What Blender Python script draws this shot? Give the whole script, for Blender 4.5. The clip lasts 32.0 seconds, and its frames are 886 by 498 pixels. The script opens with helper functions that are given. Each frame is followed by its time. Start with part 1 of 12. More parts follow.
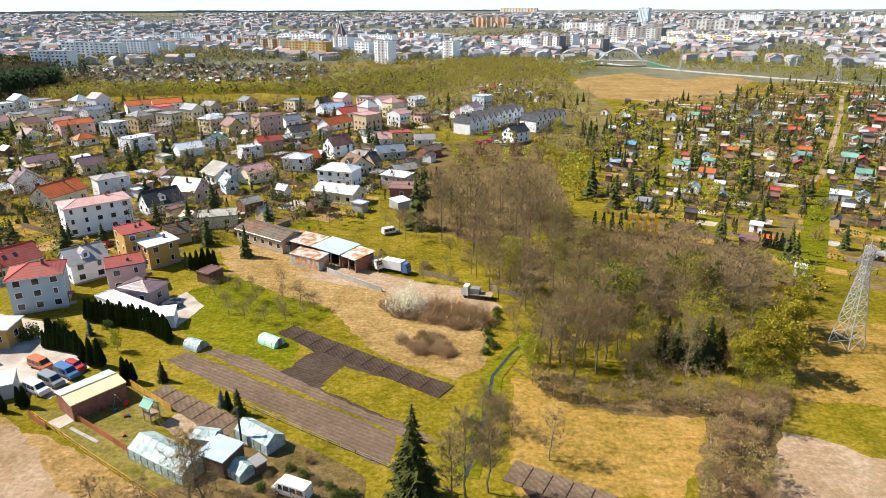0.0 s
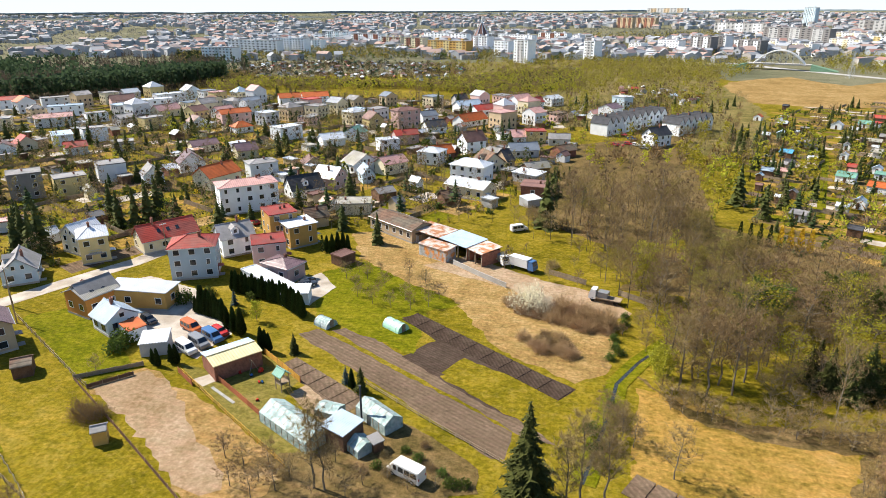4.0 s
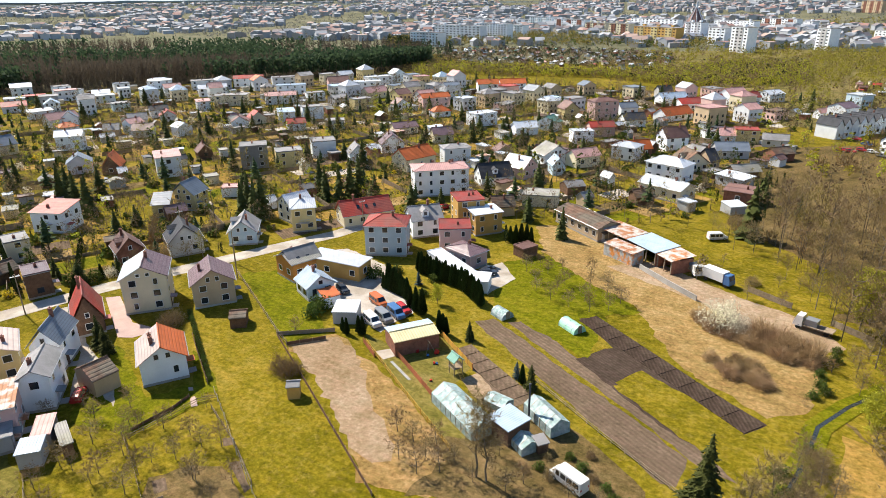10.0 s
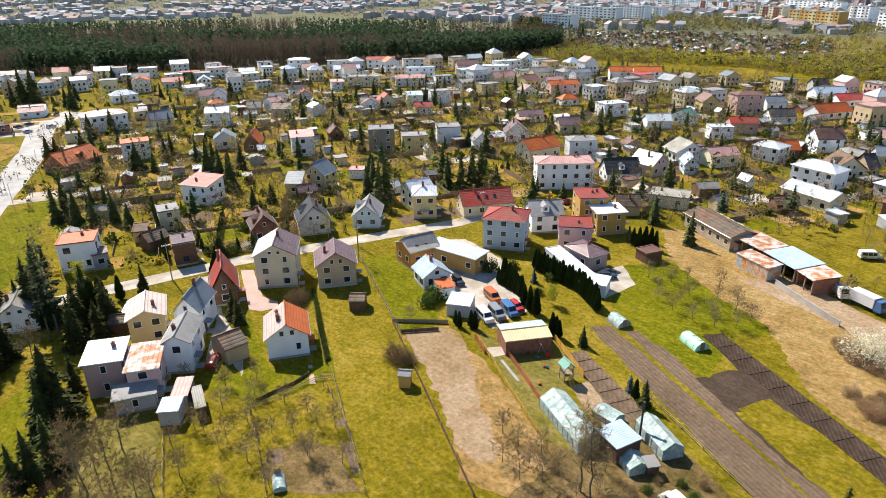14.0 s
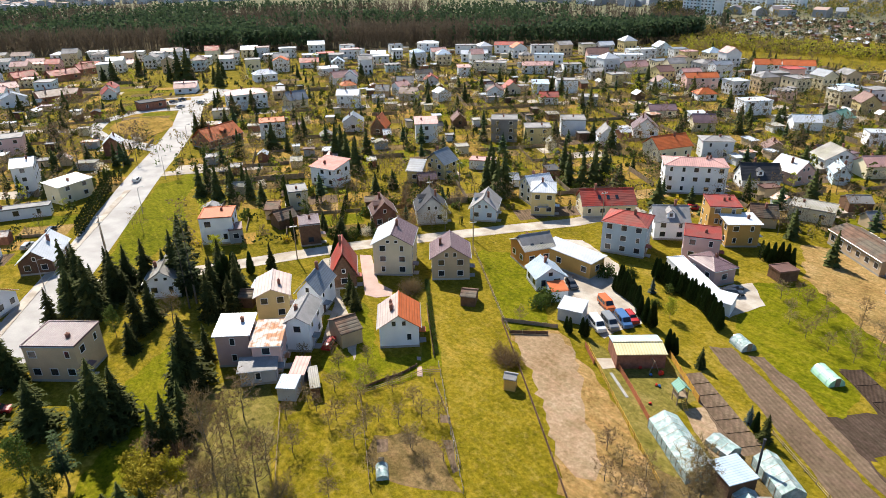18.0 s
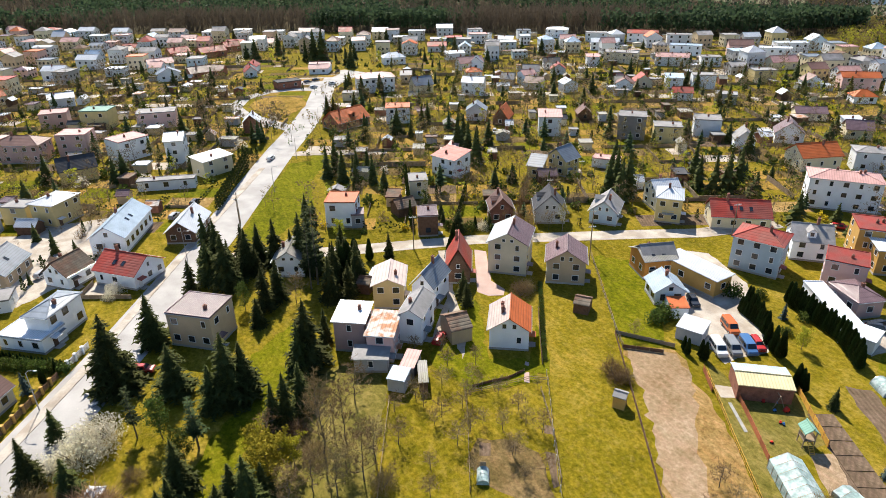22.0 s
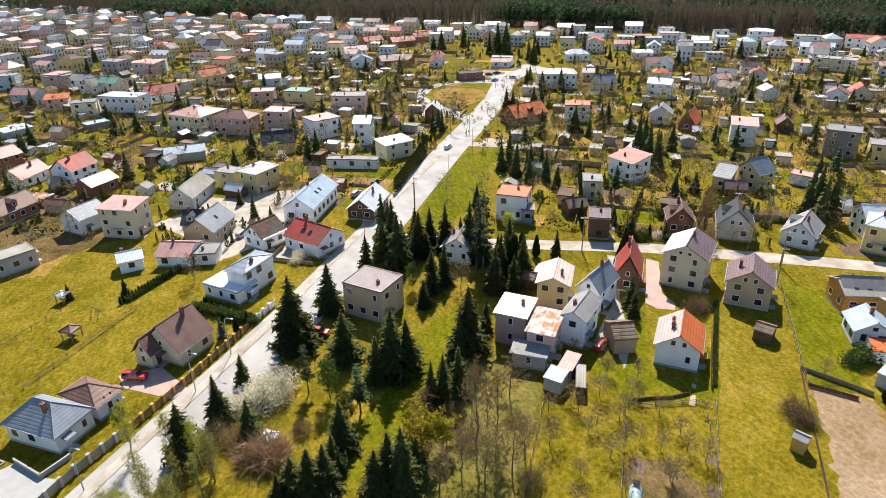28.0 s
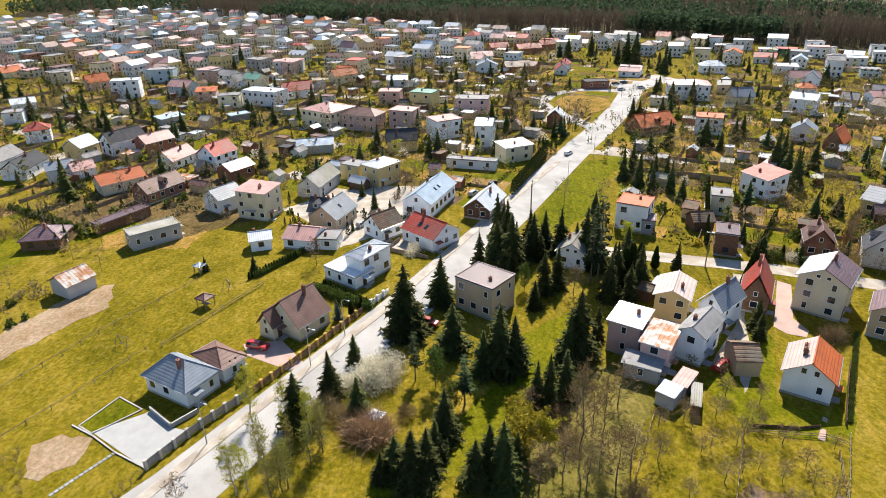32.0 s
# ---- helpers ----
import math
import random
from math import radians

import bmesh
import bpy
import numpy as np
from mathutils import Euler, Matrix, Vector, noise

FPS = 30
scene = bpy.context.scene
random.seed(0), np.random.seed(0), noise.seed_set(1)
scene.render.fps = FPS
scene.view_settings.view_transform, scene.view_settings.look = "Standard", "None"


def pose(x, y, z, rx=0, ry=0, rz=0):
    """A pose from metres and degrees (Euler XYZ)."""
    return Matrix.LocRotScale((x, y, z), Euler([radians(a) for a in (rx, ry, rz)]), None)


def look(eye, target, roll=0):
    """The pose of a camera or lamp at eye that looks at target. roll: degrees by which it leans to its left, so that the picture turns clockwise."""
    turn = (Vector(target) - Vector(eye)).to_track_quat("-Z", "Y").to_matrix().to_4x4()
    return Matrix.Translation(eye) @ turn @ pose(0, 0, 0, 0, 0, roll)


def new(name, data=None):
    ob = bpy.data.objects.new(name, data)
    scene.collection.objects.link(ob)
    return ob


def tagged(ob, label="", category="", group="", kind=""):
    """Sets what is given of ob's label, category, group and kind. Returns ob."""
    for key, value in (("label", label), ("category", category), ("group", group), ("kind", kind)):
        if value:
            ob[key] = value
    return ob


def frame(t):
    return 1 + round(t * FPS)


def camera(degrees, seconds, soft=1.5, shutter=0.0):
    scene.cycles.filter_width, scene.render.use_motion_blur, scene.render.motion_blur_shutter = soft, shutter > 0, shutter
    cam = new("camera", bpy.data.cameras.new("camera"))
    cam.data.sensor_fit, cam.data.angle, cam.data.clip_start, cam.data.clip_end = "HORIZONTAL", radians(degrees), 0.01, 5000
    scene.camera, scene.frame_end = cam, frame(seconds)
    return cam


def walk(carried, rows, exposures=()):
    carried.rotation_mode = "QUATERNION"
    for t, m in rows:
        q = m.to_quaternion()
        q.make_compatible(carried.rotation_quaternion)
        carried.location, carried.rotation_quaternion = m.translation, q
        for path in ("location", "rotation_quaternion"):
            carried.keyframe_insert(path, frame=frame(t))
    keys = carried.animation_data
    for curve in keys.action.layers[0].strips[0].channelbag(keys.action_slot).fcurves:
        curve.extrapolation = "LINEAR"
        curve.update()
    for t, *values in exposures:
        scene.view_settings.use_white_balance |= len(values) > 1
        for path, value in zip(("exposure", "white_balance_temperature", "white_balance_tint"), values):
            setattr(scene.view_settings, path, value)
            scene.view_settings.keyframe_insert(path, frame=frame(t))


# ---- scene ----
cam = camera(69.9, 32.0, soft=0.55)
walk(cam, [
    (0.0, pose(-0.00, -0.00, 60.00, 69.19, 0.11, 0.00)),
    (1.0, pose(-0.21, 0.18, 59.55, 69.25, 0.03, 3.00)),
    (2.0, pose(-0.42, 0.35, 59.13, 69.29, 0.09, 5.87)),
    (3.0, pose(-0.61, 0.51, 58.78, 69.30, 0.13, 8.93)),
    (4.0, pose(-0.77, 0.65, 58.53, 69.28, 0.21, 11.94)),
    (4.5, pose(-0.84, 0.72, 58.46, 69.25, 0.25, 13.46)),
    (6.5, pose(-1.08, 0.94, 58.49, 69.09, 0.27, 19.39)),
    (7.0, pose(-1.15, 1.00, 58.59, 68.97, 0.37, 20.84)),
    (8.0, pose(-1.31, 1.15, 58.88, 68.71, 0.51, 23.54)),
    (9.0, pose(-1.52, 1.34, 59.29, 68.45, 0.60, 26.19)),
    (10.0, pose(-1.77, 1.57, 59.81, 68.18, 0.66, 29.10)),
    (11.0, pose(-2.06, 1.81, 60.40, 67.81, 0.61, 32.02)),
    (12.0, pose(-2.40, 2.05, 61.02, 67.53, 0.63, 35.02)),
    (13.0, pose(-2.76, 2.27, 61.66, 67.13, 0.67, 37.58)),
    (14.0, pose(-3.14, 2.48, 62.30, 66.68, 0.75, 40.24)),
    (14.5, pose(-3.33, 2.58, 62.63, 66.50, 0.75, 41.60)),
    (16.5, pose(-4.05, 2.93, 64.01, 65.81, 0.90, 47.04)),
    (17.0, pose(-4.21, 3.01, 64.37, 65.60, 0.90, 48.48)),
    (18.0, pose(-4.54, 3.14, 65.12, 65.27, 0.85, 51.27)),
    (19.0, pose(-4.92, 3.20, 65.91, 65.00, 0.96, 54.03)),
    (20.0, pose(-5.40, 3.18, 66.74, 64.61, 1.04, 56.68)),
    (21.0, pose(-6.00, 3.06, 67.59, 64.21, 1.03, 59.33)),
    (22.0, pose(-6.64, 2.84, 68.37, 63.82, 0.85, 62.13)),
    (23.0, pose(-7.23, 2.54, 69.00, 63.46, 0.78, 64.66)),
    (24.0, pose(-7.68, 2.18, 69.36, 63.18, 0.82, 67.38)),
    (25.0, pose(-7.89, 1.76, 69.40, 63.06, 0.77, 70.01)),
    (25.5, pose(-7.93, 1.54, 69.30, 63.12, 0.79, 71.27)),
    (27.5, pose(-7.73, 0.63, 68.52, 63.58, 0.97, 76.39)),
    (28.0, pose(-7.63, 0.40, 68.27, 63.67, 1.05, 77.64)),
    (29.0, pose(-7.41, -0.03, 67.81, 63.87, 1.11, 80.36)),
    (30.0, pose(-7.18, -0.45, 67.36, 64.10, 1.12, 82.95)),
    (31.0, pose(-6.93, -0.84, 66.92, 64.37, 1.15, 85.68)),
    (32.0, pose(-6.68, -1.24, 66.49, 64.64, 1.11, 88.36)),
], exposures=[(0.0, 0.88), (12.0, 0.82), (32.0, 0.85)])

# ---- daylight ----
SUN_AZ, SUN_EL = radians(166.5), radians(45.5)   # direction towards the sun, counter-clockwise from +x
sky_world = bpy.data.worlds.new("sky")
scene.world = sky_world
sky_world.use_nodes = True
wn = sky_world.node_tree
sky = wn.nodes.new("ShaderNodeTexSky")
sky.sky_type, sky.sun_disc = "NISHITA", False
sky.sun_elevation, sky.sun_rotation = SUN_EL, math.pi / 2 - SUN_AZ
sky.air_density, sky.dust_density, sky.ozone_density = 1.2, 0.7, 3.5
clear = wn.nodes.new("ShaderNodeHueSaturation")
clear.inputs["Saturation"].default_value = 1.12
wn.links.new(sky.outputs[0], clear.inputs["Color"])
wn.links.new(clear.outputs[0], wn.nodes["Background"].inputs[0])
wn.nodes["Background"].inputs[1].default_value = 0.08
sun_data = bpy.data.lights.new("sun", "SUN")
sun_data.energy, sun_data.angle, sun_data.color = 5.0, radians(0.55), (1.0, 0.92, 0.80)
sun = new("sun", sun_data)
sun.matrix_world = look((0, 0, 0), (-math.cos(SUN_EL) * math.cos(SUN_AZ), -math.cos(SUN_EL) * math.sin(SUN_AZ), -math.sin(SUN_EL)))

# ---- materials ----
def material(name, colour, rough=0.8, spread=0.35, size=1.5, fine=12.0, bump=0.15, metal=0.0, rows=None, seams=None,
             second=None, patch_size=0.25, patch_at=0.5, jitter=0.18, spec=0.25):
    """A worn surface: colour broken up at two scales, an optional second colour in stains, rows (across z) or seams (across x)."""
    m = bpy.data.materials.new(name)
    m.use_nodes = True
    nt, li = m.node_tree.nodes, m.node_tree.links.new
    b = nt["Principled BSDF"]
    b.inputs["Roughness"].default_value, b.inputs["Metallic"].default_value = rough, metal
    b.inputs["Specular IOR Level"].default_value = spec
    co = nt.new("ShaderNodeTexCoord")
    n1, n2 = nt.new("ShaderNodeTexNoise"), nt.new("ShaderNodeTexNoise")
    n1.inputs["Scale"].default_value, n1.inputs["Detail"].default_value = 1.0 / size, 5
    n2.inputs["Scale"].default_value, n2.inputs["Detail"].default_value = fine, 3
    info = nt.new("ShaderNodeObjectInfo")
    for n in (n1, n2):
        li(co.outputs["Object"], n.inputs["Vector"])
    mixn = nt.new("ShaderNodeMath"); mixn.operation = "MULTIPLY_ADD"
    li(n2.outputs["Fac"], mixn.inputs[0]); mixn.inputs[1].default_value = 0.45; li(n1.outputs["Fac"], mixn.inputs[2])
    rng = nt.new("ShaderNodeMapRange")
    li(mixn.outputs[0], rng.inputs[0])
    rng.inputs[1].default_value, rng.inputs[2].default_value = 0.45, 1.0
    rng.inputs[3].default_value, rng.inputs[4].default_value = 1 - spread, 1 + spread
    rnd = nt.new("ShaderNodeMapRange")
    li(info.outputs["Random"], rnd.inputs[0])
    rnd.inputs[3].default_value, rnd.inputs[4].default_value = 1 - jitter, 1 + jitter
    val = nt.new("ShaderNodeMath"); val.operation = "MULTIPLY"
    li(rng.outputs[0], val.inputs[0]); li(rnd.outputs[0], val.inputs[1])
    hsv = nt.new("ShaderNodeHueSaturation")
    li(val.outputs[0], hsv.inputs["Value"])
    if second:
        mix = nt.new("ShaderNodeMix"); mix.data_type = "RGBA"
        n3 = nt.new("ShaderNodeTexNoise"); n3.inputs["Scale"].default_value, n3.inputs["Detail"].default_value = patch_size, 6
        li(co.outputs["Object"], n3.inputs["Vector"])
        r3 = nt.new("ShaderNodeMapRange"); li(n3.outputs["Fac"], r3.inputs[0])
        r3.inputs[1].default_value, r3.inputs[2].default_value = patch_at - 0.07, patch_at + 0.09
        li(r3.outputs[0], mix.inputs[0])
        mix.inputs[6].default_value, mix.inputs[7].default_value = (*colour, 1), (*second, 1)
        li(mix.outputs[2], hsv.inputs["Color"])
    else:
        hsv.inputs["Color"].default_value = (*colour, 1)
    li(hsv.outputs[0], b.inputs["Base Color"])
    height = n2.outputs["Fac"]
    for spacing, axis in ((rows, 2), (seams, 0)):
        if not spacing:
            continue
        sep = nt.new("ShaderNodeSeparateXYZ"); li(co.outputs["Object"], sep.inputs[0])
        saw = nt.new("ShaderNodeMath"); saw.operation = "PINGPONG"
        li(sep.outputs[axis], saw.inputs[0]); saw.inputs[1].default_value = spacing / 2
        mr = nt.new("ShaderNodeMapRange"); li(saw.outputs[0], mr.inputs[0])
        mr.inputs[1].default_value, mr.inputs[2].default_value = 0.0, spacing * 0.22
        add = nt.new("ShaderNodeMath"); add.operation = "MULTIPLY_ADD"
        li(mr.outputs[0], add.inputs[0]); add.inputs[1].default_value = 1.6; li(height, add.inputs[2])
        height = add.outputs[0]
        dark = nt.new("ShaderNodeMath"); dark.operation = "MULTIPLY"
        m2 = nt.new("ShaderNodeMapRange"); li(mr.outputs[0], m2.inputs[0]); m2.inputs[3].default_value = 0.72
        li(hsv.inputs["Value"].links[0].from_socket, dark.inputs[0]); li(m2.outputs[0], dark.inputs[1])
        li(dark.outputs[0], hsv.inputs["Value"])
    bp = nt.new("ShaderNodeBump"); bp.inputs["Strength"].default_value = bump; bp.inputs["Distance"].default_value = 0.08
    li(height, bp.inputs["Height"]); li(bp.outputs[0], b.inputs["Normal"])
    return m


def ground_material(name, stops, size, fine=1.3, bump=0.4, rows=None, turn=0.0, speck=0.45, depth=0.36, dry=None):
    """Soil or turf: a ramp of colours over large noise, broken by tufts; rows lays furrows at that spacing along the turned x axis."""
    m = bpy.data.materials.new(name)
    m.use_nodes = True
    nt, li = m.node_tree.nodes, m.node_tree.links.new
    b = nt["Principled BSDF"]; b.inputs["Roughness"].default_value = 0.95; b.inputs["Specular IOR Level"].default_value = 0.03
    co = nt.new("ShaderNodeTexCoord")
    mp = nt.new("ShaderNodeMapping"); mp.inputs["Rotation"].default_value[2] = -turn
    li(co.outputs["Object"], mp.inputs["Vector"])
    out = []
    for sc, det in ((1 / size, 8), (fine, 4), (1 / (size * 6), 3)):
        n = nt.new("ShaderNodeTexNoise"); n.inputs["Scale"].default_value, n.inputs["Detail"].default_value = sc, det
        n.inputs["Roughness"].default_value = 0.65
        li(mp.outputs[0], n.inputs["Vector"]); out.append(n.outputs["Fac"])
    a1 = nt.new("ShaderNodeMath"); a1.operation = "MULTIPLY_ADD"; li(out[1], a1.inputs[0]); a1.inputs[1].default_value = speck; li(out[0], a1.inputs[2])
    a2 = nt.new("ShaderNodeMath"); a2.operation = "MULTIPLY_ADD"; li(out[2], a2.inputs[0]); a2.inputs[1].default_value = 0.95; li(a1.outputs[0], a2.inputs[2])
    mid = 0.5 * (1 + speck + 0.95)
    mr = nt.new("ShaderNodeMapRange"); li(a2.outputs[0], mr.inputs[0]); mr.inputs[1].default_value, mr.inputs[2].default_value = mid - 0.31, mid + 0.31
    ramp = nt.new("ShaderNodeValToRGB"); li(mr.outputs[0], ramp.inputs[0])
    e = ramp.color_ramp.elements
    while len(e) < len(stops):
        e.new(0.5)
    for k, c in enumerate(stops):
        e[k].position, e[k].color = k / (len(stops) - 1), (*c, 1)
    tuft, grain = nt.new("ShaderNodeTexNoise"), nt.new("ShaderNodeTexNoise")
    tuft.inputs["Scale"].default_value, tuft.inputs["Detail"].default_value, tuft.inputs["Roughness"].default_value = 1.3, 8, 0.72
    grain.inputs["Scale"].default_value, grain.inputs["Detail"].default_value = 7.0, 4
    li(mp.outputs[0], tuft.inputs["Vector"]); li(mp.outputs[0], grain.inputs["Vector"])
    tg = nt.new("ShaderNodeMath"); tg.operation = "MULTIPLY_ADD"; li(grain.outputs["Fac"], tg.inputs[0]); tg.inputs[1].default_value = 0.4; li(tuft.outputs["Fac"], tg.inputs[2])
    tr = nt.new("ShaderNodeMapRange"); li(tg.outputs[0], tr.inputs[0]); tr.inputs[1].default_value, tr.inputs[2].default_value = 0.5, 0.9
    tr.inputs[3].default_value, tr.inputs[4].default_value = 1 - depth, 1 + depth
    hv = nt.new("ShaderNodeHueSaturation"); li(ramp.outputs[0], hv.inputs["Color"]); li(tr.outputs[0], hv.inputs["Value"])
    if dry:
        # dead straw tufts among the green
        st = nt.new("ShaderNodeTexNoise"); st.inputs["Scale"].default_value, st.inputs["Detail"].default_value, st.inputs["Roughness"].default_value = 0.55, 9, 0.78
        li(mp.outputs[0], st.inputs["Vector"])
        sr = nt.new("ShaderNodeMapRange"); li(st.outputs["Fac"], sr.inputs[0]); sr.inputs[1].default_value, sr.inputs[2].default_value, sr.inputs[4].default_value = 0.50, 0.72, 0.6
        mx = nt.new("ShaderNodeMix"); mx.data_type = "RGBA"
        li(sr.outputs[0], mx.inputs[0]); li(ramp.outputs[0], mx.inputs[6]); mx.inputs[7].default_value = (*dry, 1)
        li(mx.outputs[2], hv.inputs["Color"])
    # worn and rank patches a few paces across, stretched along the strips
    mp2 = nt.new("ShaderNodeMapping"); mp2.inputs["Rotation"].default_value[2], mp2.inputs["Scale"].default_value = radians(32), (1.0, 2.6, 1.0)
    li(co.outputs["Object"], mp2.inputs["Vector"])
    patch = nt.new("ShaderNodeTexNoise"); patch.inputs["Scale"].default_value, patch.inputs["Detail"].default_value, patch.inputs["Roughness"].default_value = 0.33, 6, 0.7
    li(mp2.outputs[0], patch.inputs["Vector"])
    pr = nt.new("ShaderNodeMapRange"); li(patch.outputs["Fac"], pr.inputs[0]); pr.inputs[1].default_value, pr.inputs[2].default_value = 0.32, 0.68
    pr.inputs[3].default_value, pr.inputs[4].default_value = 1 - depth * 0.8, 1 + depth * 0.7
    hv2 = nt.new("ShaderNodeHueSaturation"); li(hv.outputs[0], hv2.inputs["Color"]); li(pr.outputs[0], hv2.inputs["Value"])
    hr = nt.new("ShaderNodeMapRange"); li(patch.outputs["Fac"], hr.inputs[0]); hr.inputs[1].default_value, hr.inputs[2].default_value = 0.3, 0.7
    hr.inputs[3].default_value, hr.inputs[4].default_value = 0.515, 0.487
    li(hr.outputs[0], hv2.inputs["Hue"])
    col, height = hv2.outputs[0], tuft.outputs["Fac"]
    if rows:
        sep = nt.new("ShaderNodeSeparateXYZ"); li(mp.outputs[0], sep.inputs[0])
        wob = nt.new("ShaderNodeMath"); wob.operation = "MULTIPLY_ADD"; li(out[0], wob.inputs[0]); wob.inputs[1].default_value = 0.5; li(sep.outputs[1], wob.inputs[2])
        pp = nt.new("ShaderNodeMath"); pp.operation = "PINGPONG"; li(wob.outputs[0], pp.inputs[0]); pp.inputs[1].default_value = rows / 2
        mr2 = nt.new("ShaderNodeMapRange"); li(pp.outputs[0], mr2.inputs[0]); mr2.inputs[2].default_value = rows / 2
        ad = nt.new("ShaderNodeMath"); ad.operation = "MULTIPLY_ADD"; li(mr2.outputs[0], ad.inputs[0]); ad.inputs[1].default_value = 0.5; li(height, ad.inputs[2])
        height = ad.outputs[0]
        fr = nt.new("ShaderNodeMapRange"); li(mr2.outputs[0], fr.inputs[0]); fr.inputs[3].default_value, fr.inputs[4].default_value = 0.84, 1.1
        hv3 = nt.new("ShaderNodeHueSaturation"); li(col, hv3.inputs["Color"]); li(fr.outputs[0], hv3.inputs["Value"]); col = hv3.outputs[0]
    bp = nt.new("ShaderNodeBump"); bp.inputs["Strength"].default_value = bump; bp.inputs["Distance"].default_value = 0.25
    li(height, bp.inputs["Height"]); li(bp.outputs[0], b.inputs["Normal"])
    li(col, b.inputs["Base Color"])
    return m


def leaf_material(name, colour, spread=0.35, thin=0.0):
    """Leaves or twigs; thin: the share of light that passes through the blade."""
    m = bpy.data.materials.new(name)
    m.use_nodes = True
    nt, li = m.node_tree.nodes, m.node_tree.links.new
    b = nt["Principled BSDF"]; b.inputs["Roughness"].default_value = 0.8; b.inputs["Specular IOR Level"].default_value = 0.06
    geo = nt.new("ShaderNodeNewGeometry"); info = nt.new("ShaderNodeObjectInfo")
    ad = nt.new("ShaderNodeMath"); ad.operation = "ADD"; li(geo.outputs["Random Per Island"], ad.inputs[0]); li(info.outputs["Random"], ad.inputs[1])
    mr = nt.new("ShaderNodeMapRange"); li(ad.outputs[0], mr.inputs[0]); mr.inputs[2].default_value = 2.0
    mr.inputs[3].default_value, mr.inputs[4].default_value = 1 - spread, 1 + spread
    hue = nt.new("ShaderNodeMapRange"); li(info.outputs["Random"], hue.inputs[0]); hue.inputs[3].default_value, hue.inputs[4].default_value = 0.485, 0.515
    hsv = nt.new("ShaderNodeHueSaturation"); hsv.inputs["Color"].default_value = (*colour, 1)
    li(mr.outputs[0], hsv.inputs["Value"]); li(hue.outputs[0], hsv.inputs["Hue"]); li(hsv.outputs[0], b.inputs["Base Color"])
    if thin:
        tl, mx = nt.new("ShaderNodeBsdfTranslucent"), nt.new("ShaderNodeMixShader")
        li(hsv.outputs[0], tl.inputs["Color"]); mx.inputs[0].default_value = thin
        li(b.outputs[0], mx.inputs[1]); li(tl.outputs[0], mx.inputs[2]); li(mx.outputs[0], nt["Material Output"].inputs[0])
    return m


ROOF = {
    "red": material("red_roof_tile", (0.44, 0.06, 0.04), 0.55, 0.25, 2, rows=0.33, bump=0.3, second=(0.30, 0.08, 0.06)),
    "orange": material("orange_roof_tile", (0.52, 0.125, 0.032), 0.6, 0.2, 2, rows=0.33, bump=0.3),
    "pink": material("faded_pink_roof", (0.52, 0.30, 0.27), 0.5, 0.25, 2, seams=0.6, bump=0.2),
    "brown": material("brown_roof_tile", (0.19, 0.105, 0.085), 0.5, 0.25, 2, rows=0.33, bump=0.3),
    "tile": material("old_clay_tile", (0.18, 0.105, 0.07), 0.85, 0.4, 1.2, rows=0.33, bump=0.5, second=(0.145, 0.12, 0.09)),
    "plum": material("plum_metal_roof", (0.20, 0.13, 0.14), 0.32, 0.2, 2, rows=0.35, seams=0.4, bump=0.3),
    "dark": material("anthracite_roof", (0.055, 0.057, 0.065), 0.8, 0.3, 2, rows=0.33, bump=0.3),
    "slate": material("grey_blue_roof", (0.20, 0.23, 0.27), 0.4, 0.2, 2, rows=0.35, bump=0.3),
    "grey": material("grey_roof_felt", (0.27, 0.26, 0.26), 0.7, 0.3, 2.5, second=(0.20, 0.195, 0.19)),
    "eternit": material("weathered_fibre_cement", (0.36, 0.34, 0.31), 0.9, 0.3, 2, seams=0.35, bump=0.5, second=(0.28, 0.27, 0.22)),
    "white": material("pale_metal_roof", (0.58, 0.61, 0.65), 0.38, 0.15, 3, seams=0.5, bump=0.25, spec=0.5),
    "blue": material("pale_blue_metal_roof", (0.40, 0.50, 0.60), 0.4, 0.2, 2, seams=0.4, bump=0.3),
    "teal": material("bright_blue_roof", (0.10, 0.36, 0.55), 0.5, 0.2, 2, seams=0.4),
    "green": material("green_metal_roof", (0.16, 0.33, 0.26), 0.5, 0.2, 2, seams=0.4),
    "cream": material("cream_sheet_roof", (0.60, 0.52, 0.30), 0.6, 0.2, 2, seams=0.5, bump=0.2),
    # own colour of the yellow house's roof; painted sun glare on the orange one
    "pale": material("pale_pinkish_tile_or_glare", (0.52, 0.42, 0.38), 0.55, 0.2, 2, rows=0.33, bump=0.3),
    "rust": material("rusty_sheet_roof", (0.58, 0.52, 0.47), 0.6, 0.25, 1.5, seams=0.75, bump=0.35, second=(0.36, 0.15, 0.06), patch_size=0.55),
}
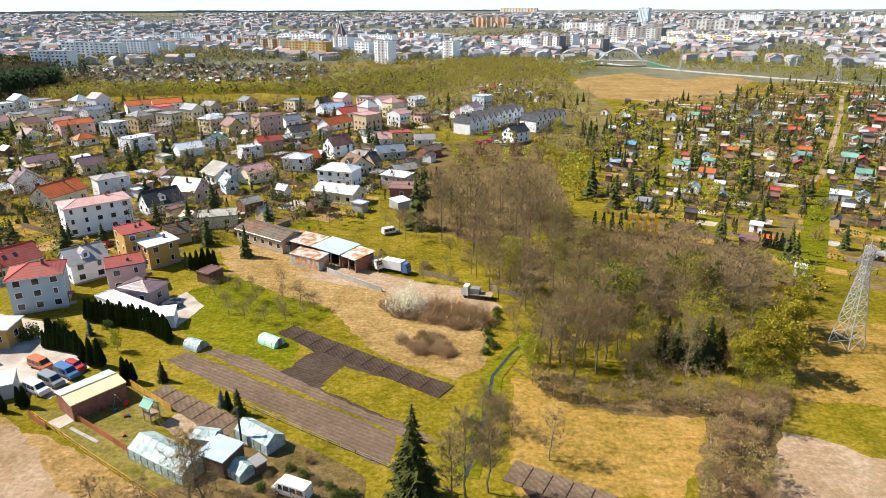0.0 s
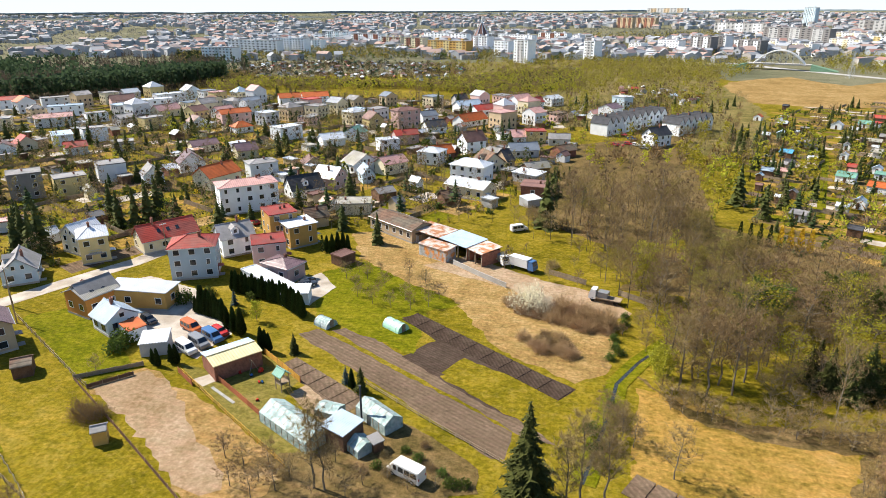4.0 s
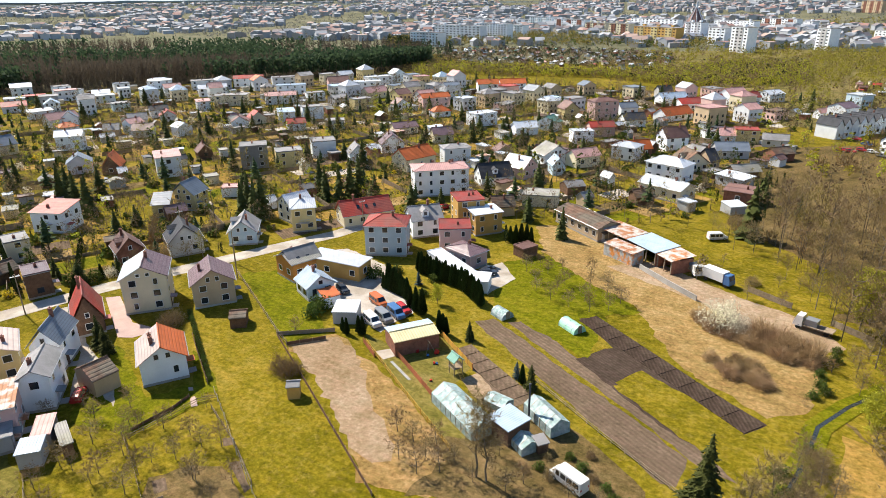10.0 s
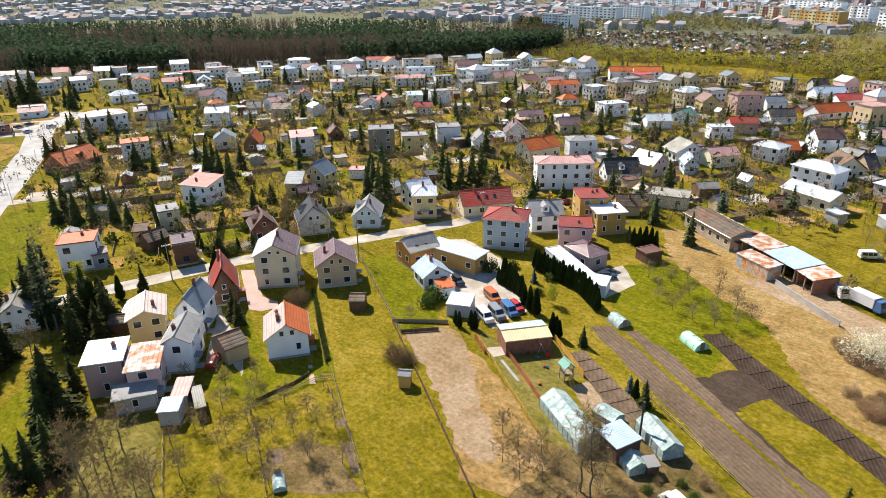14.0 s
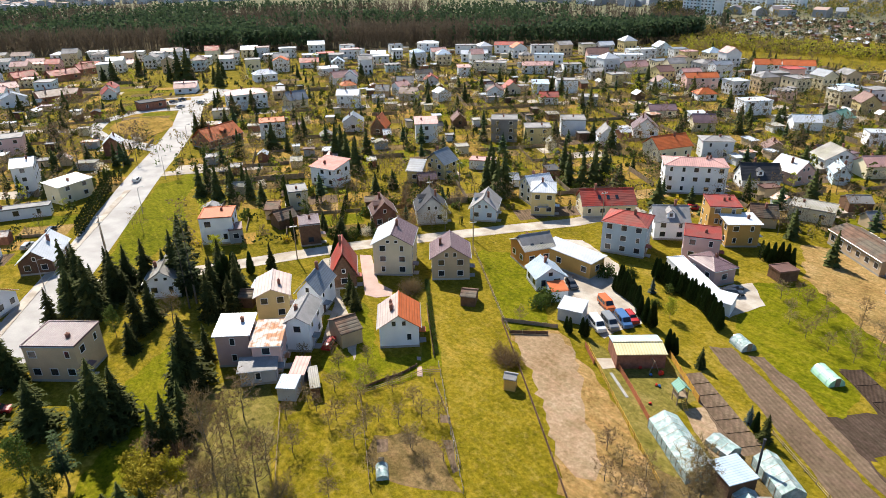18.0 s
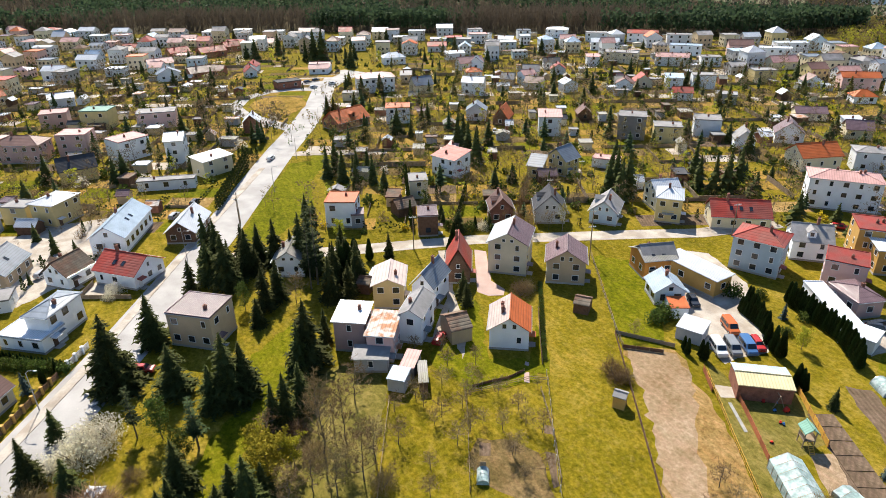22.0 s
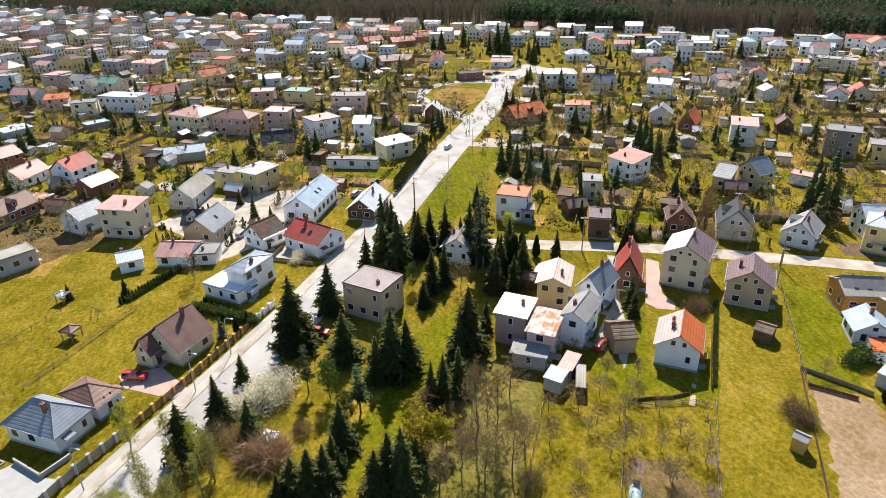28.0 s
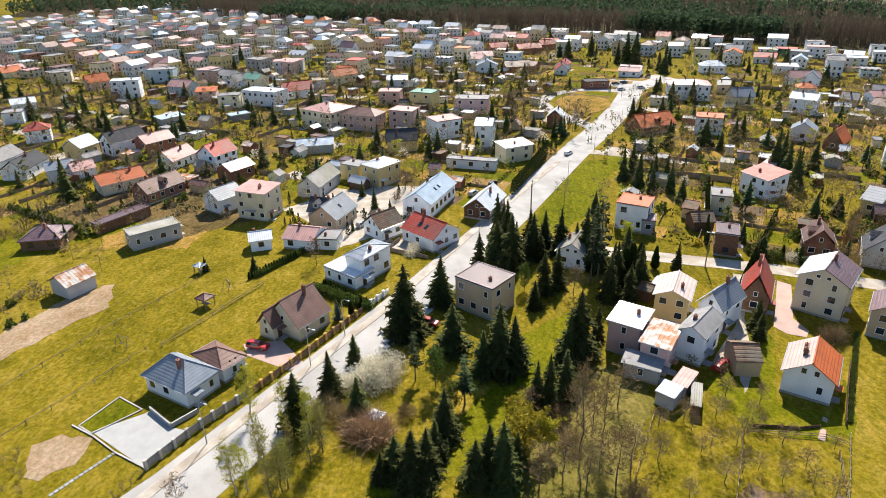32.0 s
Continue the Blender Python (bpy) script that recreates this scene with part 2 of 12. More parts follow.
WALL = {
    "white": material("white_render", (0.83, 0.85, 0.87), 0.9, 0.1, 3, 8, 0.08),
    "cream": material("cream_render", (0.76, 0.67, 0.47), 0.9, 0.12, 3, 8, 0.08),
    "yellow": material("yellow_render", (0.62, 0.50, 0.24), 0.9, 0.12, 3, 8, 0.08),
    "ochre": material("ochre_render", (0.52, 0.31, 0.09), 0.9, 0.14, 3, 8, 0.08),
    "grey": material("grey_render", (0.46, 0.46, 0.46), 0.9, 0.16, 3, 8, 0.1),
    "dark": material("dark_grey_render", (0.20, 0.19, 0.185), 0.9, 0.16, 3, 8, 0.1),
    "tan": material("tan_render", (0.52, 0.40, 0.26), 0.9, 0.14, 3, 8, 0.1),
    "blue": material("pale_blue_render", (0.50, 0.60, 0.66), 0.9, 0.1, 3, 8, 0.08),
    "pink": material("pink_render", (0.62, 0.42, 0.38), 0.9, 0.12, 3, 8, 0.08),
    "brick": material("red_brick", (0.30, 0.13, 0.085), 0.9, 0.3, 0.8, 10, 0.3, rows=0.22),
    "wood": material("brown_boards", (0.16, 0.09, 0.055), 0.85, 0.3, 0.8, 9, 0.3, rows=0.18),
    "green": material("green_boards", (0.14, 0.24, 0.15), 0.85, 0.25, 0.8, 9, 0.3, rows=0.18),
    "rust": material("painted_rusty_sheet", (0.42, 0.44, 0.43), 0.6, 0.3, 1.0, 6, 0.3, second=(0.62, 0.25, 0.07), patch_size=0.8, patch_at=0.52, seams=0.4),
    "orange": material("orange_render", (0.60, 0.26, 0.06), 0.9, 0.14, 3, 8, 0.08),
}
GLASS = material("window_glass", (0.025, 0.03, 0.037), 0.08, 0.2, 3, 1, 0.0, spec=0.7)
FRAME = material("white_window_frame", (0.75, 0.75, 0.74), 0.5, 0.06, 2, 3, 0.02)
FRAME_DARK = material("brown_window_frame", (0.10, 0.06, 0.04), 0.6, 0.1, 2, 3, 0.02)
CHIMNEY = material("chimney_brick", (0.26, 0.12, 0.085), 0.9, 0.3, 0.5, 9, 0.4, rows=0.16)
CONCRETE = material("old_concrete", (0.42, 0.40, 0.37), 0.9, 0.2, 2, 6, 0.15, second=(0.34, 0.32, 0.29))
SLAB = material("pale_paving", (0.31, 0.31, 0.305), 0.85, 0.12, 2, 5, 0.1)
STEEL = material("galvanised_steel", (0.50, 0.52, 0.53), 0.4, 0.12, 1, 5, 0.05, metal=0.6)
BLACK = material("black_rubber", (0.02, 0.02, 0.02), 0.8, 0.2, 1, 5, 0.05)
BARK = material("tree_bark", (0.16, 0.132, 0.10), 0.95, 0.3, 0.6, 6, 0.5)
BIRCH = material("pale_bark", (0.42, 0.39, 0.35), 0.9, 0.35, 0.4, 5, 0.4)
TIMBER = material("weathered_timber", (0.30, 0.23, 0.16), 0.9, 0.3, 0.6, 9, 0.3)
YELLOW_TIMBER = material("yellow_stained_timber", (0.60, 0.34, 0.06), 0.8, 0.2, 0.6, 9, 0.3)
RED_TIMBER = material("red_stained_timber", (0.38, 0.13, 0.06), 0.8, 0.2, 0.6, 9, 0.3)
FOIL = material("greenhouse_film", (0.27, 0.38, 0.365), 0.6, 0.3, 0.6, 3, 0.5, second=(0.40, 0.47, 0.47), patch_size=0.9, spec=0.25)
TWIG = leaf_material("bare_twigs", (0.245, 0.172, 0.085), 0.4, 0.15)
TWIG_FAR = leaf_material("bare_twigs_far_off", (0.225, 0.165, 0.088), 0.45, 0.3)
TWIG_WARM = leaf_material("budding_twigs", (0.25, 0.205, 0.06), 0.4, 0.4)
LEAF = leaf_material("young_leaves", (0.34, 0.32, 0.035), 0.4, 0.45)
LEAF_DEEP = leaf_material("green_leaves", (0.085, 0.118, 0.024), 0.45, 0.25)
LEAF_GOLD = leaf_material("golden_blossom", (0.58, 0.42, 0.03), 0.3, 0.35)
BLOSSOM = leaf_material("white_blossom", (0.70, 0.65, 0.50), 0.25, 0.35)
NEEDLE = leaf_material("dark_needles", (0.056, 0.062, 0.017), 0.6)
NEEDLE_PINE = leaf_material("pine_needles", (0.044, 0.060, 0.022), 0.6)
NEEDLE_BLUE = leaf_material("blue_needles", (0.06, 0.085, 0.075), 0.4)
HEDGE = leaf_material("hedge_leaves", (0.042, 0.064, 0.018), 0.45, 0.1)


# ---- mesh tools ----
class Mesh:
    """Collects faces of one part."""
    def __init__(self):
        self.v, self.f, self.m = [], [], []

    def face(self, pts, mi=0):
        k = len(self.v)
        self.v += [tuple(p) for p in pts]
        self.f.append(tuple(range(k, k + len(pts)))); self.m.append(mi)

    def box(self, x0, y0, z0, x1, y1, z1, mi=0):
        k = len(self.v)
        self.v += [(x, y, z) for z in (z0, z1) for x, y in ((x0, y0), (x1, y0), (x1, y1), (x0, y1))]
        for q in ((0, 3, 2, 1), (4, 5, 6, 7), (0, 1, 5, 4), (1, 2, 6, 5), (2, 3, 7, 6), (3, 0, 4, 7)):
            self.f.append(tuple(k + i for i in q)); self.m.append(mi)
        return self

    def slab(self, pts, thick, mi=0):
        """A plate: its top is the polygon pts, its underside lies thick lower."""
        n, k = len(pts), len(self.v)
        self.v += [tuple(p) for p in pts] + [(p[0], p[1], p[2] - thick) for p in pts]
        self.f.append(tuple(range(k, k + n))); self.f.append(tuple(range(k + 2 * n - 1, k + n - 1, -1))); self.m += [mi, mi]
        for i in range(n):
            j = (i + 1) % n
            self.f.append((k + i, k + n + i, k + n + j, k + j)); self.m.append(mi)

    def rod(self, a, b, ra, rb, sides=5, mi=0):
        a, b = Vector(a), Vector(b)
        w = (b - a).normalized()
        u = w.orthogonal().normalized(); t = w.cross(u); k = len(self.v)
        for p, r in ((a, ra), (b, rb)):
            for i in range(sides):
                c = 2 * math.pi * i / sides
                self.v.append(tuple(p + u * (r * math.cos(c)) + t * (r * math.sin(c))))
        for i in range(sides):
            j = (i + 1) % sides
            self.f.append((k + i, k + j, k + sides + j, k + sides + i)); self.m.append(mi)
        if ra < 0.05:
            return
        self.f.append(tuple(range(k + sides, k + 2 * sides))); self.m.append(mi)
        self.f.append(tuple(range(k + sides - 1, k - 1, -1))); self.m.append(mi)

    def data(self, name, *mats):
        me = bpy.data.meshes.new(name)
        me.from_pydata(self.v, [], self.f)
        for m in mats:
            me.materials.append(m)
        if len(mats) > 1:
            me.polygons.foreach_set("material_index", self.m)
        me.update()
        return me


def part(name, mesh, mats, parent=None, label="", m=None):
    """Links a mesh (or mesh data) as one object under its thing."""
    if isinstance(mesh, Mesh):
        mesh = mesh.data(name, *(mats if isinstance(mats, (list, tuple)) else [mats]))
    ob = new(name, mesh)
    if parent is not None:
        ob.parent = parent
    if m is not None:
        ob.matrix_basis = m
    if label:
        ob["label"] = label
    return ob


def at(x, y, z=0.0, rz=0.0, s=1.0):
    return Matrix.LocRotScale((x, y, z), Euler((0, 0, radians(rz))), (s, s, s) if not isinstance(s, tuple) else s)


def pipe_mesh(h, r):
    p = Mesh(); p.rod((0, 0, 0), (0, 0, h), r, r, 8); p.rod((0, 0, h), (0, 0, h + 0.12), r * 1.25, r * 1.25, 8)
    return p


# ---- houses ----
def window_mesh(w, h, split):
    """A window as one closed ring; with split the pane is a mesh of its own, otherwise it closes the ring."""
    e, v, f, mi = 0.10, [], [], []
    for y, k in ((0.02, 0), (-0.07, 0), (-0.07, e), (-0.02, e)):
        v += [(-w / 2 + k, y, k), (w / 2 - k, y, k), (w / 2 - k, y, h - k), (-w / 2 + k, y, h - k)]
    for r in range(3):
        for i in range(4):
            j = (i + 1) % 4
            f.append((r * 4 + i, r * 4 + j, r * 4 + 4 + j, r * 4 + 4 + i)); mi.append(0)
    f.append((12, 13, 14, 15)); mi.append(1)
    W = Mesh(); W.v, W.f, W.m = v, f, mi
    return W


WIN = {}
def window_on(parent, x, y, z, face, w=1.25, h=1.35, dark=False, fine=True):
    key = (w, h, dark, fine)
    fm = FRAME_DARK if dark else FRAME
    if key not in WIN:
        W = window_mesh(w, h, fine)
        if fine:
            p = Mesh(); p.box(-w / 2 + 0.11, -0.035, 0.11, w / 2 - 0.11, -0.025, h - 0.11)
            WIN[key] = (W.data("window", fm, BLACK), p.data("pane", GLASS))
        else:
            WIN[key] = (W.data("window", fm, GLASS), None)
    fr = part("window", WIN[key][0], None, parent, m=at(x, y, z, face))
    if fine:
        part("pane", WIN[key][1], None, fr)


DOOR = {}
def door_on(parent, x, y, face, wood=True, w=1.05, h=2.1):
    key = (wood, w, h)
    if key not in DOOR:
        d = Mesh(); d.box(-w / 2, -0.06, 0, w / 2, 0.02, h)
        for k in range(3):
            d.box(-w / 2 + 0.15, -0.09, 0.2 + k * h * 0.31, w / 2 - 0.15, -0.055, 0.2 + k * h * 0.31 + h * 0.22)
        DOOR[key] = d.data("door", FRAME_DARK if wood else FRAME)
    part("door", DOOR[key], None, parent, m=at(x, y, 0.12, face))


def roof_mesh(kind, w, d, rise, thick=0.16, second=0):
    """Roof with eaves at z=0 over a w by d plan, ridge along x. Returns the mesh."""
    r, a, b = Mesh(), w / 2, d / 2
    if kind == "e":
        r.slab([(-a, -b, 0), (a, -b, 0), (a, 0, rise), (-a, 0, rise)], thick)
        r.slab([(-a, 0, rise + 0.004), (a, 0, rise + 0.004), (a, b, 0), (-a, b, 0)], thick, second)
        r.rod((-a, 0, rise + 0.03), (a, 0, rise + 0.03), 0.13, 0.13, 6)
    elif kind == "h":
        k = max(a - b, 0.02)
        r.slab([(-a, -b, 0), (a, -b, 0), (k, 0, rise), (-k, 0, rise)], thick)
        r.slab([(a, b, 0), (-a, b, 0), (-k, 0, rise), (k, 0, rise)], thick)
        r.slab([(a, -b, 0), (a, b, 0), (k, 0, rise)], thick)
        r.slab([(-a, b, 0), (-a, -b, 0), (-k, 0, rise)], thick)
        for s in (-1, 1):
            r.rod((s * k, 0, rise + 0.02), (s * a, -b, 0.02), 0.1, 0.1, 5)
            r.rod((s * k, 0, rise + 0.02), (s * a, b, 0.02), 0.1, 0.1, 5)
        r.rod((-k, 0, rise + 0.02), (k, 0, rise + 0.02), 0.1, 0.1, 5)
    elif kind == "m":
        r.slab([(-a, -b, 0.0), (a, -b, 0.0), (a, b, rise), (-a, b, rise)], thick)
    else:
        r.slab([(-a, -b, 0.0), (a, -b, 0.0), (a, b, 0.0), (-a, b, 0.0)], 0.22)
        for x0, y0, x1, y1 in ((-a, -b, a, -b + 0.2), (-a, b - 0.2, a, b), (-a, -b + 0.2, -a + 0.2, b - 0.2), (a - 0.2, -b + 0.2, a, b - 0.2)):
            r.box(x0, y0, -0.1, x1, y1, 0.14)
    return r


def loft_box(M, x0, y0, x1, y1, za, zb, zc, zd):
    """A sloping plate from x0 (za to zb) to x1 (zc to zd)."""
    k = len(M.v)
    M.v += [(x0, y0, za), (x1, y0, zc), (x1, y1, zc), (x0, y1, za), (x0, y0, zb), (x1, y0, zd), (x1, y1, zd), (x0, y1, zb)]
    for q in ((0, 3, 2, 1), (4, 5, 6, 7), (0, 1, 5, 4), (1, 2, 6, 5), (2, 3, 7, 6), (3, 0, 4, 7)):
        M.f.append(tuple(k + i for i in q)); M.m.append(0)


CHIM = {}
def chimney_on(parent, x, y, z, h, fat=0.55):
    key = (round(h, 1), fat)
    if key not in CHIM:
        c = Mesh()
        c.box(-fat / 2, -fat / 2, 0, fat / 2, fat / 2, h); c.box(-fat / 2 - 0.06, -fat / 2 - 0.06, h, fat / 2 + 0.06, fat / 2 + 0.06, h + 0.1)
        c.rod((0, 0, h + 0.1), (0, 0, h + 0.38), 0.11, 0.09, 6)
        CHIM[key] = c.data("chimney", CHIMNEY)
    part("chimney", CHIM[key], None, parent, m=at(x, y, z))


FOOT = []   # centre and radius of each building
def house(x, y, rot, w, d, ze, kind, rise, roof, wall, label="", fine=2, chimney=1, group="", skylights=0, balcony=False, name="house", category="house", over=0.4, roof2=""):
    """A house over a w (x) by d (y) plan measured at the eaves; its front is local -y. kind: g gable to the front, e eaves to the front,
    h hip, m lean-to rising to the back, f flat. fine: 2 windows with sills on all sides, 1 fewer windows, 0 none."""
    if fine == 1 and math.hypot(x, y) > 240:
        fine = 0.5
    split = fine > 1 and math.hypot(x, y) < 172
    base = new(name)
    base.empty_display_size = 0.5
    base.matrix_basis = at(x, y, 0, rot)
    FOOT.append((x, y, math.hypot(w, d) / 2))
    o = over if kind != "f" else 0.12
    a, b = w / 2 - o, d / 2 - o
    gz = rise * (1 - 2 * o / (w if kind == "g" else d)) if kind in "ge" else 0
    W = Mesh()
    if kind == "g":
        W.face([(-a, -b, -0.3), (a, -b, -0.3), (a, -b, ze), (0, -b, ze + gz), (-a, -b, ze)])
        W.face([(a, b, -0.3), (-a, b, -0.3), (-a, b, ze), (0, b, ze + gz), (a, b, ze)])
        W.face([(a, -b, -0.3), (a, b, -0.3), (a, b, ze), (a, -b, ze)]); W.face([(-a, b, -0.3), (-a, -b, -0.3), (-a, -b, ze), (-a, b, ze)])
    elif kind == "e":
        W.face([(a, -b, -0.3), (a, b, -0.3), (a, b, ze), (a, 0, ze + gz), (a, -b, ze)])
        W.face([(-a, b, -0.3), (-a, -b, -0.3), (-a, -b, ze), (-a, 0, ze + gz), (-a, b, ze)])
        W.face([(-a, -b, -0.3), (a, -b, -0.3), (a, -b, ze), (-a, -b, ze)]); W.face([(a, b, -0.3), (-a, b, -0.3), (-a, b, ze), (a, b, ze)])
    elif kind == "m":
        W.face([(-a, -b, -0.3), (a, -b, -0.3), (a, -b, ze), (-a, -b, ze)]); W.face([(a, b, -0.3), (-a, b, -0.3), (-a, b, ze + rise), (a, b, ze + rise)])
        W.face([(a, -b, -0.3), (a, b, -0.3), (a, b, ze + rise * 0.96), (a, -b, ze)]); W.face([(-a, b, -0.3), (-a, -b, -0.3), (-a, -b, ze), (-a, b, ze + rise * 0.96)])
    else:
        W.box(-a, -b, -0.3, a, b, ze)
    part("wall", W, WALL[wall], base)
    if fine > 1:
        pl = Mesh(); pl.box(-a - 0.04, -b - 0.04, -0.3, a + 0.04, b + 0.04, 0.45)
        part("plinth", pl, CONCRETE, base)
    drop = rise * o / ((w if kind == "g" else d) / 2) if kind in "geh" else 0
    if kind == "g":
        R, rw = roof_mesh("e", d, w, rise, second=1 if roof2 else 0), 90
    else:
        R, rw = roof_mesh(kind, w, d, rise, second=1 if roof2 else 0), 0
    part("roof", R.data("roof", ROOF[roof], ROOF[roof2]) if roof2 else R, None if roof2 else ROOF[roof], base, m=at(0, 0, ze + (0.10 if kind in "gehm" else 0.18), rw))
    rnd = random.Random(int(abs(x * 31 + y * 17)))
    dark = wall in ("wood", "brick", "white") and rnd.random() < 0.3
    if fine:
        floors = max(1, int((ze + 0.5) / 2.65))
        fh = ze / floors
        sides = [(0, -b, 2 * a, 0), (a, 0, 2 * b, 90), (-a, 0, 2 * b, -90), (0, b, 2 * a, 180)][:{2: 4, 1: 3}.get(fine, 1)]
        for si, (sx, sy, length, face) in enumerate(sides):
            n = max(1, int(length / (3.0 if fine > 1 else 4.3)))
            for fl in range(floors):
                for k in range(n):
                    u = (k + 0.5) / n * length - length / 2
                    if fl == 0 and si == 1 and k == 0:
                        continue
                    if rnd.random() < 0.14:
                        continue
                    wz = fl * fh + fh * 0.36
                    c, s = math.cos(radians(face)), math.sin(radians(face))
                    window_on(base, sx + u * c, sy + u * s, wz, face, 1.45 if rnd.random() < 0.7 else 0.95, 1.45, dark, split)
        c0 = -b + (0.5 / max(1, int(2 * b / (3.0 if fine > 1 else 4.3)))) * 2 * b
        if fine >= 1:
            door_on(base, a, c0, 90, rnd.random() < 0.6)
        if rise > 2.2 and kind in "ge" and fine >= 1:
            if kind == "g":
                for k in ((-0.7, 0.7) if w > 7.5 else (0,)):
                    window_on(base, k * 1.3, -b, ze + 0.35, 0, 0.85, 1.1 if rise > 2.6 else 0.8, dark, split)
            else:
                window_on(base, a, 0, ze + 0.35, 90, 0.85, 1.1, dark, split); window_on(base, -a, 0, ze + 0.35, -90, 0.85, 1.1, dark, split)
    for k in range(chimney):
        u, v = (rnd.random() - 0.5) * w * 0.5, (rnd.random() - 0.5) * d * 0.3
        zr = {"g": rise * (1 - abs(u) / (w / 2)), "e": rise * (1 - abs(v) / (d / 2)), "m": rise * (v / d + 0.5)}.get(kind, 0)
        if kind == "h":
            zr = rise * min(1, (w / 2 - abs(u)) / min(w, d) * 2, (d / 2 - abs(v)) / min(w, d) * 2)
        chimney_on(base, u, v, ze + max(zr, 0) - 0.2, max(1.0, rise * 0.35 + 0.6) if kind in "geh" else 1.0)
    if fine > 1:
        gz0 = ze + 0.02
        ends = ((-w / 2 - 0.06, -d / 2, -w / 2 - 0.06, d / 2), (w / 2 + 0.06, -d / 2, w / 2 + 0.06, d / 2)) if kind == "g" else ((-w / 2, -d / 2 - 0.06, w / 2, -d / 2 - 0.06),) + (((-w / 2, d / 2 + 0.06, w / 2, d / 2 + 0.06),) if kind in "eh" else ())
        for x0, y0, x1, y1 in ends:
            gt = Mesh(); gt.rod((x0, y0, gz0), (x1, y1, gz0), 0.075, 0.075, 6)
            part("gutter", gt, STEEL, base)
        po = Mesh()
        loft_box(po, a + 0.02, c0 - 0.9, a + 1.3, c0 + 0.9, 2.45, 2.6, 2.3, 2.42)
        part("porch_roof", po, ROOF[roof], base)
        st = Mesh(); st.box(a + 0.05, c0 - 0.8, -0.2, a + 1.3, c0 + 0.8, 0.14)
        part("step", st, CONCRETE, base)
        if rise >= 2.8 and kind in "ge" and rnd.random() < 0.55 and not skylights:
            u = (rnd.random() - 0.5) * (d if kind == "g" else w) * 0.3
            run = (w if kind == "g" else d) / 2
            dz = rise * 0.32
            y0 = -run * (1 - 0.25)
            L = run * (rise * 0.72 - rise * 0.25) / rise
            dm = Mesh()
            dm.face([(-0.9, y0, dz - 0.15), (0.9, y0, dz - 0.15), (0.9, y0, dz + 1.3), (0, y0, dz + 1.95), (-0.9, y0, dz + 1.3)])
            dm.face([(0.9, y0, dz - 0.15), (0.9, y0 + L * 1.15, dz + 1.3), (0.9, y0, dz + 1.3)]); dm.face([(-0.9, y0, dz - 0.15), (-0.9, y0, dz + 1.3), (-0.9, y0 + L * 1.15, dz + 1.3)])
            turn = at(0, u, ze, -90) if kind == "g" else at(u, 0, ze)
            part("dormer", dm, WALL[wall], base, m=turn)
            dr = Mesh()
            for s in (-1, 1):
                dr.slab([(0, y0 - 0.25, dz + 2.06), (s * 1.15, y0 - 0.25, dz + 1.2), (s * 1.15, y0 + L * 1.0, dz + 1.2), (0, y0 + L * 1.6, dz + 2.06)][::s], 0.1)
            part("dormer_roof", dr, ROOF[roof], base, m=turn)
            wm = turn @ at(0, y0, dz + 0.15)
            window_on(base, wm.translation.x, wm.translation.y, wm.translation.z, -90 if kind == "g" else 0, 0.95, 1.1, dark, split)
    for k in range(skylights):
        s = Mesh(); s.box(-0.4, -0.6, 0, 0.4, 0.6, 0.07)
        tilt = math.atan2(rise, (w if kind == "g" else d) / 2)
        g = part("skylight", s, GLASS, base)
        if kind == "g":
            g.matrix_basis = Matrix.LocRotScale((-w / 4, (k - (skylights - 1) / 2) * 2.2, ze + 0.12 + rise / 2), Euler((0, -tilt, 0)), None)
        else:
            g.matrix_basis = Matrix.LocRotScale(((k - (skylights - 1) / 2) * 2.4, -d / 4, ze + 0.12 + rise / 2), Euler((tilt, 0, 0)), None)
    if balcony:
        bl = Mesh(); bw = min(3.0, w * 0.4)
        bl.box(-bw / 2, -b - 1.3, 2.75, bw / 2, -b, 2.92)
        part("balcony", bl, CONCRETE, base)
        rl = Mesh()
        for k in range(9):
            u = -bw / 2 + 0.06 + k * (bw - 0.12) / 8
            rl.rod((u, -b - 1.26, 2.92), (u, -b - 1.26, 3.85), 0.03, 0.03, 4)
        rl.box(-bw / 2, -b - 1.3, 3.85, bw / 2, -b - 1.22, 3.93)
        part("balcony_rail", rl, STEEL, base)
    NICE = {"white": "white-rendered", "cream": "cream-rendered", "yellow": "yellow-rendered", "ochre": "ochre-rendered", "grey": "grey-rendered", "dark": "dark grey", "tan": "tan-rendered", "blue": "pale blue", "pink": "pink-rendered", "brick": "red brick", "wood": "brown boarded", "green": "green boarded", "orange": "orange-rendered", "rust": "rusty sheet-metal"}
    NR = {"red": "red tiled", "orange": "orange tiled", "pink": "faded pink", "brown": "brown tiled", "tile": "old clay tiled", "plum": "plum metal", "dark": "anthracite", "slate": "grey-blue", "grey": "grey felt", "eternit": "weathered fibre-cement", "white": "pale metal", "blue": "pale blue metal", "teal": "bright blue", "green": "green metal", "rust": "rusty sheet-metal"}
    NK = {"g": "gable roof", "e": "gable roof", "h": "hipped roof", "m": "lean-to roof", "f": "flat roof"}
    tagged(base, label or "%s %s with a %s %s" % (NICE[wall], name.replace("_", " "), NR[roof], NK[kind]), category, group)
    return base


def shed(x, y, rot, w, d, ze, kind, rise, roof, wall, label="", **k):
    return house(x, y, rot, w, d, ze, kind, rise, roof, wall, label, fine=0, chimney=0, name="shed", category="shed", over=0.15, **k)


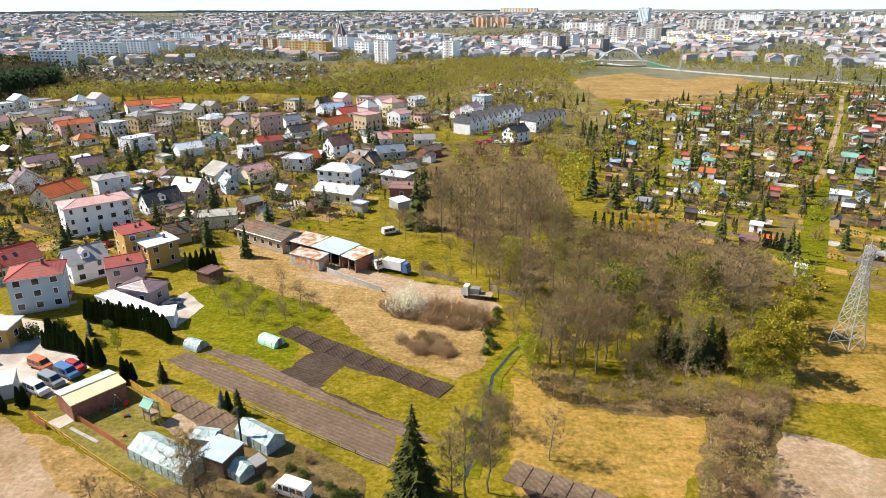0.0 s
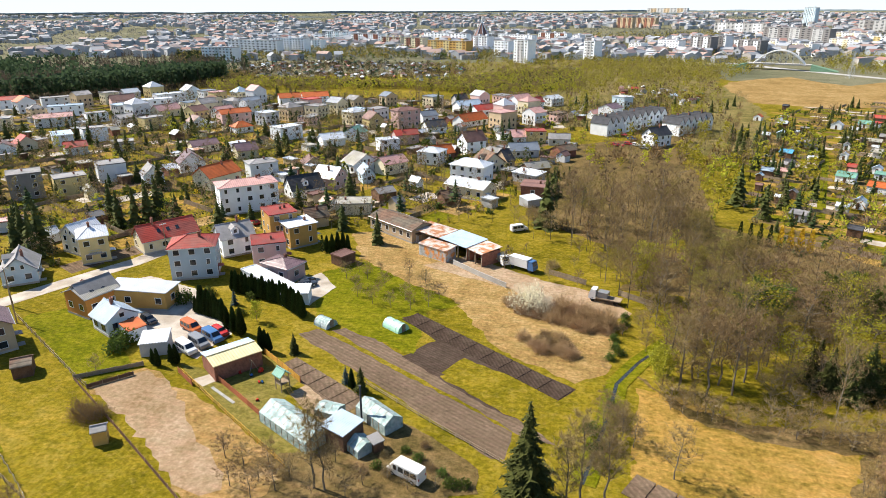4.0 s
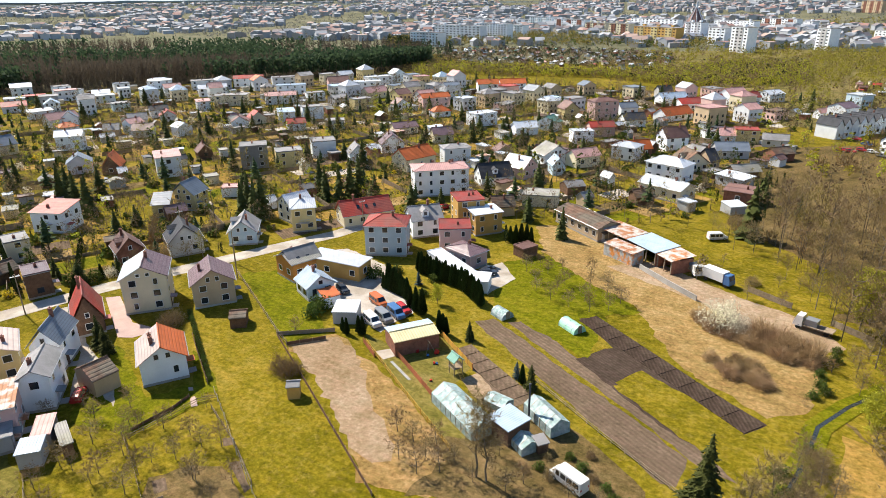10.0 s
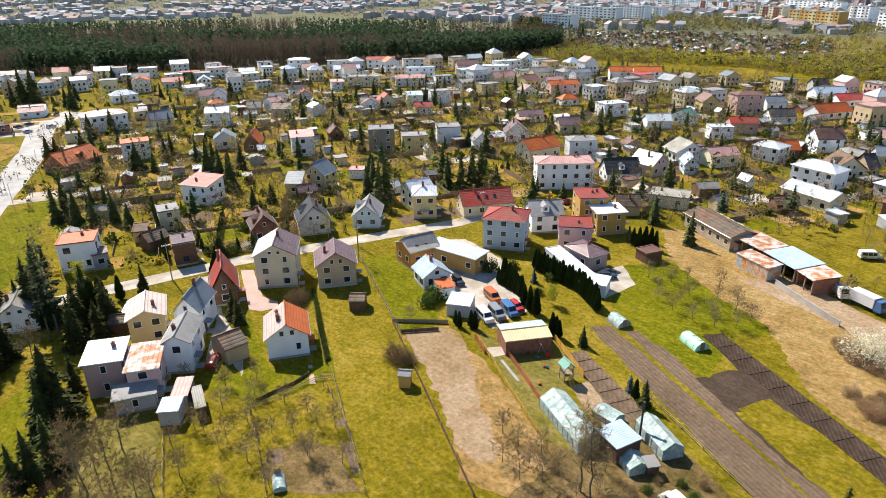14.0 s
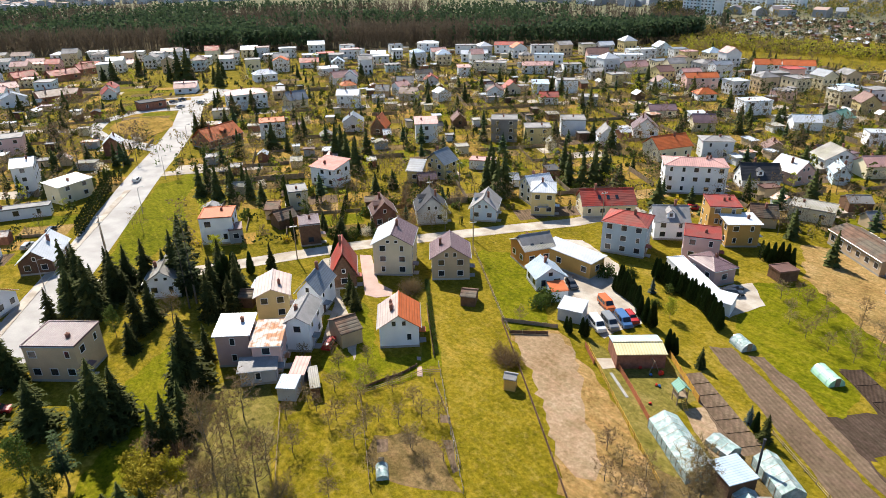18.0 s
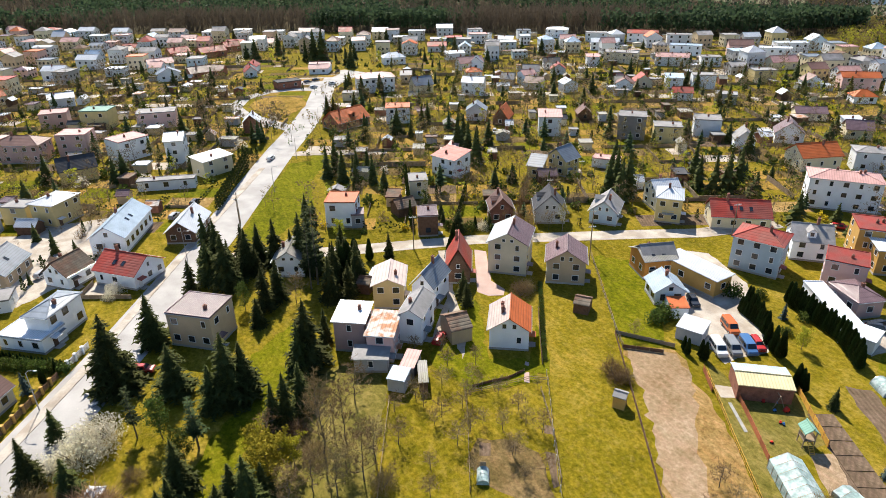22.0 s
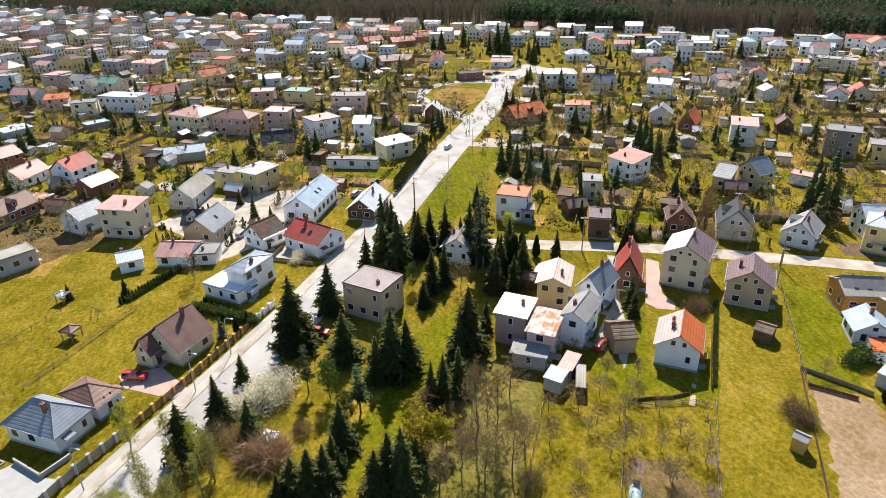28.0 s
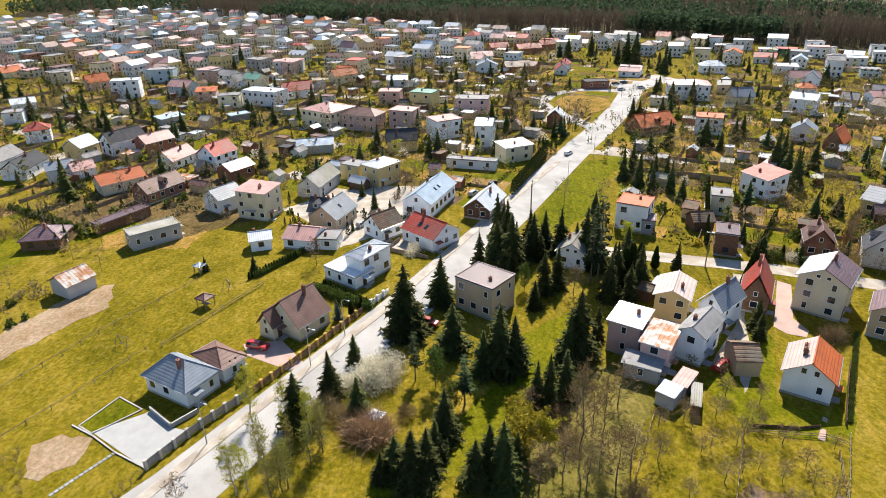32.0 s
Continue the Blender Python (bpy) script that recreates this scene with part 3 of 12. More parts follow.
def open_shed(x, y, rot, w, d, h, roof, label):
    """A lean-to shed, open to the yard: back and side walls, posts along the front and a sheet roof."""
    top = new("open_shed")
    top.matrix_basis = at(x, y, 0, rot)
    FOOT.append((x, y, math.hypot(w, d) / 2))
    for n, q in (("back_wall", (-w / 2 + 0.2, d / 2 - 0.4, -0.2, w / 2 - 0.2, d / 2 - 0.2, h)), ("side_wall", (-w / 2 + 0.2, -d / 2 + 0.4, -0.2, -w / 2 + 0.4, d / 2 - 0.4, h - 0.1)), ("side_wall", (w / 2 - 0.4, -d / 2 + 0.4, -0.2, w / 2 - 0.2, d / 2 - 0.4, h - 0.1))):
        W = Mesh(); W.box(*q)
        part(n, W, WALL["brick"], top)
    P = Mesh(); P.box(-0.12, -0.12, -0.2, 0.12, 0.12, h)
    pd = P.data("post", TIMBER)
    n = max(2, round(w / 3.2))
    for k in range(n + 1):
        part("post", pd, None, top, m=at(-w / 2 + 0.35 + k * (w - 0.7) / n, -d / 2 + 0.35))
    R = roof_mesh("m", w + 0.1, d + 0.5, 0.5, 0.12)
    part("roof", R, ROOF[roof], top, m=at(0, 0, h + 0.14))
    return tagged(top, label, "shed")


# ---- plants ----
def sliver(M, p, q, w, rnd, mi=0):
    """A thin twig or leaf blade from p to q."""
    d = q - p
    s = d.cross(Vector((rnd.uniform(-1, 1), rnd.uniform(-1, 1), rnd.uniform(-1, 1))))
    if s.length < 1e-6:
        return
    s *= w / s.length
    M.face([p - s, p + s, q], mi)


def leaf(M, p, size, rnd):
    a = Vector((rnd.gauss(0, 1), rnd.gauss(0, 1), rnd.gauss(0, 1))).normalized()
    b = a.orthogonal().normalized() * size
    c = a.cross(b)
    M.face([p - b * 0.5, p + c * 0.6, p + b * 0.5, p - c * 0.6])


def branchy(seed, h, spread, first, limbs, twigs, tw=0.022, up=0.55, leaves=0, leaf_size=0.2, stems=1):
    """A broadleaf tree of height h: returns the meshes of its trunk with limbs and of its twigs or leaves."""
    rnd = random.Random(seed)
    T, C = Mesh(), Mesh()
    ends = []
    for st in range(stems):
        foot = Vector((rnd.uniform(-1, 1), rnd.uniform(-1, 1), 0)) * (0.5 * (stems > 1))
        lean = Vector((rnd.uniform(-1, 1), rnd.uniform(-1, 1), 0)) * (0.05 * h if stems == 1 else 0.14 * h)
        p, r, n = foot + Vector((0, 0, -0.3)), 0.012 * h + 0.02, 6
        if stems > 1:
            r *= 0.65
        trunk = [p]
        for k in range(1, n + 1):
            q = foot + lean * (k / n) ** 1.3 + Vector((rnd.uniform(-1, 1) * 0.02 * h, rnd.uniform(-1, 1) * 0.02 * h, h * 0.93 * k / n))
            T.rod(trunk[-1], q, r * (1 - 0.85 * (k - 1) / n), r * (1 - 0.85 * k / n), 5)
            trunk.append(q)
        for i in range(limbs // stems):
            u = first + (1 - first) * (i + rnd.random()) / (limbs // stems)
            s = u * n * 0.999
            k = int(s)
            base = trunk[k].lerp(trunk[k + 1], s - k)
            ang = i * 2.4 + rnd.uniform(-0.5, 0.5)
            reach = spread * (1.0 - 0.55 * abs((u - first) / (1 - first) - 0.35) ** 1.0 * 1.4) * rnd.uniform(0.65, 1.1)
            tip = base + Vector((math.cos(ang) * reach, math.sin(ang) * reach, reach * up * rnd.uniform(0.7, 1.6)))
            mid = base.lerp(tip, 0.5) + Vector((0, 0, -0.06 * reach))
            rl = max(0.02, r * 0.38 * (1 - 0.7 * u))
            T.rod(base, mid, min(rl, 0.049), rl * 0.65, 3); T.rod(mid, tip, min(rl * 0.65, 0.049), rl * 0.2, 3)
            for j in range(5):
                f = 0.3 + 0.7 * (j + rnd.random()) / 5
                b0 = base.lerp(mid, f * 2) if f < 0.5 else mid.lerp(tip, f * 2 - 1)
                d = Vector((rnd.gauss(0, 1), rnd.gauss(0, 1), rnd.uniform(0.1, 1.3))).normalized() * reach * rnd.uniform(0.22, 0.5)
                T.face([b0 - d.orthogonal().normalized() * rl * 0.3, b0 + d.orthogonal().normalized() * rl * 0.3, b0 + d])
                ends += [(b0, b0 + d)]
        ends.append((trunk[-2], trunk[-1]))
    for k in range(twigs):
        a, b = ends[k % len(ends)]
        p = a.lerp(b, rnd.uniform(0.2, 1.0))
        d = ((b - a).normalized() * 0.5 + Vector((rnd.gauss(0, 0.6), rnd.gauss(0, 0.6), rnd.uniform(-0.3, 1.0)))).normalized() * rnd.uniform(0.05, 0.12) * h ** 0.85 * 1.1
        sliver(C, p, p + d, tw, rnd)
    for k in range(leaves):
        a, b = ends[rnd.randrange(len(ends))]
        p = a.lerp(b, rnd.uniform(0.2, 1.15)) + Vector((rnd.gauss(0, 1), rnd.gauss(0, 1), rnd.gauss(0, 0.8))) * 0.035 * h
        leaf(C, p, leaf_size * rnd.uniform(0.6, 1.5), rnd)
    return T, C


def simple_tree(seed, h, spread, first, twigs, tw, leaves=0, leaf_size=0.3, limbs=6, up=0.7, rise=0.1):
    """A light broadleaf tree for the woods and the distance: thin trunk, limbs and a loose full crown."""
    rnd = random.Random(seed)
    T, C = Mesh(), Mesh()
    T.rod((0, 0, -0.3), (rnd.uniform(-0.3, 0.3), rnd.uniform(-0.3, 0.3), h * 0.85), 0.049 + 0.004 * h, 0.03, 3)
    hubs = []
    for i in range(limbs):
        u = first + (0.9 - first) * (i + rnd.random()) / limbs
        a = i * 2.4 + rnd.uniform(-0.5, 0.5)
        reach = spread * (1.05 - 0.75 * abs(u - first - 0.25)) * rnd.uniform(0.55, 0.9)
        b = Vector((0, 0, h * u))
        q = b + Vector((math.cos(a) * reach, math.sin(a) * reach, min(reach * up, h * 0.97 - h * u)))
        T.rod(b, q, 0.045, 0.015, 3)
        hubs += [(b.lerp(q, 0.45), reach * 0.75), (q, reach * 0.6), (b.lerp(q, 0.8), reach * 0.6)]
    hubs.append((Vector((0, 0, h * 0.86)), spread * 0.45))
    for k in range(twigs + leaves):
        c, r = hubs[k % len(hubs)]
        d = Vector((rnd.gauss(0, 1), rnd.gauss(0, 1), rnd.gauss(0.25, 0.8))).normalized() * r
        p = c + d * rnd.uniform(0.1, 0.7)
        if k < twigs:
            e = (d.normalized() * 0.6 + Vector((rnd.gauss(0, 0.4), rnd.gauss(0, 0.4), rnd.uniform(rise, 1.0 + rise)))).normalized()
            sliver(C, p, p + e * (0.05 * h + 0.35) * rnd.uniform(0.6, 1.3), tw, rnd)
        else:
            leaf(C, p + d * 0.2, leaf_size * rnd.uniform(0.6, 1.5), rnd)
    return T, C


def inner_boughs(C, rnd, h, r, bare, rings, sides):
    """The close inner needles of a conifer: a ragged cone of drooping skirts."""
    for i in range(rings):
        u0, u1 = bare + (1 - bare) * i / rings, min(0.99, bare + (1 - bare) * (i + 1.5) / rings)
        r0, r1 = r * (1 - u0) ** 0.85, r * 0.35 * (1 - u1) ** 0.85
        lo = [Vector((math.cos(a) * q, math.sin(a) * q, u0 * h - 0.1 * q)) for a, q in ((6.283 * (k + rnd.uniform(-0.3, 0.3)) / sides, r0 * rnd.uniform(0.6, 1.2)) for k in range(sides))]
        hi = [Vector((math.cos(6.283 * k / sides) * r1, math.sin(6.283 * k / sides) * r1, u1 * h)) for k in range(sides)]
        for k in range(sides):
            j = (k + 1) % sides
            C.face([lo[k], lo[j], hi[j], hi[k]])


def simple_conifer(seed, h, r, tiers, per, droop=0.35, bare=0.06):
    """A light conifer for the distance: whorls of drooping boughs."""
    rnd = random.Random(seed)
    T, C = Mesh(), Mesh()
    T.rod((0, 0, -0.3), (0, 0, h * 0.97), 0.15, 0.02, 3)
    inner_boughs(C, rnd, h, r * 0.62, bare, 5, 6)
    for i in range(tiers):
        u = bare + (1 - bare) * (i + rnd.uniform(0, 0.6)) / tiers
        ln0 = r * (1 - u) ** 0.85 + 0.15
        for k in range(max(4, int(per * (1 - 0.5 * u)))):
            a = 6.283 * k / max(4, int(per * (1 - 0.5 * u))) + rnd.uniform(0, 0.9)
            ln = ln0 * rnd.uniform(0.7, 1.1)
            out, side = Vector((math.cos(a), math.sin(a), 0)), Vector((-math.sin(a), math.cos(a), 0))
            p = Vector((0, 0, u * h + 0.04 * h)); q = Vector((0, 0, u * h)) + out * ln - Vector((0, 0, droop * ln))
            m = p.lerp(q, 0.62)
            C.face([p, m + side * ln * 0.36, q, m - side * ln * 0.36])
    return T, C


def conifer(seed, h, r, tiers, per, droop=0.35, bare=0.06, pine=False):
    """Spruce: tiers of drooping sprays round a straight trunk; pine: a bare trunk with a ragged head."""
    rnd = random.Random(seed)
    T, C = Mesh(), Mesh()
    T.rod((0, 0, -0.3), (0, 0, h * 0.97), 0.012 * h + 0.06, 0.02, 6)
    if not pine:
        inner_boughs(C, rnd, h, r * 0.56, bare, 9, 9)
    for i in range(tiers):
        u = bare + (1 - bare) * (i + rnd.uniform(0, 0.8)) / tiers
        z = u * h
        rr = r * ((1 - u) ** 0.85 if not pine else (1.15 - u) * (0.4 + u)) * rnd.uniform(0.55, 1.2) + 0.12
        n = max(4, int(per * (0.45 + 0.55 * (1 - u))))
        for k in range(n):
            a = 2 * math.pi * (k + rnd.random() * 0.9) / n
            ln = rr * rnd.uniform(0.55, 1.2)
            out = Vector((math.cos(a), math.sin(a), 0))
            side = Vector((-math.sin(a), math.cos(a), 0))
            p = Vector((0, 0, z))
            q = p + out * ln + Vector((0, 0, -droop * ln * rnd.uniform(0.6, 1.3)))
            w = ln * 0.13 + 0.05
            m = p.lerp(q, 0.55) + Vector((0, 0, 0.05 * ln))
            C.face([p, m + side * w, q, m - side * w])
            for s in (-1, 1):
                for f in (0.4, 0.62, 0.85):
                    b0 = p.lerp(q, f)
                    e = b0 + out * ln * 0.2 + side * s * ln * 0.24 * rnd.uniform(0.6, 1.3) + Vector((0, 0, -ln * 0.16 * rnd.random()))
                    C.face([b0, b0 + out * ln * 0.13, e])
            C.face([p.lerp(q, 0.5), q, p.lerp(q, 0.75) + Vector((0, 0, -0.22 * ln))])
    return T, C


def column(seed, h, r, n=420, pow_=0.7):
    """Thuja: an upright flame of short sprays."""
    rnd = random.Random(seed)
    T, C = Mesh(), Mesh()
    T.rod((0, 0, -0.2), (0, 0, h * 0.6), 0.07, 0.02, 5)
    for k in range(n):
        u = (k + rnd.random()) / n
        rr = r * min(1, (u + 0.05) * 6) * (1 - u) ** pow_ * rnd.uniform(0.55, 1.08)
        a = k * 2.39996
        p = Vector((math.cos(a) * rr, math.sin(a) * rr, 0.08 + u * h * 0.96))
        out = Vector((math.cos(a), math.sin(a), 0))
        side = Vector((-math.sin(a), math.cos(a), 0)) * (0.17 * r / 0.6 + 0.05)
        q = p + out * 0.10 + Vector((0, 0, 0.32 + 0.1 * rnd.random()))
        lo = p - out * rr * 0.5 - Vector((0, 0, 0.1))
        C.face([lo, p + side, q, p - side])
    return T, C


def bush(seed, h, r, twigs, leaves, leaf_size=0.16, tw=0.02):
    rnd = random.Random(seed)
    T, C = Mesh(), Mesh()
    for k in range(9):
        a = k * 2.4 + rnd.random()
        T.rod((0.1 * math.cos(a), 0.1 * math.sin(a), -0.1), (0.6 * r * math.cos(a), 0.6 * r * math.sin(a), h * rnd.uniform(0.5, 0.8)), 0.05, 0.015, 3)
    for k in range(twigs + leaves):
        a, e = rnd.uniform(0, 2 * math.pi), math.asin(rnd.random())
        s = rnd.uniform(0.45, 1.0) * (1 + 0.22 * math.sin(3 * a + seed) * math.cos(2 * e + seed))
        p = Vector((math.cos(a) * math.cos(e) * r * s, math.sin(a) * math.cos(e) * r * s, 0.1 + math.sin(e) * h * 0.9 * s))
        if k < twigs:
            sliver(C, p * 0.78, p * 0.78 + p * 0.22 + Vector((rnd.gauss(0, 0.6), rnd.gauss(0, 0.6), rnd.gauss(0.3, 0.5))) * r * 0.38, tw, rnd)
        else:
            leaf(C, p, leaf_size * rnd.uniform(0.6, 1.5), rnd)
    return T, C


KINDS = {}
LOW = {}
def plant_kind(kind, makers, trunk_mat, crown_mat, name, label, category="tree", low=None):
    """Makes the variants of one kind of plant, each a trunk and a crown, kept as mesh data."""
    out = []
    for T, C in makers:
        out.append((T.data("trunk", trunk_mat), C.data("crown", crown_mat)))
    KINDS[kind] = (out, name, label, category)
    LOW[kind] = (low, trunk_mat, TWIG_FAR if crown_mat is TWIG else crown_mat)


plant_kind("bare", [branchy(s, 10, 3.6, 0.2, 26, 2000, 0.024) for s in (1, 2, 3)], BARK, TWIG, "bare_tree", "leafless broadleaf tree with grey-brown twigs", low=simple_tree(1, 10, 3.5, 0.22, 100, 0.06, 44, 0.42, limbs=7))
plant_kind("tall", [branchy(s, 14, 3.0, 0.28, 28, 2000, 0.025, 0.9) for s in (4, 5, 6)], BARK, TWIG, "bare_tree", "tall slender leafless tree with fine twigs", low=simple_tree(4, 14, 2.9, 0.3, 100, 0.07, 44, 0.42, up=1.0))
plant_kind("alder", [branchy(s, 12, 3.2, 0.25, 26, 1900, 0.02, 0.8, 420, 0.14) for s in (7, 8)], BARK, TWIG_WARM, "budding_tree", "budding tree with brownish olive twigs", low=simple_tree(7, 12, 3.3, 0.25, 90, 0.06, 54, 0.42, up=0.9))
plant_kind("leafy", [branchy(s, 10, 3.0, 0.15, 24, 240, 0.03, 0.6, 2600, 0.25) for s in (9, 10, 11)], BARK, LEAF, "leafing_tree", "young yellow-green leafing tree", low=simple_tree(9, 10, 3.0, 0.15, 12, 0.08, 110, 0.6))
plant_kind("green", [branchy(s, 10, 2.8, 0.15, 24, 240, 0.03, 0.6, 2300, 0.25) for s in (12, 13)], BARK, LEAF_DEEP, "leafing_tree", "fresh green leafing tree", low=simple_tree(12, 10, 2.8, 0.15, 12, 0.08, 110, 0.6))
plant_kind("birch", [branchy(s, 12, 1.9, 0.25, 24, 1200, 0.024, 0.5, 1000, 0.15) for s in (14, 15)], BIRCH, LEAF, "birch", "slender birch with pale bark and first leaves", low=simple_tree(14, 12, 1.9, 0.25, 50, 0.07, 60, 0.35))
plant_kind("fruit", [branchy(s, 4, 2.0, 0.28, 24, 1300, 0.017, 0.5) for s in (16, 17, 18)], BARK, TWIG, "fruit_tree", "small leafless pruned fruit tree on grass", low=simple_tree(16, 4, 1.9, 0.3, 56, 0.035, 24, 0.26, limbs=5))
plant_kind("spruce", [conifer(s, 12, 3.0, 32, 17) for s in (20, 21, 22, 26)], BARK, NEEDLE, "spruce", "dark green spruce with drooping boughs", low=simple_conifer(20, 12, 3.3, 11, 9))
plant_kind("pine", [conifer(s, 12, 2.8, 16, 14, -0.1, 0.3, True) for s in (23, 24)], BARK, NEEDLE_PINE, "pine", "dark pine with an irregular head", low=simple_conifer(23, 12, 2.9, 8, 8, -0.1, 0.25))
plant_kind("bluespruce", [conifer(s, 8, 2.0, 20, 14) for s in (25,)], BARK, NEEDLE_BLUE, "spruce", "small blue-grey garden spruce tree", low=simple_conifer(25, 8, 1.8, 9, 8))
plant_kind("thuja", [column(s, 4, 0.8, 320) for s in (30, 31, 32)], BARK, HEDGE, "thuja", "dark green columnar thuja", low=column(30, 4, 0.7, 44))
plant_kind("goldthuja", [column(s, 4, 0.9) for s in (33,)], BARK, LEAF_GOLD, "thuja", "golden columnar garden conifer", low=column(33, 4, 0.9, 44))
plant_kind("bush", [bush(s, 2.2, 1.6, 900, 110, 0.1, tw=0.014) for s in (40, 41, 42)], BARK, TWIG, "bush", "tangled leafless brown bush", "bush", low=bush(40, 2.2, 1.6, 30, 26, 0.4, 0.05))
plant_kind("leafbush", [bush(s, 2.0, 1.4, 60, 520, 0.2) for s in (43, 44)], BARK, LEAF_DEEP, "bush", "dense green garden bush", "bush", low=bush(43, 2.0, 1.4, 4, 46, 0.55))
plant_kind("gold", [bush(s, 2.0, 1.3, 120, 700, 0.14) for s in (45,)], BARK, LEAF_GOLD, "forsythia", "flowering yellow forsythia bush", "bush", low=bush(45, 2.0, 1.3, 4, 42, 0.45))
plant_kind("blossom", [bush(s, 4.0, 2.6, 500, 2300, 0.13, 0.012) for s in (46, 47)], BARK, BLOSSOM, "blossoming_bush", "broad bush covered in pale blossom", "bush", low=bush(46, 4.0, 2.6, 20, 80, 0.6))
plant_kind("straw", [bush(s, 1.7, 1.8, 1300, 0, tw=0.022) for s in (48, 49)], BARK, leaf_material("dry_stems", (0.42, 0.29, 0.16), 0.4, 0.2), "dry_bush", "dry tangled reddish-brown bush", "bush", low=bush(48, 1.7, 1.8, 80, 0, tw=0.09))

plant_kind("willow", [branchy(s, 8, 3.4, 0.06, 24, 260, 0.04, 0.75, 2800, 0.27, 3) for s in (50, 51)], BARK, leaf_material("willow_leaves", (0.33, 0.285, 0.03), 0.3, 0.4), "willow", "broad yellow-green willow coming into leaf", low=simple_tree(50, 8, 3.4, 0.08, 12, 0.08, 130, 0.6))
plant_kind("larch", [branchy(s, 12, 1.7, 0.12, 26, 500, 0.03, 0.1, 1100, 0.16) for s in (53, 54)], BARK, leaf_material("larch_needles", (0.25, 0.23, 0.06), 0.3, 0.35), "larch", "slender larch with pale yellow-green needles", low=simple_tree(53, 12, 1.7, 0.12, 40, 0.07, 70, 0.35))
plant_kind("sallow", [branchy(s, 5, 2.3, 0.05, 18, 750, 0.042, 0.9, 60, 0.14, 4) for s in (56, 57)], BARK, leaf_material("sallow_twigs", (0.30, 0.205, 0.085)), "sallow", "broad bare shrub with fine pale brown twigs", "bush", low=bush(58, 5, 2.4, 90, 0, tw=0.1))
TREE_N = [0]
# lighter trees of the dense wood, where single ones cannot be told apart
WOOD_KINDS = {
    "bare": [simple_tree(61, 10, 4.0, 0.25, 760, 0.028, limbs=14, rise=0.4), simple_tree(62, 10, 3.6, 0.28, 760, 0.028, limbs=14, rise=0.4)],
    "tall": [simple_tree(63, 14, 3.4, 0.3, 820, 0.029, limbs=16, up=1.3, rise=0.7), simple_tree(64, 14, 3.0, 0.35, 820, 0.029, limbs=16, up=1.3, rise=0.7)],
    "alder": [simple_tree(65, 12, 3.5, 0.25, 640, 0.028, 300, 0.18, limbs=15, up=1.1, rise=0.5)],
    "leafy": [simple_tree(66, 10, 3.7, 0.2, 220, 0.03, 800, 0.19, limbs=14)],
    "green": [simple_tree(70, 10, 3.5, 0.2, 220, 0.03, 700, 0.19, limbs=14)],
    "willow": [simple_tree(68, 8, 3.6, 0.1, 60, 0.04, 900, 0.21, limbs=14)],
    "sallow": [simple_tree(69, 5, 2.6, 0.08, 420, 0.022, 20, 0.14, limbs=12, up=1.1, rise=0.3)],
    "bush": [simple_tree(67, 2.2, 1.5, 0.08, 240, 0.018, 60, 0.14, limbs=9)],
}
WOODS = {}


def wood(poly, n, seed, mix, hmin, hmax, apart, label):
    """A dense wood over a polygon, joined as one piece of stuff for each kind of tree."""
    rnd = random.Random(seed)
    for x, y in scatter(poly, n, seed, apart):
        k = rnd.choice(mix)
        h = rnd.uniform(hmin, hmax) if k not in ("bush", "sallow") else rnd.uniform(1.8, 4.0)
        WOODS.setdefault((k, label), []).append((x, y, rnd.uniform(0, 360), h / BASE_H[k] * rnd.uniform(0.95, 1.25), h / BASE_H[k], rnd.randrange(len(WOOD_KINDS[k]))))


def stand_woods():
    for (k, label), places in WOODS.items():
        tm, cm = LOW[k][1], KINDS[k][0][0][1].materials[0]
        join_plants("wood", places, WOOD_KINDS[k], tm, cm, label + " of " + KINDS[k][1].replace("_", " ") + "s with fine twigs", "wood")


BASE_H = {"sallow": 5, "willow": 8, "larch": 12, "bare": 10, "tall": 14, "alder": 12, "leafy": 10, "green": 10, "birch": 12, "fruit": 4, "spruce": 12, "pine": 12, "bluespruce": 8, "thuja": 4, "goldthuja": 4,
          "bush": 2.2, "leafbush": 2.0, "gold": 2.0, "blossom": 4.0, "straw": 1.7}


NEAR_PLAN = [(-30, -90), (-135, -70), (-155, -20), (-150, 45), (-135, 90), (-105, 125), (-60, 145), (20, 150), (70, 140), (100, 100), (110, 40), (40, 20)]
FAR_PLANTS = {}


def plant(kind, x, y, h, group="", wide=1.0):
    """One plant of height h at (x, y); those past the near quarter are kept for the joined far ones."""
    variants, name, label, category = KINDS[kind]
    TREE_N[0] += 1
    T, C = variants[TREE_N[0] % len(variants)]
    s = h / BASE_H[kind]
    turn = (TREE_N[0] * 137.5) % 360
    if not inside(x, y, NEAR_PLAN):
        FAR_PLANTS.setdefault(kind, []).append((x, y, turn, s * wide, s))
        return None
    top = new(name)
    top.empty_display_size = 0.3
    top.matrix_basis = at(x, y, 0, turn, (s * wide, s * wide, s))
    part("trunk", T, None, top); part("crown", C, None, top)
    tagged(top, label, category, group)
    return top


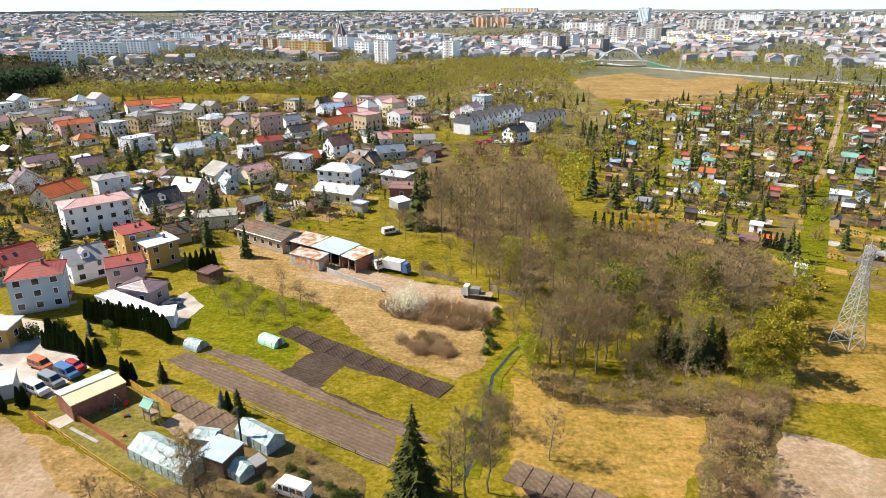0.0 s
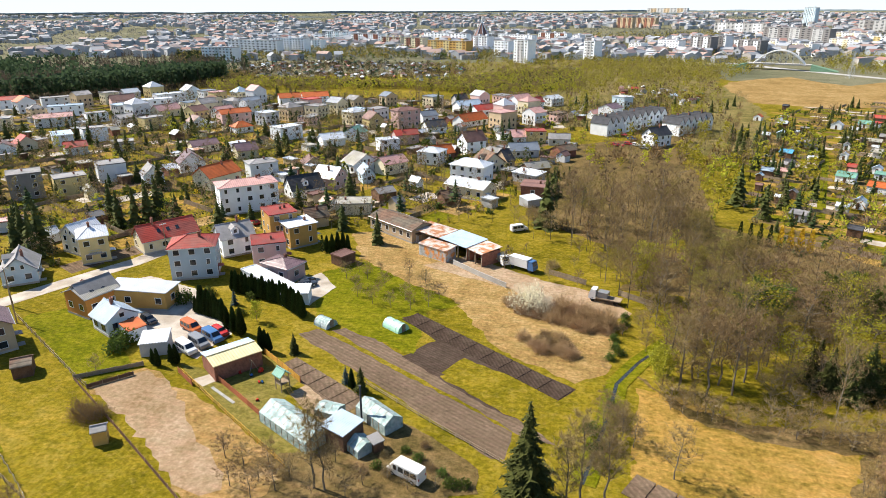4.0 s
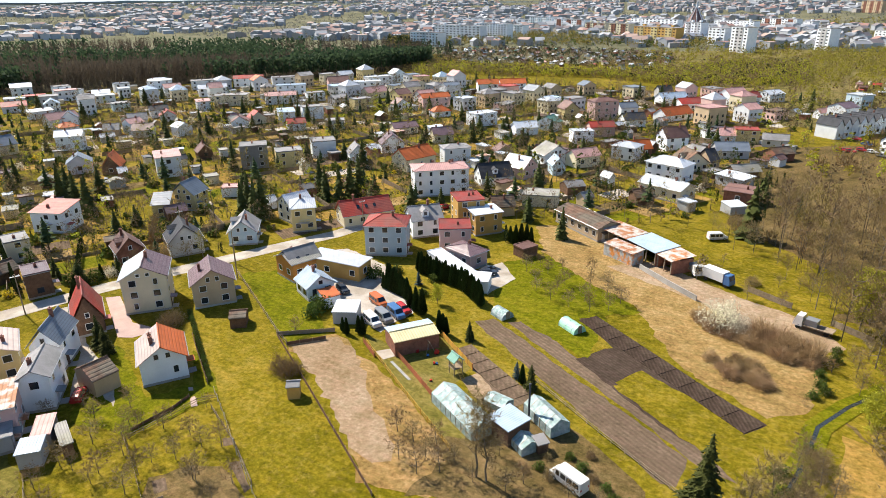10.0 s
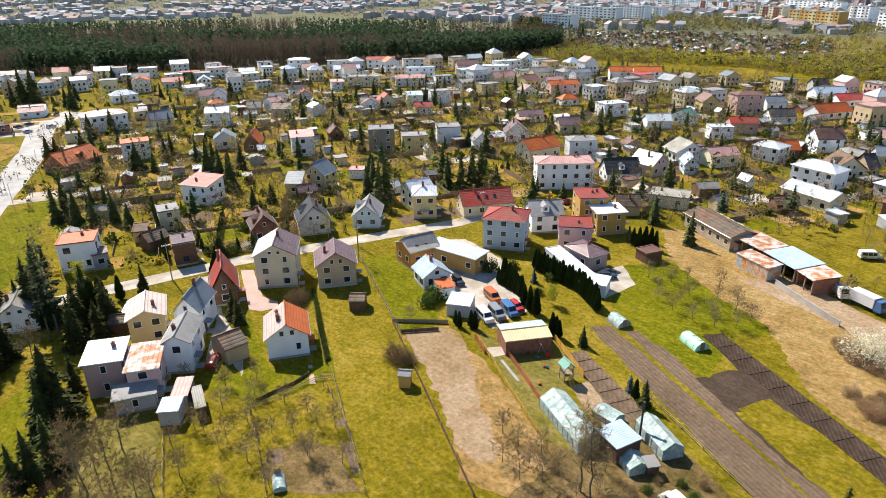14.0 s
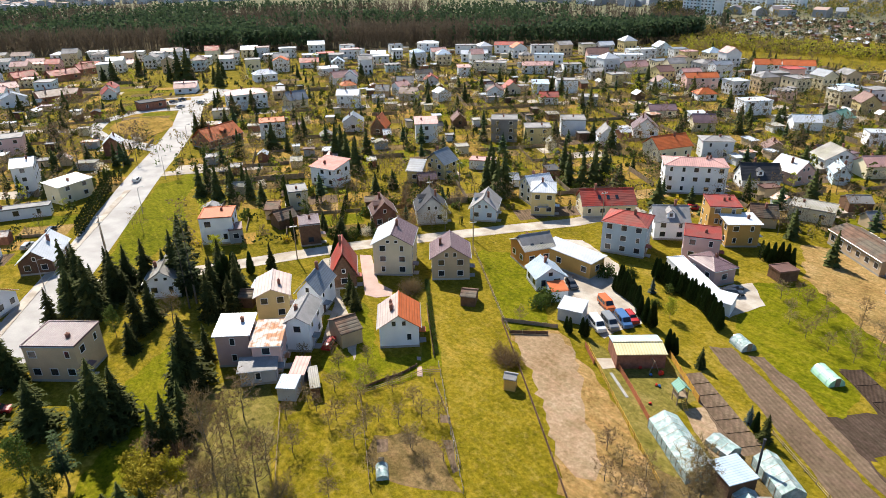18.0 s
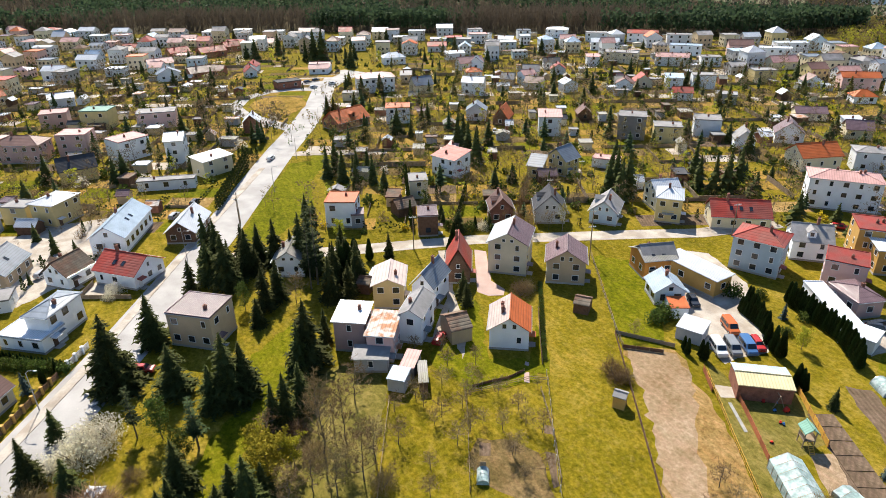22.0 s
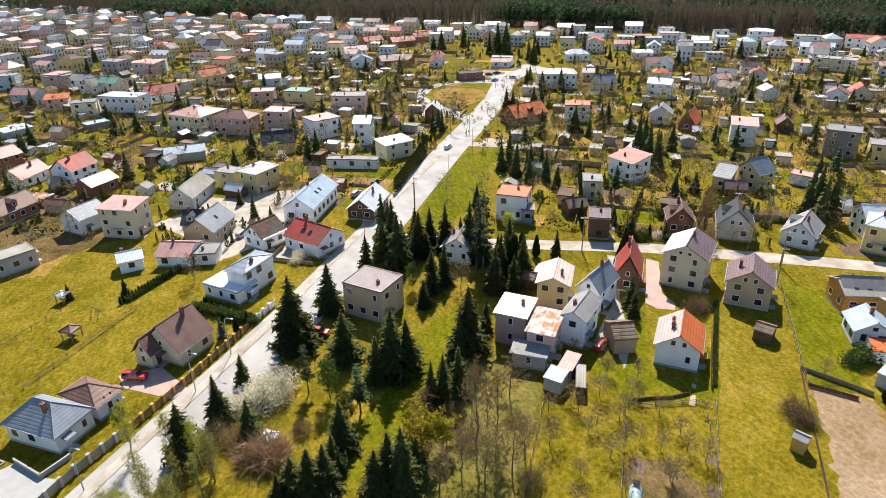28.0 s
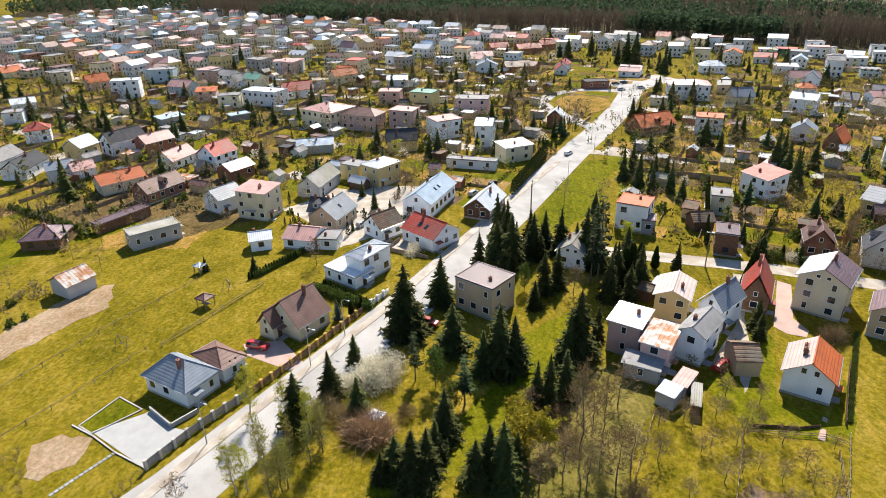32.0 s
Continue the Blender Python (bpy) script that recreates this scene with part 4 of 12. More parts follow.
def join_plants(name, places, kinds, tm, cm, label, category):
    V, F, M, base = [], [], [], 0
    for x, y, turn, sw, sh, kind in places:
        T, C = kinds[kind]
        v = np.array(T.v + C.v)
        c, s = math.cos(radians(turn)), math.sin(radians(turn))
        V.append(np.stack([(v[:, 0] * c - v[:, 1] * s) * sw + x, (v[:, 0] * s + v[:, 1] * c) * sw + y, v[:, 2] * sh], 1))
        nt = len(T.v)
        F += [tuple(i + base for i in q) for q in T.f] + [tuple(i + base + nt for i in q) for q in C.f]
        M += [0] * len(T.f) + [1] * len(C.f)
        base += len(v)
    me = bpy.data.meshes.new(name)
    me.from_pydata(np.concatenate(V).tolist(), [], F)
    me.materials.append(tm); me.materials.append(cm)
    me.polygons.foreach_set("material_index", M)
    me.update()
    return tagged(new(name, me), label, category, "", "stuff")


def far_plants():
    """Joins the far plants of each kind into one piece of stuff."""
    for kind, places in FAR_PLANTS.items():
        low, tm, cm = LOW[kind]
        join_plants("far_" + KINDS[kind][1] + "s", [q + (0,) for q in places], [low], tm, cm, "many " + KINDS[kind][2] + "s far off", KINDS[kind][3])


def inside(x, y, poly):
    c = False
    for i in range(len(poly)):
        (x0, y0), (x1, y1) = poly[i], poly[i - 1]
        if (y0 > y) != (y1 > y) and x < (x1 - x0) * (y - y0) / (y1 - y0) + x0:
            c = not c
    return c


def scatter(poly, n, seed, apart=1.0, avoid=()):
    """n places inside a polygon, none nearer than apart to another."""
    rnd = random.Random(seed)
    xs, ys = [p[0] for p in poly], [p[1] for p in poly]
    out, tries = [], 0
    while len(out) < n and tries < n * 40:
        tries += 1
        x, y = rnd.uniform(min(xs), max(xs)), rnd.uniform(min(ys), max(ys))
        if not inside(x, y, poly) or any(inside(x, y, a) for a in avoid):
            continue
        if any((x - a) ** 2 + (y - b) ** 2 < (r + 0.4) ** 2 for a, b, r in FOOT):
            continue
        if any((x - a) ** 2 + (y - b) ** 2 < apart * apart for a, b in out):
            continue
        out.append((x, y))
    return out


def grove(poly, n, seed, mix, hmin, hmax, apart=2.0, group="", avoid=()):
    """Trees of mixed kinds over a polygon. mix: kinds, repeated by their share."""
    rnd = random.Random(seed + 99)
    for x, y in scatter(poly, n, seed, apart, avoid):
        k = rnd.choice(mix)
        h = min(rnd.uniform(hmin, hmax), {"bush": 2.8, "straw": 2.3, "leafbush": 2.0, "gold": 1.7, "fruit": 5.0, "thuja": 4.0, "spruce": 7.5 if hmax < 7 else 20}.get(k, 30) * rnd.uniform(0.75, 1.0))
        plant(k, x, y, h, group, rnd.uniform(0.9, 1.25))


def loft(M, sections, mi=0):
    """Closes a skin over cross-sections, each a list of points."""
    k, n = len(M.v), len(sections[0])
    for s in sections:
        M.v += [tuple(p) for p in s]
    for a in range(len(sections) - 1):
        for i in range(n):
            j = (i + 1) % n
            M.f.append((k + a * n + i, k + a * n + j, k + (a + 1) * n + j, k + (a + 1) * n + i)); M.m.append(mi)
    M.f.append(tuple(range(k + n - 1, k - 1, -1))); M.m.append(mi)
    e = k + (len(sections) - 1) * n
    M.f.append(tuple(range(e, e + n))); M.m.append(mi)


# ---- ground and surfaces ----
LAYER = [0]
def sheet(name, poly, mat, z, label, category="ground", thick=0.0):
    """A level piece of the ground, its outline softened by short uneven steps."""
    LAYER[0] += 1
    z = z * 0.15 + 0.0009 * LAYER[0]
    M = Mesh()
    if thick:
        M.slab([(x, y, z) for x, y in poly], thick)
    else:
        M.face([(x, y, z) for x, y in poly])
    ob = part(name, M, mat)
    return tagged(ob, label, category, "", "structure")


def ragged(name, poly, mat, z, label, seed=1, amp=0.6, step=1.6, category="ground"):
    rnd = random.Random(seed)
    pts = []
    for i in range(len(poly)):
        a, b = Vector(poly[i]), Vector(poly[(i + 1) % len(poly)])
        n = max(1, int((b - a).length / step))
        for k in range(n):
            p = a.lerp(b, k / n)
            pts.append((p.x + rnd.uniform(-amp, amp), p.y + rnd.uniform(-amp, amp)))
    return sheet(name, pts, mat, z, label, category)


def band(name, pts, width, mat, z, label, category="road", thick=0.0):
    """A strip of that width along a line of points."""
    L, Rr = [], []
    for i, p in enumerate(pts):
        a, b = Vector(pts[max(i - 1, 0)]), Vector(pts[min(i + 1, len(pts) - 1)])
        d = (b - a).normalized(); nrm = Vector((-d.y, d.x)) * width / 2
        L.append((p[0] + nrm.x, p[1] + nrm.y)); Rr.append((p[0] - nrm.x, p[1] - nrm.y))
    M = Mesh()
    for i in range(len(pts) - 1):
        q = [(*Rr[i], z), (*Rr[i + 1], z), (*L[i + 1], z), (*L[i], z)]
        if thick:
            M.slab(q, thick)
        else:
            M.face(q)
    return tagged(part(name, M, mat), label, category, "", "structure")


def fence(pts, label, h=1.1, step=2.4, mat=None, board=None, rails=2, solid=False):
    """A fence of posts with rails, wire mesh bars or close boards along a line."""
    top = new("fence")
    tagged(top, label, "fence")
    top.matrix_basis = at(pts[0][0], pts[0][1])
    o = Vector((*pts[0], 0))
    post = Mesh(); post.box(-0.05, -0.05, -0.2, 0.05, 0.05, h + 0.06)
    pd = post.data("post", mat)
    for a, b in zip(pts, pts[1:]):
        a, b = Vector((*a, 0)) - o, Vector((*b, 0)) - o
        n = max(1, round((b - a).length / step))
        d = (b - a).normalized(); ang = math.degrees(math.atan2(d.y, d.x)); ln = (b - a).length / n
        for k in range(n):
            p = a.lerp(b, k / n)
            part("post", pd, None, top, m=at(p.x, p.y, 0, ang))
            q = p + d * (ln / 2)
            R = Mesh()
            if solid:
                nb = max(3, int(ln / 0.2)); wv = random.Random(int(abs(p.x * 13 + k)))
                secs = []
                for j in range(nb):
                    u0, u1, hh = -ln / 2 + 0.05 + j * (ln - 0.1) / nb, -ln / 2 + 0.05 + (j + 0.9) * (ln - 0.1) / nb, h - wv.uniform(0, 0.09)
                    for u, y0, hz in ((u0, -0.035, hh), (u1, -0.035, hh), (u1 + 0.002, -0.015, hh - 0.02), (u0 + (ln - 0.1) / nb - 0.002, -0.015, hh - 0.02)):
                        secs.append([(u, y0, 0.04), (u, 0.0, 0.04), (u, 0.0, hz), (u, y0, hz)])
                loft(R, secs)
            else:
                for j in range(rails):
                    zz = h * (j + 0.75) / rails
                    R.box(-ln / 2 + 0.05, -0.02, zz - 0.05, ln / 2 - 0.05, 0.02, zz + 0.05)
            part("board_panel" if solid else "rail", R, board or mat, top, m=at(q.x, q.y, 0, ang))
    part("post", pd, None, top, m=at((Vector(pts[-1]) - o.xy).x, (Vector(pts[-1]) - o.xy).y))
    return top

# ---- ground surfaces ----
TURF = ground_material("spring_turf", [(0.074, 0.066, 0.004), (0.128, 0.104, 0.006), (0.188, 0.143, 0.012), (0.26, 0.185, 0.034)], 6, depth=0.36, dry=(0.30, 0.215, 0.052))
LAWN = ground_material("green_lawn", [(0.070, 0.080, 0.003), (0.115, 0.118, 0.004), (0.17, 0.148, 0.009)], 5, depth=0.38, dry=(0.23, 0.175, 0.026))
MEADOW = ground_material("dry_meadow", [(0.13, 0.088, 0.016), (0.23, 0.148, 0.03), (0.31, 0.19, 0.05), (0.34, 0.215, 0.08)], 5)
STRAW = ground_material("straw_grass", [(0.17, 0.105, 0.035), (0.27, 0.175, 0.065), (0.36, 0.25, 0.115)], 4)
DIRT = ground_material("bare_sandy_soil", [(0.20, 0.13, 0.065), (0.30, 0.21, 0.13), (0.40, 0.305, 0.215)], 6, depth=0.22)
SOIL = ground_material("tilled_soil", [(0.042, 0.028, 0.020), (0.062, 0.043, 0.032), (0.088, 0.063, 0.048)], 5, bump=0.5, depth=0.2, rows=0.6, turn=radians(150))
SOIL_PALE = ground_material("dry_tilled_soil", [(0.10, 0.070, 0.046), (0.142, 0.100, 0.068), (0.19, 0.136, 0.095)], 5, bump=0.4, depth=0.2, rows=0.75, turn=radians(150))
SCRUB = ground_material("woodland_floor", [(0.07, 0.055, 0.017), (0.13, 0.09, 0.035), (0.19, 0.13, 0.06)], 4)
SCRUB_DRY = ground_material("trampled_dry_grass", [(0.17, 0.105, 0.035), (0.25, 0.155, 0.055), (0.31, 0.20, 0.085), (0.35, 0.25, 0.14)], 4)
SCRUB_GREEN = ground_material("rough_scrub_grass", [(0.08, 0.074, 0.02), (0.13, 0.112, 0.034), (0.19, 0.15, 0.055), (0.26, 0.195, 0.09)], 6)
LAWN_DRY = ground_material("worn_lawn", [(0.105, 0.095, 0.018), (0.155, 0.13, 0.03), (0.22, 0.17, 0.06)], 4)
ASPHALT = material("worn_asphalt", (0.41, 0.395, 0.38), 0.9, 0.12, 4, 5, 0.1, second=(0.34, 0.325, 0.31), patch_size=0.12, jitter=0.02)
PAVING = material("concrete_paving", (0.43, 0.385, 0.33), 0.9, 0.22, 3, 3, 0.12, second=(0.34, 0.29, 0.235), jitter=0.03)
BRICKPAVE = material("reddish_paving", (0.42, 0.30, 0.26), 0.9, 0.14, 2, 6, 0.12, jitter=0.03)

gm = Mesh()
GN = 5000.0
gm.face([(-GN, -GN, 0), (GN, -GN, 0), (GN, GN, 0), (-GN, GN, 0)])
tagged(part("ground", gm, TURF), "grassy ground with dry and green patches", "ground", "", "structure")

def rise_at(r):
    """The height of the land far out, which climbs gently towards the horizon."""
    return 0.03 + max(0.0, r - 1500) / 3200 * 40


far_land = Mesh()
for k in range(78):
    a0, a1 = radians(28 + k * 2), radians(30 + k * 2)
    r0, r1 = 640 + 30 * math.sin(k * 1.7), 640 + 30 * math.sin(k * 1.7 + 1.7)
    rings = [(r0, r1)] + [(q, q) for q in (1500, 2600, 4700)]
    for (p0, p1), (q0, q1) in zip(rings, rings[1:]):
        far_land.face([(math.cos(a0) * p0, math.sin(a0) * p0, rise_at(p0)), (math.cos(a0) * q0, math.sin(a0) * q0, rise_at(q0)), (math.cos(a1) * q1, math.sin(a1) * q1, rise_at(q1)), (math.cos(a1) * p1, math.sin(a1) * p1, rise_at(p1))])
tagged(part("distant_ground", far_land, ground_material("town_ground", [(0.085, 0.088, 0.05), (0.12, 0.12, 0.07), (0.165, 0.155, 0.095), (0.21, 0.195, 0.13)], 30)), "mixed ground of the far town", "ground", "", "structure")


# ---- filling the far quarters ----
def near_house(x, y, gap):
    return any((x - a) ** 2 + (y - b) ** 2 < (r + gap) ** 2 for a, b, r in FOOT)


def on_road(x, y):
    line = ((-40, -62), (-72, -37), (-121, -6), (-165, 19), (-216, 46), (-255, 68), (-293, 87), (-326, 101), (-357, 130))
    for (x0, y0), (x1, y1) in zip(line, line[1:]):
        t = max(0, min(1, ((x - x0) * (x1 - x0) + (y - y0) * (y1 - y0)) / ((x1 - x0) ** 2 + (y1 - y0) ** 2)))
        if math.hypot(x - x0 - t * (x1 - x0), y - y0 - t * (y1 - y0)) < 8:
            return True
    return False


def far_rows():
    """Plain houses in the rows that run on towards the forest and the town."""
    rnd = random.Random(77)
    roofs = ["white"] * 3 + ["pink"] * 3 + ["grey"] * 5 + ["red", "brown", "slate", "orange", "plum", "blue", "tile"]
    walls = ["white"] * 6 + ["cream"] * 3 + ["grey", "pink", "yellow", "blue", "tan"]
    for poly, turn, sx, sy, keep in (
            ([(-400, -30), (-385, -130), (-420, -300), (-560, -420), (-800, -460), (-810, -300), (-660, -95), (-590, 40), (-500, 120), (-420, 90), (-400, 30)], 62, 18.5, 21.5, 0.85),
            ([(-470, 110), (-560, 40), (-515, 120), (-430, 235), (-350, 330), (-300, 270), (-380, 180)], 62, 17.5, 20, 0.8),
            ([(-300, 270), (-350, 330), (-290, 420), (-150, 400), (-100, 330), (-200, 300)], 62, 16.5, 19, 0.75),
            ([(-150, 400), (-100, 330), (10, 340), (40, 420), (-60, 440)], 50, 20, 22, 0.45)):
        c, s = math.cos(radians(turn)), math.sin(radians(turn))
        for i in range(-60, 60):
            for j in range(-60, 60):
                u, v = i * sx + rnd.uniform(-2, 2), j * sy + rnd.uniform(-2, 2)
                x, y = -350 + u * c - v * s, 100 + u * s + v * c
                if not inside(x, y, poly) or rnd.random() > keep or near_house(x, y, 5.6) or on_road(x, y):
                    continue
                k = rnd.choice("ffehe")
                far_house(x, y, turn + rnd.choice((0, 90)) + rnd.uniform(-4, 4), rnd.uniform(8.5, 11.5), rnd.uniform(8.5, 11), rnd.choice((4.4, 6.2, 6.8, 7.6, 8.4)), k,
                          0 if k == "f" else rnd.uniform(1.6, 3.4), rnd.choice(roofs), rnd.choice(walls))


FAR_HOUSES = {}
def far_house(x, y, rot, w, d, ze, kind, rise, roof, wall):
    """A plain house added to the joined rows far off: walls, roof and windows on the four sides."""
    FOOT.append((x, y, math.hypot(w, d) / 2))
    c, s = math.cos(radians(rot)), math.sin(radians(rot))
    def put(key, mat, M, z=0.0):
        D = FAR_HOUSES.setdefault(key, (Mesh(), mat))[0]
        n = len(D.v)
        D.v += [(x + p[0] * c - p[1] * s, y + p[0] * s + p[1] * c, p[2] + z) for p in M.v]
        D.f += [tuple(i + n for i in q) for q in M.f]; D.m += M.m
    a, b = w / 2 - 0.3, d / 2 - 0.3
    W = Mesh(); W.box(-a, -b, -0.2, a, b, ze)
    if kind == "e":
        for u in (-a, a):
            W.face([(u, -b, ze), (u, b, ze), (u, 0, ze + rise * b / (d / 2))])
    put("wall_" + wall, WALL[wall], W)
    put("roof_" + roof, ROOF[roof], roof_mesh(kind, w, d, rise), ze + 0.12)
    G = Mesh()
    for fl in range(0 if ze < 3 else 1 if ze < 4 else 2):
        z = 0.9 + fl * 2.8
        for u in (-0.28, 0.0, 0.28):
            for y0 in (-b - 0.04, b + 0.04):
                G.face([(u * w - 0.55, y0, z), (u * w + 0.55, y0, z), (u * w + 0.55, y0, z + 1.3), (u * w - 0.55, y0, z + 1.3)])
            for x0 in (-a - 0.04, a + 0.04):
                G.face([(x0, u * d - 0.5, z), (x0, u * d + 0.5, z), (x0, u * d + 0.5, z + 1.3), (x0, u * d - 0.5, z + 1.3)])
    put("windows", GLASS, G)


def far_houses():
    top = new("far_houses")
    for key, (M, mat) in FAR_HOUSES.items():
        part(key, M, mat, top)["kind"] = "stuff"
    tagged(top, "rows of plain detached houses far off", "houses", "", "stuff")


def outbuildings():
    """Small sheds and garages behind the houses."""
    rnd = random.Random(57)
    roofs = ["white"] * 3 + ["eternit"] * 3 + ["grey"] * 3 + ["tile", "brown", "rust", "dark", "plum"]
    walls = ["white", "wood", "wood", "tan", "grey", "cream", "brick"]
    zone = [(-150, 45), (-215, 60), (-330, 130), (-455, 260), (-310, 430), (-100, 430), (40, 400), (0, 225), (-40, 175), (-100, 155)]
    zone2 = [(-175, 0), (-300, 75), (-400, 60), (-400, -100), (-330, -190), (-230, -150), (-185, -100), (-195, -50)]
    for z, n in ((zone, 190), (zone2, 110)):
        for x, y in scatter(z, n, 58 + n, 6.0):
            if on_road(x, y):
                continue
            w = rnd.uniform(3.2, 7)
            far_house(x, y, 62 + rnd.choice((0, 90)) + rnd.uniform(-5, 5), w, rnd.uniform(3, 5.5), rnd.uniform(2.1, 2.9), rnd.choice("eff"), rnd.uniform(0.8, 1.8), rnd.choice(roofs), rnd.choice(walls))


def gardens():
    """Trees and shrubs in the gardens between the houses."""
    rnd = random.Random(31)
    zones = (([(-330, 60), (-330, 240), (-240, 330), (-120, 340), (-20, 300), (0, 215), (-40, 165), (-95, 155), (-115, 118), (-150, 40), (-215, 58)], 1900, 2.6),
             ([(-185, 12), (-300, 90), (-400, 60), (-400, -60), (-360, -200), (-260, -200), (-190, -120), (-150, -95), (-165, -60), (-195, -40)], 1150, 2.8),
             ([(-400, 90), (-400, -100), (-330, -260), (-560, -400), (-780, -400), (-640, -90), (-560, 40), (-440, 230), (-330, 330), (-320, 180)], 1700, 4.5),
             ([(-120, 340), (-300, 330), (-290, 450), (-100, 440), (60, 430), (40, 330)], 550, 4.5))
    mix = ["bare"] * 11 + ["fruit"] * 5 + ["alder"] * 9 + ["spruce"] * 3 + ["thuja"] * 4 + ["leafbush"] * 8 + ["bush"] * 5 + ["leafy"] * 2 + ["pine"] * 2 + ["green"] * 4 + ["gold", "blossom"]
    size = {"bare": (5, 11), "fruit": (3, 5), "alder": (5, 10), "spruce": (5, 11), "thuja": (2.2, 4.2), "leafbush": (1.4, 3.4), "leafy": (4, 7.5), "gold": (1.4, 2), "blossom": (2.5, 4), "bush": (1.6, 3), "pine": (5, 10), "green": (4, 7.5)}
    for n, (poly, count, apart) in enumerate(zones):
        for x, y in scatter(poly, count, 300 + n, apart):
            if on_road(x, y):
                continue
            k = rnd.choice(mix)
            plant(k, x, y, rnd.uniform(*size[k]), "garden trees", rnd.uniform(0.9, 1.2) * (1.3 if k in ("spruce", "thuja", "pine") else 1.0))


def boundaries(zone, origin, turn, across, lo, hi, seed, hedge_share, keep):
    """Hedges and board fences along the bounds of the plots, as two pieces of stuff."""
    rnd = random.Random(seed)
    Hd, Fn = Mesh(), Mesh()
    c, s = math.cos(radians(turn)), math.sin(radians(turn))
    P = lambda u, v, z=0.0: Vector((origin[0] + u * c - v * s, origin[1] + u * s + v * c, z))
    def run(a, b):
        m = a.lerp(b, 0.5)
        if not inside(m.x, m.y, zone) or rnd.random() > keep:
            return
        n = max(1, int((b - a).length / 2.0))
        hedge, h = rnd.random() < hedge_share, rnd.uniform(1.0, 2.2)
        for k in range(n):
            p, q = a.lerp(b, k / n), a.lerp(b, (k + 0.97) / n)
            mid = p.lerp(q, 0.5)
            if near_house(mid.x, mid.y, 0.6) or on_road(mid.x, mid.y):
                continue
            if hedge:
                for j in range(11):
                    w = p.lerp(q, rnd.random())
                    leaf(Hd, w + Vector((rnd.gauss(0, 0.28), rnd.gauss(0, 0.28), h * rnd.random() ** 0.7)), rnd.uniform(0.35, 0.7), rnd)
            else:
                d = (q - p).normalized(); nrm = Vector((-d.y, d.x, 0)) * 0.04
                Fn.slab([p - nrm + Vector((0, 0, h * 0.8)), q - nrm + Vector((0, 0, h * 0.8)), q + nrm + Vector((0, 0, h * 0.8)), p + nrm + Vector((0, 0, h * 0.8))], h * 0.8)
    for i in range(-45, 45):
        v = i * across
        u = -600.0
        while u < 600:
            w = rnd.uniform(lo, hi)
            m = P(u, v)
            if inside(m.x, m.y, zone):
                run(P(u, v), P(u + w, v)); run(P(u, v), P(u, v + across))
            u += w
    tagged(part("garden_hedges", Hd, HEDGE), "clipped dark hedges between garden plots", "hedge", "", "stuff")
    tagged(part("garden_fences", Fn, TIMBER), "weathered board fences between garden plots", "fence", "", "stuff")

# ---- roads, yards and fields ----
band("road", [(-40, -62), (-72, -37), (-121, -6), (-165, 19), (-216, 46), (-232.6, 55), (-255.3, 68.2), (-292.9, 87.5), (-326.2, 101.5), (-344.8, 116.4), (-357, 130)], 11.0, ASPHALT, 0.06, "sunlit pale asphalt street", thick=0.1)
band("pavement", [(-38, -67), (-69, -42.6), (-118, -11.8), (-163, 13), (-214, 43)], 1.8, PAVING, 0.16, "pale concrete pavement beside the street", "pavement", 0.2)
band("road", [(-154, 13), (-142.5, 41.7), (-131, 76), (-114, 112), (-106, 128), (-100, 150)], 5.2, PAVING, 0.05, "narrow dusty side street", thick=0.1)
sheet("square", [(-322, 97), (-341, 84), (-356, 97), (-368, 128), (-352, 136), (-338, 118)], ASPHALT, 0.08, "pale asphalt square", "road", 0.1)
band("road", [(-255, 66), (-274.5, 59), (-292.2, 53), (-306, 52.5), (-322, 60), (-331, 73), (-331, 86), (-324, 98)], 6.5, ASPHALT, 0.057, "pale asphalt loop round the grass island", thick=0.1)
band("road", [(-226, 52), (-222, 61.7), (-217.6, 70.4), (-209, 86)], 5.0, PAVING, 0.052, "narrow pale side lane", thick=0.1)
band("road", [(-306, 52.5), (-318, 40), (-330, 22), (-345, -5)], 6.0, PAVING, 0.05, "pale lane off the square", thick=0.1)
ragged("yard", [(-87.9, 103.8), (-85.8, 111.8), (-72.7, 98.2), (-65.1, 94.4), (-64.8, 88.6), (-72.0, 91.2), (-79.2, 97.2)], PAVING, 0.05, "paved yard of the garages", amp=0.2)
ragged("paddock", [(-78.0, 76.8), (-72.2, 84.4), (-68.9, 83.4), (-63.9, 80.2), (-58.9, 78.8), (-51.2, 74.4), (-43.0, 69.1), (-36.2, 64.8), (-33.3, 59.8), (-35.3, 55.8), (-44.9, 53.8), (-47.7, 56.8)], SCRUB_DRY, 0.02, "trampled dry paddock ground with worn grass", seed=2, amp=0.3)
ragged("sandy_ground", [(-77.1, 77.0), (-71.6, 83.6), (-65.1, 80.8), (-59.5, 76.3), (-57.4, 72.7), (-53.0, 69.2), (-47.9, 65.5), (-44.4, 61.9), (-43.4, 58.8), (-47.4, 57.7), (-55.3, 62.1), (-65.7, 69.1)], DIRT, 0.03, "bare sandy paddock with pale patches", seed=3)
ragged("grass", [(-66.8, 86.8), (-62.4, 86.2), (-58.6, 84.0), (-45.6, 75.2), (-36.0, 68.7), (-36.1, 65.2), (-51.8, 75.5), (-62.3, 82.3)], LAWN_DRY, 0.031, "mown grass strip between the two board fences", seed=4, amp=0.15)
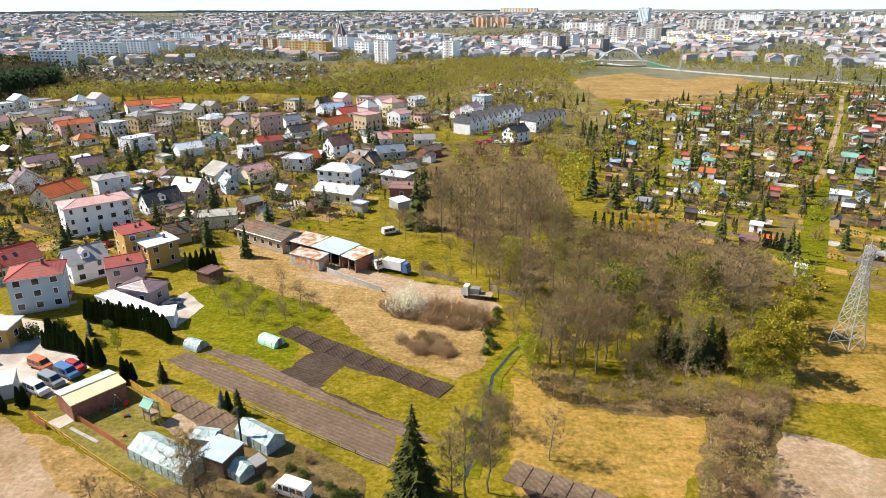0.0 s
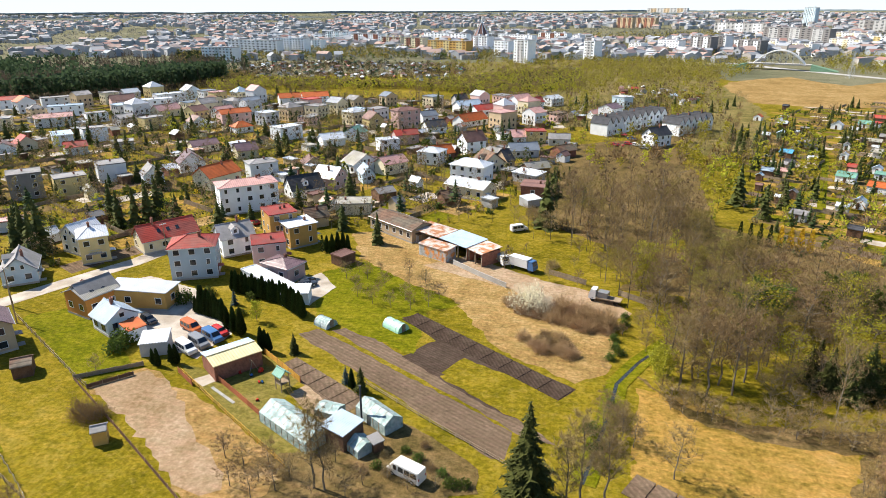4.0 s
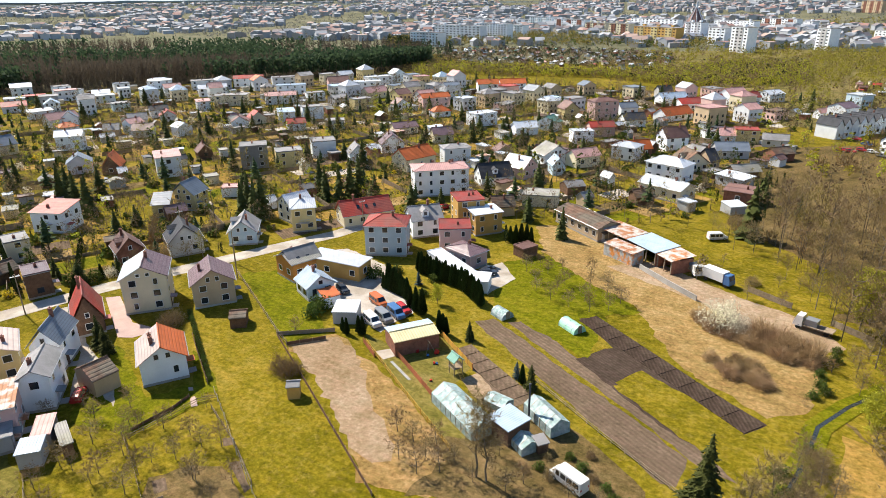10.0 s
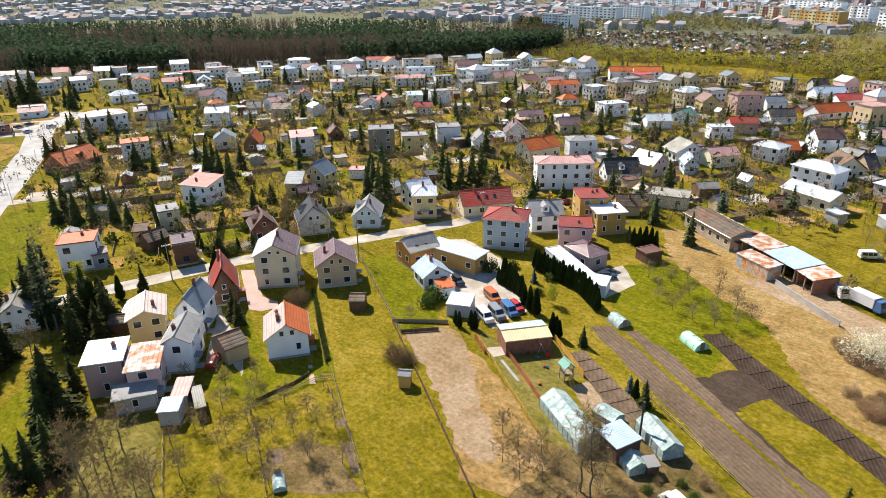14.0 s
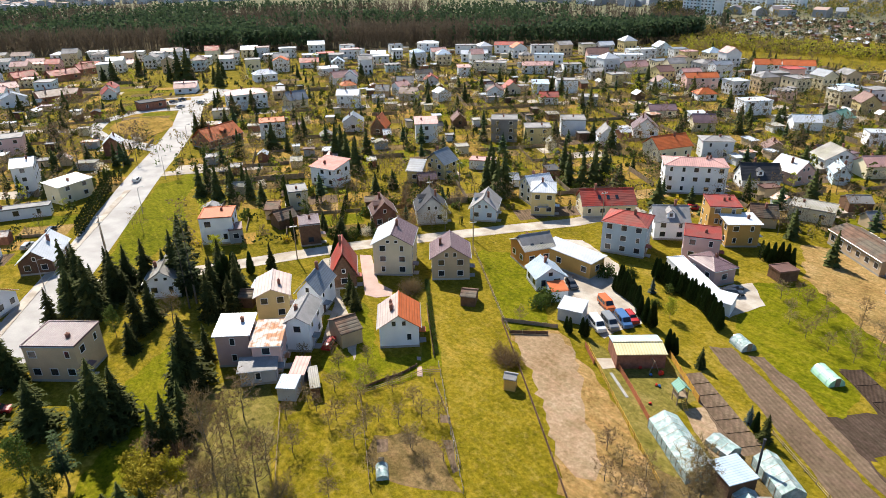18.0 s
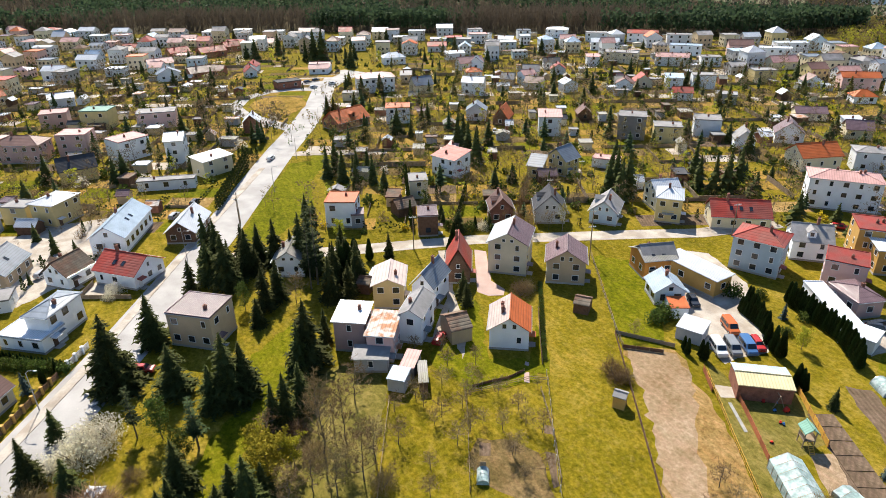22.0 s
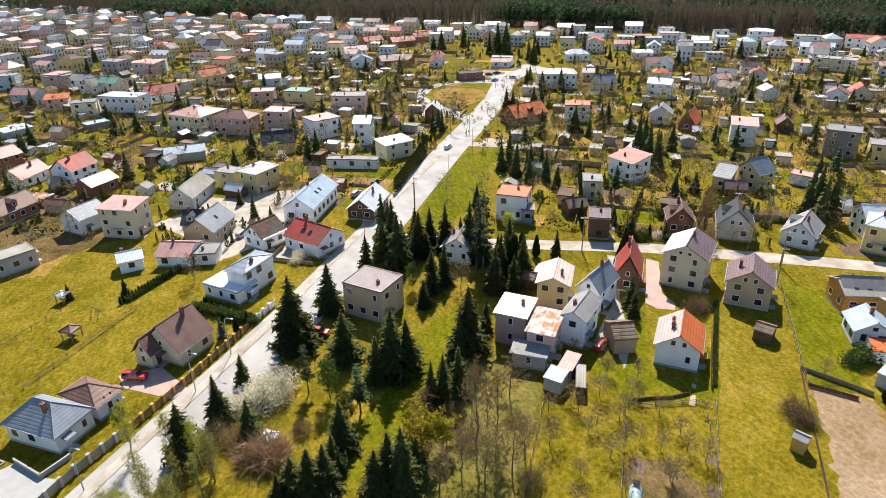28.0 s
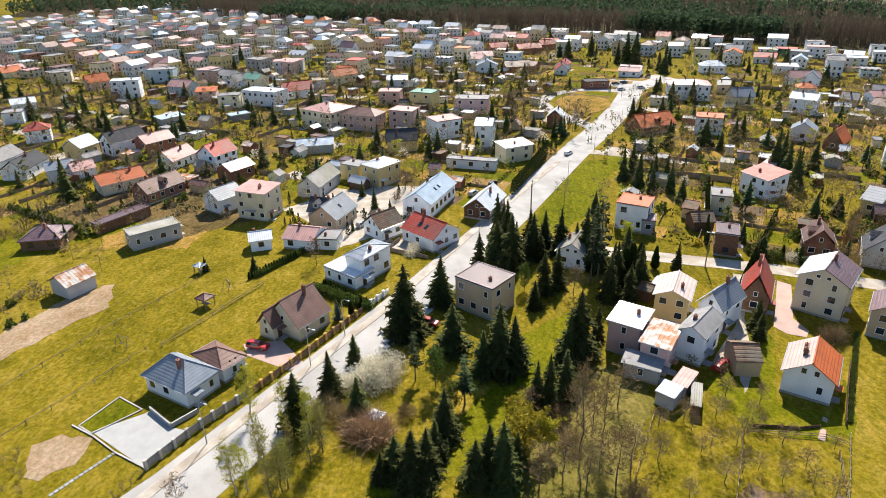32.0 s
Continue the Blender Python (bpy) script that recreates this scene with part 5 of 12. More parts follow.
ragged("grass", [(-58.6, 85.0), (-54.2, 93.0), (-43.7, 86.2), (-44.2, 79.4), (-46.2, 76.2)], LAWN_DRY, 0.031, "worn play lawn behind the garage", seed=5, amp=0.2)
ragged("sandy_ground", [(-44.1, 81.8), (-42.0, 84.7), (-35.0, 80.5), (-32.1, 78.7), (-35.7, 75.7)], DIRT, 0.034, "bare pinkish soil beside the play tower", seed=6, amp=0.2)
ragged("field", [(-50.7, 101.0), (-48.0, 103.9), (-41.7, 100.3), (-28.8, 92.3), (-15.4, 84.3), (-7.0, 79.0), (-7.5, 72.7), (-9.4, 72.6), (-26.6, 84.5)], SOIL_PALE, 0.03, "tilled field with dry furrows", amp=0.25)
ragged("field", [(-44.8, 103.6), (-41.5, 106.7), (-27.7, 96.4), (-18.5, 90.8), (-5.4, 81.9), (-0.6, 77.2), (-5.5, 78.3), (-15.6, 85.2), (-29.1, 93.6)], SOIL_PALE, 0.04, "tilled field strip", amp=0.25)
ragged("field", [(-28.8, 96.8), (-25.2, 103.0), (-22.4, 105.0), (-16.8, 100.9), (-20.7, 93.1), (-11.1, 86.1), (-5.4, 81.9), (-11.9, 84.7), (-22.8, 92.6)], SOIL, 0.035, "dark tilled soil", amp=0.25)
ragged("field", [(-32.9, 111.7), (-30.5, 114.0), (-14.4, 102.2), (2.0, 92.4), (-1.0, 88.2), (-20.3, 100.2)], SOIL, 0.045, "dark vegetable beds in a long strip", amp=0.15)
ragged("field", [(-47.0, 87.7), (-44.8, 90.4), (-38.5, 85.1), (-32.9, 83.6), (-30.1, 81.0), (-33.7, 78.4), (-40.2, 83.4)], SOIL_PALE, 0.04, "garden beds with low rows beside the greenhouses", amp=0.2)
ragged("grass", [(-20.7, 91.7), (-15.7, 97.6), (-0.0, 89.7), (-4.7, 83.6), (-5.4, 81.4), (-12.1, 85.5)], TURF, 0.05, "yellow-green grass plot", amp=0.3)
ragged("meadow", [(-44.8, 141.0), (-37.9, 147.0), (-13.9, 129.6), (-7.9, 121.1), (9.3, 112.3), (7.6, 99.2), (1.8, 94.2), (-12.0, 102.3), (-27.0, 125.5)], STRAW, 0.025, "dry straw-coloured meadow", seed=5)
ragged("lawn", [(-59.0, 129.2), (-47.3, 142.6), (-22.5, 119.8), (-28.3, 115.2), (-27.1, 98.0), (-40.4, 104.2), (-49.1, 107.3)], LAWN, 0.02, "green orchard grass", seed=6)
ragged("meadow", [(-60.2, 159.0), (-51.2, 164.2), (-25.7, 146.8), (-5.7, 136.0), (4.9, 129.5), (2.0, 115.4), (-14.4, 117.9), (-34.2, 127.5), (-52.0, 141.6)], STRAW, 0.02, "dry straw-coloured ground round the depot", seed=41)
ragged("depot_yard", [(-35.5, 140.0), (-26.0, 148.4), (-5.0, 135.8), (6.0, 132.1), (13.1, 122.8), (9.3, 119.5), (-3.8, 121.4), (-12.8, 130.1)], DIRT, 0.05, "sandy yard of the depot", amp=0.3)
ragged("meadow", [(11.8, 95.3), (19.5, 93.5), (29.1, 85.7), (41.5, 84.7), (37.0, 73.0), (30.8, 65.9), (9.8, 66.0), (9.6, 73.0)], MEADOW, 0.02, "dry golden meadow", seed=7)
ragged("field", [(9.3, 70.7), (11.1, 72.4), (16.9, 69.2), (23.3, 65.9), (18.2, 63.0), (12.1, 64.3)], SOIL, 0.04, "dark vegetable beds", amp=0.15)
ragged("sandy_ground", [(48.3, 79.8), (52.9, 79.8), (58.8, 76.2), (67.4, 69.8), (59.7, 59.2), (40.4, 59.2), (43.0, 69.9)], DIRT, 0.03, "bare sandy clearing", seed=8)
ragged("meadow", [(73.1, 117.6), (89.3, 114.2), (89.1, 99.5), (75.9, 85.6), (57.6, 87.8), (61.7, 99.6)], MEADOW, 0.02, "dry meadow under the pylon", seed=9)
ragged("meadow", [(102.7, 544.6), (162.0, 671.9), (204.0, 677.4), (292.4, 598.7), (227.9, 503.6), (194.8, 454.8), (154.4, 441.0), (91.1, 463.9)], STRAW, 0.02, "wide dry meadow", seed=10, amp=3, step=9)
band("road", [(150, 830), (200, 735), (262, 640), (318, 575), (420, 470)], 12, ASPHALT, 0.06, "distant pale road beside the meadow")
ragged("lawn", [(-214.4, 52.6), (-213.1, 66.4), (-201.1, 65.3), (-170.0, 46.3), (-154.9, 31.0), (-159.5, 24.2), (-190, 38)], LAWN, 0.03, "bright green lawn beside the street", seed=11)
sheet("grass_island", [(-313.6, 62.9), (-318.2, 69), (-317.8, 74.8), (-314, 81), (-308.7, 84.4), (-300, 84.4), (-291, 81), (-283.6, 74.2), (-281, 69), (-285.1, 63.8), (-296.1, 59.4), (-306, 59.2)], MEADOW, 0.75, "grass island in the square with a pale kerb", "grass", 0.1)
sheet("grass", [(-345.3, 73.5), (-352.1, 79.1), (-338, 80), (-336.8, 70.2)], LAWN, 0.3, "small green triangle by the shop", "grass", 0.1)
ragged("lawn", [(-212.0, 65.3), (-206.9, 71.5), (-171.6, 57.9), (-168.3, 46.3), (-192.6, 53.3)], TURF, 0.03, "garden grass", seed=13)
ragged("grass", [(-106.2, 13.2), (-115.7, 25.9), (-104.3, 23.5), (-86.7, 11.3), (-75.5, 3.8), (-69.2, -3.8), (-69.6, -11.0), (-88.9, 5.4), (-95.7, 11.8)], LAWN, 0.03, "green grass glade between the trees", seed=14)
ragged("sandy_ground", [(-109.4, -87.7), (-118.7, -84.4), (-129.3, -78.9), (-134.1, -72.8), (-123.8, -69.1), (-111.4, -77.4), (-100.8, -82.3)], DIRT, 0.03, "bare tilled strip", seed=16)
sheet("terrace", [(-84.3, -54.1), (-86.1, -52.2), (-88.6, -48.1), (-89.2, -47.4), (-85.2, -42.7), (-83.9, -39.1), (-76.3, -43.0)], SLAB, 0.12, "large pale paved terrace", thick=0.2)
sheet("lawn", [(-86.2, -57.1), (-92.7, -53.8), (-89.6, -49.1), (-86.5, -52.5), (-84.5, -54.6)], LAWN, 0.1, "small framed lawn", thick=0.1)
sheet("driveway", [(-107.8, -37.2), (-108.7, -30.2), (-101.0, -24.6), (-98.9, -26.9), (-104.0, -35.5)], BRICKPAVE, 0.06, "reddish paved driveway", thick=0.1)
sheet("driveway", [(-125.9, 73.4), (-123.8, 75.4), (-110.7, 68.8), (-106.0, 69.3), (-104.0, 67.8), (-105.4, 64.8), (-108.0, 63.6)], BRICKPAVE, 0.06, "pinkish paved driveway", thick=0.1)
ragged("pasture", [(-103.3, 78.5), (-98.6, 86.4), (-77.4, 76.2), (-65.1, 70.1), (-51.6, 60.5), (-46.4, 56.3), (-51.3, 43.3), (-56.7, 46.8), (-72.1, 56.7), (-82.4, 63.1)], TURF, 0.012, "dry yellow pasture strip", seed=21)
ragged("lawn", [(-109.2, 96.1), (-102.4, 103.8), (-84.1, 92.3), (-73.5, 83.5), (-77.7, 76.9), (-87.6, 83.1)], LAWN, 0.014, "bright green fenced lawn", seed=22)
ragged("lawn", [(-106.9, 52.5), (-104.8, 62.0), (-86.3, 53.0), (-82.7, 59.3), (-76.6, 58.0), (-80.0, 45.1), (-89.9, 43.6)], LAWN, 0.015, "green lawn round the white house", seed=23)
ragged("lawn", [(-84.3, 32.6), (-80.2, 44.6), (-61.3, 34.8), (-55.6, 31.9), (-60.0, 20.2), (-71.7, 25.7)], TURF, 0.016, "garden grass with fruit trees", seed=24)
ragged("lawn", [(-99.6, 24.6), (-93.3, 34.7), (-85.2, 32.9), (-71.9, 25.2), (-60.2, 19.8), (-64.4, 8.4), (-81.5, 12.8)], LAWN_DRY, 0.017, "rough leaf-strewn garden ground", seed=25)
ragged("garden_ground", [(-78.6, 44.7), (-75.1, 56.5), (-65.0, 51.7), (-56.7, 46.8), (-51.3, 43.3), (-55.5, 32.2)], TURF, 0.018, "patchy kitchen garden", seed=26)
ragged("garden_ground", [(-36.3, 73.6), (-31.5, 81.3), (-22.8, 77.9), (-15.9, 73.7), (-11.0, 70.1), (-10.2, 65.1), (-22.7, 62.5), (-32.1, 66.6)], SCRUB, 0.02, "littered brown ground round the greenhouses", seed=70, amp=0.3)
ragged("garden_ground", [(-41.2, 66.6), (-36.7, 68.5), (-30.3, 69.4), (-24.2, 71.1), (-13.7, 65.9), (-12.5, 60.6), (-38.4, 55.2), (-36.1, 63.0)], SCRUB, 0.019, "bare brown ground behind the greenhouses", seed=28)
ragged("woodland_floor", [(10.3, 101.1), (19.0, 90.6), (29.7, 87.8), (48.0, 90.0), (56.3, 88.8), (43.2, 66.9), (31.6, 59.2), (29.3, 59.2), (41.7, 83.7), (28.6, 83.7), (18.5, 87.9)], SCRUB, 0.014, "leaf-strewn woodland floor", seed=29)
ragged("woodland_floor", [(-0.1, 212.2), (3.0, 251.6), (45.0, 254.6), (39.8, 186.2), (82.1, 153.6), (86.8, 132.1), (73.6, 123.2), (45.8, 123.3), (22.0, 134.5), (10.5, 134.5), (31.1, 168.7)], SCRUB, 0.015, "leaf-strewn woodland floor", seed=30)
ragged("pasture", [(-82.2, -70.6), (-83.8, -68.1), (-94.4, -61.8), (-106.6, -54.8), (-108.1, -52.5), (-104.4, -52.9), (-90.4, -59.8), (-81.9, -63.6), (-76.0, -66.7)], TURF, 0.012, "dry yellow pasture strip", seed=31)
ragged("pasture", [(-93.3, -77.5), (-96.0, -75.4), (-113.2, -66.6), (-134.0, -54.0), (-146.0, -46.9), (-131.9, -38.2), (-108.0, -52.2), (-94.6, -61.9), (-83.9, -68.2), (-81.4, -70.1)], TURF, 0.013, "grazed pasture strip", seed=32)
ragged("pasture", [(-100.8, -82.3), (-110.7, -77.0), (-123.8, -68.3), (-139.1, -63.6), (-146.8, -58.1), (-134.7, -54.3), (-113.7, -66.8), (-96.4, -75.6), (-93.8, -77.9)], TURF, 0.014, "grazed pasture strip beside the barn", seed=33)
ragged("sandy_ground", [(-75.6, -60.1), (-81.8, -61.9), (-84.1, -59.1), (-83.0, -53.9), (-78.3, -53.9), (-74.8, -57.5)], DIRT, 0.016, "bare sandy patch beside the terrace", seed=34)
ragged("garden_ground", [(-177.2, -92.6), (-183.2, -68.9), (-167.4, -60.3), (-151.4, -62.2), (-152.9, -84.4)], MEADOW, 0.012, "dry garden strip", seed=35)
ragged("garden_ground", [(-162.5, -115.0), (-170.5, -101.6), (-176.8, -87.7), (-195.3, -76.9), (-183.2, -68.9), (-164.5, -82.6), (-153.8, -97.4), (-142.4, -103.1)], LAWN, 0.015, "green garden strip", seed=36)
ragged("yard", [(-177.0, -43.6), (-194.4, -22.5), (-192.6, -1.4), (-161.7, -3.9), (-158.6, -12.1), (-149.1, -24.2), (-163.8, -32.0)], PAVING, 0.02, "paved yards between the houses", seed=42, amp=0.4)
ragged("garden_path", [(-129.5, 65.4), (-128.8, 67.3), (-109.7, 58.9), (-94.2, 53.2), (-88.4, 49.0), (-95.2, 50.8), (-110.3, 57.3)], PAVING, 0.02, "pale garden path", seed=43, amp=0.2)
ragged("garden_ground", [(-169.6, -110.0), (-218.0, -100.1), (-197.3, -58.3), (-172.6, -42.8), (-165.6, -56.6), (-158.8, -64.9), (-176.3, -91.5), (-157.4, -94.7)], SCRUB, 0.02, "worn garden ground", seed=44)
ragged("scrub_ground", [(-168.2, 725.7), (-36.7, 818.7), (107.8, 819.1), (130.2, 692.2), (72.1, 352.8), (52.8, 355.9), (33.0, 358.1), (-4.7, 376.6), (-56.8, 496.0), (-126.4, 549.0)], SCRUB_GREEN, 0.015, "brown scrubby ground behind the houses", seed=45, amp=2, step=8)
ragged("scrub_ground", [(-44.8, 547.2), (110.1, 589.8), (109.7, 415.1), (80.1, 297.0), (59.4, 261.7), (52.6, 284.4), (35.2, 343.1), (-7.4, 343.5)], SCRUB_GREEN, 0.015, "brown scrubby ground by the terrace", seed=46, amp=2, step=8)
ragged("scrub_ground", [(-28.7, 241.9), (-4.2, 294.3), (49.8, 330.0), (32.8, 187.1), (20.1, 161.3), (10.8, 160.6), (-9.8, 182.0)], SCRUB, 0.013, "brown rough ground by the wood", seed=47, amp=1, step=4)
ragged("yard", [(-100.3, 117.5), (-96.9, 120.8), (-82.5, 116.5), (-71.9, 106.7), (-63.1, 98.4), (-65.3, 90.8), (-71.1, 89.7), (-75.9, 90.3)], PAVING, 0.05, "pale concrete yard of the garages", seed=48, amp=0.2)
ragged("yard", [(-61.4, 123.4), (-58.0, 130.6), (-51.6, 123.4), (-53.7, 113.1)], PAVING, 0.05, "pale concrete yard beside the pink house", seed=49, amp=0.2)
band("garden_path", [(-126.8, 63.6), (-121.2, 61.1), (-114.4, 59.6), (-108.5, 57.3), (-103.9, 53.4), (-99.2, 49.6), (-95.5, 46.9)], 1.3, PAVING, 0.13, "pale trodden garden path between the houses", "path")
ragged("paving", [(-61.7, 82.5), (-59.5, 84.6), (-57.5, 82.6), (-58.8, 80.7)], PAVING, 0.05, "worn paved patch behind the garage", seed=69, amp=0.1)
# kitchen garden below the white house
ragged("garden_ground", [(-69.9, 41.1), (-66.5, 45.9), (-62.6, 47.3), (-55.1, 44.6), (-52.6, 43.7), (-62.1, 36.7), (-66.3, 37.5)], SCRUB, 0.04, "dry weedy kitchen garden ground", seed=61, amp=0.4)
ragged("garden_bed", [(-67.5, 51.8), (-66.5, 52.6), (-64.8, 51.5), (-65.8, 50.5)], SOIL_PALE, 0.05, "bare strip of garden soil", seed=62, amp=0.15)
ragged("garden_bed", [(-62.6, 48.4), (-61.7, 49.4), (-56.2, 46.2), (-56.5, 45.2)], SOIL_PALE, 0.05, "bare strip of garden soil by the fence", seed=63, amp=0.15)
ragged("garden_bed", [(-68.9, 40.8), (-67.9, 42.1), (-65.6, 40.7), (-66.6, 39.3)], SOIL_PALE, 0.05, "small dug garden bed", seed=64, amp=0.15)
ragged("garden_path", [(-82.4, 58.4), (-81.9, 58.8), (-77.0, 55.6), (-77.7, 54.9)], BRICKPAVE, 0.05, "narrow pinkish paved path", seed=65, amp=0.05)
ragged("lawn", [(-91.1, 55.2), (-83.5, 50.4), (-80.5, 46.1), (-80.1, 50.1), (-79.8, 56.7), (-77.3, 60.1), (-81.0, 62.7), (-88.7, 66.7), (-91.6, 67.1), (-81.0, 58.3), (-85.8, 53.1)], LAWN, 0.045, "short green lawn round the white house", seed=68, amp=0.2)
# ---- houses near the camera ----
house(-94.9, -43.8, 58.5, 10.9, 7.4, 3.2, "h", 3.2, "slate", "white", "white bungalow with a blue-grey tiled hipped roof")
house(-100.1, -39.1, 142.7, 5.3, 9.0, 2.9, "h", 1.7, "brown", "white", "low wing with a brown hipped roof", chimney=0)
house(-113.7, -27.6, 143.1, 8.7, 9.5, 3.0, "e", 4.5, "brown", "cream", skylights=0)
house(-112.2, -31.3, 56.1, 4.5, 7.0, 2.8, "g", 3.0, "brown", "cream", chimney=0)
house(-135.0, -15.5, 52.5, 5.5, 10.2, 6.0, "h", 1.2, "slate", "white", "modern white villa with a pale grey hipped roof")
house(-132.5, -19.8, 50.2, 10.0, 6.0, 3.0, "f", 0.0, "white", "white", "flat-roofed white terrace wing", chimney=0)
house(-131.4, -80.0, 148.4, 7.2, 7.0, 3.0, "e", 2.0, "rust", "grey", "old barn with a rusty sheet roof", fine=0, chimney=0, name='barn', category='barn')
house(-156.9, -72.2, 128.1, 12.4, 6.0, 4.0, "f", 0.0, "eternit", "grey", "long flat grey concrete outbuilding", chimney=0)
house(-119.0, 9.3, 48.9, 9.3, 8.1, 7.0, "f", 0.0, "plum", "tan", "square flat-roofed taupe house")
house(-103.0, 33.9, 54.7, 6.5, 7.0, 6.5, "m", 0.5, "white", "pink")
house(-97.9, 37.8, 55.0, 5.5, 8.0, 5.6, "m", 0.6, "rust", "pink", "house part with a rust-streaked sheet roof", chimney=0)
house(-94.2, 33.8, 60.2, 6.6, 4.0, 3.0, "m", 0.4, "grey", "grey", "low annex with a grey roof", chimney=0)
house(-100.4, 45.7, 46.6, 5.1, 9.0, 6.0, "g", 1.5, "grey", "white")
house(-110.0, 53.5, 39.3, 5.5, 9.0, 5.2, "g", 3.2, "slate", "white")
house(-114.6, 46.3, 62.0, 7.0, 9.2, 5.4, "g", 1.6, "pale", "yellow", "yellow house with a pale pinkish low gable roof")
shed(-120.4, 43.1, 46.4, 3.1, 4.0, 2.4, "e", 1.0, "tile", "wood")
shed(-122.4, 46.7, 52.3, 3.3, 4.0, 2.4, "f", 0.0, "white", "white")
shed(-90.0, 39.4, 48.2, 2.7, 5.0, 2.4, "m", 0.3, "pink", "dark")
shed(-87.0, 35.8, 45.9, 3.3, 3.5, 2.5, "m", 0.3, "blue", "grey")
shed(-86.2, 39.9, 66.7, 1.7, 6.0, 2.0, "m", 0.2, "eternit", "wood")
shed(-96.0, 51.8, 82.5, 4.4, 6.5, 3.0, "e", 1.6, "tile", "tan")
# roof2 paints the sun's glare into the colour of the left slope
house(-90.3, 60.2, 54.8, 8.0, 9.3, 4.2, "g", 2.7, "orange", "white", "white house with an orange gable roof, sun glare painted on its left slope", chimney=2, roof2='pale')
house(-117.1, 64.1, 59.5, 5.9, 10.0, 3.4, "g", 5.2, "red", "wood", "dark boarded house with a steep red roof")
# the white second slope is plum roofing with sun glare put into its colour
house(-115.1, 76.7, 46.9, 9.4, 10.5, 7.6, "g", 2.6, "plum", "cream", "tall cream house with a plum metal roof, sun glare painted on its left slope", roof2='white')
house(-104.8, 84.5, 51.9, 9.1, 9.0, 5.2, "g", 3.0, "plum", "tan", "tan house with a plum-brown gable roof")
house(-161.1, 126.7, 15.2, 8.5, 8.0, 5.0, "g", 3.6, "slate", "yellow")
house(-162.3, 117.6, 40.6, 5.5, 7.0, 4.0, "m", 2.0, "slate", "yellow", chimney=0)
house(-133.0, 100.7, 58.8, 8.7, 9.0, 3.8, "g", 4.2, "dark", "grey")
house(-125.2, 113.7, 39.0, 7.8, 10.0, 3.4, "g", 3.2, "grey", "blue")
house(-138.7, 88.9, 65.7, 6.8, 8.0, 4.0, "g", 3.4, "brown", "brick")
house(-97.0, 102.6, 71.9, 7.9, 8.0, 4.5, "e", 1.6, "eternit", "orange", "orange-rendered house with a ribbed metal roof", skylights=2)
house(-96.8, 103.0, -20.2, 7.3, 8.0, 4.3, "g", 2.5, "grey", "orange", chimney=0)
house(-87.0, 96.5, 63.7, 6.9, 7.0, 3.0, "g", 2.3, "blue", "white")
house(-88.5, 107.0, 94.9, 6.2, 14.3, 4.2, "m", 0.3, "white", "ochre", "long yellow garage with a pale metal roof", chimney=0, name='garage', category='garage')
house(-86.9, 124.8, 24.5, 10.9, 9.0, 7.8, "h", 1.9, "red", "blue", "pale blue three-storey house with a red hipped roof")
house(-117.5, 128.4, 42.8, 7.2, 9.0, 6.8, "h", 2.0, "white", "yellow", balcony=True)
house(-124.4, 133.0, -18.6, 8.5, 8.0, 5.0, "g", 2.8, "white", "cream")
house(-105.7, 140.7, 53.4, 15.0, 9.0, 3.3, "e", 3.4, "red", "cream", skylights=3)
house(-100.4, 175.1, 39.7, 18.2, 10.0, 8.6, "h", 1.2, "pink", "white", "large white apartment house with a low faded red roof", chimney=3)
house(-85.6, 140.2, 45.4, 9.0, 9.0, 4.8, "e", 2.9, "grey", "white")
house(-73.2, 134.7, 30.3, 8.1, 8.0, 6.0, "f", 0.0, "red", "pink")
house(-65.5, 126.3, 70.9, 6.4, 9.0, 3.8, "h", 1.2, "plum", "pink")
house(-78.3, 151.7, 41.9, 7.7, 9.0, 8.0, "f", 0.0, "red", "ochre", chimney=2)
house(-71.5, 148.5, 49.2, 8.5, 7.0, 6.0, "m", 0.4, "white", "ochre")
shed(-91.3, 78.5, 38.3, 3.3, 4.0, 2.2, "e", 0.8, "tile", "wood", "small shed with a reddish roof and stacked timber")
shed(-65.2, 64.9, 33.4, 2.2, 2.2, 2.3, "e", 0.5, "grey", "ochre", "small yellow wooden hut on the pasture")
shed(-81.0, 93.8, 59.8, 3.7, 4.0, 2.5, "m", 0.4, "orange", "white")
shed(-73.8, 90.3, 25.0, 5.0, 5.0, 2.6, "m", 0.3, "white", "grey")
shed(-57.0, 87.7, 50.9, 8.7, 6.2, 2.9, "e", 0.5, "cream", "brick", "garage with a pale yellow and blue-grey sheet roof", roof2='blue')
shed(-57.2, 115.1, 14.8, 5.9, 5.0, 2.7, "m", 0.2, "white", "white")
shed(-55.1, 137.8, 62.4, 4.8, 4.0, 2.4, "f", 0.0, "brown", "wood")
shed(-66.2, 120.0, -32.1, 17.1, 4.0, 2.6, "f", 0.0, "white", "white", "long low carport with a pale sheet roof")
house(-138.3, 32.2, 62.0, 7.6, 9.6, 3.8, "g", 2.6, "eternit", "white", "white house with a weathered grey-green roof among conifers")
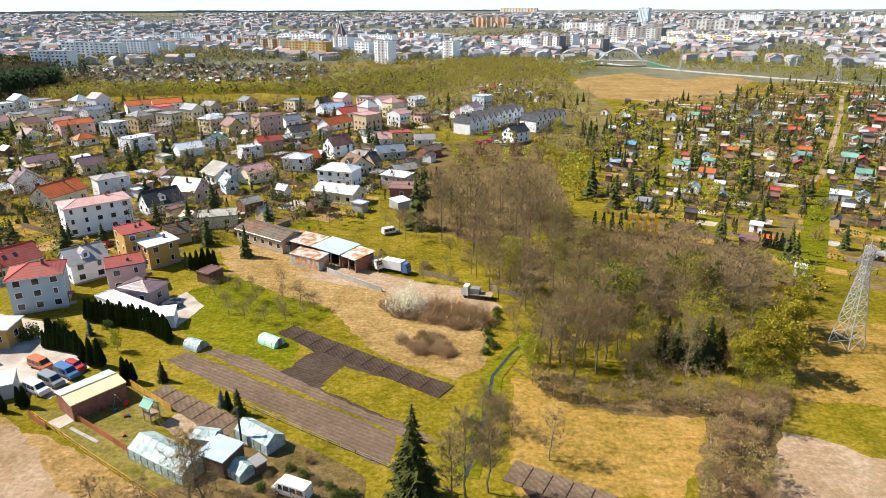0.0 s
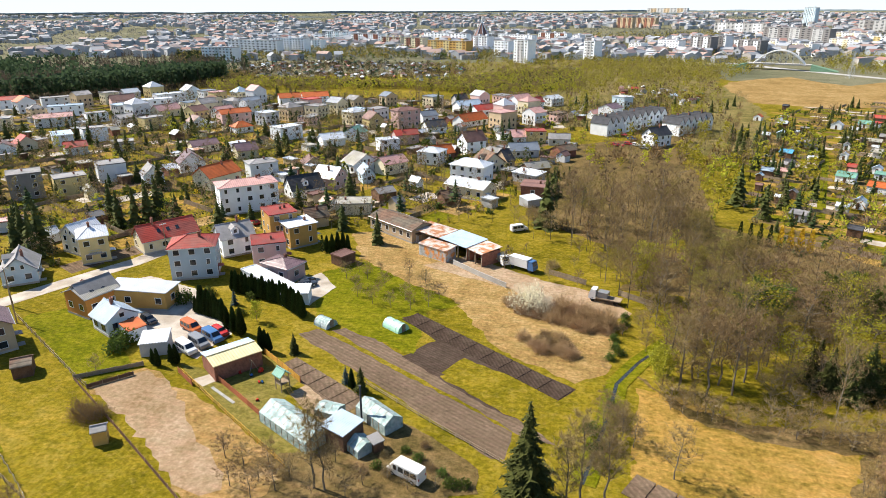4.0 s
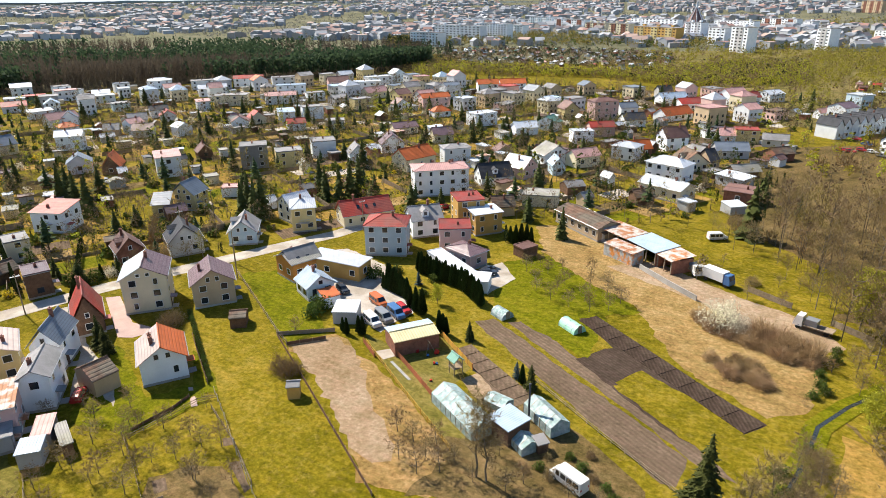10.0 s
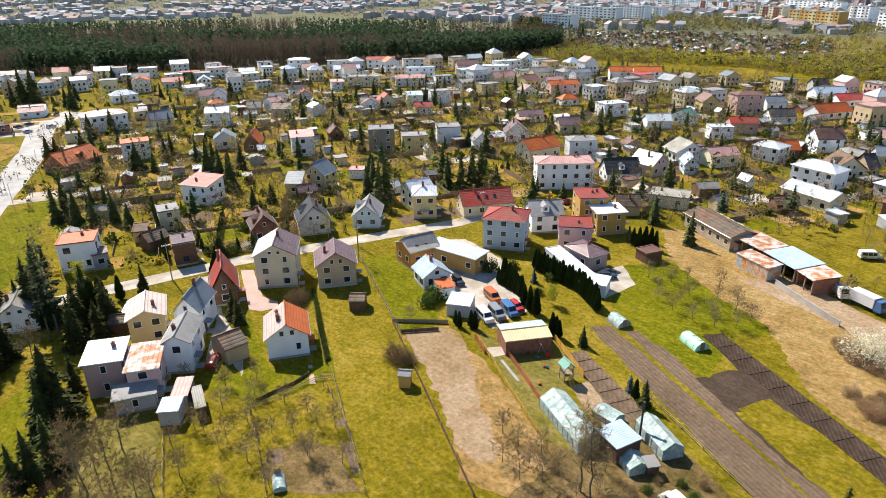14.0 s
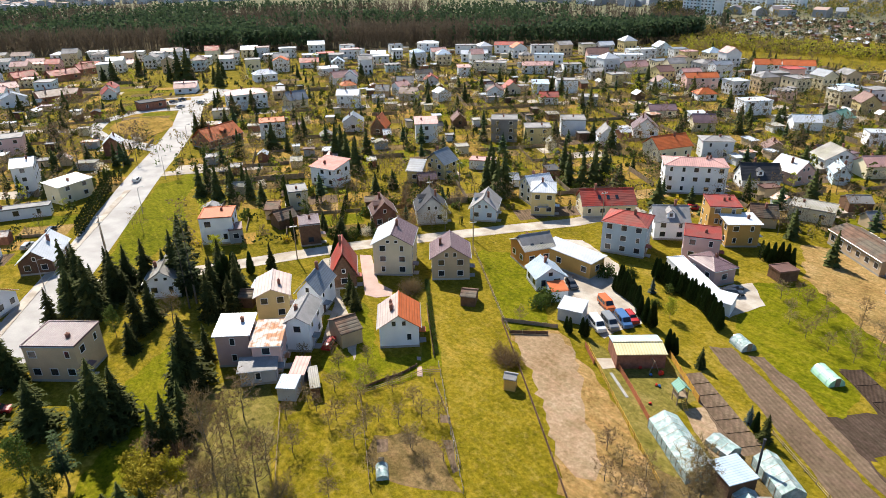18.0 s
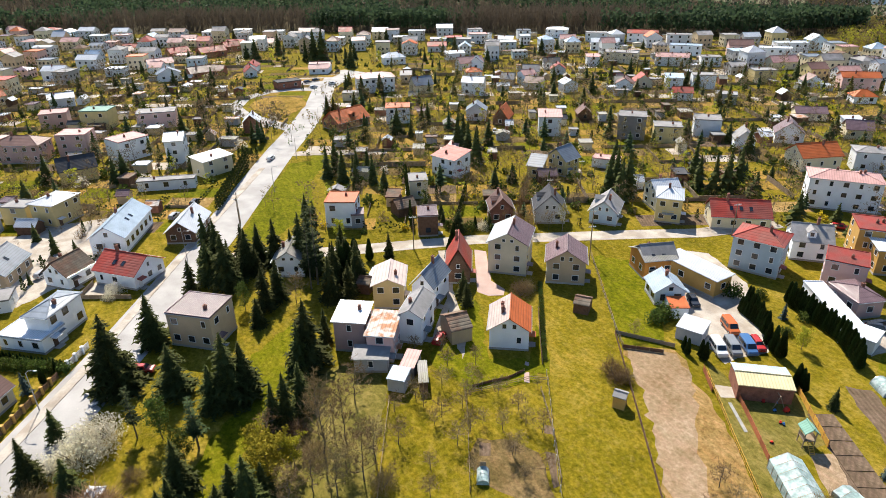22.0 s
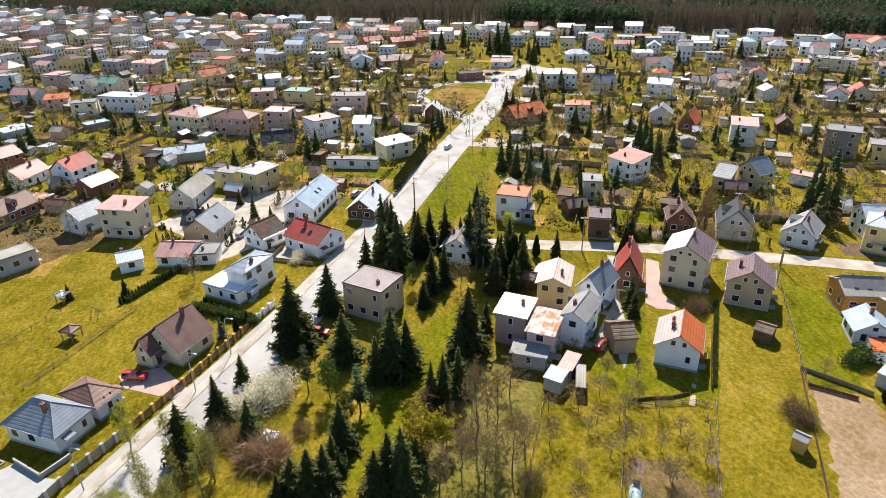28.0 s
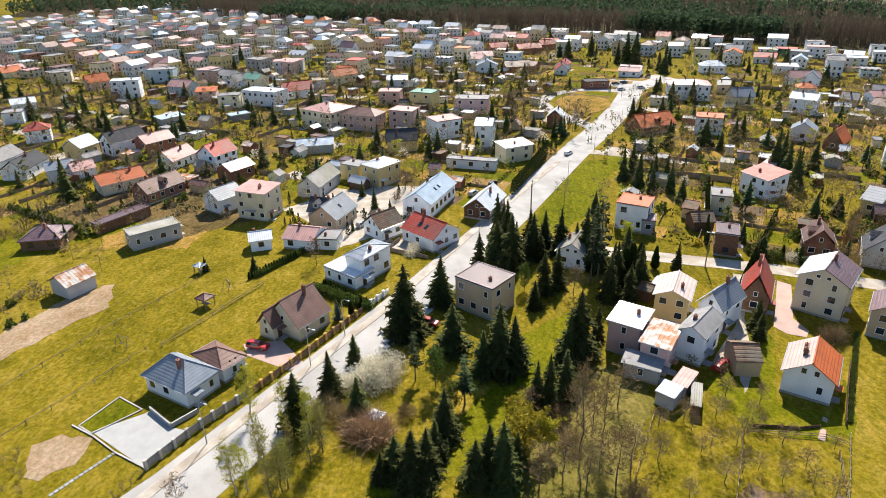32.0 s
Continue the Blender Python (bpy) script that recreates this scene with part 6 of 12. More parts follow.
# ---- houses along the lanes ----
house(-273.7, 159.7, 47.6, 11.1, 8.0, 6.0, "e", 2.3, "white", "white", fine=1)
house(-232.8, 137.2, 55.9, 8.9, 8.0, 4.0, "g", 3.0, "slate", "white", fine=1)
house(-221.7, 143.1, 43.4, 6.9, 10.0, 2.6, "g", 4.6, "orange", "wood", fine=1)
house(-199.3, 149.7, 56.1, 9.1, 9.0, 7.4, "m", 1.0, "pink", "white", fine=1)
house(-180.2, 173.4, 45.8, 10.1, 9.0, 8.5, "f", 0.0, "grey", "dark", fine=1)
house(-169.6, 180.7, 49.1, 10.0, 8.0, 6.0, "f", 0.0, "grey", "yellow", fine=1)
house(-168.2, 199.4, 45.7, 9.7, 9.0, 6.4, "f", 0.0, "grey", "white", fine=1)
house(-150.1, 197.6, 45.4, 7.4, 9.0, 3.5, "g", 3.4, "grey", "white", fine=1)
house(-147.3, 218.0, 41.2, 10.2, 9.0, 3.5, "g", 4.2, "plum", "white", fine=1)
house(-125.1, 199.3, 70.2, 14.3, 10.0, 4.4, "e", 3.4, "orange", "cream", fine=1)
house(-114.2, 211.8, 44.3, 11.1, 8.0, 6.4, "h", 1.0, "grey", "white", fine=1)
house(-158.1, 142.4, 36.5, 8.7, 5.0, 3.0, "f", 0.0, "pink", "white", fine=1)
house(-209.8, 175.1, 61.0, 6.5, 7.0, 2.5, "g", 3.0, "brown", "wood", fine=1)
house(-415.4, 250.4, 36.7, 11.4, 8.0, 6.0, "f", 0.0, "grey", "white", fine=1)
house(-440.5, 258.3, 71.3, 10.4, 9.0, 6.0, "f", 0.0, "grey", "white", fine=1)
house(-390.4, 253.7, 53.4, 10.7, 8.0, 5.0, "e", 2.0, "white", "white", fine=1)
house(-415.4, 285.4, 64.0, 10.0, 9.0, 6.0, "f", 0.0, "slate", "white", fine=1)
house(-405.9, 309.3, 47.0, 16.8, 10.0, 6.0, "h", 1.5, "white", "white", fine=1)
house(-375.4, 320.6, 50.3, 15.0, 9.0, 6.0, "f", 0.0, "grey", "white", fine=1)
house(-342.7, 300.4, 52.0, 18.5, 9.0, 5.0, "e", 2.4, "white", "white", fine=1)
house(-301.6, 277.9, 37.7, 19.5, 10.0, 6.0, "f", 0.0, "grey", "cream", fine=1)
house(-354.7, 345.0, 42.3, 21.3, 9.0, 6.0, "e", 2.0, "red", "white", fine=1)
house(-335.5, 360.5, 48.9, 16.9, 9.0, 6.0, "f", 0.0, "grey", "white", fine=1)
house(-299.7, 328.5, 41.8, 18.9, 9.0, 6.0, "f", 0.0, "blue", "white", fine=1)
house(-278.6, 295.3, 46.9, 19.1, 9.0, 5.0, "e", 1.8, "pink", "white", fine=1)
house(-266.6, 312.8, 52.3, 11.2, 8.0, 5.0, "f", 0.0, "grey", "white", fine=1)
house(-277.9, 350.6, 50.1, 14.5, 10.0, 7.0, "e", 3.0, "brown", "pink", fine=1)
house(-258.8, 357.8, 44.5, 17.7, 9.0, 7.0, "f", 0.0, "white", "white", fine=1)
house(-267.6, 383.5, 58.8, 19.2, 9.0, 7.0, "f", 0.0, "white", "white", fine=1)
house(-239.1, 337.4, 70.1, 15.8, 9.0, 4.0, "e", 3.0, "pink", "cream", fine=1)
house(-221.6, 299.0, 62.5, 11.4, 8.0, 6.0, "f", 0.0, "grey", "yellow", fine=1)
house(-186.5, 321.6, 52.6, 17.5, 9.0, 6.0, "e", 2.0, "orange", "pink", fine=1)
house(-169.3, 297.9, 53.7, 10.1, 8.0, 3.0, "h", 2.5, "orange", "white", fine=1)
house(-201.1, 308.4, 60.4, 9.5, 8.0, 3.0, "g", 3.0, "brown", "white", fine=1)
house(-235.2, 251.8, 48.5, 9.1, 8.0, 5.0, "m", 1.0, "blue", "white", fine=1)
house(-226.8, 262.5, 51.5, 10.8, 8.0, 6.5, "f", 0.0, "grey", "white", fine=1)
house(-244.5, 240.1, 60.2, 9.1, 8.0, 3.0, "g", 3.4, "red", "cream", fine=1)
house(-244.0, 228.3, 45.0, 9.2, 8.0, 3.0, "g", 2.8, "brown", "white", fine=1)
house(-214.3, 235.5, 49.8, 9.3, 8.0, 3.5, "e", 2.0, "red", "white", fine=1)
house(-255.2, 202.2, 76.0, 7.9, 8.0, 4.0, "g", 2.0, "blue", "white", fine=1)
house(-291.0, 205.4, 56.5, 9.4, 9.0, 4.0, "e", 3.0, "grey", "cream", fine=1)
house(-268.4, 191.8, 41.3, 9.6, 9.0, 3.4, "e", 2.5, "brown", "grey", fine=1)
house(-284.3, 186.5, 47.2, 7.4, 8.0, 3.0, "e", 2.6, "grey", "tan", fine=1)
house(-328.3, 193.5, 54.9, 8.5, 8.0, 4.0, "g", 3.4, "slate", "white", fine=1)
house(-333.3, 187.9, 69.4, 8.5, 8.0, 3.5, "e", 3.0, "brown", "white", fine=1)
house(-292.6, 224.5, 56.5, 8.6, 8.0, 3.0, "g", 2.8, "red", "white", fine=1)
house(-307.5, 230.7, 62.1, 9.8, 8.0, 4.0, "e", 2.0, "dark", "white", fine=1)
house(-303.9, 258.1, 59.0, 8.0, 8.0, 5.0, "m", 0.6, "pink", "white", fine=1)
house(-191.4, 103.1, 43.2, 3.8, 8.0, 4.0, "m", 1.0, "pink", "white", fine=1)
house(-137.7, 243.2, 45.5, 9.4, 8.0, 3.5, "e", 2.8, "plum", "cream", fine=1)
house(-163.0, 252.2, 50.5, 12.2, 8.0, 3.0, "e", 2.0, "plum", "cream", fine=1)
house(-144.2, 250.4, 61.4, 7.4, 6.0, 4.0, "m", 1.0, "white", "white", fine=1)
house(-199.9, 247.4, 39.0, 9.4, 8.0, 4.0, "f", 0.0, "grey", "grey", fine=1)
house(-185.4, 97.7, 66.9, 3.8, 8.0, 4.0, "m", 1.0, "pink", "grey", fine=1)
house(-237.3, 19.8, 75.7, 6.7, 11.0, 8.3, "e", 1.8, "white", "white", fine=2)
house(-218.4, 28.1, 113.8, 11.5, 8.0, 5.4, "m", 0.6, "white", "cream", fine=1)
house(-210.1, 13.1, 71.6, 17.1, 4.0, 3.0, "f", 0.0, "grey", "white", fine=1)
house(-251.1, 5.1, 115.4, 11.3, 10.0, 7.0, "f", 0.0, "pink", "white", fine=1)
house(-290.2, 18.8, 77.6, 15.0, 9.0, 6.4, "f", 0.0, "grey", "pink", fine=1)
house(-336.6, 85.6, 93.1, 12.6, 8.0, 3.6, "f", 0.0, "dark", "brick", "small red shop on the square", fine=1, chimney=0)
house(-305.2, 121.3, 77.0, 19.0, 12.0, 7.4, "h", 1.8, "pink", "white", fine=2)
house(-293.5, 104.1, 65.6, 7.6, 6.0, 3.6, "f", 0.0, "grey", "cream", fine=1)
house(-250.7, 86.2, 110.3, 17.0, 11.0, 3.0, "e", 4.0, "orange", "brick", fine=2)
house(-246.4, 107.4, 66.3, 10.0, 9.0, 6.4, "f", 0.0, "orange", "white", fine=1)
house(-263.1, 51.2, 70.0, 7.0, 8.0, 4.0, "g", 3.0, "white", "brick", fine=1)
house(-317.6, 144.0, 65.1, 6.5, 8.0, 4.0, "m", 1.0, "grey", "tan", fine=1)
house(-290.9, 139.9, 86.3, 10.4, 9.0, 4.0, "e", 3.6, "slate", "cream", fine=1)
house(-178.3, 95.5, 22.4, 10.0, 9.0, 6.0, "m", 1.4, "red", "white", fine=2, balcony=True)
house(-166.1, 77.7, 69.3, 5.5, 7.0, 5.4, "f", 0.0, "grey", "cream", fine=1)
house(-158.0, 51.6, 59.6, 8.1, 8.0, 7.0, "f", 0.0, "orange", "white", fine=2)
house(-154.4, 54.3, 70.0, 3.5, 5.0, 3.6, "f", 0.0, "plum", "grey", fine=1)
house(-141.4, 68.5, 66.1, 5.2, 7.0, 5.6, "f", 0.0, "plum", "wood", fine=2)
house(-155.5, 68.0, 91.3, 6.0, 6.0, 2.5, "e", 2.0, "tile", "wood", fine=0)
house(-421.4, 33.5, 95.7, 14.7, 9.0, 5.0, "e", 2.6, "pink", "white", fine=1)
house(-390.5, 34.6, 89.3, 13.2, 8.0, 4.0, "g", 3.0, "slate", "white", fine=1)
house(-391.5, 52.1, 100.3, 16.0, 10.0, 3.0, "e", 3.0, "brown", "brick", fine=1)
house(-377.4, 75.7, 88.2, 7.2, 8.0, 3.0, "g", 3.0, "red", "white", fine=1)
house(-468.5, 49.3, 107.4, 14.1, 9.0, 3.6, "e", 3.0, "red", "brick", fine=1)
house(-459.8, 68.9, 105.2, 17.7, 10.0, 3.6, "e", 3.0, "red", "brick", fine=1)
house(-476.2, 84.9, 107.9, 12.7, 9.0, 3.6, "e", 3.0, "red", "brick", fine=1)
house(-365.6, 111.8, 68.9, 11.4, 7.0, 3.0, "e", 2.0, "pink", "white", fine=1)
house(-330.8, 190.3, 83.6, 15.2, 9.0, 4.0, "e", 3.0, "pink", "white", fine=1)
house(-310.6, 181.0, 73.5, 9.3, 8.0, 3.0, "h", 2.0, "orange", "white", fine=1)
house(-371.3, 160.5, 78.4, 14.0, 9.0, 4.0, "h", 2.6, "white", "white", fine=1)
house(-489.7, 19.0, 109.7, 9.6, 9.0, 4.0, "e", 3.0, "brown", "tan", fine=1)
house(-364.3, 199.0, 71.9, 12.5, 8.0, 4.0, "m", 0.6, "white", "white", fine=1)
house(-280.2, 195.0, 85.0, 7.8, 8.0, 5.0, "e", 2.0, "pink", "white", fine=1)
house(-170.9, 13.9, 154.1, 13.6, 8.0, 3.0, "e", 3.0, "white", "wood", fine=2)
house(-175.7, -1.4, 156.0, 19.2, 9.0, 4.4, "e", 3.0, "blue", "white", fine=2, skylights=2)
house(-152.0, -1.4, 44.0, 11.7, 10.0, 3.4, "e", 3.0, "red", "white", fine=2, skylights=2)
house(-156.9, -13.5, 42.5, 7.7, 8.0, 3.4, "g", 3.0, "tile", "white", fine=2)
house(-165.7, -27.5, 156.2, 11.5, 9.0, 3.4, "e", 3.4, "slate", "tan", fine=2, skylights=1)
house(-168.1, -30.9, 73.9, 5.8, 7.0, 3.4, "e", 3.0, "dark", "grey", fine=2)
house(-178.7, -60.4, 51.9, 8.1, 9.0, 4.4, "g", 2.4, "slate", "white", fine=2)
house(-190.5, -83.3, 148.3, 13.8, 8.0, 3.4, "e", 3.0, "brown", "brick", fine=2)
house(-198.9, -98.7, 132.3, 14.0, 9.0, 3.4, "e", 2.4, "orange", "cream", fine=2)
house(-210.4, -123.6, 125.0, 8.0, 8.0, 4.0, "e", 2.0, "slate", "white", fine=1)
house(-211.3, -116.3, 129.8, 7.4, 8.0, 3.4, "e", 2.0, "pink", "white", fine=1)
house(-169.4, -85.7, 146.7, 15.5, 4.0, 2.6, "f", 0.0, "plum", "wood", fine=0, chimney=0)
house(-157.1, -99.4, 97.3, 10.1, 9.0, 2.8, "h", 2.4, "plum", "wood", fine=1)
house(-223.9, -149.9, 170.5, 11.7, 9.0, 4.0, "e", 3.0, "grey", "white", fine=1)
house(-216.6, -137.9, 178.5, 14.7, 9.0, 3.4, "e", 3.0, "dark", "white", fine=1)
house(-260.1, -157.1, 115.5, 9.7, 9.0, 5.0, "h", 2.4, "red", "white", fine=1)
house(-237.3, -129.0, 160.7, 9.4, 9.0, 4.0, "e", 3.0, "blue", "yellow", fine=1)
house(-240.9, -115.0, 142.5, 14.3, 9.0, 5.0, "e", 3.4, "dark", "white", fine=2)
house(-238.6, -102.5, 140.3, 11.8, 9.0, 5.0, "e", 2.4, "pink", "brick", fine=2)
house(-222.5, -89.2, 156.7, 12.2, 8.0, 3.0, "e", 3.0, "pink", "white", fine=1)
house(-220.1, -74.0, 149.0, 10.8, 9.0, 5.0, "e", 3.4, "red", "white", fine=2)
house(-207.8, -64.7, 143.5, 10.1, 8.0, 3.4, "e", 2.0, "white", "brick", fine=1)
house(-192.5, -35.2, 161.4, 14.9, 8.0, 3.4, "e", 3.0, "eternit", "grey", fine=1)
house(-202.5, -25.1, 57.4, 7.4, 6.0, 5.0, "f", 0.0, "grey", "yellow", fine=1)
house(-234.6, -42.8, 99.0, 13.7, 8.0, 3.0, "e", 1.8, "blue", "grey", fine=0)
house(-265.8, -27.6, 63.7, 16.5, 10.0, 6.4, "h", 2.4, "brown", "pink", fine=2)
house(-263.9, -10.7, 67.4, 10.3, 9.0, 8.0, "f", 0.0, "pink", "pink", fine=1)
house(-233.9, -11.1, 95.4, 11.5, 8.0, 4.0, "e", 3.6, "dark", "yellow", fine=1)
house(-301.6, -2.5, 64.3, 11.5, 9.0, 7.4, "f", 0.0, "green", "yellow", fine=1)
house(-312.6, -18.7, 82.9, 10.4, 9.0, 6.0, "f", 0.0, "pink", "pink", fine=1)
house(-316.3, -79.3, 64.6, 19.6, 10.0, 7.0, "f", 0.0, "white", "white", fine=2)
house(-332.4, -66.9, 115.3, 15.3, 10.0, 4.0, "e", 3.6, "red", "white", fine=1)
house(-343.6, -127.7, 67.8, 13.5, 9.0, 5.0, "e", 3.0, "pink", "blue", fine=1)
house(-329.7, -111.2, 96.3, 10.4, 8.0, 5.0, "m", 1.0, "orange", "pink", fine=1)
house(-312.7, -95.0, 95.6, 10.2, 8.0, 6.0, "f", 0.0, "grey", "cream", fine=1)
house(-386.2, -153.8, 90.1, 15.1, 9.0, 7.0, "f", 0.0, "grey", "blue", fine=1)
house(-341.6, -155.5, 101.3, 13.7, 9.0, 9.0, "f", 0.0, "white", "white", fine=1)
house(-368.0, -183.6, 135.3, 12.0, 8.0, 4.0, "e", 4.0, "orange", "pink", fine=1)
house(-362.8, -100.6, 122.8, 14.8, 9.0, 4.0, "e", 3.4, "eternit", "white", fine=1)
house(-382.5, -125.6, 97.6, 11.9, 8.0, 6.0, "f", 0.0, "grey", "pink", fine=1)
house(-406.4, -84.7, 93.3, 17.8, 10.0, 7.0, "f", 0.0, "pink", "grey", fine=1)
house(-390.9, -214.4, 111.1, 11.1, 9.0, 6.0, "f", 0.0, "grey", "cream", fine=1)
house(-316.3, -194.6, 123.9, 10.9, 9.0, 4.0, "e", 2.0, "white", "white", fine=1)
house(-292.6, -185.0, 105.3, 8.4, 8.0, 5.0, "f", 0.0, "grey", "white", fine=1)
house(-412.7, -257.4, 146.8, 12.7, 8.0, 3.4, "e", 3.0, "orange", "cream", fine=1)
house(-370.1, -48.0, 125.7, 14.8, 8.0, 4.0, "e", 3.4, "orange", "cream", fine=1)
house(-353.0, -17.0, 91.7, 11.5, 8.0, 4.0, "e", 2.0, "white", "white", fine=1)
house(-151.6, -43.8, 105.7, 5.8, 6.0, 2.8, "e", 1.4, "white", "white", fine=1)
house(-152.8, -32.9, 73.0, 8.7, 9.0, 2.8, "e", 1.8, "pink", "white", fine=2)
house(-151.3, -26.5, 81.5, 5.1, 6.0, 2.7, "f", 0.0, "grey", "white", fine=1)
house(-285.3, -114.1, 136.1, 11.4, 7.0, 2.6, "m", 0.5, "blue", "grey", fine=0)
house(-286.7, -84.5, 126.2, 9.1, 6.0, 2.6, "f", 0.0, "blue", "dark", fine=0)
house(-172.9, -48.7, 67.7, 10.3, 8.3, 8.0, "m", 0.6, "pink", "cream", balcony=True, chimney=2)
house(-198.0, -16.4, 47.8, 8.2, 10.4, 6.4, "h", 1.0, "white", "yellow")
house(-274.5, -43.1, 53.1, 17.5, 16.0, 7.0, "h", 2.0, "pink", "cream", chimney=2)
house(-138.8, 285.8, 59.1, 12.8, 9.0, 6.0, "f", 0.0, "white", "white", fine=1)
house(-183.8, 387.3, 35.0, 14.3, 10.0, 6.0, "e", 2.6, "orange", "white", fine=1)
house(-170.1, 396.4, 32.8, 17.3, 10.0, 6.0, "e", 2.6, "orange", "white", fine=1)
house(-164.5, 354.8, 53.5, 13.7, 9.0, 7.0, "f", 0.0, "grey", "dark", fine=1)
house(-106.7, 322.3, 42.9, 9.0, 10.0, 5.0, "g", 3.6, "brown", "yellow", fine=1)
house(-90.7, 328.8, 45.4, 14.2, 9.0, 9.0, "h", 1.4, "brown", "pink", fine=1)
house(-82.2, 343.9, 41.3, 10.1, 8.0, 4.0, "e", 2.4, "slate", "white", fine=1)
house(-71.9, 314.1, 40.9, 11.6, 8.0, 3.4, "e", 3.0, "dark", "white", fine=1)
house(-79.2, 285.5, 34.7, 11.7, 8.0, 4.4, "e", 2.0, "red", "pink", fine=1)
house(-82.9, 269.3, 37.1, 9.1, 7.0, 5.0, "f", 0.0, "white", "white", fine=1)
house(-111.2, 274.0, 43.3, 11.5, 8.0, 3.4, "e", 2.4, "white", "white", fine=1)
house(-104.2, 287.9, -8.5, 9.8, 8.0, 4.0, "g", 2.8, "green", "white", fine=1)
house(-102.4, 230.5, 40.5, 8.0, 7.0, 2.5, "g", 2.5, "brown", "tan", fine=1)
house(-84.7, 205.3, 74.5, 9.1, 10.0, 4.0, "g", 3.4, "white", "pink", fine=2)
house(-89.3, 192.7, 45.1, 11.7, 9.0, 3.0, "e", 4.2, "dark", "white", fine=2)
house(-81.7, 228.8, 50.4, 12.1, 10.0, 4.0, "g", 3.4, "eternit", "white", fine=2)
house(-74.7, 214.9, 34.1, 5.4, 8.0, 3.4, "g", 2.8, "blue", "blue", fine=1)
house(-69.8, 230.1, 52.0, 11.3, 8.0, 4.0, "e", 2.4, "pink", "cream", fine=1)
house(-57.6, 247.2, -12.2, 10.1, 9.0, 5.4, "h", 1.4, "white", "white", fine=2)
house(-55.8, 255.1, 40.6, 10.2, 8.0, 3.0, "e", 3.0, "orange", "brick", fine=1)
house(-37.6, 224.2, -17.5, 14.3, 9.0, 6.0, "h", 2.0, "white", "white", fine=2)
house(-34.4, 203.3, -23.2, 15.7, 9.0, 4.0, "e", 1.8, "white", "cream", fine=2)
house(-33.9, 241.9, 36.8, 11.1, 10.0, 3.0, "g", 4.2, "tile", "cream", fine=2)
house(-28.2, 247.0, 44.4, 4.4, 9.0, 3.0, "e", 4.0, "dark", "tan", fine=1)
house(-45.9, 273.8, 41.8, 10.6, 9.0, 5.0, "e", 3.8, "brown", "white", fine=1)
house(-57.8, 340.4, 55.0, 18.5, 10.0, 3.0, "e", 3.4, "orange", "white", fine=1)
house(-67.6, 387.6, 44.2, 17.2, 9.0, 4.0, "e", 2.8, "blue", "white", fine=1)
house(-37.2, 406.1, 51.6, 13.9, 9.0, 6.0, "e", 2.8, "pink", "white", fine=1)
house(-27.8, 408.8, 48.8, 8.8, 8.0, 4.0, "e", 2.8, "red", "white", fine=1)
house(-55.9, 372.3, 46.5, 14.4, 9.0, 4.0, "e", 2.6, "red", "white", fine=1)
house(-46.0, 390.5, 41.7, 11.3, 8.0, 4.0, "e", 2.6, "red", "white", fine=1)
house(-20.3, 300.4, 14.1, 9.5, 8.0, 5.4, "f", 0.0, "red", "yellow", fine=1)
house(-28.1, 297.6, 23.2, 7.1, 8.0, 3.0, "e", 2.8, "pink", "white", fine=1)
house(-35.3, 302.1, 39.7, 5.3, 6.0, 3.0, "f", 0.0, "grey", "white", fine=1)
house(-23.0, 267.9, 23.5, 12.9, 8.0, 3.0, "e", 2.8, "slate", "grey", fine=1)
house(-6.1, 271.3, 42.5, 8.8, 8.0, 2.8, "e", 2.0, "tile", "brick", fine=1)
house(-8.8, 296.2, 4.1, 10.3, 8.0, 3.0, "e", 2.0, "grey", "grey", fine=1)
house(-16.9, 225.7, -28.5, 10.9, 7.0, 3.4, "m", 0.5, "white", "grey", fine=1)
house(-13.4, 207.0, -8.1, 8.8, 7.0, 4.0, "m", 0.7, "brown", "brick", fine=1)
house(-15.4, 236.4, 36.9, 10.1, 7.0, 3.0, "e", 2.0, "eternit", "wood", fine=1)
house(-39.7, 193.1, 39.5, 6.7, 6.0, 2.5, "e", 2.0, "tile", "wood", fine=0)
house(-66.8, 178.9, 15.0, 10.9, 8.0, 3.4, "f", 0.0, "eternit", "cream", fine=1)
house(-73.5, 164.6, 37.4, 7.0, 7.0, 2.8, "e", 2.6, "tile", "tan", fine=0)
house(-77.2, 414.1, 40.7, 9.2, 8.0, 4.0, "e", 3.0, "dark", "grey", fine=1)
house(8.4, 375.2, 37.8, 7.8, 6.0, 3.0, "e", 2.0, "pink", "white", fine=1)
shed(-61.9, 194.3, 44.9, 6.6, 6.0, 2.6, "e", 1.4, "grey", "wood")
shed(-13.9, 196.0, 41.1, 5.6, 5.0, 2.4, "m", 0.5, "white", "grey")
house(-47.2, 162.6, -34.8, 19.0, 8.4, 3.6, "e", 1.4, "tile", "tan", "long low depot building with an old brown roof", chimney=0)
open_shed(-36.2, 156.4, -33.0, 10.6, 6.6, 3.4, "rust", "rusty open depot shed with parked machines")
open_shed(-27.3, 150.5, -37.0, 10.0, 7.2, 3.5, "blue", "open depot shed with a pale blue sheet roof")
open_shed(-21.2, 145.6, -42.0, 5.6, 6.4, 3.3, "rust", "end bay of the open shed with a rusty roof")
shed(-33.3, 146.5, -29.0, 9.4, 4.2, 3.0, "m", 0.4, "rust", "rust", "rusty sheet-metal shed painted with orange letters")
house(10.6, 324.3, 53.2, 4.7, 10.5, 5.6, "g", 3.2, "dark", "white", "white terrace house with a steep dark gable roof", name='terrace_house', category='terrace house', fine=1, chimney=0, group='white terrace', over=0.25)
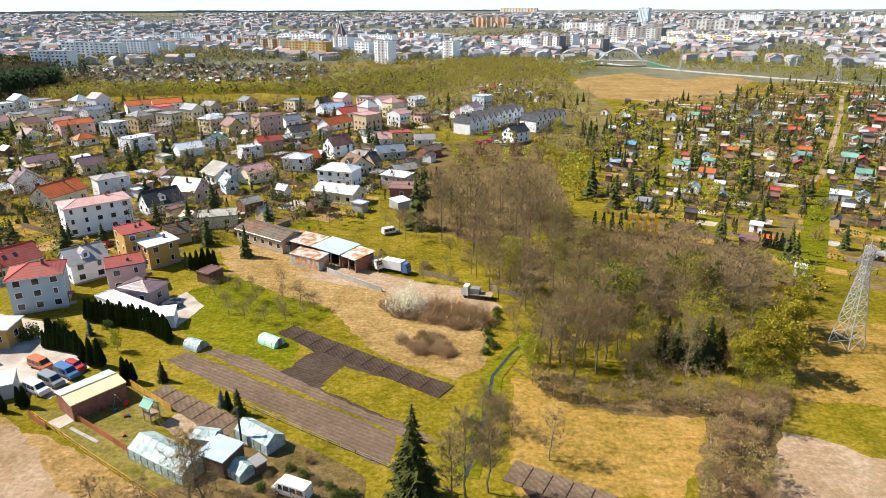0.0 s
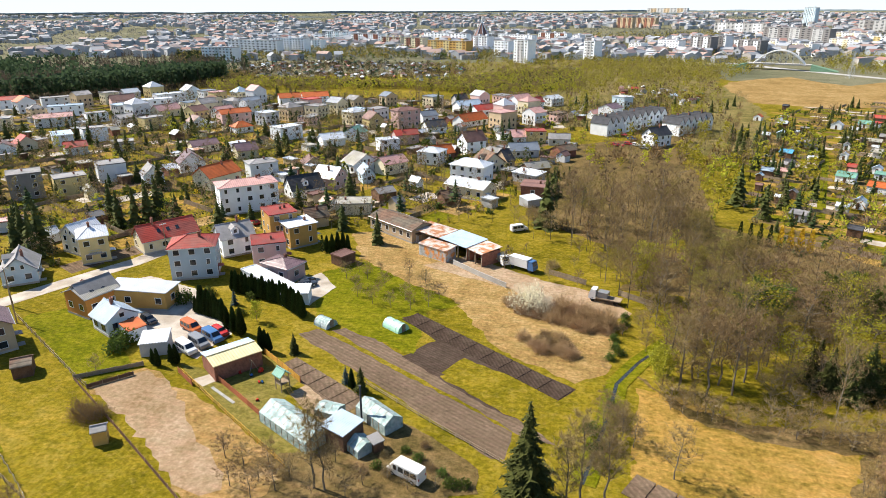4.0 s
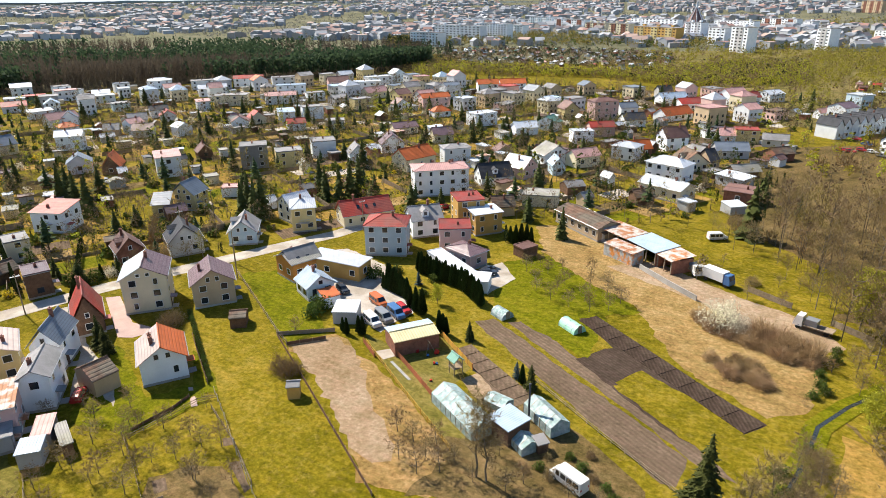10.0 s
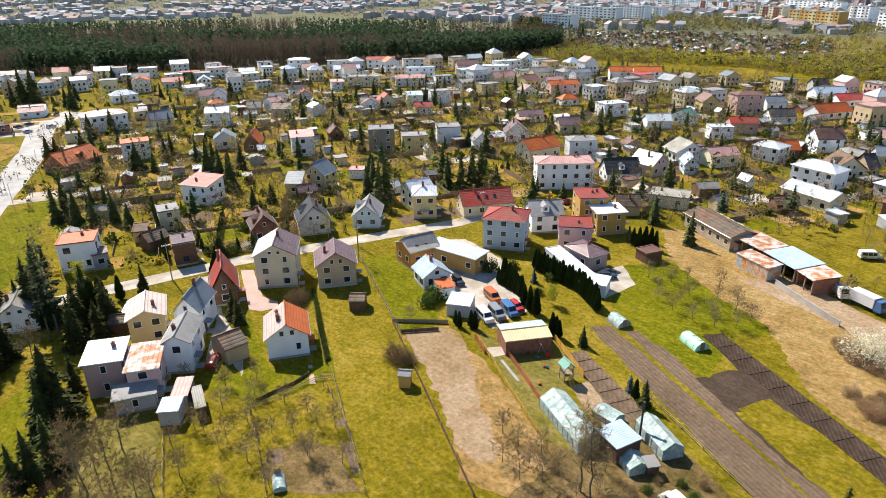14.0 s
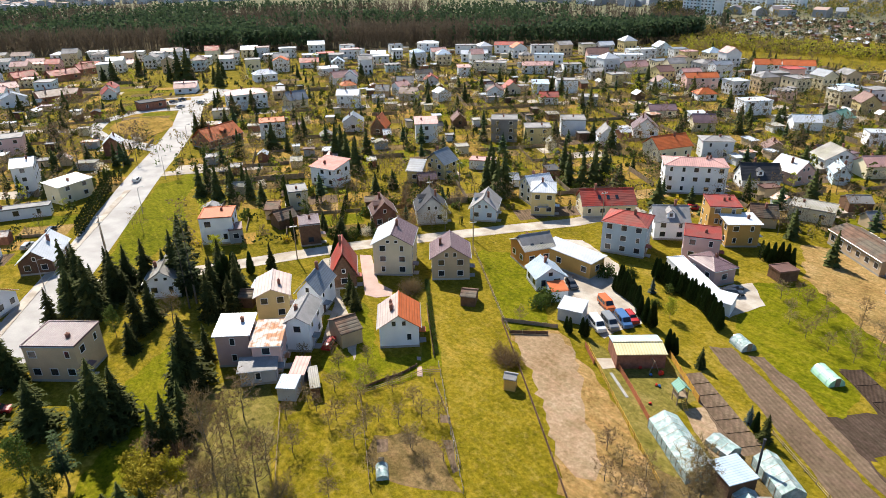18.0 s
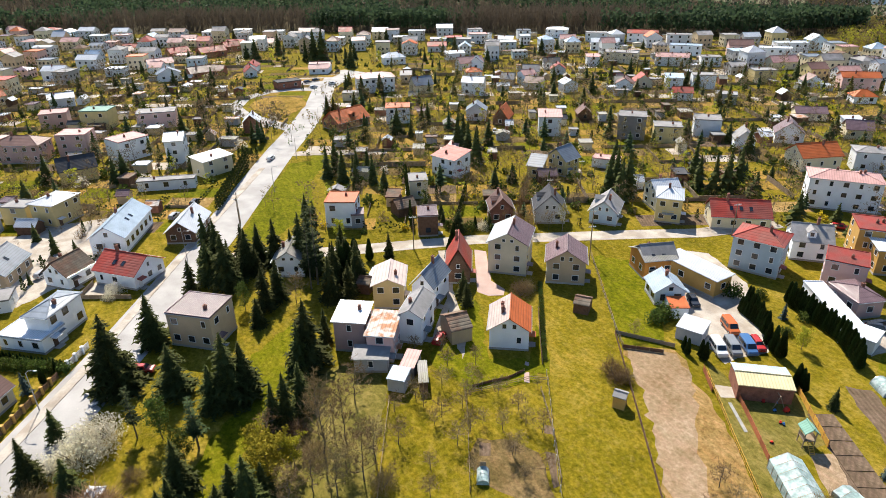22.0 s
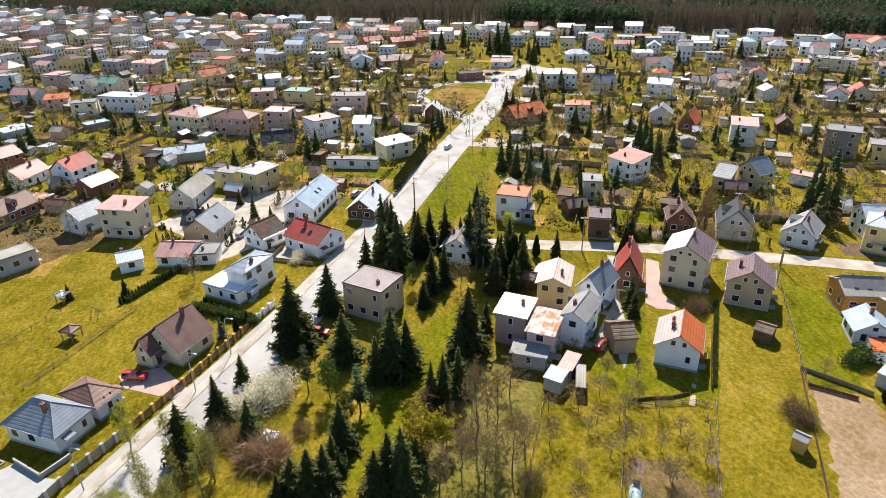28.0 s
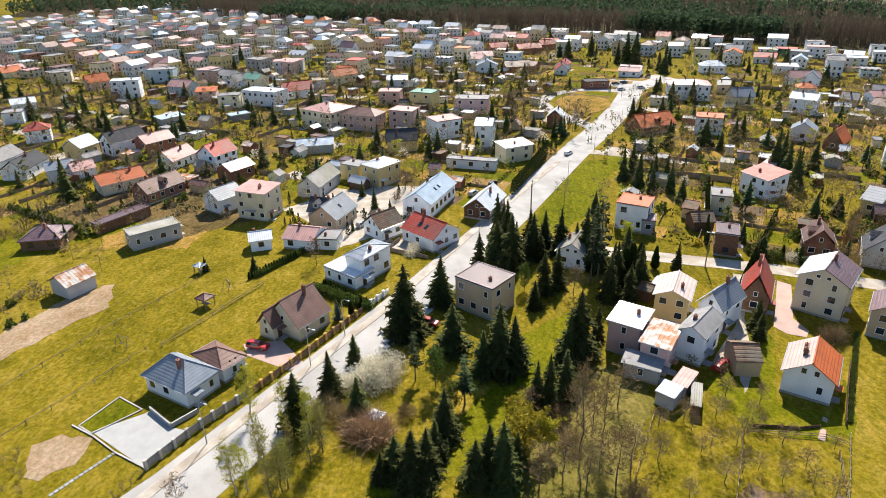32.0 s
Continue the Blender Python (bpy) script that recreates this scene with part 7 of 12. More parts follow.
house(13.5, 328.3, 53.2, 4.8, 10.5, 5.6, "g", 3.2, "dark", "white", "white terrace house with a steep dark gable roof", name='terrace_house', category='terrace house', fine=1, chimney=1, group='white terrace', over=0.25)
house(16.5, 332.3, 53.2, 4.9, 10.5, 5.6, "g", 3.2, "dark", "white", "white terrace house with a steep dark gable roof", name='terrace_house', category='terrace house', fine=1, chimney=0, group='white terrace', over=0.25)
house(19.6, 336.4, 53.2, 5.0, 10.5, 5.6, "g", 3.2, "dark", "white", "white terrace house with a steep dark gable roof", name='terrace_house', category='terrace house', fine=1, chimney=1, group='white terrace', over=0.25)
house(22.7, 340.6, 53.2, 5.1, 10.5, 5.6, "g", 3.2, "dark", "white", "white terrace house with a steep dark gable roof", name='terrace_house', category='terrace house', fine=1, chimney=0, group='white terrace', over=0.25)
house(25.9, 344.9, 53.2, 5.3, 10.5, 5.6, "g", 3.2, "dark", "white", "white terrace house with a steep dark gable roof", name='terrace_house', category='terrace house', fine=1, chimney=1, group='white terrace', over=0.25)
house(29.6, 353.2, 47.9, 5.1, 10.5, 5.6, "g", 3.2, "dark", "white", "white terrace house with a steep dark gable roof", name='terrace_house', category='terrace house', fine=1, chimney=0, group='white terrace', over=0.25)
house(33.2, 357.2, 47.9, 5.2, 10.5, 5.6, "g", 3.2, "dark", "white", "white terrace house with a steep dark gable roof", name='terrace_house', category='terrace house', fine=1, chimney=1, group='white terrace', over=0.25)
house(36.8, 361.2, 47.9, 5.3, 10.5, 5.6, "g", 3.2, "dark", "white", "white terrace house with a steep dark gable roof", name='terrace_house', category='terrace house', fine=1, chimney=0, group='white terrace', over=0.25)
house(40.5, 365.3, 47.9, 5.4, 10.5, 5.6, "g", 3.2, "dark", "white", "white terrace house with a steep dark gable roof", name='terrace_house', category='terrace house', fine=1, chimney=1, group='white terrace', over=0.25)
house(45.1, 330.9, 48.2, 4.5, 10.5, 5.6, "g", 3.2, "dark", "white", "white terrace house with a steep dark gable roof", name='terrace_house', category='terrace house', fine=1, chimney=0, group='white terrace', over=0.25)
house(48.2, 334.3, 48.2, 4.6, 10.5, 5.6, "g", 3.2, "dark", "white", "white terrace house with a steep dark gable roof", name='terrace_house', category='terrace house', fine=1, chimney=1, group='white terrace', over=0.25)
house(51.4, 337.9, 48.2, 4.7, 10.5, 5.6, "g", 3.2, "dark", "white", "white terrace house with a steep dark gable roof", name='terrace_house', category='terrace house', fine=1, chimney=0, group='white terrace', over=0.25)
house(54.6, 341.5, 48.2, 4.7, 10.5, 5.6, "g", 3.2, "dark", "white", "white terrace house with a steep dark gable roof", name='terrace_house', category='terrace house', fine=1, chimney=1, group='white terrace', over=0.25)
house(57.9, 345.2, 48.2, 4.8, 10.5, 5.6, "g", 3.2, "dark", "white", "white terrace house with a steep dark gable roof", name='terrace_house', category='terrace house', fine=1, chimney=0, group='white terrace', over=0.25)
house(61.2, 348.9, 48.2, 4.9, 10.5, 5.6, "g", 3.2, "dark", "white", "white terrace house with a steep dark gable roof", name='terrace_house', category='terrace house', fine=1, chimney=1, group='white terrace', over=0.25)
house(34.5, 301.9, -47.0, 8.0, 12.0, 5.0, "g", 3.4, "dark", "white", "white gabled end house of a terrace", name='terrace_house')
# ---- rows of houses towards the forest ----
far_house(-530.1, -305.1, 152, 13.0, 10, 6, "f", 0, "grey", "cream")
far_house(-488.4, -292.9, 152, 13.0, 10, 6, "f", 0, "blue", "blue")
far_house(-475.9, -277.1, 152, 13.0, 10, 5.5, "f", 0, "brown", "brick")
far_house(-462.5, -255.3, 152, 13.0, 10, 6, "f", 0, "grey", "yellow")
far_house(-545.4, -287.7, 152, 13.0, 10, 6, "f", 0, "grey", "grey")
far_house(-607.2, -323.6, 152, 13.0, 10, 6, "f", 0, "brown", "pink")
far_house(-458.7, -231.0, 152, 13.0, 10, 6, "e", 2.4, "pink", "pink")
far_house(-510.1, -248.5, 152, 13.0, 10, 6, "f", 0, "grey", "grey")
far_house(-501.1, -231.5, 152, 13.0, 10, 7, "f", 0, "pink", "white")
far_house(-427.1, -196.9, 152, 13.0, 10, 6, "e", 2.4, "brown", "pink")
far_house(-410.6, -179.4, 152, 13.0, 10, 6.5, "e", 2.4, "white", "white")
house(-395.8, -160.6, 152, 13.0, 10, 7, "h", 1.4, "brown", "blue", fine=0.5, chimney=1, group="rows of houses")
far_house(-488.4, -207.7, 152, 13.0, 10, 6, "e", 2.4, "white", "white")
far_house(-462.7, -178.9, 152, 13.0, 10, 7, "f", 0, "grey", "white")
far_house(-447.2, -153.7, 152, 13.0, 10, 7, "f", 0, "grey", "grey")
far_house(-525.2, -184.9, 152, 13.0, 10, 6, "h", 1.4, "pink", "white")
far_house(-544.5, -211.0, 152, 13.0, 10, 6, "f", 0, "grey", "white")
far_house(-553.1, -233.5, 152, 13.0, 10, 6, "f", 0, "grey", "dark")
far_house(-506.1, -158.9, 152, 13.0, 10, 4, "h", 1.4, "tile", "yellow")
far_house(-494.9, -137.9, 62, 13.0, 10, 5.5, "h", 1.4, "brown", "grey")
far_house(-439.7, -132.2, 62, 13.0, 10, 6, "f", 0, "grey", "grey")
far_house(-419.7, -106.7, 62, 13.0, 10, 6.5, "f", 0, "grey", "grey")
house(-403.9, -83.8, 62, 13.0, 10, 7, "m", 0.8, "pink", "pink", fine=0.5, chimney=1, group="rows of houses")
far_house(-466.1, -109.1, 62, 13.0, 10, 4, "h", 1.4, "pink", "tan")
far_house(-500.3, -94.6, 62, 13.0, 10, 4, "h", 1.4, "red", "cream")
far_house(-452.8, -86.3, 62, 13.0, 10, 4, "e", 2.4, "white", "cream")
far_house(-436.5, -60.0, 62, 13.0, 10, 4, "e", 2.4, "brown", "white")
house(-385.0, -47.9, 62, 11.0, 10, 4, "e", 2.4, "orange", "cream", fine=0.5, chimney=1, group="rows of houses")
far_house(-579.4, -171.7, 62, 13.0, 10, 6, "f", 0, "brown", "tan")
far_house(-554.2, -144.1, 62, 13.0, 10, 5.5, "f", 0, "pink", "cream")
far_house(-534.3, -121.3, 62, 13.0, 10, 6.5, "f", 0, "grey", "white")
far_house(-561.4, -105.6, 62, 13.0, 10, 6, "f", 0, "pink", "pink")
far_house(-542.5, -80.8, 62, 13.0, 10, 6, "h", 1.4, "white", "white")
far_house(-530.9, -53.1, 62, 13.0, 10, 6, "f", 0, "pink", "cream")
far_house(-523.6, -27.8, 62, 13.0, 10, 6.5, "e", 0.8, "white", "white")
far_house(-547.8, -11.7, 62, 13.0, 10, 6, "e", 2.4, "pink", "cream")
far_house(-571.1, 6.2, 62, 13.0, 10, 6, "f", 0, "white", "blue")
house(-429.4, -20.0, 62, 13.0, 10, 5, "e", 2.4, "white", "white", fine=0.5, chimney=1, group="rows of houses")
far_house(-454.1, -2.6, 62, 13.0, 10, 6, "e", 2.4, "white", "white")
far_house(-614.1, -93.1, 62, 13.0, 10, 6, "e", 2.4, "white", "white")
far_house(-573.8, -62.4, 62, 13.0, 10, 6, "e", 0.8, "pink", "white")
far_house(-564.6, -36.7, 62, 13.0, 10, 6, "h", 1.4, "pink", "white")
far_house(-654.7, -52.1, 62, 13.0, 10, 6, "e", 2.4, "pink", "white")
far_house(-634.6, -26.2, 62, 13.0, 10, 6, "h", 1.4, "red", "white")
far_house(-588.0, -17.8, 62, 13.0, 10, 6, "f", 0, "blue", "white")
far_house(-609.1, 0.1, 62, 13.0, 10, 6, "e", 2.4, "white", "white")
far_house(-672.8, -77.1, 62, 13.0, 10, 6, "e", 2.4, "white", "white")
far_house(-695.6, -106.8, 62, 13.0, 10, 6, "h", 1.4, "white", "white")
far_house(-715.1, -131.8, 62, 13.0, 10, 6, "e", 2.4, "orange", "white")
far_house(-676.9, -148.9, 62, 13.0, 10, 6, "f", 0, "white", "blue")
far_house(-727.5, -157.1, 62, 13.0, 10, 6, "h", 1.4, "pink", "pink")
far_house(-749.6, -187.9, 62, 13.0, 10, 6, "e", 2.4, "grey", "white")
far_house(-692.4, -173.5, 62, 13.0, 10, 6, "e", 2.4, "white", "white")
far_house(-778.9, -215.6, 62, 13.0, 10, 6, "e", 2.4, "pink", "white")
far_house(-817.1, -249.2, 152, 13.0, 10, 6, "h", 1.4, "white", "white")
far_house(-797.9, -268.8, 152, 13.0, 10, 6, "f", 0, "white", "pink")
far_house(-723.1, -255.0, 152, 13.0, 10, 6, "f", 0, "pink", "pink")
far_house(-755.9, -286.9, 152, 13.0, 10, 6, "e", 2.4, "blue", "blue")
far_house(-841.0, -324.8, 152, 13.0, 10, 6, "h", 1.4, "white", "pink")
far_house(-870.5, -358.8, 152, 13.0, 10, 6, "e", 2.4, "white", "white")
far_house(-845.5, -372.0, 152, 13.0, 10, 6, "e", 2.4, "white", "white")
far_house(-722.4, -316.0, 152, 13.0, 10, 6, "f", 0, "pink", "pink")
far_house(-738.8, -347.8, 152, 13.0, 10, 6, "e", 2.4, "brown", "tan")
far_house(-846.7, -391.4, 152, 13.0, 10, 6, "h", 1.4, "grey", "pink")
far_house(-823.3, -404.4, 152, 13.0, 10, 6, "e", 2.4, "pink", "cream")
far_house(-675.9, -335.8, 152, 13.0, 10, 6, "e", 2.4, "blue", "blue")
far_house(-681.8, -377.8, 152, 13.0, 10, 5, "f", 0, "brown", "brick")
far_house(-602.5, -358.2, 152, 13.0, 10, 4, "h", 1.4, "brown", "grey")
far_house(-653.6, -216.2, 152, 13.0, 10, 5, "e", 2.4, "brown", "cream")
far_house(-600.2, -217.9, 152, 13.0, 10, 5.5, "f", 0, "pink", "grey")
far_house(-646.1, -254.8, 152, 13.0, 10, 6, "f", 0, "pink", "white")
far_house(-649.9, -284.2, 152, 13.0, 10, 6, "f", 0, "grey", "white")
far_house(-929.2, -321.9, 152, 13.0, 10, 5, "h", 1.4, "orange", "white")
far_house(-929.7, -348.6, 152, 13.0, 10, 5, "e", 2.4, "brown", "white")
far_house(-875.7, -284.4, 152, 13.0, 10, 5, "f", 0, "blue", "blue")
far_house(-419.2, -229.1, 152, 13.0, 10, 5, "f", 0, "brown", "grey")
far_house(-419.3, -259.5, 152, 13.0, 10, 4, "e", 2.4, "pink", "brick")
far_house(-568.3, -351.0, 152, 10.8, 10, 4, "e", 2.4, "brown", "white")
far_house(-400.6, -220.9, 152, 13.0, 10, 5, "f", 0, "grey", "tan")
house(-385.9, -127.3, 152, 12.3, 10, 6.5, "f", 0, "pink", "grey", fine=0.5, chimney=0, group="rows of houses")
house(-373.5, -111.5, 62, 11.0, 10, 5, "e", 2.4, "grey", "white", fine=0.5, chimney=1, group="rows of houses")
house(-361.6, -95.3, 62, 13.0, 10, 5, "e", 2.4, "green", "cream", fine=0.5, chimney=1, group="rows of houses")
far_house(-587.0, 23.1, 62, 13.0, 10, 6, "e", 2.4, "white", "white")
far_house(-566.7, 62.4, 62, 13.0, 10, 5, "e", 2.4, "brown", "white")
far_house(-545.9, 84.2, 62, 13.0, 10, 6, "h", 1.4, "white", "white")
far_house(-532.5, 105.1, 62, 13.0, 10, 7, "f", 0, "white", "white")
far_house(-514.1, 126.1, 62, 13.0, 10, 6.5, "f", 0, "white", "white")
far_house(-510.8, 149.8, 62, 13.0, 10, 5, "e", 2.4, "brown", "white")
far_house(-475.2, 195.9, 62, 12.5, 10, 5.5, "e", 2.4, "white", "cream")
far_house(-453.4, 216.0, 62, 12.6, 10, 6.5, "f", 0, "white", "white")
far_house(-462.0, 244.1, 62, 13.0, 10, 6, "e", 2.4, "white", "white")
far_house(-419.5, 216.3, 62, 11.5, 10, 5, "f", 0, "white", "blue")
far_house(-399.1, 204.7, 62, 13.0, 10, 3.5, "e", 2.4, "red", "white")
far_house(-419.9, 228.3, 62, 13.0, 10, 5, "f", 0, "red", "green")
far_house(-414.6, 245.4, 62, 12.7, 10, 6.5, "f", 0, "pink", "white")
far_house(-377.0, 245.6, 62, 13.0, 10, 5.5, "f", 0, "white", "white")
far_house(-391.3, 270.0, 62, 7.5, 10, 6, "f", 0, "white", "white")
far_house(-537.9, 66.6, 62, 12.1, 10, 3, "e", 2.4, "pink", "white")
far_house(-492.8, 91.3, 62, 13.0, 10, 3, "e", 2.4, "red", "brick")
far_house(-485.4, 111.2, 62, 13.0, 10, 3, "e", 2.4, "pink", "cream")
far_house(-513.1, 23.9, 62, 10.4, 10, 3, "e", 2.4, "red", "white")
house(-370.1, 114.1, 62, 12.5, 10, 3, "e", 2.4, "pink", "white", fine=0.5, chimney=1, group="rows of houses")
house(-416.5, 31.9, 62, 7.6, 10, 4, "e", 2.4, "pink", "white", fine=0.5, chimney=1, group="rows of houses")
house(-394.2, 80.5, 62, 8.1, 10, 3, "g", 2.6, "red", "white", fine=0.5, chimney=1, group="rows of houses")
house(-392.1, 61.5, 62, 7.5, 10, 3, "e", 2.4, "brown", "brick", fine=0.5, chimney=1, group="rows of houses")
far_house(-462.7, 158.8, 62, 7.5, 10, 5, "f", 0, "white", "white")
far_house(-441.6, 197.3, 62, 10.8, 10, 5, "f", 0, "white", "grey")
far_rows()
# ---- trees and bushes ----
wood([(-2.6, 191.0), (35.7, 190.8), (31.0, 146.2), (43.4, 142.5), (62.7, 139.0), (68.4, 127.9), (57.2, 113.2), (24.0, 111.0), (13.3, 115.9), (10.8, 129.6), (-0.7, 146.4)], 34, 121, ('bare', 'alder', 'bare', 'tall', 'alder'), 10, 15, 5.0, "dense brown alder wood")
wood([(11.9, 113.4), (25.3, 118.4), (59.3, 118.2), (59.1, 108.6), (50.9, 93.7), (39.7, 92.0), (25.3, 92.0), (17.4, 96.5), (12.0, 102.3)], 16, 122, ('tall', 'alder', 'tall', 'leafy', 'alder', 'sallow'), 10, 15, 5.0, "dense brown alder wood")
wood([(52.8, 100.2), (67.3, 108.6), (59.3, 91.1), (54.0, 86.3), (46.8, 86.3)], 22, 123, ('sallow', 'willow', 'leafy', 'willow', 'sallow'), 3.5, 6, 1.8, "dense brown alder wood")
wood([(12.6, 108.8), (24.4, 113.4), (57.2, 113.2), (50.9, 93.7), (39.4, 91.1), (25.1, 91.2), (16.4, 96.5)], 14, 21, ('sallow', 'bare', 'sallow', 'bare'), 4, 7, 4.0, "dense brown alder wood")
wood([(28.3, 142.6), (44.4, 146.2), (64.0, 142.4), (71.8, 132.4), (60.6, 113.2), (46.4, 118.3), (25.3, 118.4)], 12, 22, ('bare', 'alder', 'bare', 'willow'), 8, 11, 5.0, "dense brown alder wood")
wood([(-2.3, 197.1), (36.2, 193.8), (33.2, 162.5), (24.7, 146.3), (9.2, 146.3), (-2.3, 162.7)], 26, 23, ('tall', 'tall', 'tall', 'bare', 'alder'), 12, 16.5, 4.6, "tall bare wood")
grove([(12.0, 143.7), (26.3, 165.6), (30.6, 159.5), (30.7, 143.6), (22.3, 136.7), (15.3, 139.0)], 14, 24, ('leafy', 'alder', 'bare'), 5, 8, 2.4, "bank thicket")
grove([(46.1, 85.7), (52.4, 89.9), (56.3, 88.8), (49.4, 79.8), (43.9, 73.0), (42.7, 65.9), (34.2, 65.9), (39.5, 78.0)], 46, 25, ('sallow', 'sallow', 'sallow', 'straw', 'alder', 'sallow'), 2.5, 5, 1.8, "bare thicket")
grove([(34.7, 65.9), (42.7, 65.9), (41.3, 59.2), (29.3, 59.2)], 26, 26, ('sallow', 'sallow', 'straw'), 2.5, 5, 1.8, "bare thicket")
grove([(86.6, 143.3), (88.0, 134.2), (78.5, 123.2), (75.1, 126.1), (75.7, 134.3)], 14, 27, ('leafy', 'bare', 'leafy', 'gold'), 4, 7, 2.2, "bank thicket")
grove([(-13.4, 124.0), (-7.9, 121.1), (-4.4, 121.1), (0.5, 116.9), (6.9, 116.8), (8.1, 113.1), (3.2, 113.7), (-3.4, 116.6), (-10.4, 118.3)], 34, 28, ('straw', 'straw', 'bush', 'straw'), 1.4, 2.4, 1.5, "dry bramble bank")
grove([(-8.4, 108.2), (-2.9, 110.8), (2.4, 105.1), (1.3, 102.7), (-5.4, 104.0)], 16, 29, ('bush', 'straw'), 1.4, 2.2, 1.6, "dry bramble bank")
grove([(6.9, 90.1), (10.2, 85.8), (8.4, 78.1), (4.7, 73.1), (3.3, 79.9)], 10, 30, ('bare', 'alder', 'bush', 'leafbush'), 3, 7, 2, "creek bank")
grove([(-81.7, 31.5), (-82.8, 44.5), (-75.9, 57.1), (-57.0, 46.1), (-65.0, 24.9)], 16, 35, ('fruit', 'fruit', 'fruit', 'fruit'), 2.4, 4.2, 4.5, "orchard")
grove([(-53.2, 131.9), (-35.5, 135.1), (-24.3, 120.8), (-31.8, 113.6), (-46.1, 118.7)], 18, 36, ('fruit', 'fruit', 'fruit', 'fruit'), 2.6, 4.4, 4.0, "orchard")
grove([(-96.6, 42.3), (-94.6, 46.3), (-83.4, 51.7), (-69.7, 53.1), (-57.0, 45.6), (-82.0, 33.7)], 18, 37, ('fruit', 'fruit', 'fruit', 'fruit'), 2.4, 4.0, 4.5, "orchard")
grove([(-46.2, 65.6), (-37.9, 66.8), (-35.1, 65.0), (-34.7, 59.9), (-43.1, 57.9)], 6, 38, ('fruit', 'fruit', 'fruit'), 3.0, 4.6, 3.0, "scrub trees")
grove([(-33.9, 69.1), (-29.8, 68.0), (-24.9, 67.1), (-18.7, 67.5), (-13.4, 64.3), (-31.7, 60.3)], 8, 39, ('fruit', 'bare', 'fruit', 'bush'), 2.0, 3.6, 2.6, "garden scrub")
grove([(-5.4, 133.3), (4.3, 133.2), (-0.1, 142.2), (-16.3, 158.0), (-18.7, 142.3)], 8, 40, ('fruit', 'bush'), 2.4, 4.0, 4.0, "orchard")
FOOT += [(-300, 72, 20), (-318, 80, 12), (-345, 108, 16), (-206, 58, 9), (-192, 50, 10), (-177, 42, 9), (-165, 33, 7)]   # open ground
outbuildings()
gardens()
# the alder wood beside the meadow
plant("tall", -0.4, 165.1, 19.6, wide=1.00)
plant("tall", 4.2, 162.0, 14.2, wide=1.00)
plant("tall", 8.3, 158.9, 19.6, wide=1.00)
plant("tall", 11.1, 154.4, 13.7, wide=1.00)
plant("tall", 15.6, 156.2, 12.1, wide=1.00)
plant("tall", 21.7, 166.2, 22.5, wide=1.00)
plant("tall", 26.7, 173.6, 16.1, wide=1.00)
plant("tall", 29.8, 170.1, 15.9, wide=1.00)
plant("tall", 8.7, 193.1, 18.2, wide=1.00)
plant("tall", 16.5, 200.5, 16.1, wide=1.00)
plant("tall", 19.9, 185.0, 17.0, wide=1.00)
plant("tall", 27.7, 208.5, 11.6, wide=1.00)
plant("tall", 32.0, 194.3, 8.3, wide=1.00)
plant("leafy", 15.1, 132.1, 11.7, wide=1.00)
plant("leafy", 38.5, 186.0, 7.9, wide=1.00)
plant("leafy", 47.3, 214.8, 14.0, wide=1.00)
plant("leafy", 45.2, 232.0, 7.9, wide=1.00)
plant("leafy", 52.8, 220.5, 9.1, wide=1.00)
plant("leafy", 71.2, 276.9, 8.3, wide=1.00)
plant("alder", 25.1, 132.7, 12.2, wide=1.20)
plant("alder", 31.7, 137.8, 13.5, wide=1.20)
plant("alder", 36.1, 135.6, 13.8, wide=1.20)
plant("alder", 41.6, 138.3, 10.5, wide=1.20)
plant("alder", 24.8, 119.9, 11.4, wide=1.20)
plant("alder", 30.5, 122.2, 11.5, wide=1.20)
plant("tall", 17.0, 99.5, 13.3, wide=1.00)
plant("tall", 18.2, 95.5, 14.4, wide=1.00)
plant("tall", 21.1, 99.8, 14.0, wide=1.00)
plant("tall", 22.3, 94.4, 14.7, wide=1.00)
plant("tall", 24.9, 98.5, 13.9, wide=1.00)
plant("tall", 26.6, 95.9, 14.4, wide=1.00)
plant("tall", 29.3, 100.2, 13.3, wide=1.00)
plant("tall", 31.6, 101.7, 11.0, wide=1.00)
plant("tall", 34.3, 106.4, 9.6, wide=1.00)
plant("green", 35.3, 120.5, 10.4, wide=1.15)
plant("green", 40.3, 122.7, 8.7, wide=1.15)
plant("green", 31.9, 116.5, 9.3, wide=1.15)
plant("green", 54.9, 129.7, 10.0, wide=1.15)
plant("green", 57.1, 123.6, 9.6, wide=1.15)
plant("green", 51.2, 129.5, 9.0, wide=1.15)
plant("bare", 42.9, 117.1, 12.9, wide=1.35)
plant("bare", 59.1, 117.9, 16.0, wide=1.35)
plant("bare", 66.0, 124.0, 12.4, wide=1.35)
plant("bare", 42.9, 129.1, 10.9, wide=1.35)
plant("bare", 72.6, 132.8, 8.1, wide=1.35)
plant("spruce", 39.8, 102.9, 7.3, wide=1.20)
plant("spruce", 41.6, 99.4, 8.7, wide=1.20)
plant("spruce", 44.1, 98.2, 9.8, wide=1.20)
plant("spruce", 47.2, 99.7, 10.0, wide=1.20)
plant("spruce", 50.9, 102.7, 6.4, wide=1.20)
plant("spruce", 42.6, 106.9, 6.2, wide=1.20)
plant("willow", 51.4, 95.9, 6.5, wide=1.00)
plant("willow", 54.3, 94.7, 8.5, wide=1.00)
plant("willow", 58.5, 96.2, 9.7, wide=1.00)
plant("willow", 64.2, 106.4, 8.7, wide=1.00)
plant("willow", 60.3, 106.2, 6.1, wide=1.00)
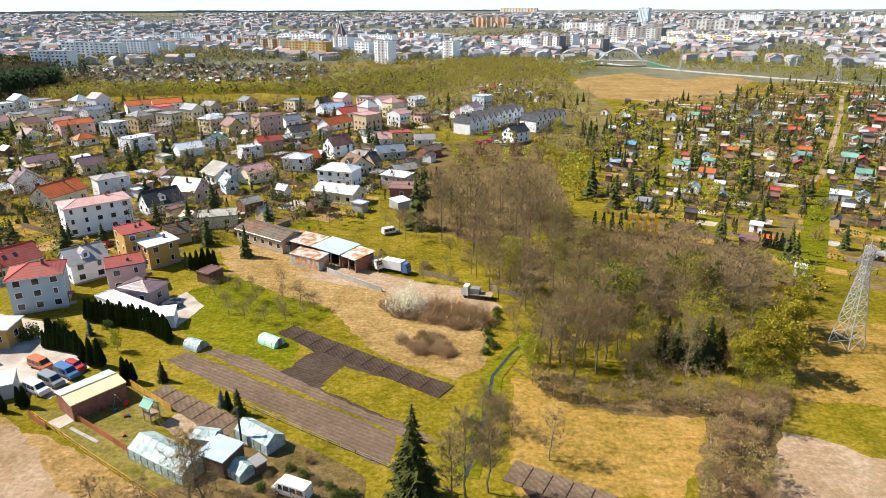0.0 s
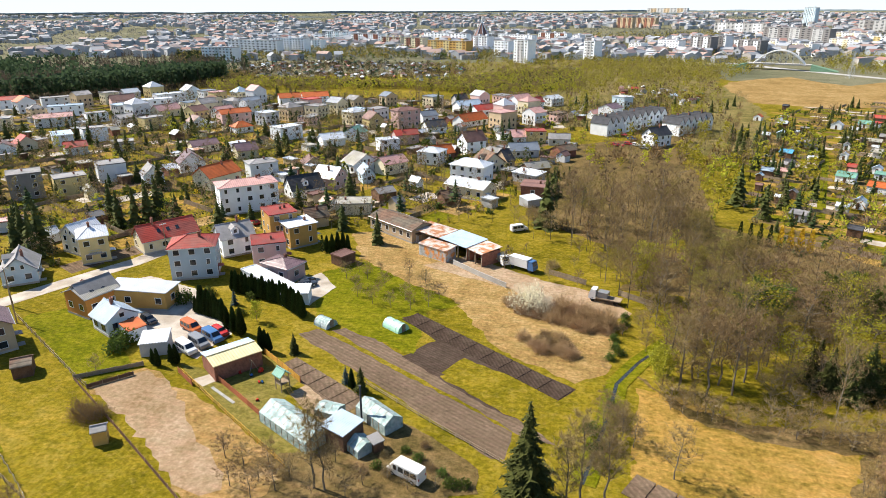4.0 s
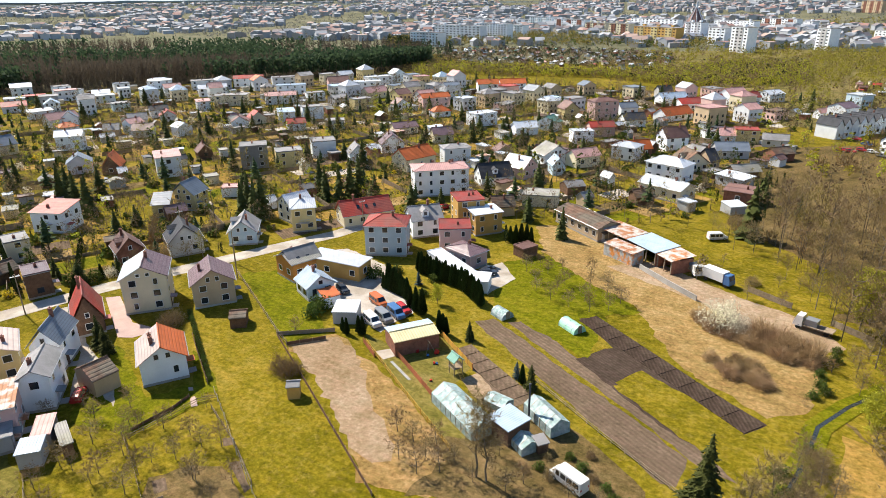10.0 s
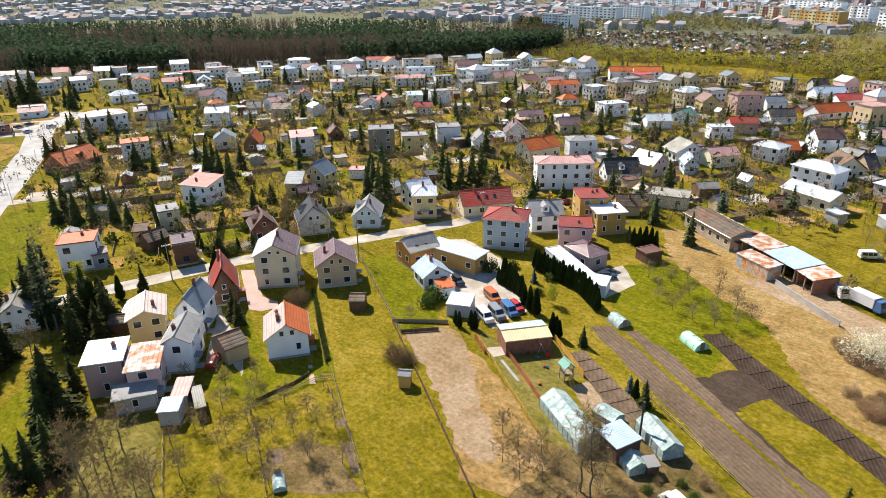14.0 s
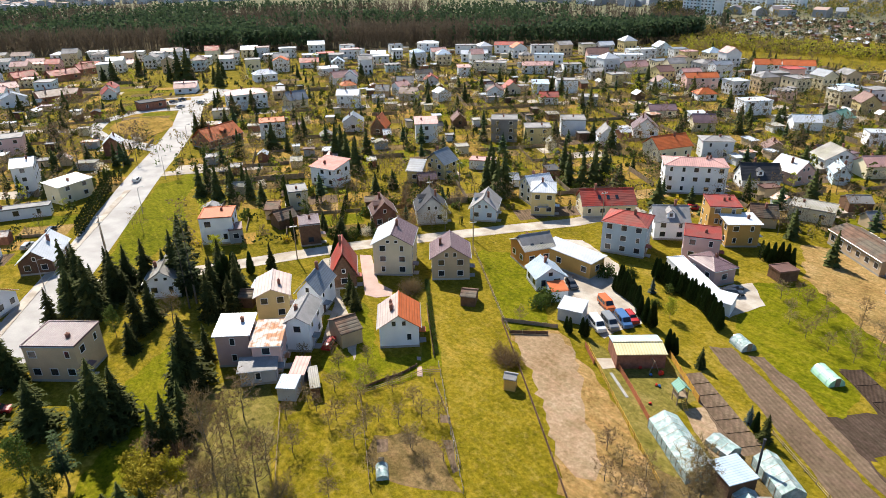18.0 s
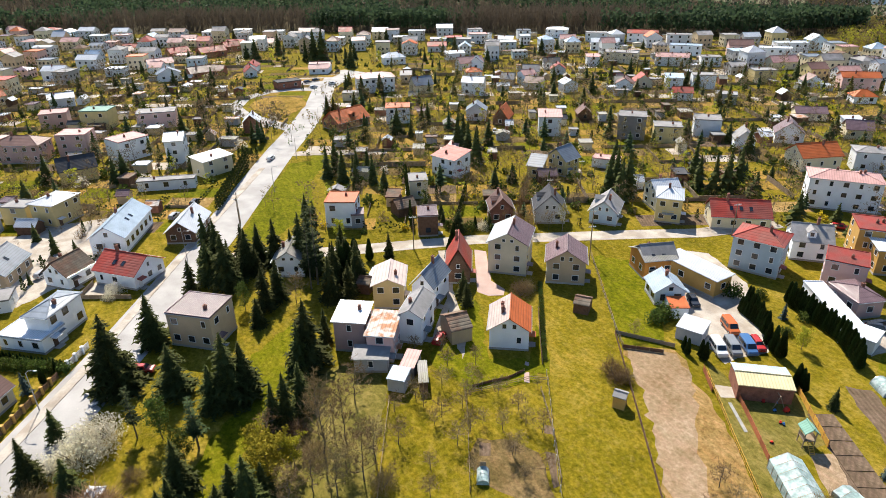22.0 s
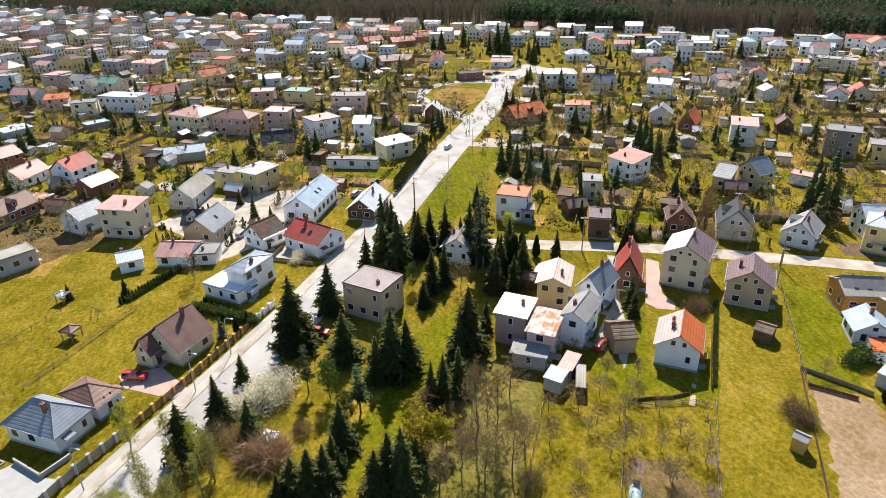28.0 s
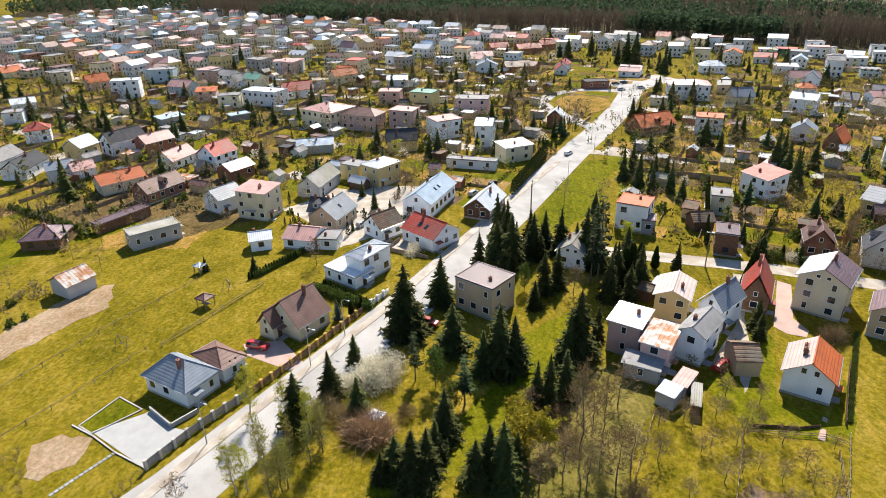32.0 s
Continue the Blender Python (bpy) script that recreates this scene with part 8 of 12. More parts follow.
plant("willow", 69.1, 111.5, 8.9, wide=1.00)
plant("leafy", 15.7, 95.3, 7.8, wide=1.00)
plant("leafy", 15.1, 99.5, 5.1, wide=1.00)
plant("spruce", 50.5, 209.7, 13.7, wide=1.10)
plant("spruce", -7.9, 174.9, 15.3, wide=1.20)
plant("thuja", 43.4, 172.6, 5.9, wide=1.00)
plant("thuja", 45.7, 171.8, 5.9, wide=1.00)
plant("thuja", 48.0, 171.1, 5.9, wide=1.00)
plant("thuja", 50.2, 170.3, 6.0, wide=1.00)
plant("goldthuja", 52.5, 169.5, 6.0, wide=1.00)
plant("goldthuja", 54.7, 168.7, 6.0, wide=1.00)
plant("goldthuja", 56.9, 168.0, 6.1, wide=1.00)
plant("goldthuja", 59.1, 167.2, 6.1, wide=1.00)
# the conifer garden beside the street
plant("spruce", -109.7, -6.6, 15.2, wide=1.35)
plant("spruce", -120.4, 0.4, 11.5, wide=1.20)
plant("spruce", -103.4, 2.1, 10.3, wide=1.50)
plant("spruce", -96.2, 7.0, 9.1, wide=1.20)
plant("spruce", -96.6, 9.8, 13.9, wide=1.30)
plant("spruce", -97.1, 12.4, 11.1, wide=1.20)
plant("spruce", -99.2, 23.9, 14.6, wide=1.20)
plant("spruce", -98.2, 22.1, 10.8, wide=1.00)
plant("spruce", -105.6, 29.0, 8.0, wide=0.80)
plant("spruce", -86.7, 14.6, 9.4, wide=0.90)
plant("spruce", -87.0, 16.6, 10.3, wide=0.90)
plant("spruce", -89.0, 19.6, 9.8, wide=1.00)
plant("spruce", -100.4, -15.5, 6.3, wide=1.10)
plant("spruce", -91.3, -18.5, 9.3, wide=1.00)
plant("spruce", -83.9, -22.5, 10.8, wide=1.30)
plant("spruce", -86.7, -13.6, 7.3, wide=1.30)
plant("spruce", -80.6, -0.1, 9.6, wide=1.20)
plant("spruce", -76.4, -1.6, 7.3, wide=1.20)
plant("spruce", -73.4, -7.2, 7.4, wide=1.50)
plant("spruce", -71.9, -4.8, 9.5, wide=1.50)
plant("spruce", -73.5, -2.8, 8.4, wide=1.30)
plant("spruce", -72.6, -9.1, 5.5, wide=1.30)
plant("spruce", -71.0, 3.8, 8.4, wide=1.30)
plant("spruce", -72.7, 5.8, 9.4, wide=1.20)
plant("spruce", -71.3, 7.5, 11.2, wide=1.20)
plant("spruce", -73.9, 9.8, 6.7, wide=1.10)
plant("spruce", -140.7, 14.0, 10.6, wide=1.20)
plant("spruce", -136.0, 16.8, 13.5, wide=1.20)
plant("spruce", -140.5, 22.5, 11.7, wide=1.20)
plant("spruce", -146.0, 26.2, 10.0, wide=1.10)
plant("spruce", -122.8, 22.0, 10.4, wide=1.10)
plant("spruce", -125.8, 25.4, 9.9, wide=1.00)
plant("spruce", -117.5, 19.2, 6.6, wide=1.20)
plant("spruce", -132.1, 53.6, 7.3, wide=0.80)
plant("pine", -127.9, 34.7, 20.0, wide=0.75)
plant("pine", -126.7, 32.8, 17.0, wide=0.70)
plant("pine", -95.0, -4.7, 9.8, wide=0.80)
plant("pine", -88.1, 3.3, 9.7, wide=1.10)
plant("thuja", -127.4, 41.7, 8.7, wide=1.20)
plant("thuja", -126.7, 40.2, 8.1, wide=1.20)
plant("thuja", -129.6, 44.2, 8.0, wide=1.20)
plant("thuja", -125.2, 41.7, 7.0, wide=1.10)
plant("green", -92.8, -1.2, 8.0, wide=0.90)
plant("green", -124.9, 18.2, 6.3, wide=0.90)
plant("green", -86.3, 1.1, 6.1, wide=1.00)
plant("blossom", -96.2, -9.9, 6.0, wide=1.10)
plant("blossom", -93.9, -12.9, 5.5, wide=1.20)
plant("blossom", -95.3, -11.5, 5.2, wide=1.00)
plant("blossom", -93.3, -16.6, 3.6, wide=1.00)
plant("blossom", -145.8, -5.4, 3.0, wide=1.20)
plant("straw", -82.0, -12.0, 3.7, wide=1.20)
plant("straw", -81.2, -10.5, 3.3, wide=1.10)
plant("willow", -76.9, 11.6, 7.2, wide=1.10)
plant("willow", -77.7, 14.7, 5.4, wide=1.00)
plant("willow", -82.2, 10.8, 5.0, wide=0.90)
plant("tall", -75.3, 19.1, 16.2, wide=0.70)
plant("tall", -78.3, 23.2, 11.6, wide=0.80)
plant("tall", -80.8, 22.1, 9.1, wide=0.80)
plant("bare", -86.5, 27.6, 7.9, wide=1.10)
plant("bare", -122.6, 28.3, 6.8, wide=1.10)
plant("bare", -71.6, 15.9, 7.4, wide=1.00)
plant("bare", -69.5, 18.6, 8.2, wide=1.00)
plant("bare", -70.1, 22.8, 9.4, wide=1.00)
plant("bare", -72.5, 25.5, 8.3, wide=1.00)
plant("bare", -70.0, 12.3, 7.6, wide=1.00)
plant("bare", -83.8, 20.5, 5.8, wide=1.00)
plant("bare", -83.7, 12.9, 6.1, wide=1.10)
plant("bare", -72.8, 21.2, 7.4, wide=1.00)
plant("larch", -79.7, -18.7, 9.4, wide=1.00)
plant("larch", -76.0, -19.5, 8.4, wide=1.00)
plant("larch", -77.7, -22.6, 7.4, wide=1.00)
plant("bush", -85.8, -5.9, 2.8, wide=1.00)
plant("bush", -85.5, -16.0, 3.3, wide=1.20)
plant("bush", -87.4, -19.1, 3.9, wide=1.20)
plant("bush", -83.5, 16.9, 3.4, wide=1.20)
plant("bush", -78.1, 18.3, 3.3, wide=1.20)
plant("bush", -67.8, 24.6, 3.2, wide=1.00)
plant("leafbush", -24.4, 67.7, 1.3)
plant("bush", -22.6, 66.4, 1.4)
plant("leafbush", -21.4, 71.6, 1.2)
plant("leafbush", -19.2, 70.2, 1.4)
plant("bush", -17.3, 68.8, 1.5)
plant("leafbush", -15.3, 67.9, 1.3)
plant("leafbush", -13.8, 66.1, 1.6)
plant("bush", -24.1, 70.1, 1.2)
plant("bush", -25.7, 66.2, 1.0)
plant("bush", -18.9, 73.1, 1.3)
plant("leafbush", -12.1, 66.4, 1.5)
plant("bush", -35.6, 63.2, 1.2)
plant("spruce", -3.9, 64.7, 15.7)
plant("tall", -31.3, 62.2, 13.3)
plant("tall", -29.7, 62.1, 11.9)
plant("tall", 2.9, 66.0, 13.5)
plant("tall", 0.9, 63.6, 12.2)
plant("tall", 5.9, 67.0, 12.0)
plant("bare", 15.0, 73.4, 8.1)
plant("bare", 10.2, 79.0, 5.4)
plant("bare", 50.0, 79.8, 5.4)
plant("fruit", -38.5, 58.9, 4.0)
plant("fruit", -36.0, 60.7, 4.5)
plant("bluespruce", -35.7, 86.5, 3.5)
plant("thuja", -34.2, 85.3, 3.6)
plant("spruce", -32.3, 84.4, 5.1)
plant("leafy", 49.5, 244.8, 8.5)
plant("spruce", 68.3, 311.2, 9.8)
plant("spruce", 71.4, 308.3, 10.3)
plant("spruce", 76.0, 316.1, 9.6)
plant("spruce", 75.1, 160.8, 9.2)
plant("spruce", 87.4, 149.6, 10.2)
plant("spruce", 109.3, 224.1, 9.1)
plant("pine", 2.7, 194.0, 9.0)
plant("pine", -53.5, 282.8, 9.5)
plant("pine", -45.2, 305.3, 10.1)
plant("pine", -37.3, 311.6, 9.5)
plant("pine", -34.4, 318.7, 8.3)
plant("spruce", -50.8, 152.4, 9.0)
plant("spruce", -85.1, 178.9, 8.3)
plant("spruce", -138.5, 126.0, 11.7)
plant("spruce", -132.3, 125.1, 13.3)
plant("spruce", -135.1, 130.3, 14.2)
plant("spruce", -140.5, 130.7, 13.4)
plant("spruce", -128.3, 151.4, 11.1)
plant("spruce", -123.5, 152.3, 12.1)
plant("spruce", -121.7, 155.7, 13.7)
plant("spruce", -121.4, 159.8, 14.1)
plant("spruce", -133.9, 155.6, 12.9)
plant("spruce", -193.6, 106.5, 15.0)
plant("spruce", -188.1, 107.3, 13.3)
plant("spruce", -183.6, 108.3, 12.2)
plant("spruce", -199.2, 111.8, 12.8)
plant("bluespruce", -115.7, -20.4, 4.7)
plant("thuja", -117.2, -17.9, 3.4)
plant("birch", -82.1, -20.3, 8.8)
plant("birch", -83.5, -24.0, 9.5)
plant("birch", -85.8, -30.2, 10.7)
plant("blossom", -143.6, -6.4, 2.3)
plant("blossom", -8.0, 121.0, 6.4, wide=1.05)
plant("blossom", -4.9, 119.8, 4.6, wide=1.0)
for k in range(9):
    plant("straw", -2.0 + 1.15 * k, 119.2 - 0.35 * k + 0.8 * math.sin(k * 2.1), 3.4 + 0.8 * math.sin(k * 1.7), "tall dry bramble bank", 0.75)
plant("spruce", -134.9, 35.4, 16.1)
plant("spruce", -137.6, 34.1, 14.2)
plant("spruce", -147.1, 22.8, 10.2)
plant("spruce", -151.0, 16.8, 10.5)
plant("spruce", -142.1, 29.2, 12.0)
plant("spruce", -146.7, 17.1, 12.9)
plant("spruce", -152.8, 15.4, 12.2)
plant("spruce", -130.6, 41.0, 9.0)
plant("spruce", -129.5, 42.4, 8.2)
plant("spruce", -129.0, 44.3, 7.2)
plant("spruce", -133.3, 39.7, 7.2)
plant("thuja", -132.1, 41.2, 4.5)
plant("thuja", -131.8, 42.4, 5.0)
plant("thuja", -133.1, 49.0, 5.5)
plant("spruce", -193.7, 59.0, 10.7)
plant("spruce", -197.2, 62.9, 11.6)
plant("spruce", -187.8, 62.2, 11.0)
plant("spruce", -190.1, 67.6, 9.7)
plant("spruce", -190.4, 71.5, 9.1)
plant("spruce", -181.8, 69.7, 9.9)
plant("spruce", -180.9, 106.0, 12.2)
plant("spruce", -231.9, 111.3, 9.9)
plant("spruce", -234.4, 115.1, 10.3)
plant("spruce", -103.8, 58.6, 6.4)
plant("spruce", -107.1, 59.6, 7.1)
plant("bush", -102.9, 72.4, 3.7)
plant("bush", -102.3, 71.0, 3.9)
plant("leafbush", -80.8, 88.0, 3.0)
plant("leafbush", -80.5, 109.5, 3.3)
plant("leafbush", -81.0, 90.6, 3.7)
plant("thuja", -71.3, 85.6, 3.0)
plant("thuja", -70.0, 85.1, 3.4)
plant("thuja", -67.2, 86.4, 3.8)
plant("thuja", -68.2, 86.5, 3.7)
plant("leafy", -61.0, 104.3, 4.5)
plant("bluespruce", -69.4, 110.5, 3.8)
plant("leafbush", -65.8, 106.3, 1.8)
plant("leafbush", -67.1, 113.5, 2.1)
plant("leafbush", -77.4, 114.0, 2.2)
plant("gold", -95.5, 162.1, 1.8)
plant("gold", -97.3, 163.2, 2.0)
plant("spruce", -48.3, 94.0, 4.4)
plant("bush", -72.5, 69.6, 3.4)
plant("bush", -70.4, 69.0, 3.2)
plant("bush", -69.6, 70.2, 2.8)
plant("fruit", -78.7, 80.5, 3.4)
for k in range(9):
    plant("thuja", -75.3 + 0.905 * k, 105.5 + -0.267 * k, 3.6 * (1 + 0.1 * math.sin(k * 2.3)), "thuja hedge by the yard")
for k in range(16):
    plant("thuja", -73.0 + 0.936 * k, 116.7 + -0.268 * k, 4.8 * (1 + 0.1 * math.sin(k * 2.3)), "tall thuja hedge")
for k in range(8):
    plant("thuja", -58.6 + 0.852 * k, 112.1 + -0.646 * k, 5.0 * (1 + 0.1 * math.sin(k * 2.3)), "tall thuja hedge")
for k in range(2):
    plant("thuja", -55.1 + 1.906 * k, 94.2 + -0.359 * k, 3.4 * (1 + 0.1 * math.sin(k * 2.3)), "thuja hedge")
for k in range(4):
    plant("thuja", -60.7 + 1.145 * k, 143.1 + 1.474 * k, 3.4 * (1 + 0.1 * math.sin(k * 2.3)), "thuja hedge")
for k in range(18):
    plant("thuja", -129.4 + 0.516 * k, -25.1 + 0.593 * k, 1.9 * (1 + 0.1 * math.sin(k * 2.3)), "clipped hedge")
for k in range(18):
    plant("thuja", -134.0 + -0.617 * k, -42.5 + 0.507 * k, 1.8 * (1 + 0.1 * math.sin(k * 2.3)), "clipped garden hedge")
# gardens round the square
plant("bare", -297.1, 60.7, 11.2, wide=1.00)
plant("bare", -246.4, 54.4, 14.5, wide=1.00)
plant("bare", -250.9, 53.4, 11.9, wide=1.00)
plant("bare", -246.6, 35.9, 14.9, wide=1.00)
plant("bare", -261.6, 34.1, 16.0, wide=1.00)
plant("bare", -297.1, 36.3, 13.5, wide=1.00)
plant("bare", -363.7, 6.2, 17.1, wide=1.00)
plant("bare", -252.1, 40.5, 9.9, wide=1.00)
plant("bare", -215.5, 72.0, 9.9, wide=1.00)
plant("bare", -237.4, 86.0, 8.0, wide=1.00)
plant("bare", -175.8, 37.2, 6.9, wide=1.00)
plant("bare", -179.4, 35.7, 5.2, wide=1.00)
plant("spruce", -244.9, 47.2, 8.7, wide=1.00)
plant("spruce", -244.5, 50.7, 8.2, wide=1.00)
plant("spruce", -258.4, 81.0, 11.7, wide=1.30)
plant("spruce", -258.5, 83.9, 10.7, wide=1.30)
plant("spruce", -406.4, 121.9, 19.4, wide=1.30)
plant("spruce", -400.8, 125.6, 20.1, wide=1.40)
plant("spruce", -433.9, 91.7, 13.8, wide=1.40)
plant("spruce", -444.6, 109.4, 13.6, wide=1.40)
plant("spruce", -410.0, 117.6, 13.9, wide=1.00)
plant("spruce", -372.0, 133.5, 13.2, wide=1.40)
plant("spruce", -294.9, 119.7, 11.1, wide=1.40)
plant("spruce", -174.0, 70.3, 7.4, wide=1.30)
plant("spruce", -189.7, 66.3, 7.7, wide=1.00)
plant("spruce", -182.9, 64.6, 8.8, wide=1.00)
plant("spruce", -167.2, 43.8, 6.4, wide=1.30)
plant("spruce", -167.0, 45.8, 4.3, wide=1.00)
plant("spruce", -230.8, 5.7, 3.9, wide=1.00)
plant("spruce", -242.4, 14.1, 6.1, wide=1.00)
plant("spruce", -324.1, 25.5, 5.9, wide=1.00)
plant("spruce", -427.0, 50.9, 10.8, wide=1.30)
plant("spruce", -339.8, 32.4, 5.5, wide=1.00)
plant("leafy", -413.7, 97.2, 9.5, wide=1.00)
plant("leafy", -401.7, -6.0, 10.3, wide=1.00)
plant("leafy", -479.3, 67.6, 7.5, wide=1.00)
plant("leafy", -310.4, 26.8, 3.8, wide=1.00)
plant("leafy", -379.4, 154.9, 6.9, wide=1.00)
plant("blossom", -523.0, 33.6, 8.7, wide=1.00)
plant("blossom", -427.9, 79.9, 5.2, wide=1.00)
plant("thuja", -217.0, 38.6, 6.0, wide=1.30)
plant("thuja", -214.4, 37.4, 5.8, wide=1.30)
plant("thuja", -211.8, 36.2, 5.8, wide=1.30)
plant("thuja", -209.3, 35.1, 5.7, wide=1.30)
plant("thuja", -206.8, 34.0, 5.6, wide=1.30)
plant("thuja", -204.4, 32.9, 5.5, wide=1.30)
plant("thuja", -202.1, 31.8, 5.4, wide=1.30)
plant("thuja", -199.8, 30.8, 5.3, wide=1.30)
plant("thuja", -197.6, 29.7, 5.2, wide=1.30)
plant("thuja", -195.4, 28.7, 5.2, wide=1.30)
plant("thuja", -193.2, 27.8, 5.1, wide=1.30)
plant("thuja", -191.2, 26.8, 5.0, wide=1.30)
plant("thuja", -189.1, 25.9, 4.9, wide=1.30)
plant("thuja", -187.1, 25.0, 4.9, wide=1.30)
plant("thuja", -185.2, 24.1, 4.8, wide=1.30)
plant("thuja", -183.3, 23.2, 4.7, wide=1.30)
plant("thuja", -228.3, 38.5, 4.1, wide=1.30)
plant("thuja", -227.3, 39.8, 4.1, wide=1.30)
plant("thuja", -226.3, 41.1, 4.1, wide=1.30)
plant("thuja", -225.4, 42.4, 4.1, wide=1.30)
plant("thuja", -224.4, 43.7, 4.1, wide=1.30)
for k in range(8):
    plant("thuja", -58.3 + 1.596 * k, 205.4 + -1.424 * k, 2.4 * (1 + 0.1 * math.sin(k * 2.3)), "garden thujas")
plant("willow", 55.5, 392.2, 5.3)
plant("willow", 48.2, 361.2, 5.6)
plant("willow", 77.7, 303.8, 6.3)
plant("gold", 64.2, 108.6, 3.8)
plant("gold", 66.8, 110.8, 3.4)
plant("spruce", 71.2, 318.3, 6.6)
plant("spruce", 76.0, 326.0, 7.0)
plant("spruce", 90.5, 310.7, 7.8)
plant("spruce", 147.8, 414.6, 6.9)
plant("spruce", 140.2, 402.6, 6.6)
plant("spruce", 141.7, 333.4, 7.3)
plant("spruce", 143.0, 341.9, 8.2)
plant("spruce", 130.0, 342.0, 8.3)
plant("spruce", 110.8, 230.3, 7.5)
plant("spruce", 114.3, 235.4, 6.7)
plant("spruce", 136.1, 277.7, 6.8)
plant("spruce", 76.0, 164.5, 7.7)
plant("spruce", 88.0, 147.8, 8.3)
plant("spruce", 213.7, 469.9, 8.0)
plant("spruce", 213.0, 454.6, 7.1)
plant("spruce", 246.0, 485.8, 6.6)
plant("spruce", 272.4, 521.6, 7.1)
plant("spruce", 93.1, 176.6, 7.7)
plant("goldthuja", 134.9, 220.5, 4.4)
plant("goldthuja", 129.8, 213.1, 4.7)
plant("thuja", 84.6, 160.0, 4.1)
plant("thuja", 85.5, 158.7, 4.0)
plant("thuja", 86.6, 157.9, 4.4)
plant("thuja", 87.7, 157.0, 4.9)
plant("thuja", 88.7, 156.2, 5.0)
plant("thuja", 82.4, 169.2, 4.5)
plant("thuja", 136.3, 317.7, 4.0)
plant("thuja", 140.4, 320.7, 4.1)
plant("larch", -73.4, -25.1, 10.4)
plant("larch", -71.1, -22.5, 9.2)
plant("larch", -77.7, -27.3, 8.8)
plant("larch", -71.8, -21.9, 9.4)
plant("larch", -78.6, -18.1, 9.3)
plant("larch", -69.4, -23.7, 8.3)
plant("birch", -70.8, -28.7, 9.8)
plant("birch", -71.7, -27.3, 8.8)
plant("bare", -69.0, -35.7, 5.5)
plant("spruce", -138.7, -42.5, 4.2)
plant("spruce", -138.8, -53.7, 4.1)
plant("spruce", -161.5, -102.7, 4.5)
plant("spruce", -165.1, -101.6, 5.1)
for k in range(15):
    plant("leafbush", -135.2 + -0.848 * k, -41.1 + 0.585 * k, 1.6 * (1 + 0.1 * math.sin(k * 2.3)), "clipped hedge round the lawn")
for k in range(15):
    plant("leafbush", -127.7 + 0.564 * k, -26.5 + 0.831 * k, 2.2 * (1 + 0.1 * math.sin(k * 2.3)), "dark hedge beside the drive")
for k in range(20):
    plant("leafbush", -196.9 + -1.156 * k, -116.3 + 0.324 * k, 1.5 * (1 + 0.1 * math.sin(k * 2.3)), "garden hedge")
for k in range(23):
    plant("leafbush", -183.2 + 0.848 * k, -124.1 + 1.374 * k, 2.0 * (1 + 0.1 * math.sin(k * 2.3)), "garden hedge")
plant("bare", -172.4, -67.1, 6.5)
plant("bare", -169.9, -114.8, 7.4)
plant("bare", -154.7, -104.7, 7.8)
plant("bare", -147.1, -88.2, 7.3)
plant("bare", -140.5, -78.4, 6.4)
plant("bare", -130.7, -93.6, 6.2)
plant("bare", -140.1, -28.4, 6.9)
plant("pine", -178.2, -115.6, 4.4)
plant("pine", -180.0, -111.8, 4.7)
plant("pine", -171.5, -108.8, 5.4)
plant("pine", -157.4, -94.7, 5.6)
plant("pine", -154.0, -95.2, 5.1)
plant("thuja", -98.1, -37.5, 3.0)
plant("thuja", -97.6, -36.4, 3.3)
plant("thuja", -98.5, -35.7, 3.3)
plant("thuja", -96.8, -34.3, 3.0)
plant("thuja", -164.4, -40.4, 2.7)
plant("thuja", -163.1, -38.6, 2.7)
plant("thuja", -162.3, -37.0, 3.1)
plant("thuja", -164.9, -36.7, 3.4)
plant("thuja", -166.2, -38.4, 3.2)
plant("thuja", -116.8, -20.3, 2.8)
plant("thuja", -119.9, -16.0, 2.6)
grove([(-125.8, -93.2), (-134.4, -90.8), (-127.6, -83.4), (-120.6, -83.2), (-112.4, -85.2)], 12, 141, ('bush', 'alder', 'leafbush', 'fruit'), 2, 4, 1.8, "pasture thicket")
grove([(-78.6, -65.1), (-80.8, -63.0), (-71.8, -57.9), (-71.9, -61.1)], 7, 142, ('sallow', 'bush', 'sallow'), 1.0, 1.8, 1.6, "rough grass scrub")
for k in range(4):
    plant("sallow", -71.2 + -1.218 * k, -45.5 + 0.783 * k, 1.3 * (1 + 0.1 * math.sin(k * 2.3)), "low scrub row beside the street")
wood([(-24.1, 177.2), (-11.2, 185.3), (-0.8, 182.4), (0.7, 142.7), (12.6, 135.9), (12.0, 146.3), (-3.8, 162.7), (-13.3, 165.0)], 20, 143, ('bare', 'sallow', 'tall', 'sallow', 'bare'), 5, 9, 3.6, "loose bare trees behind the depot")
wood([(14.9, 92.9), (25.9, 90.3), (43.5, 89.5), (48.9, 91.1), (46.4, 85.5), (40.5, 84.0), (24.0, 86.0), (15.4, 89.6)], 40, 144, ('sallow', 'bush', 'sallow'), 3, 5, 1.6, "brown brush along the wood")
grove([(6.5, 118.4), (11.6, 123.8), (10.2, 100.3), (7.9, 89.6), (6.3, 93.0)], 9, 145, ('leafbush', 'sallow', 'leafbush'), 1.2, 2.5, 1.8, "creek bank")
grove([(45.8, 176.8), (71.7, 162.3), (93.4, 153.7), (110.0, 145.9), (342.4, 501.7), (339.0, 562.1), (218.7, 486.2), (118.8, 415.0), (69.1, 278.3)], 260, 146, ('spruce', 'thuja', 'thuja', 'alder', 'spruce', 'leafy', 'fruit', 'sallow'), 4, 8, 3.2, "allotment trees")
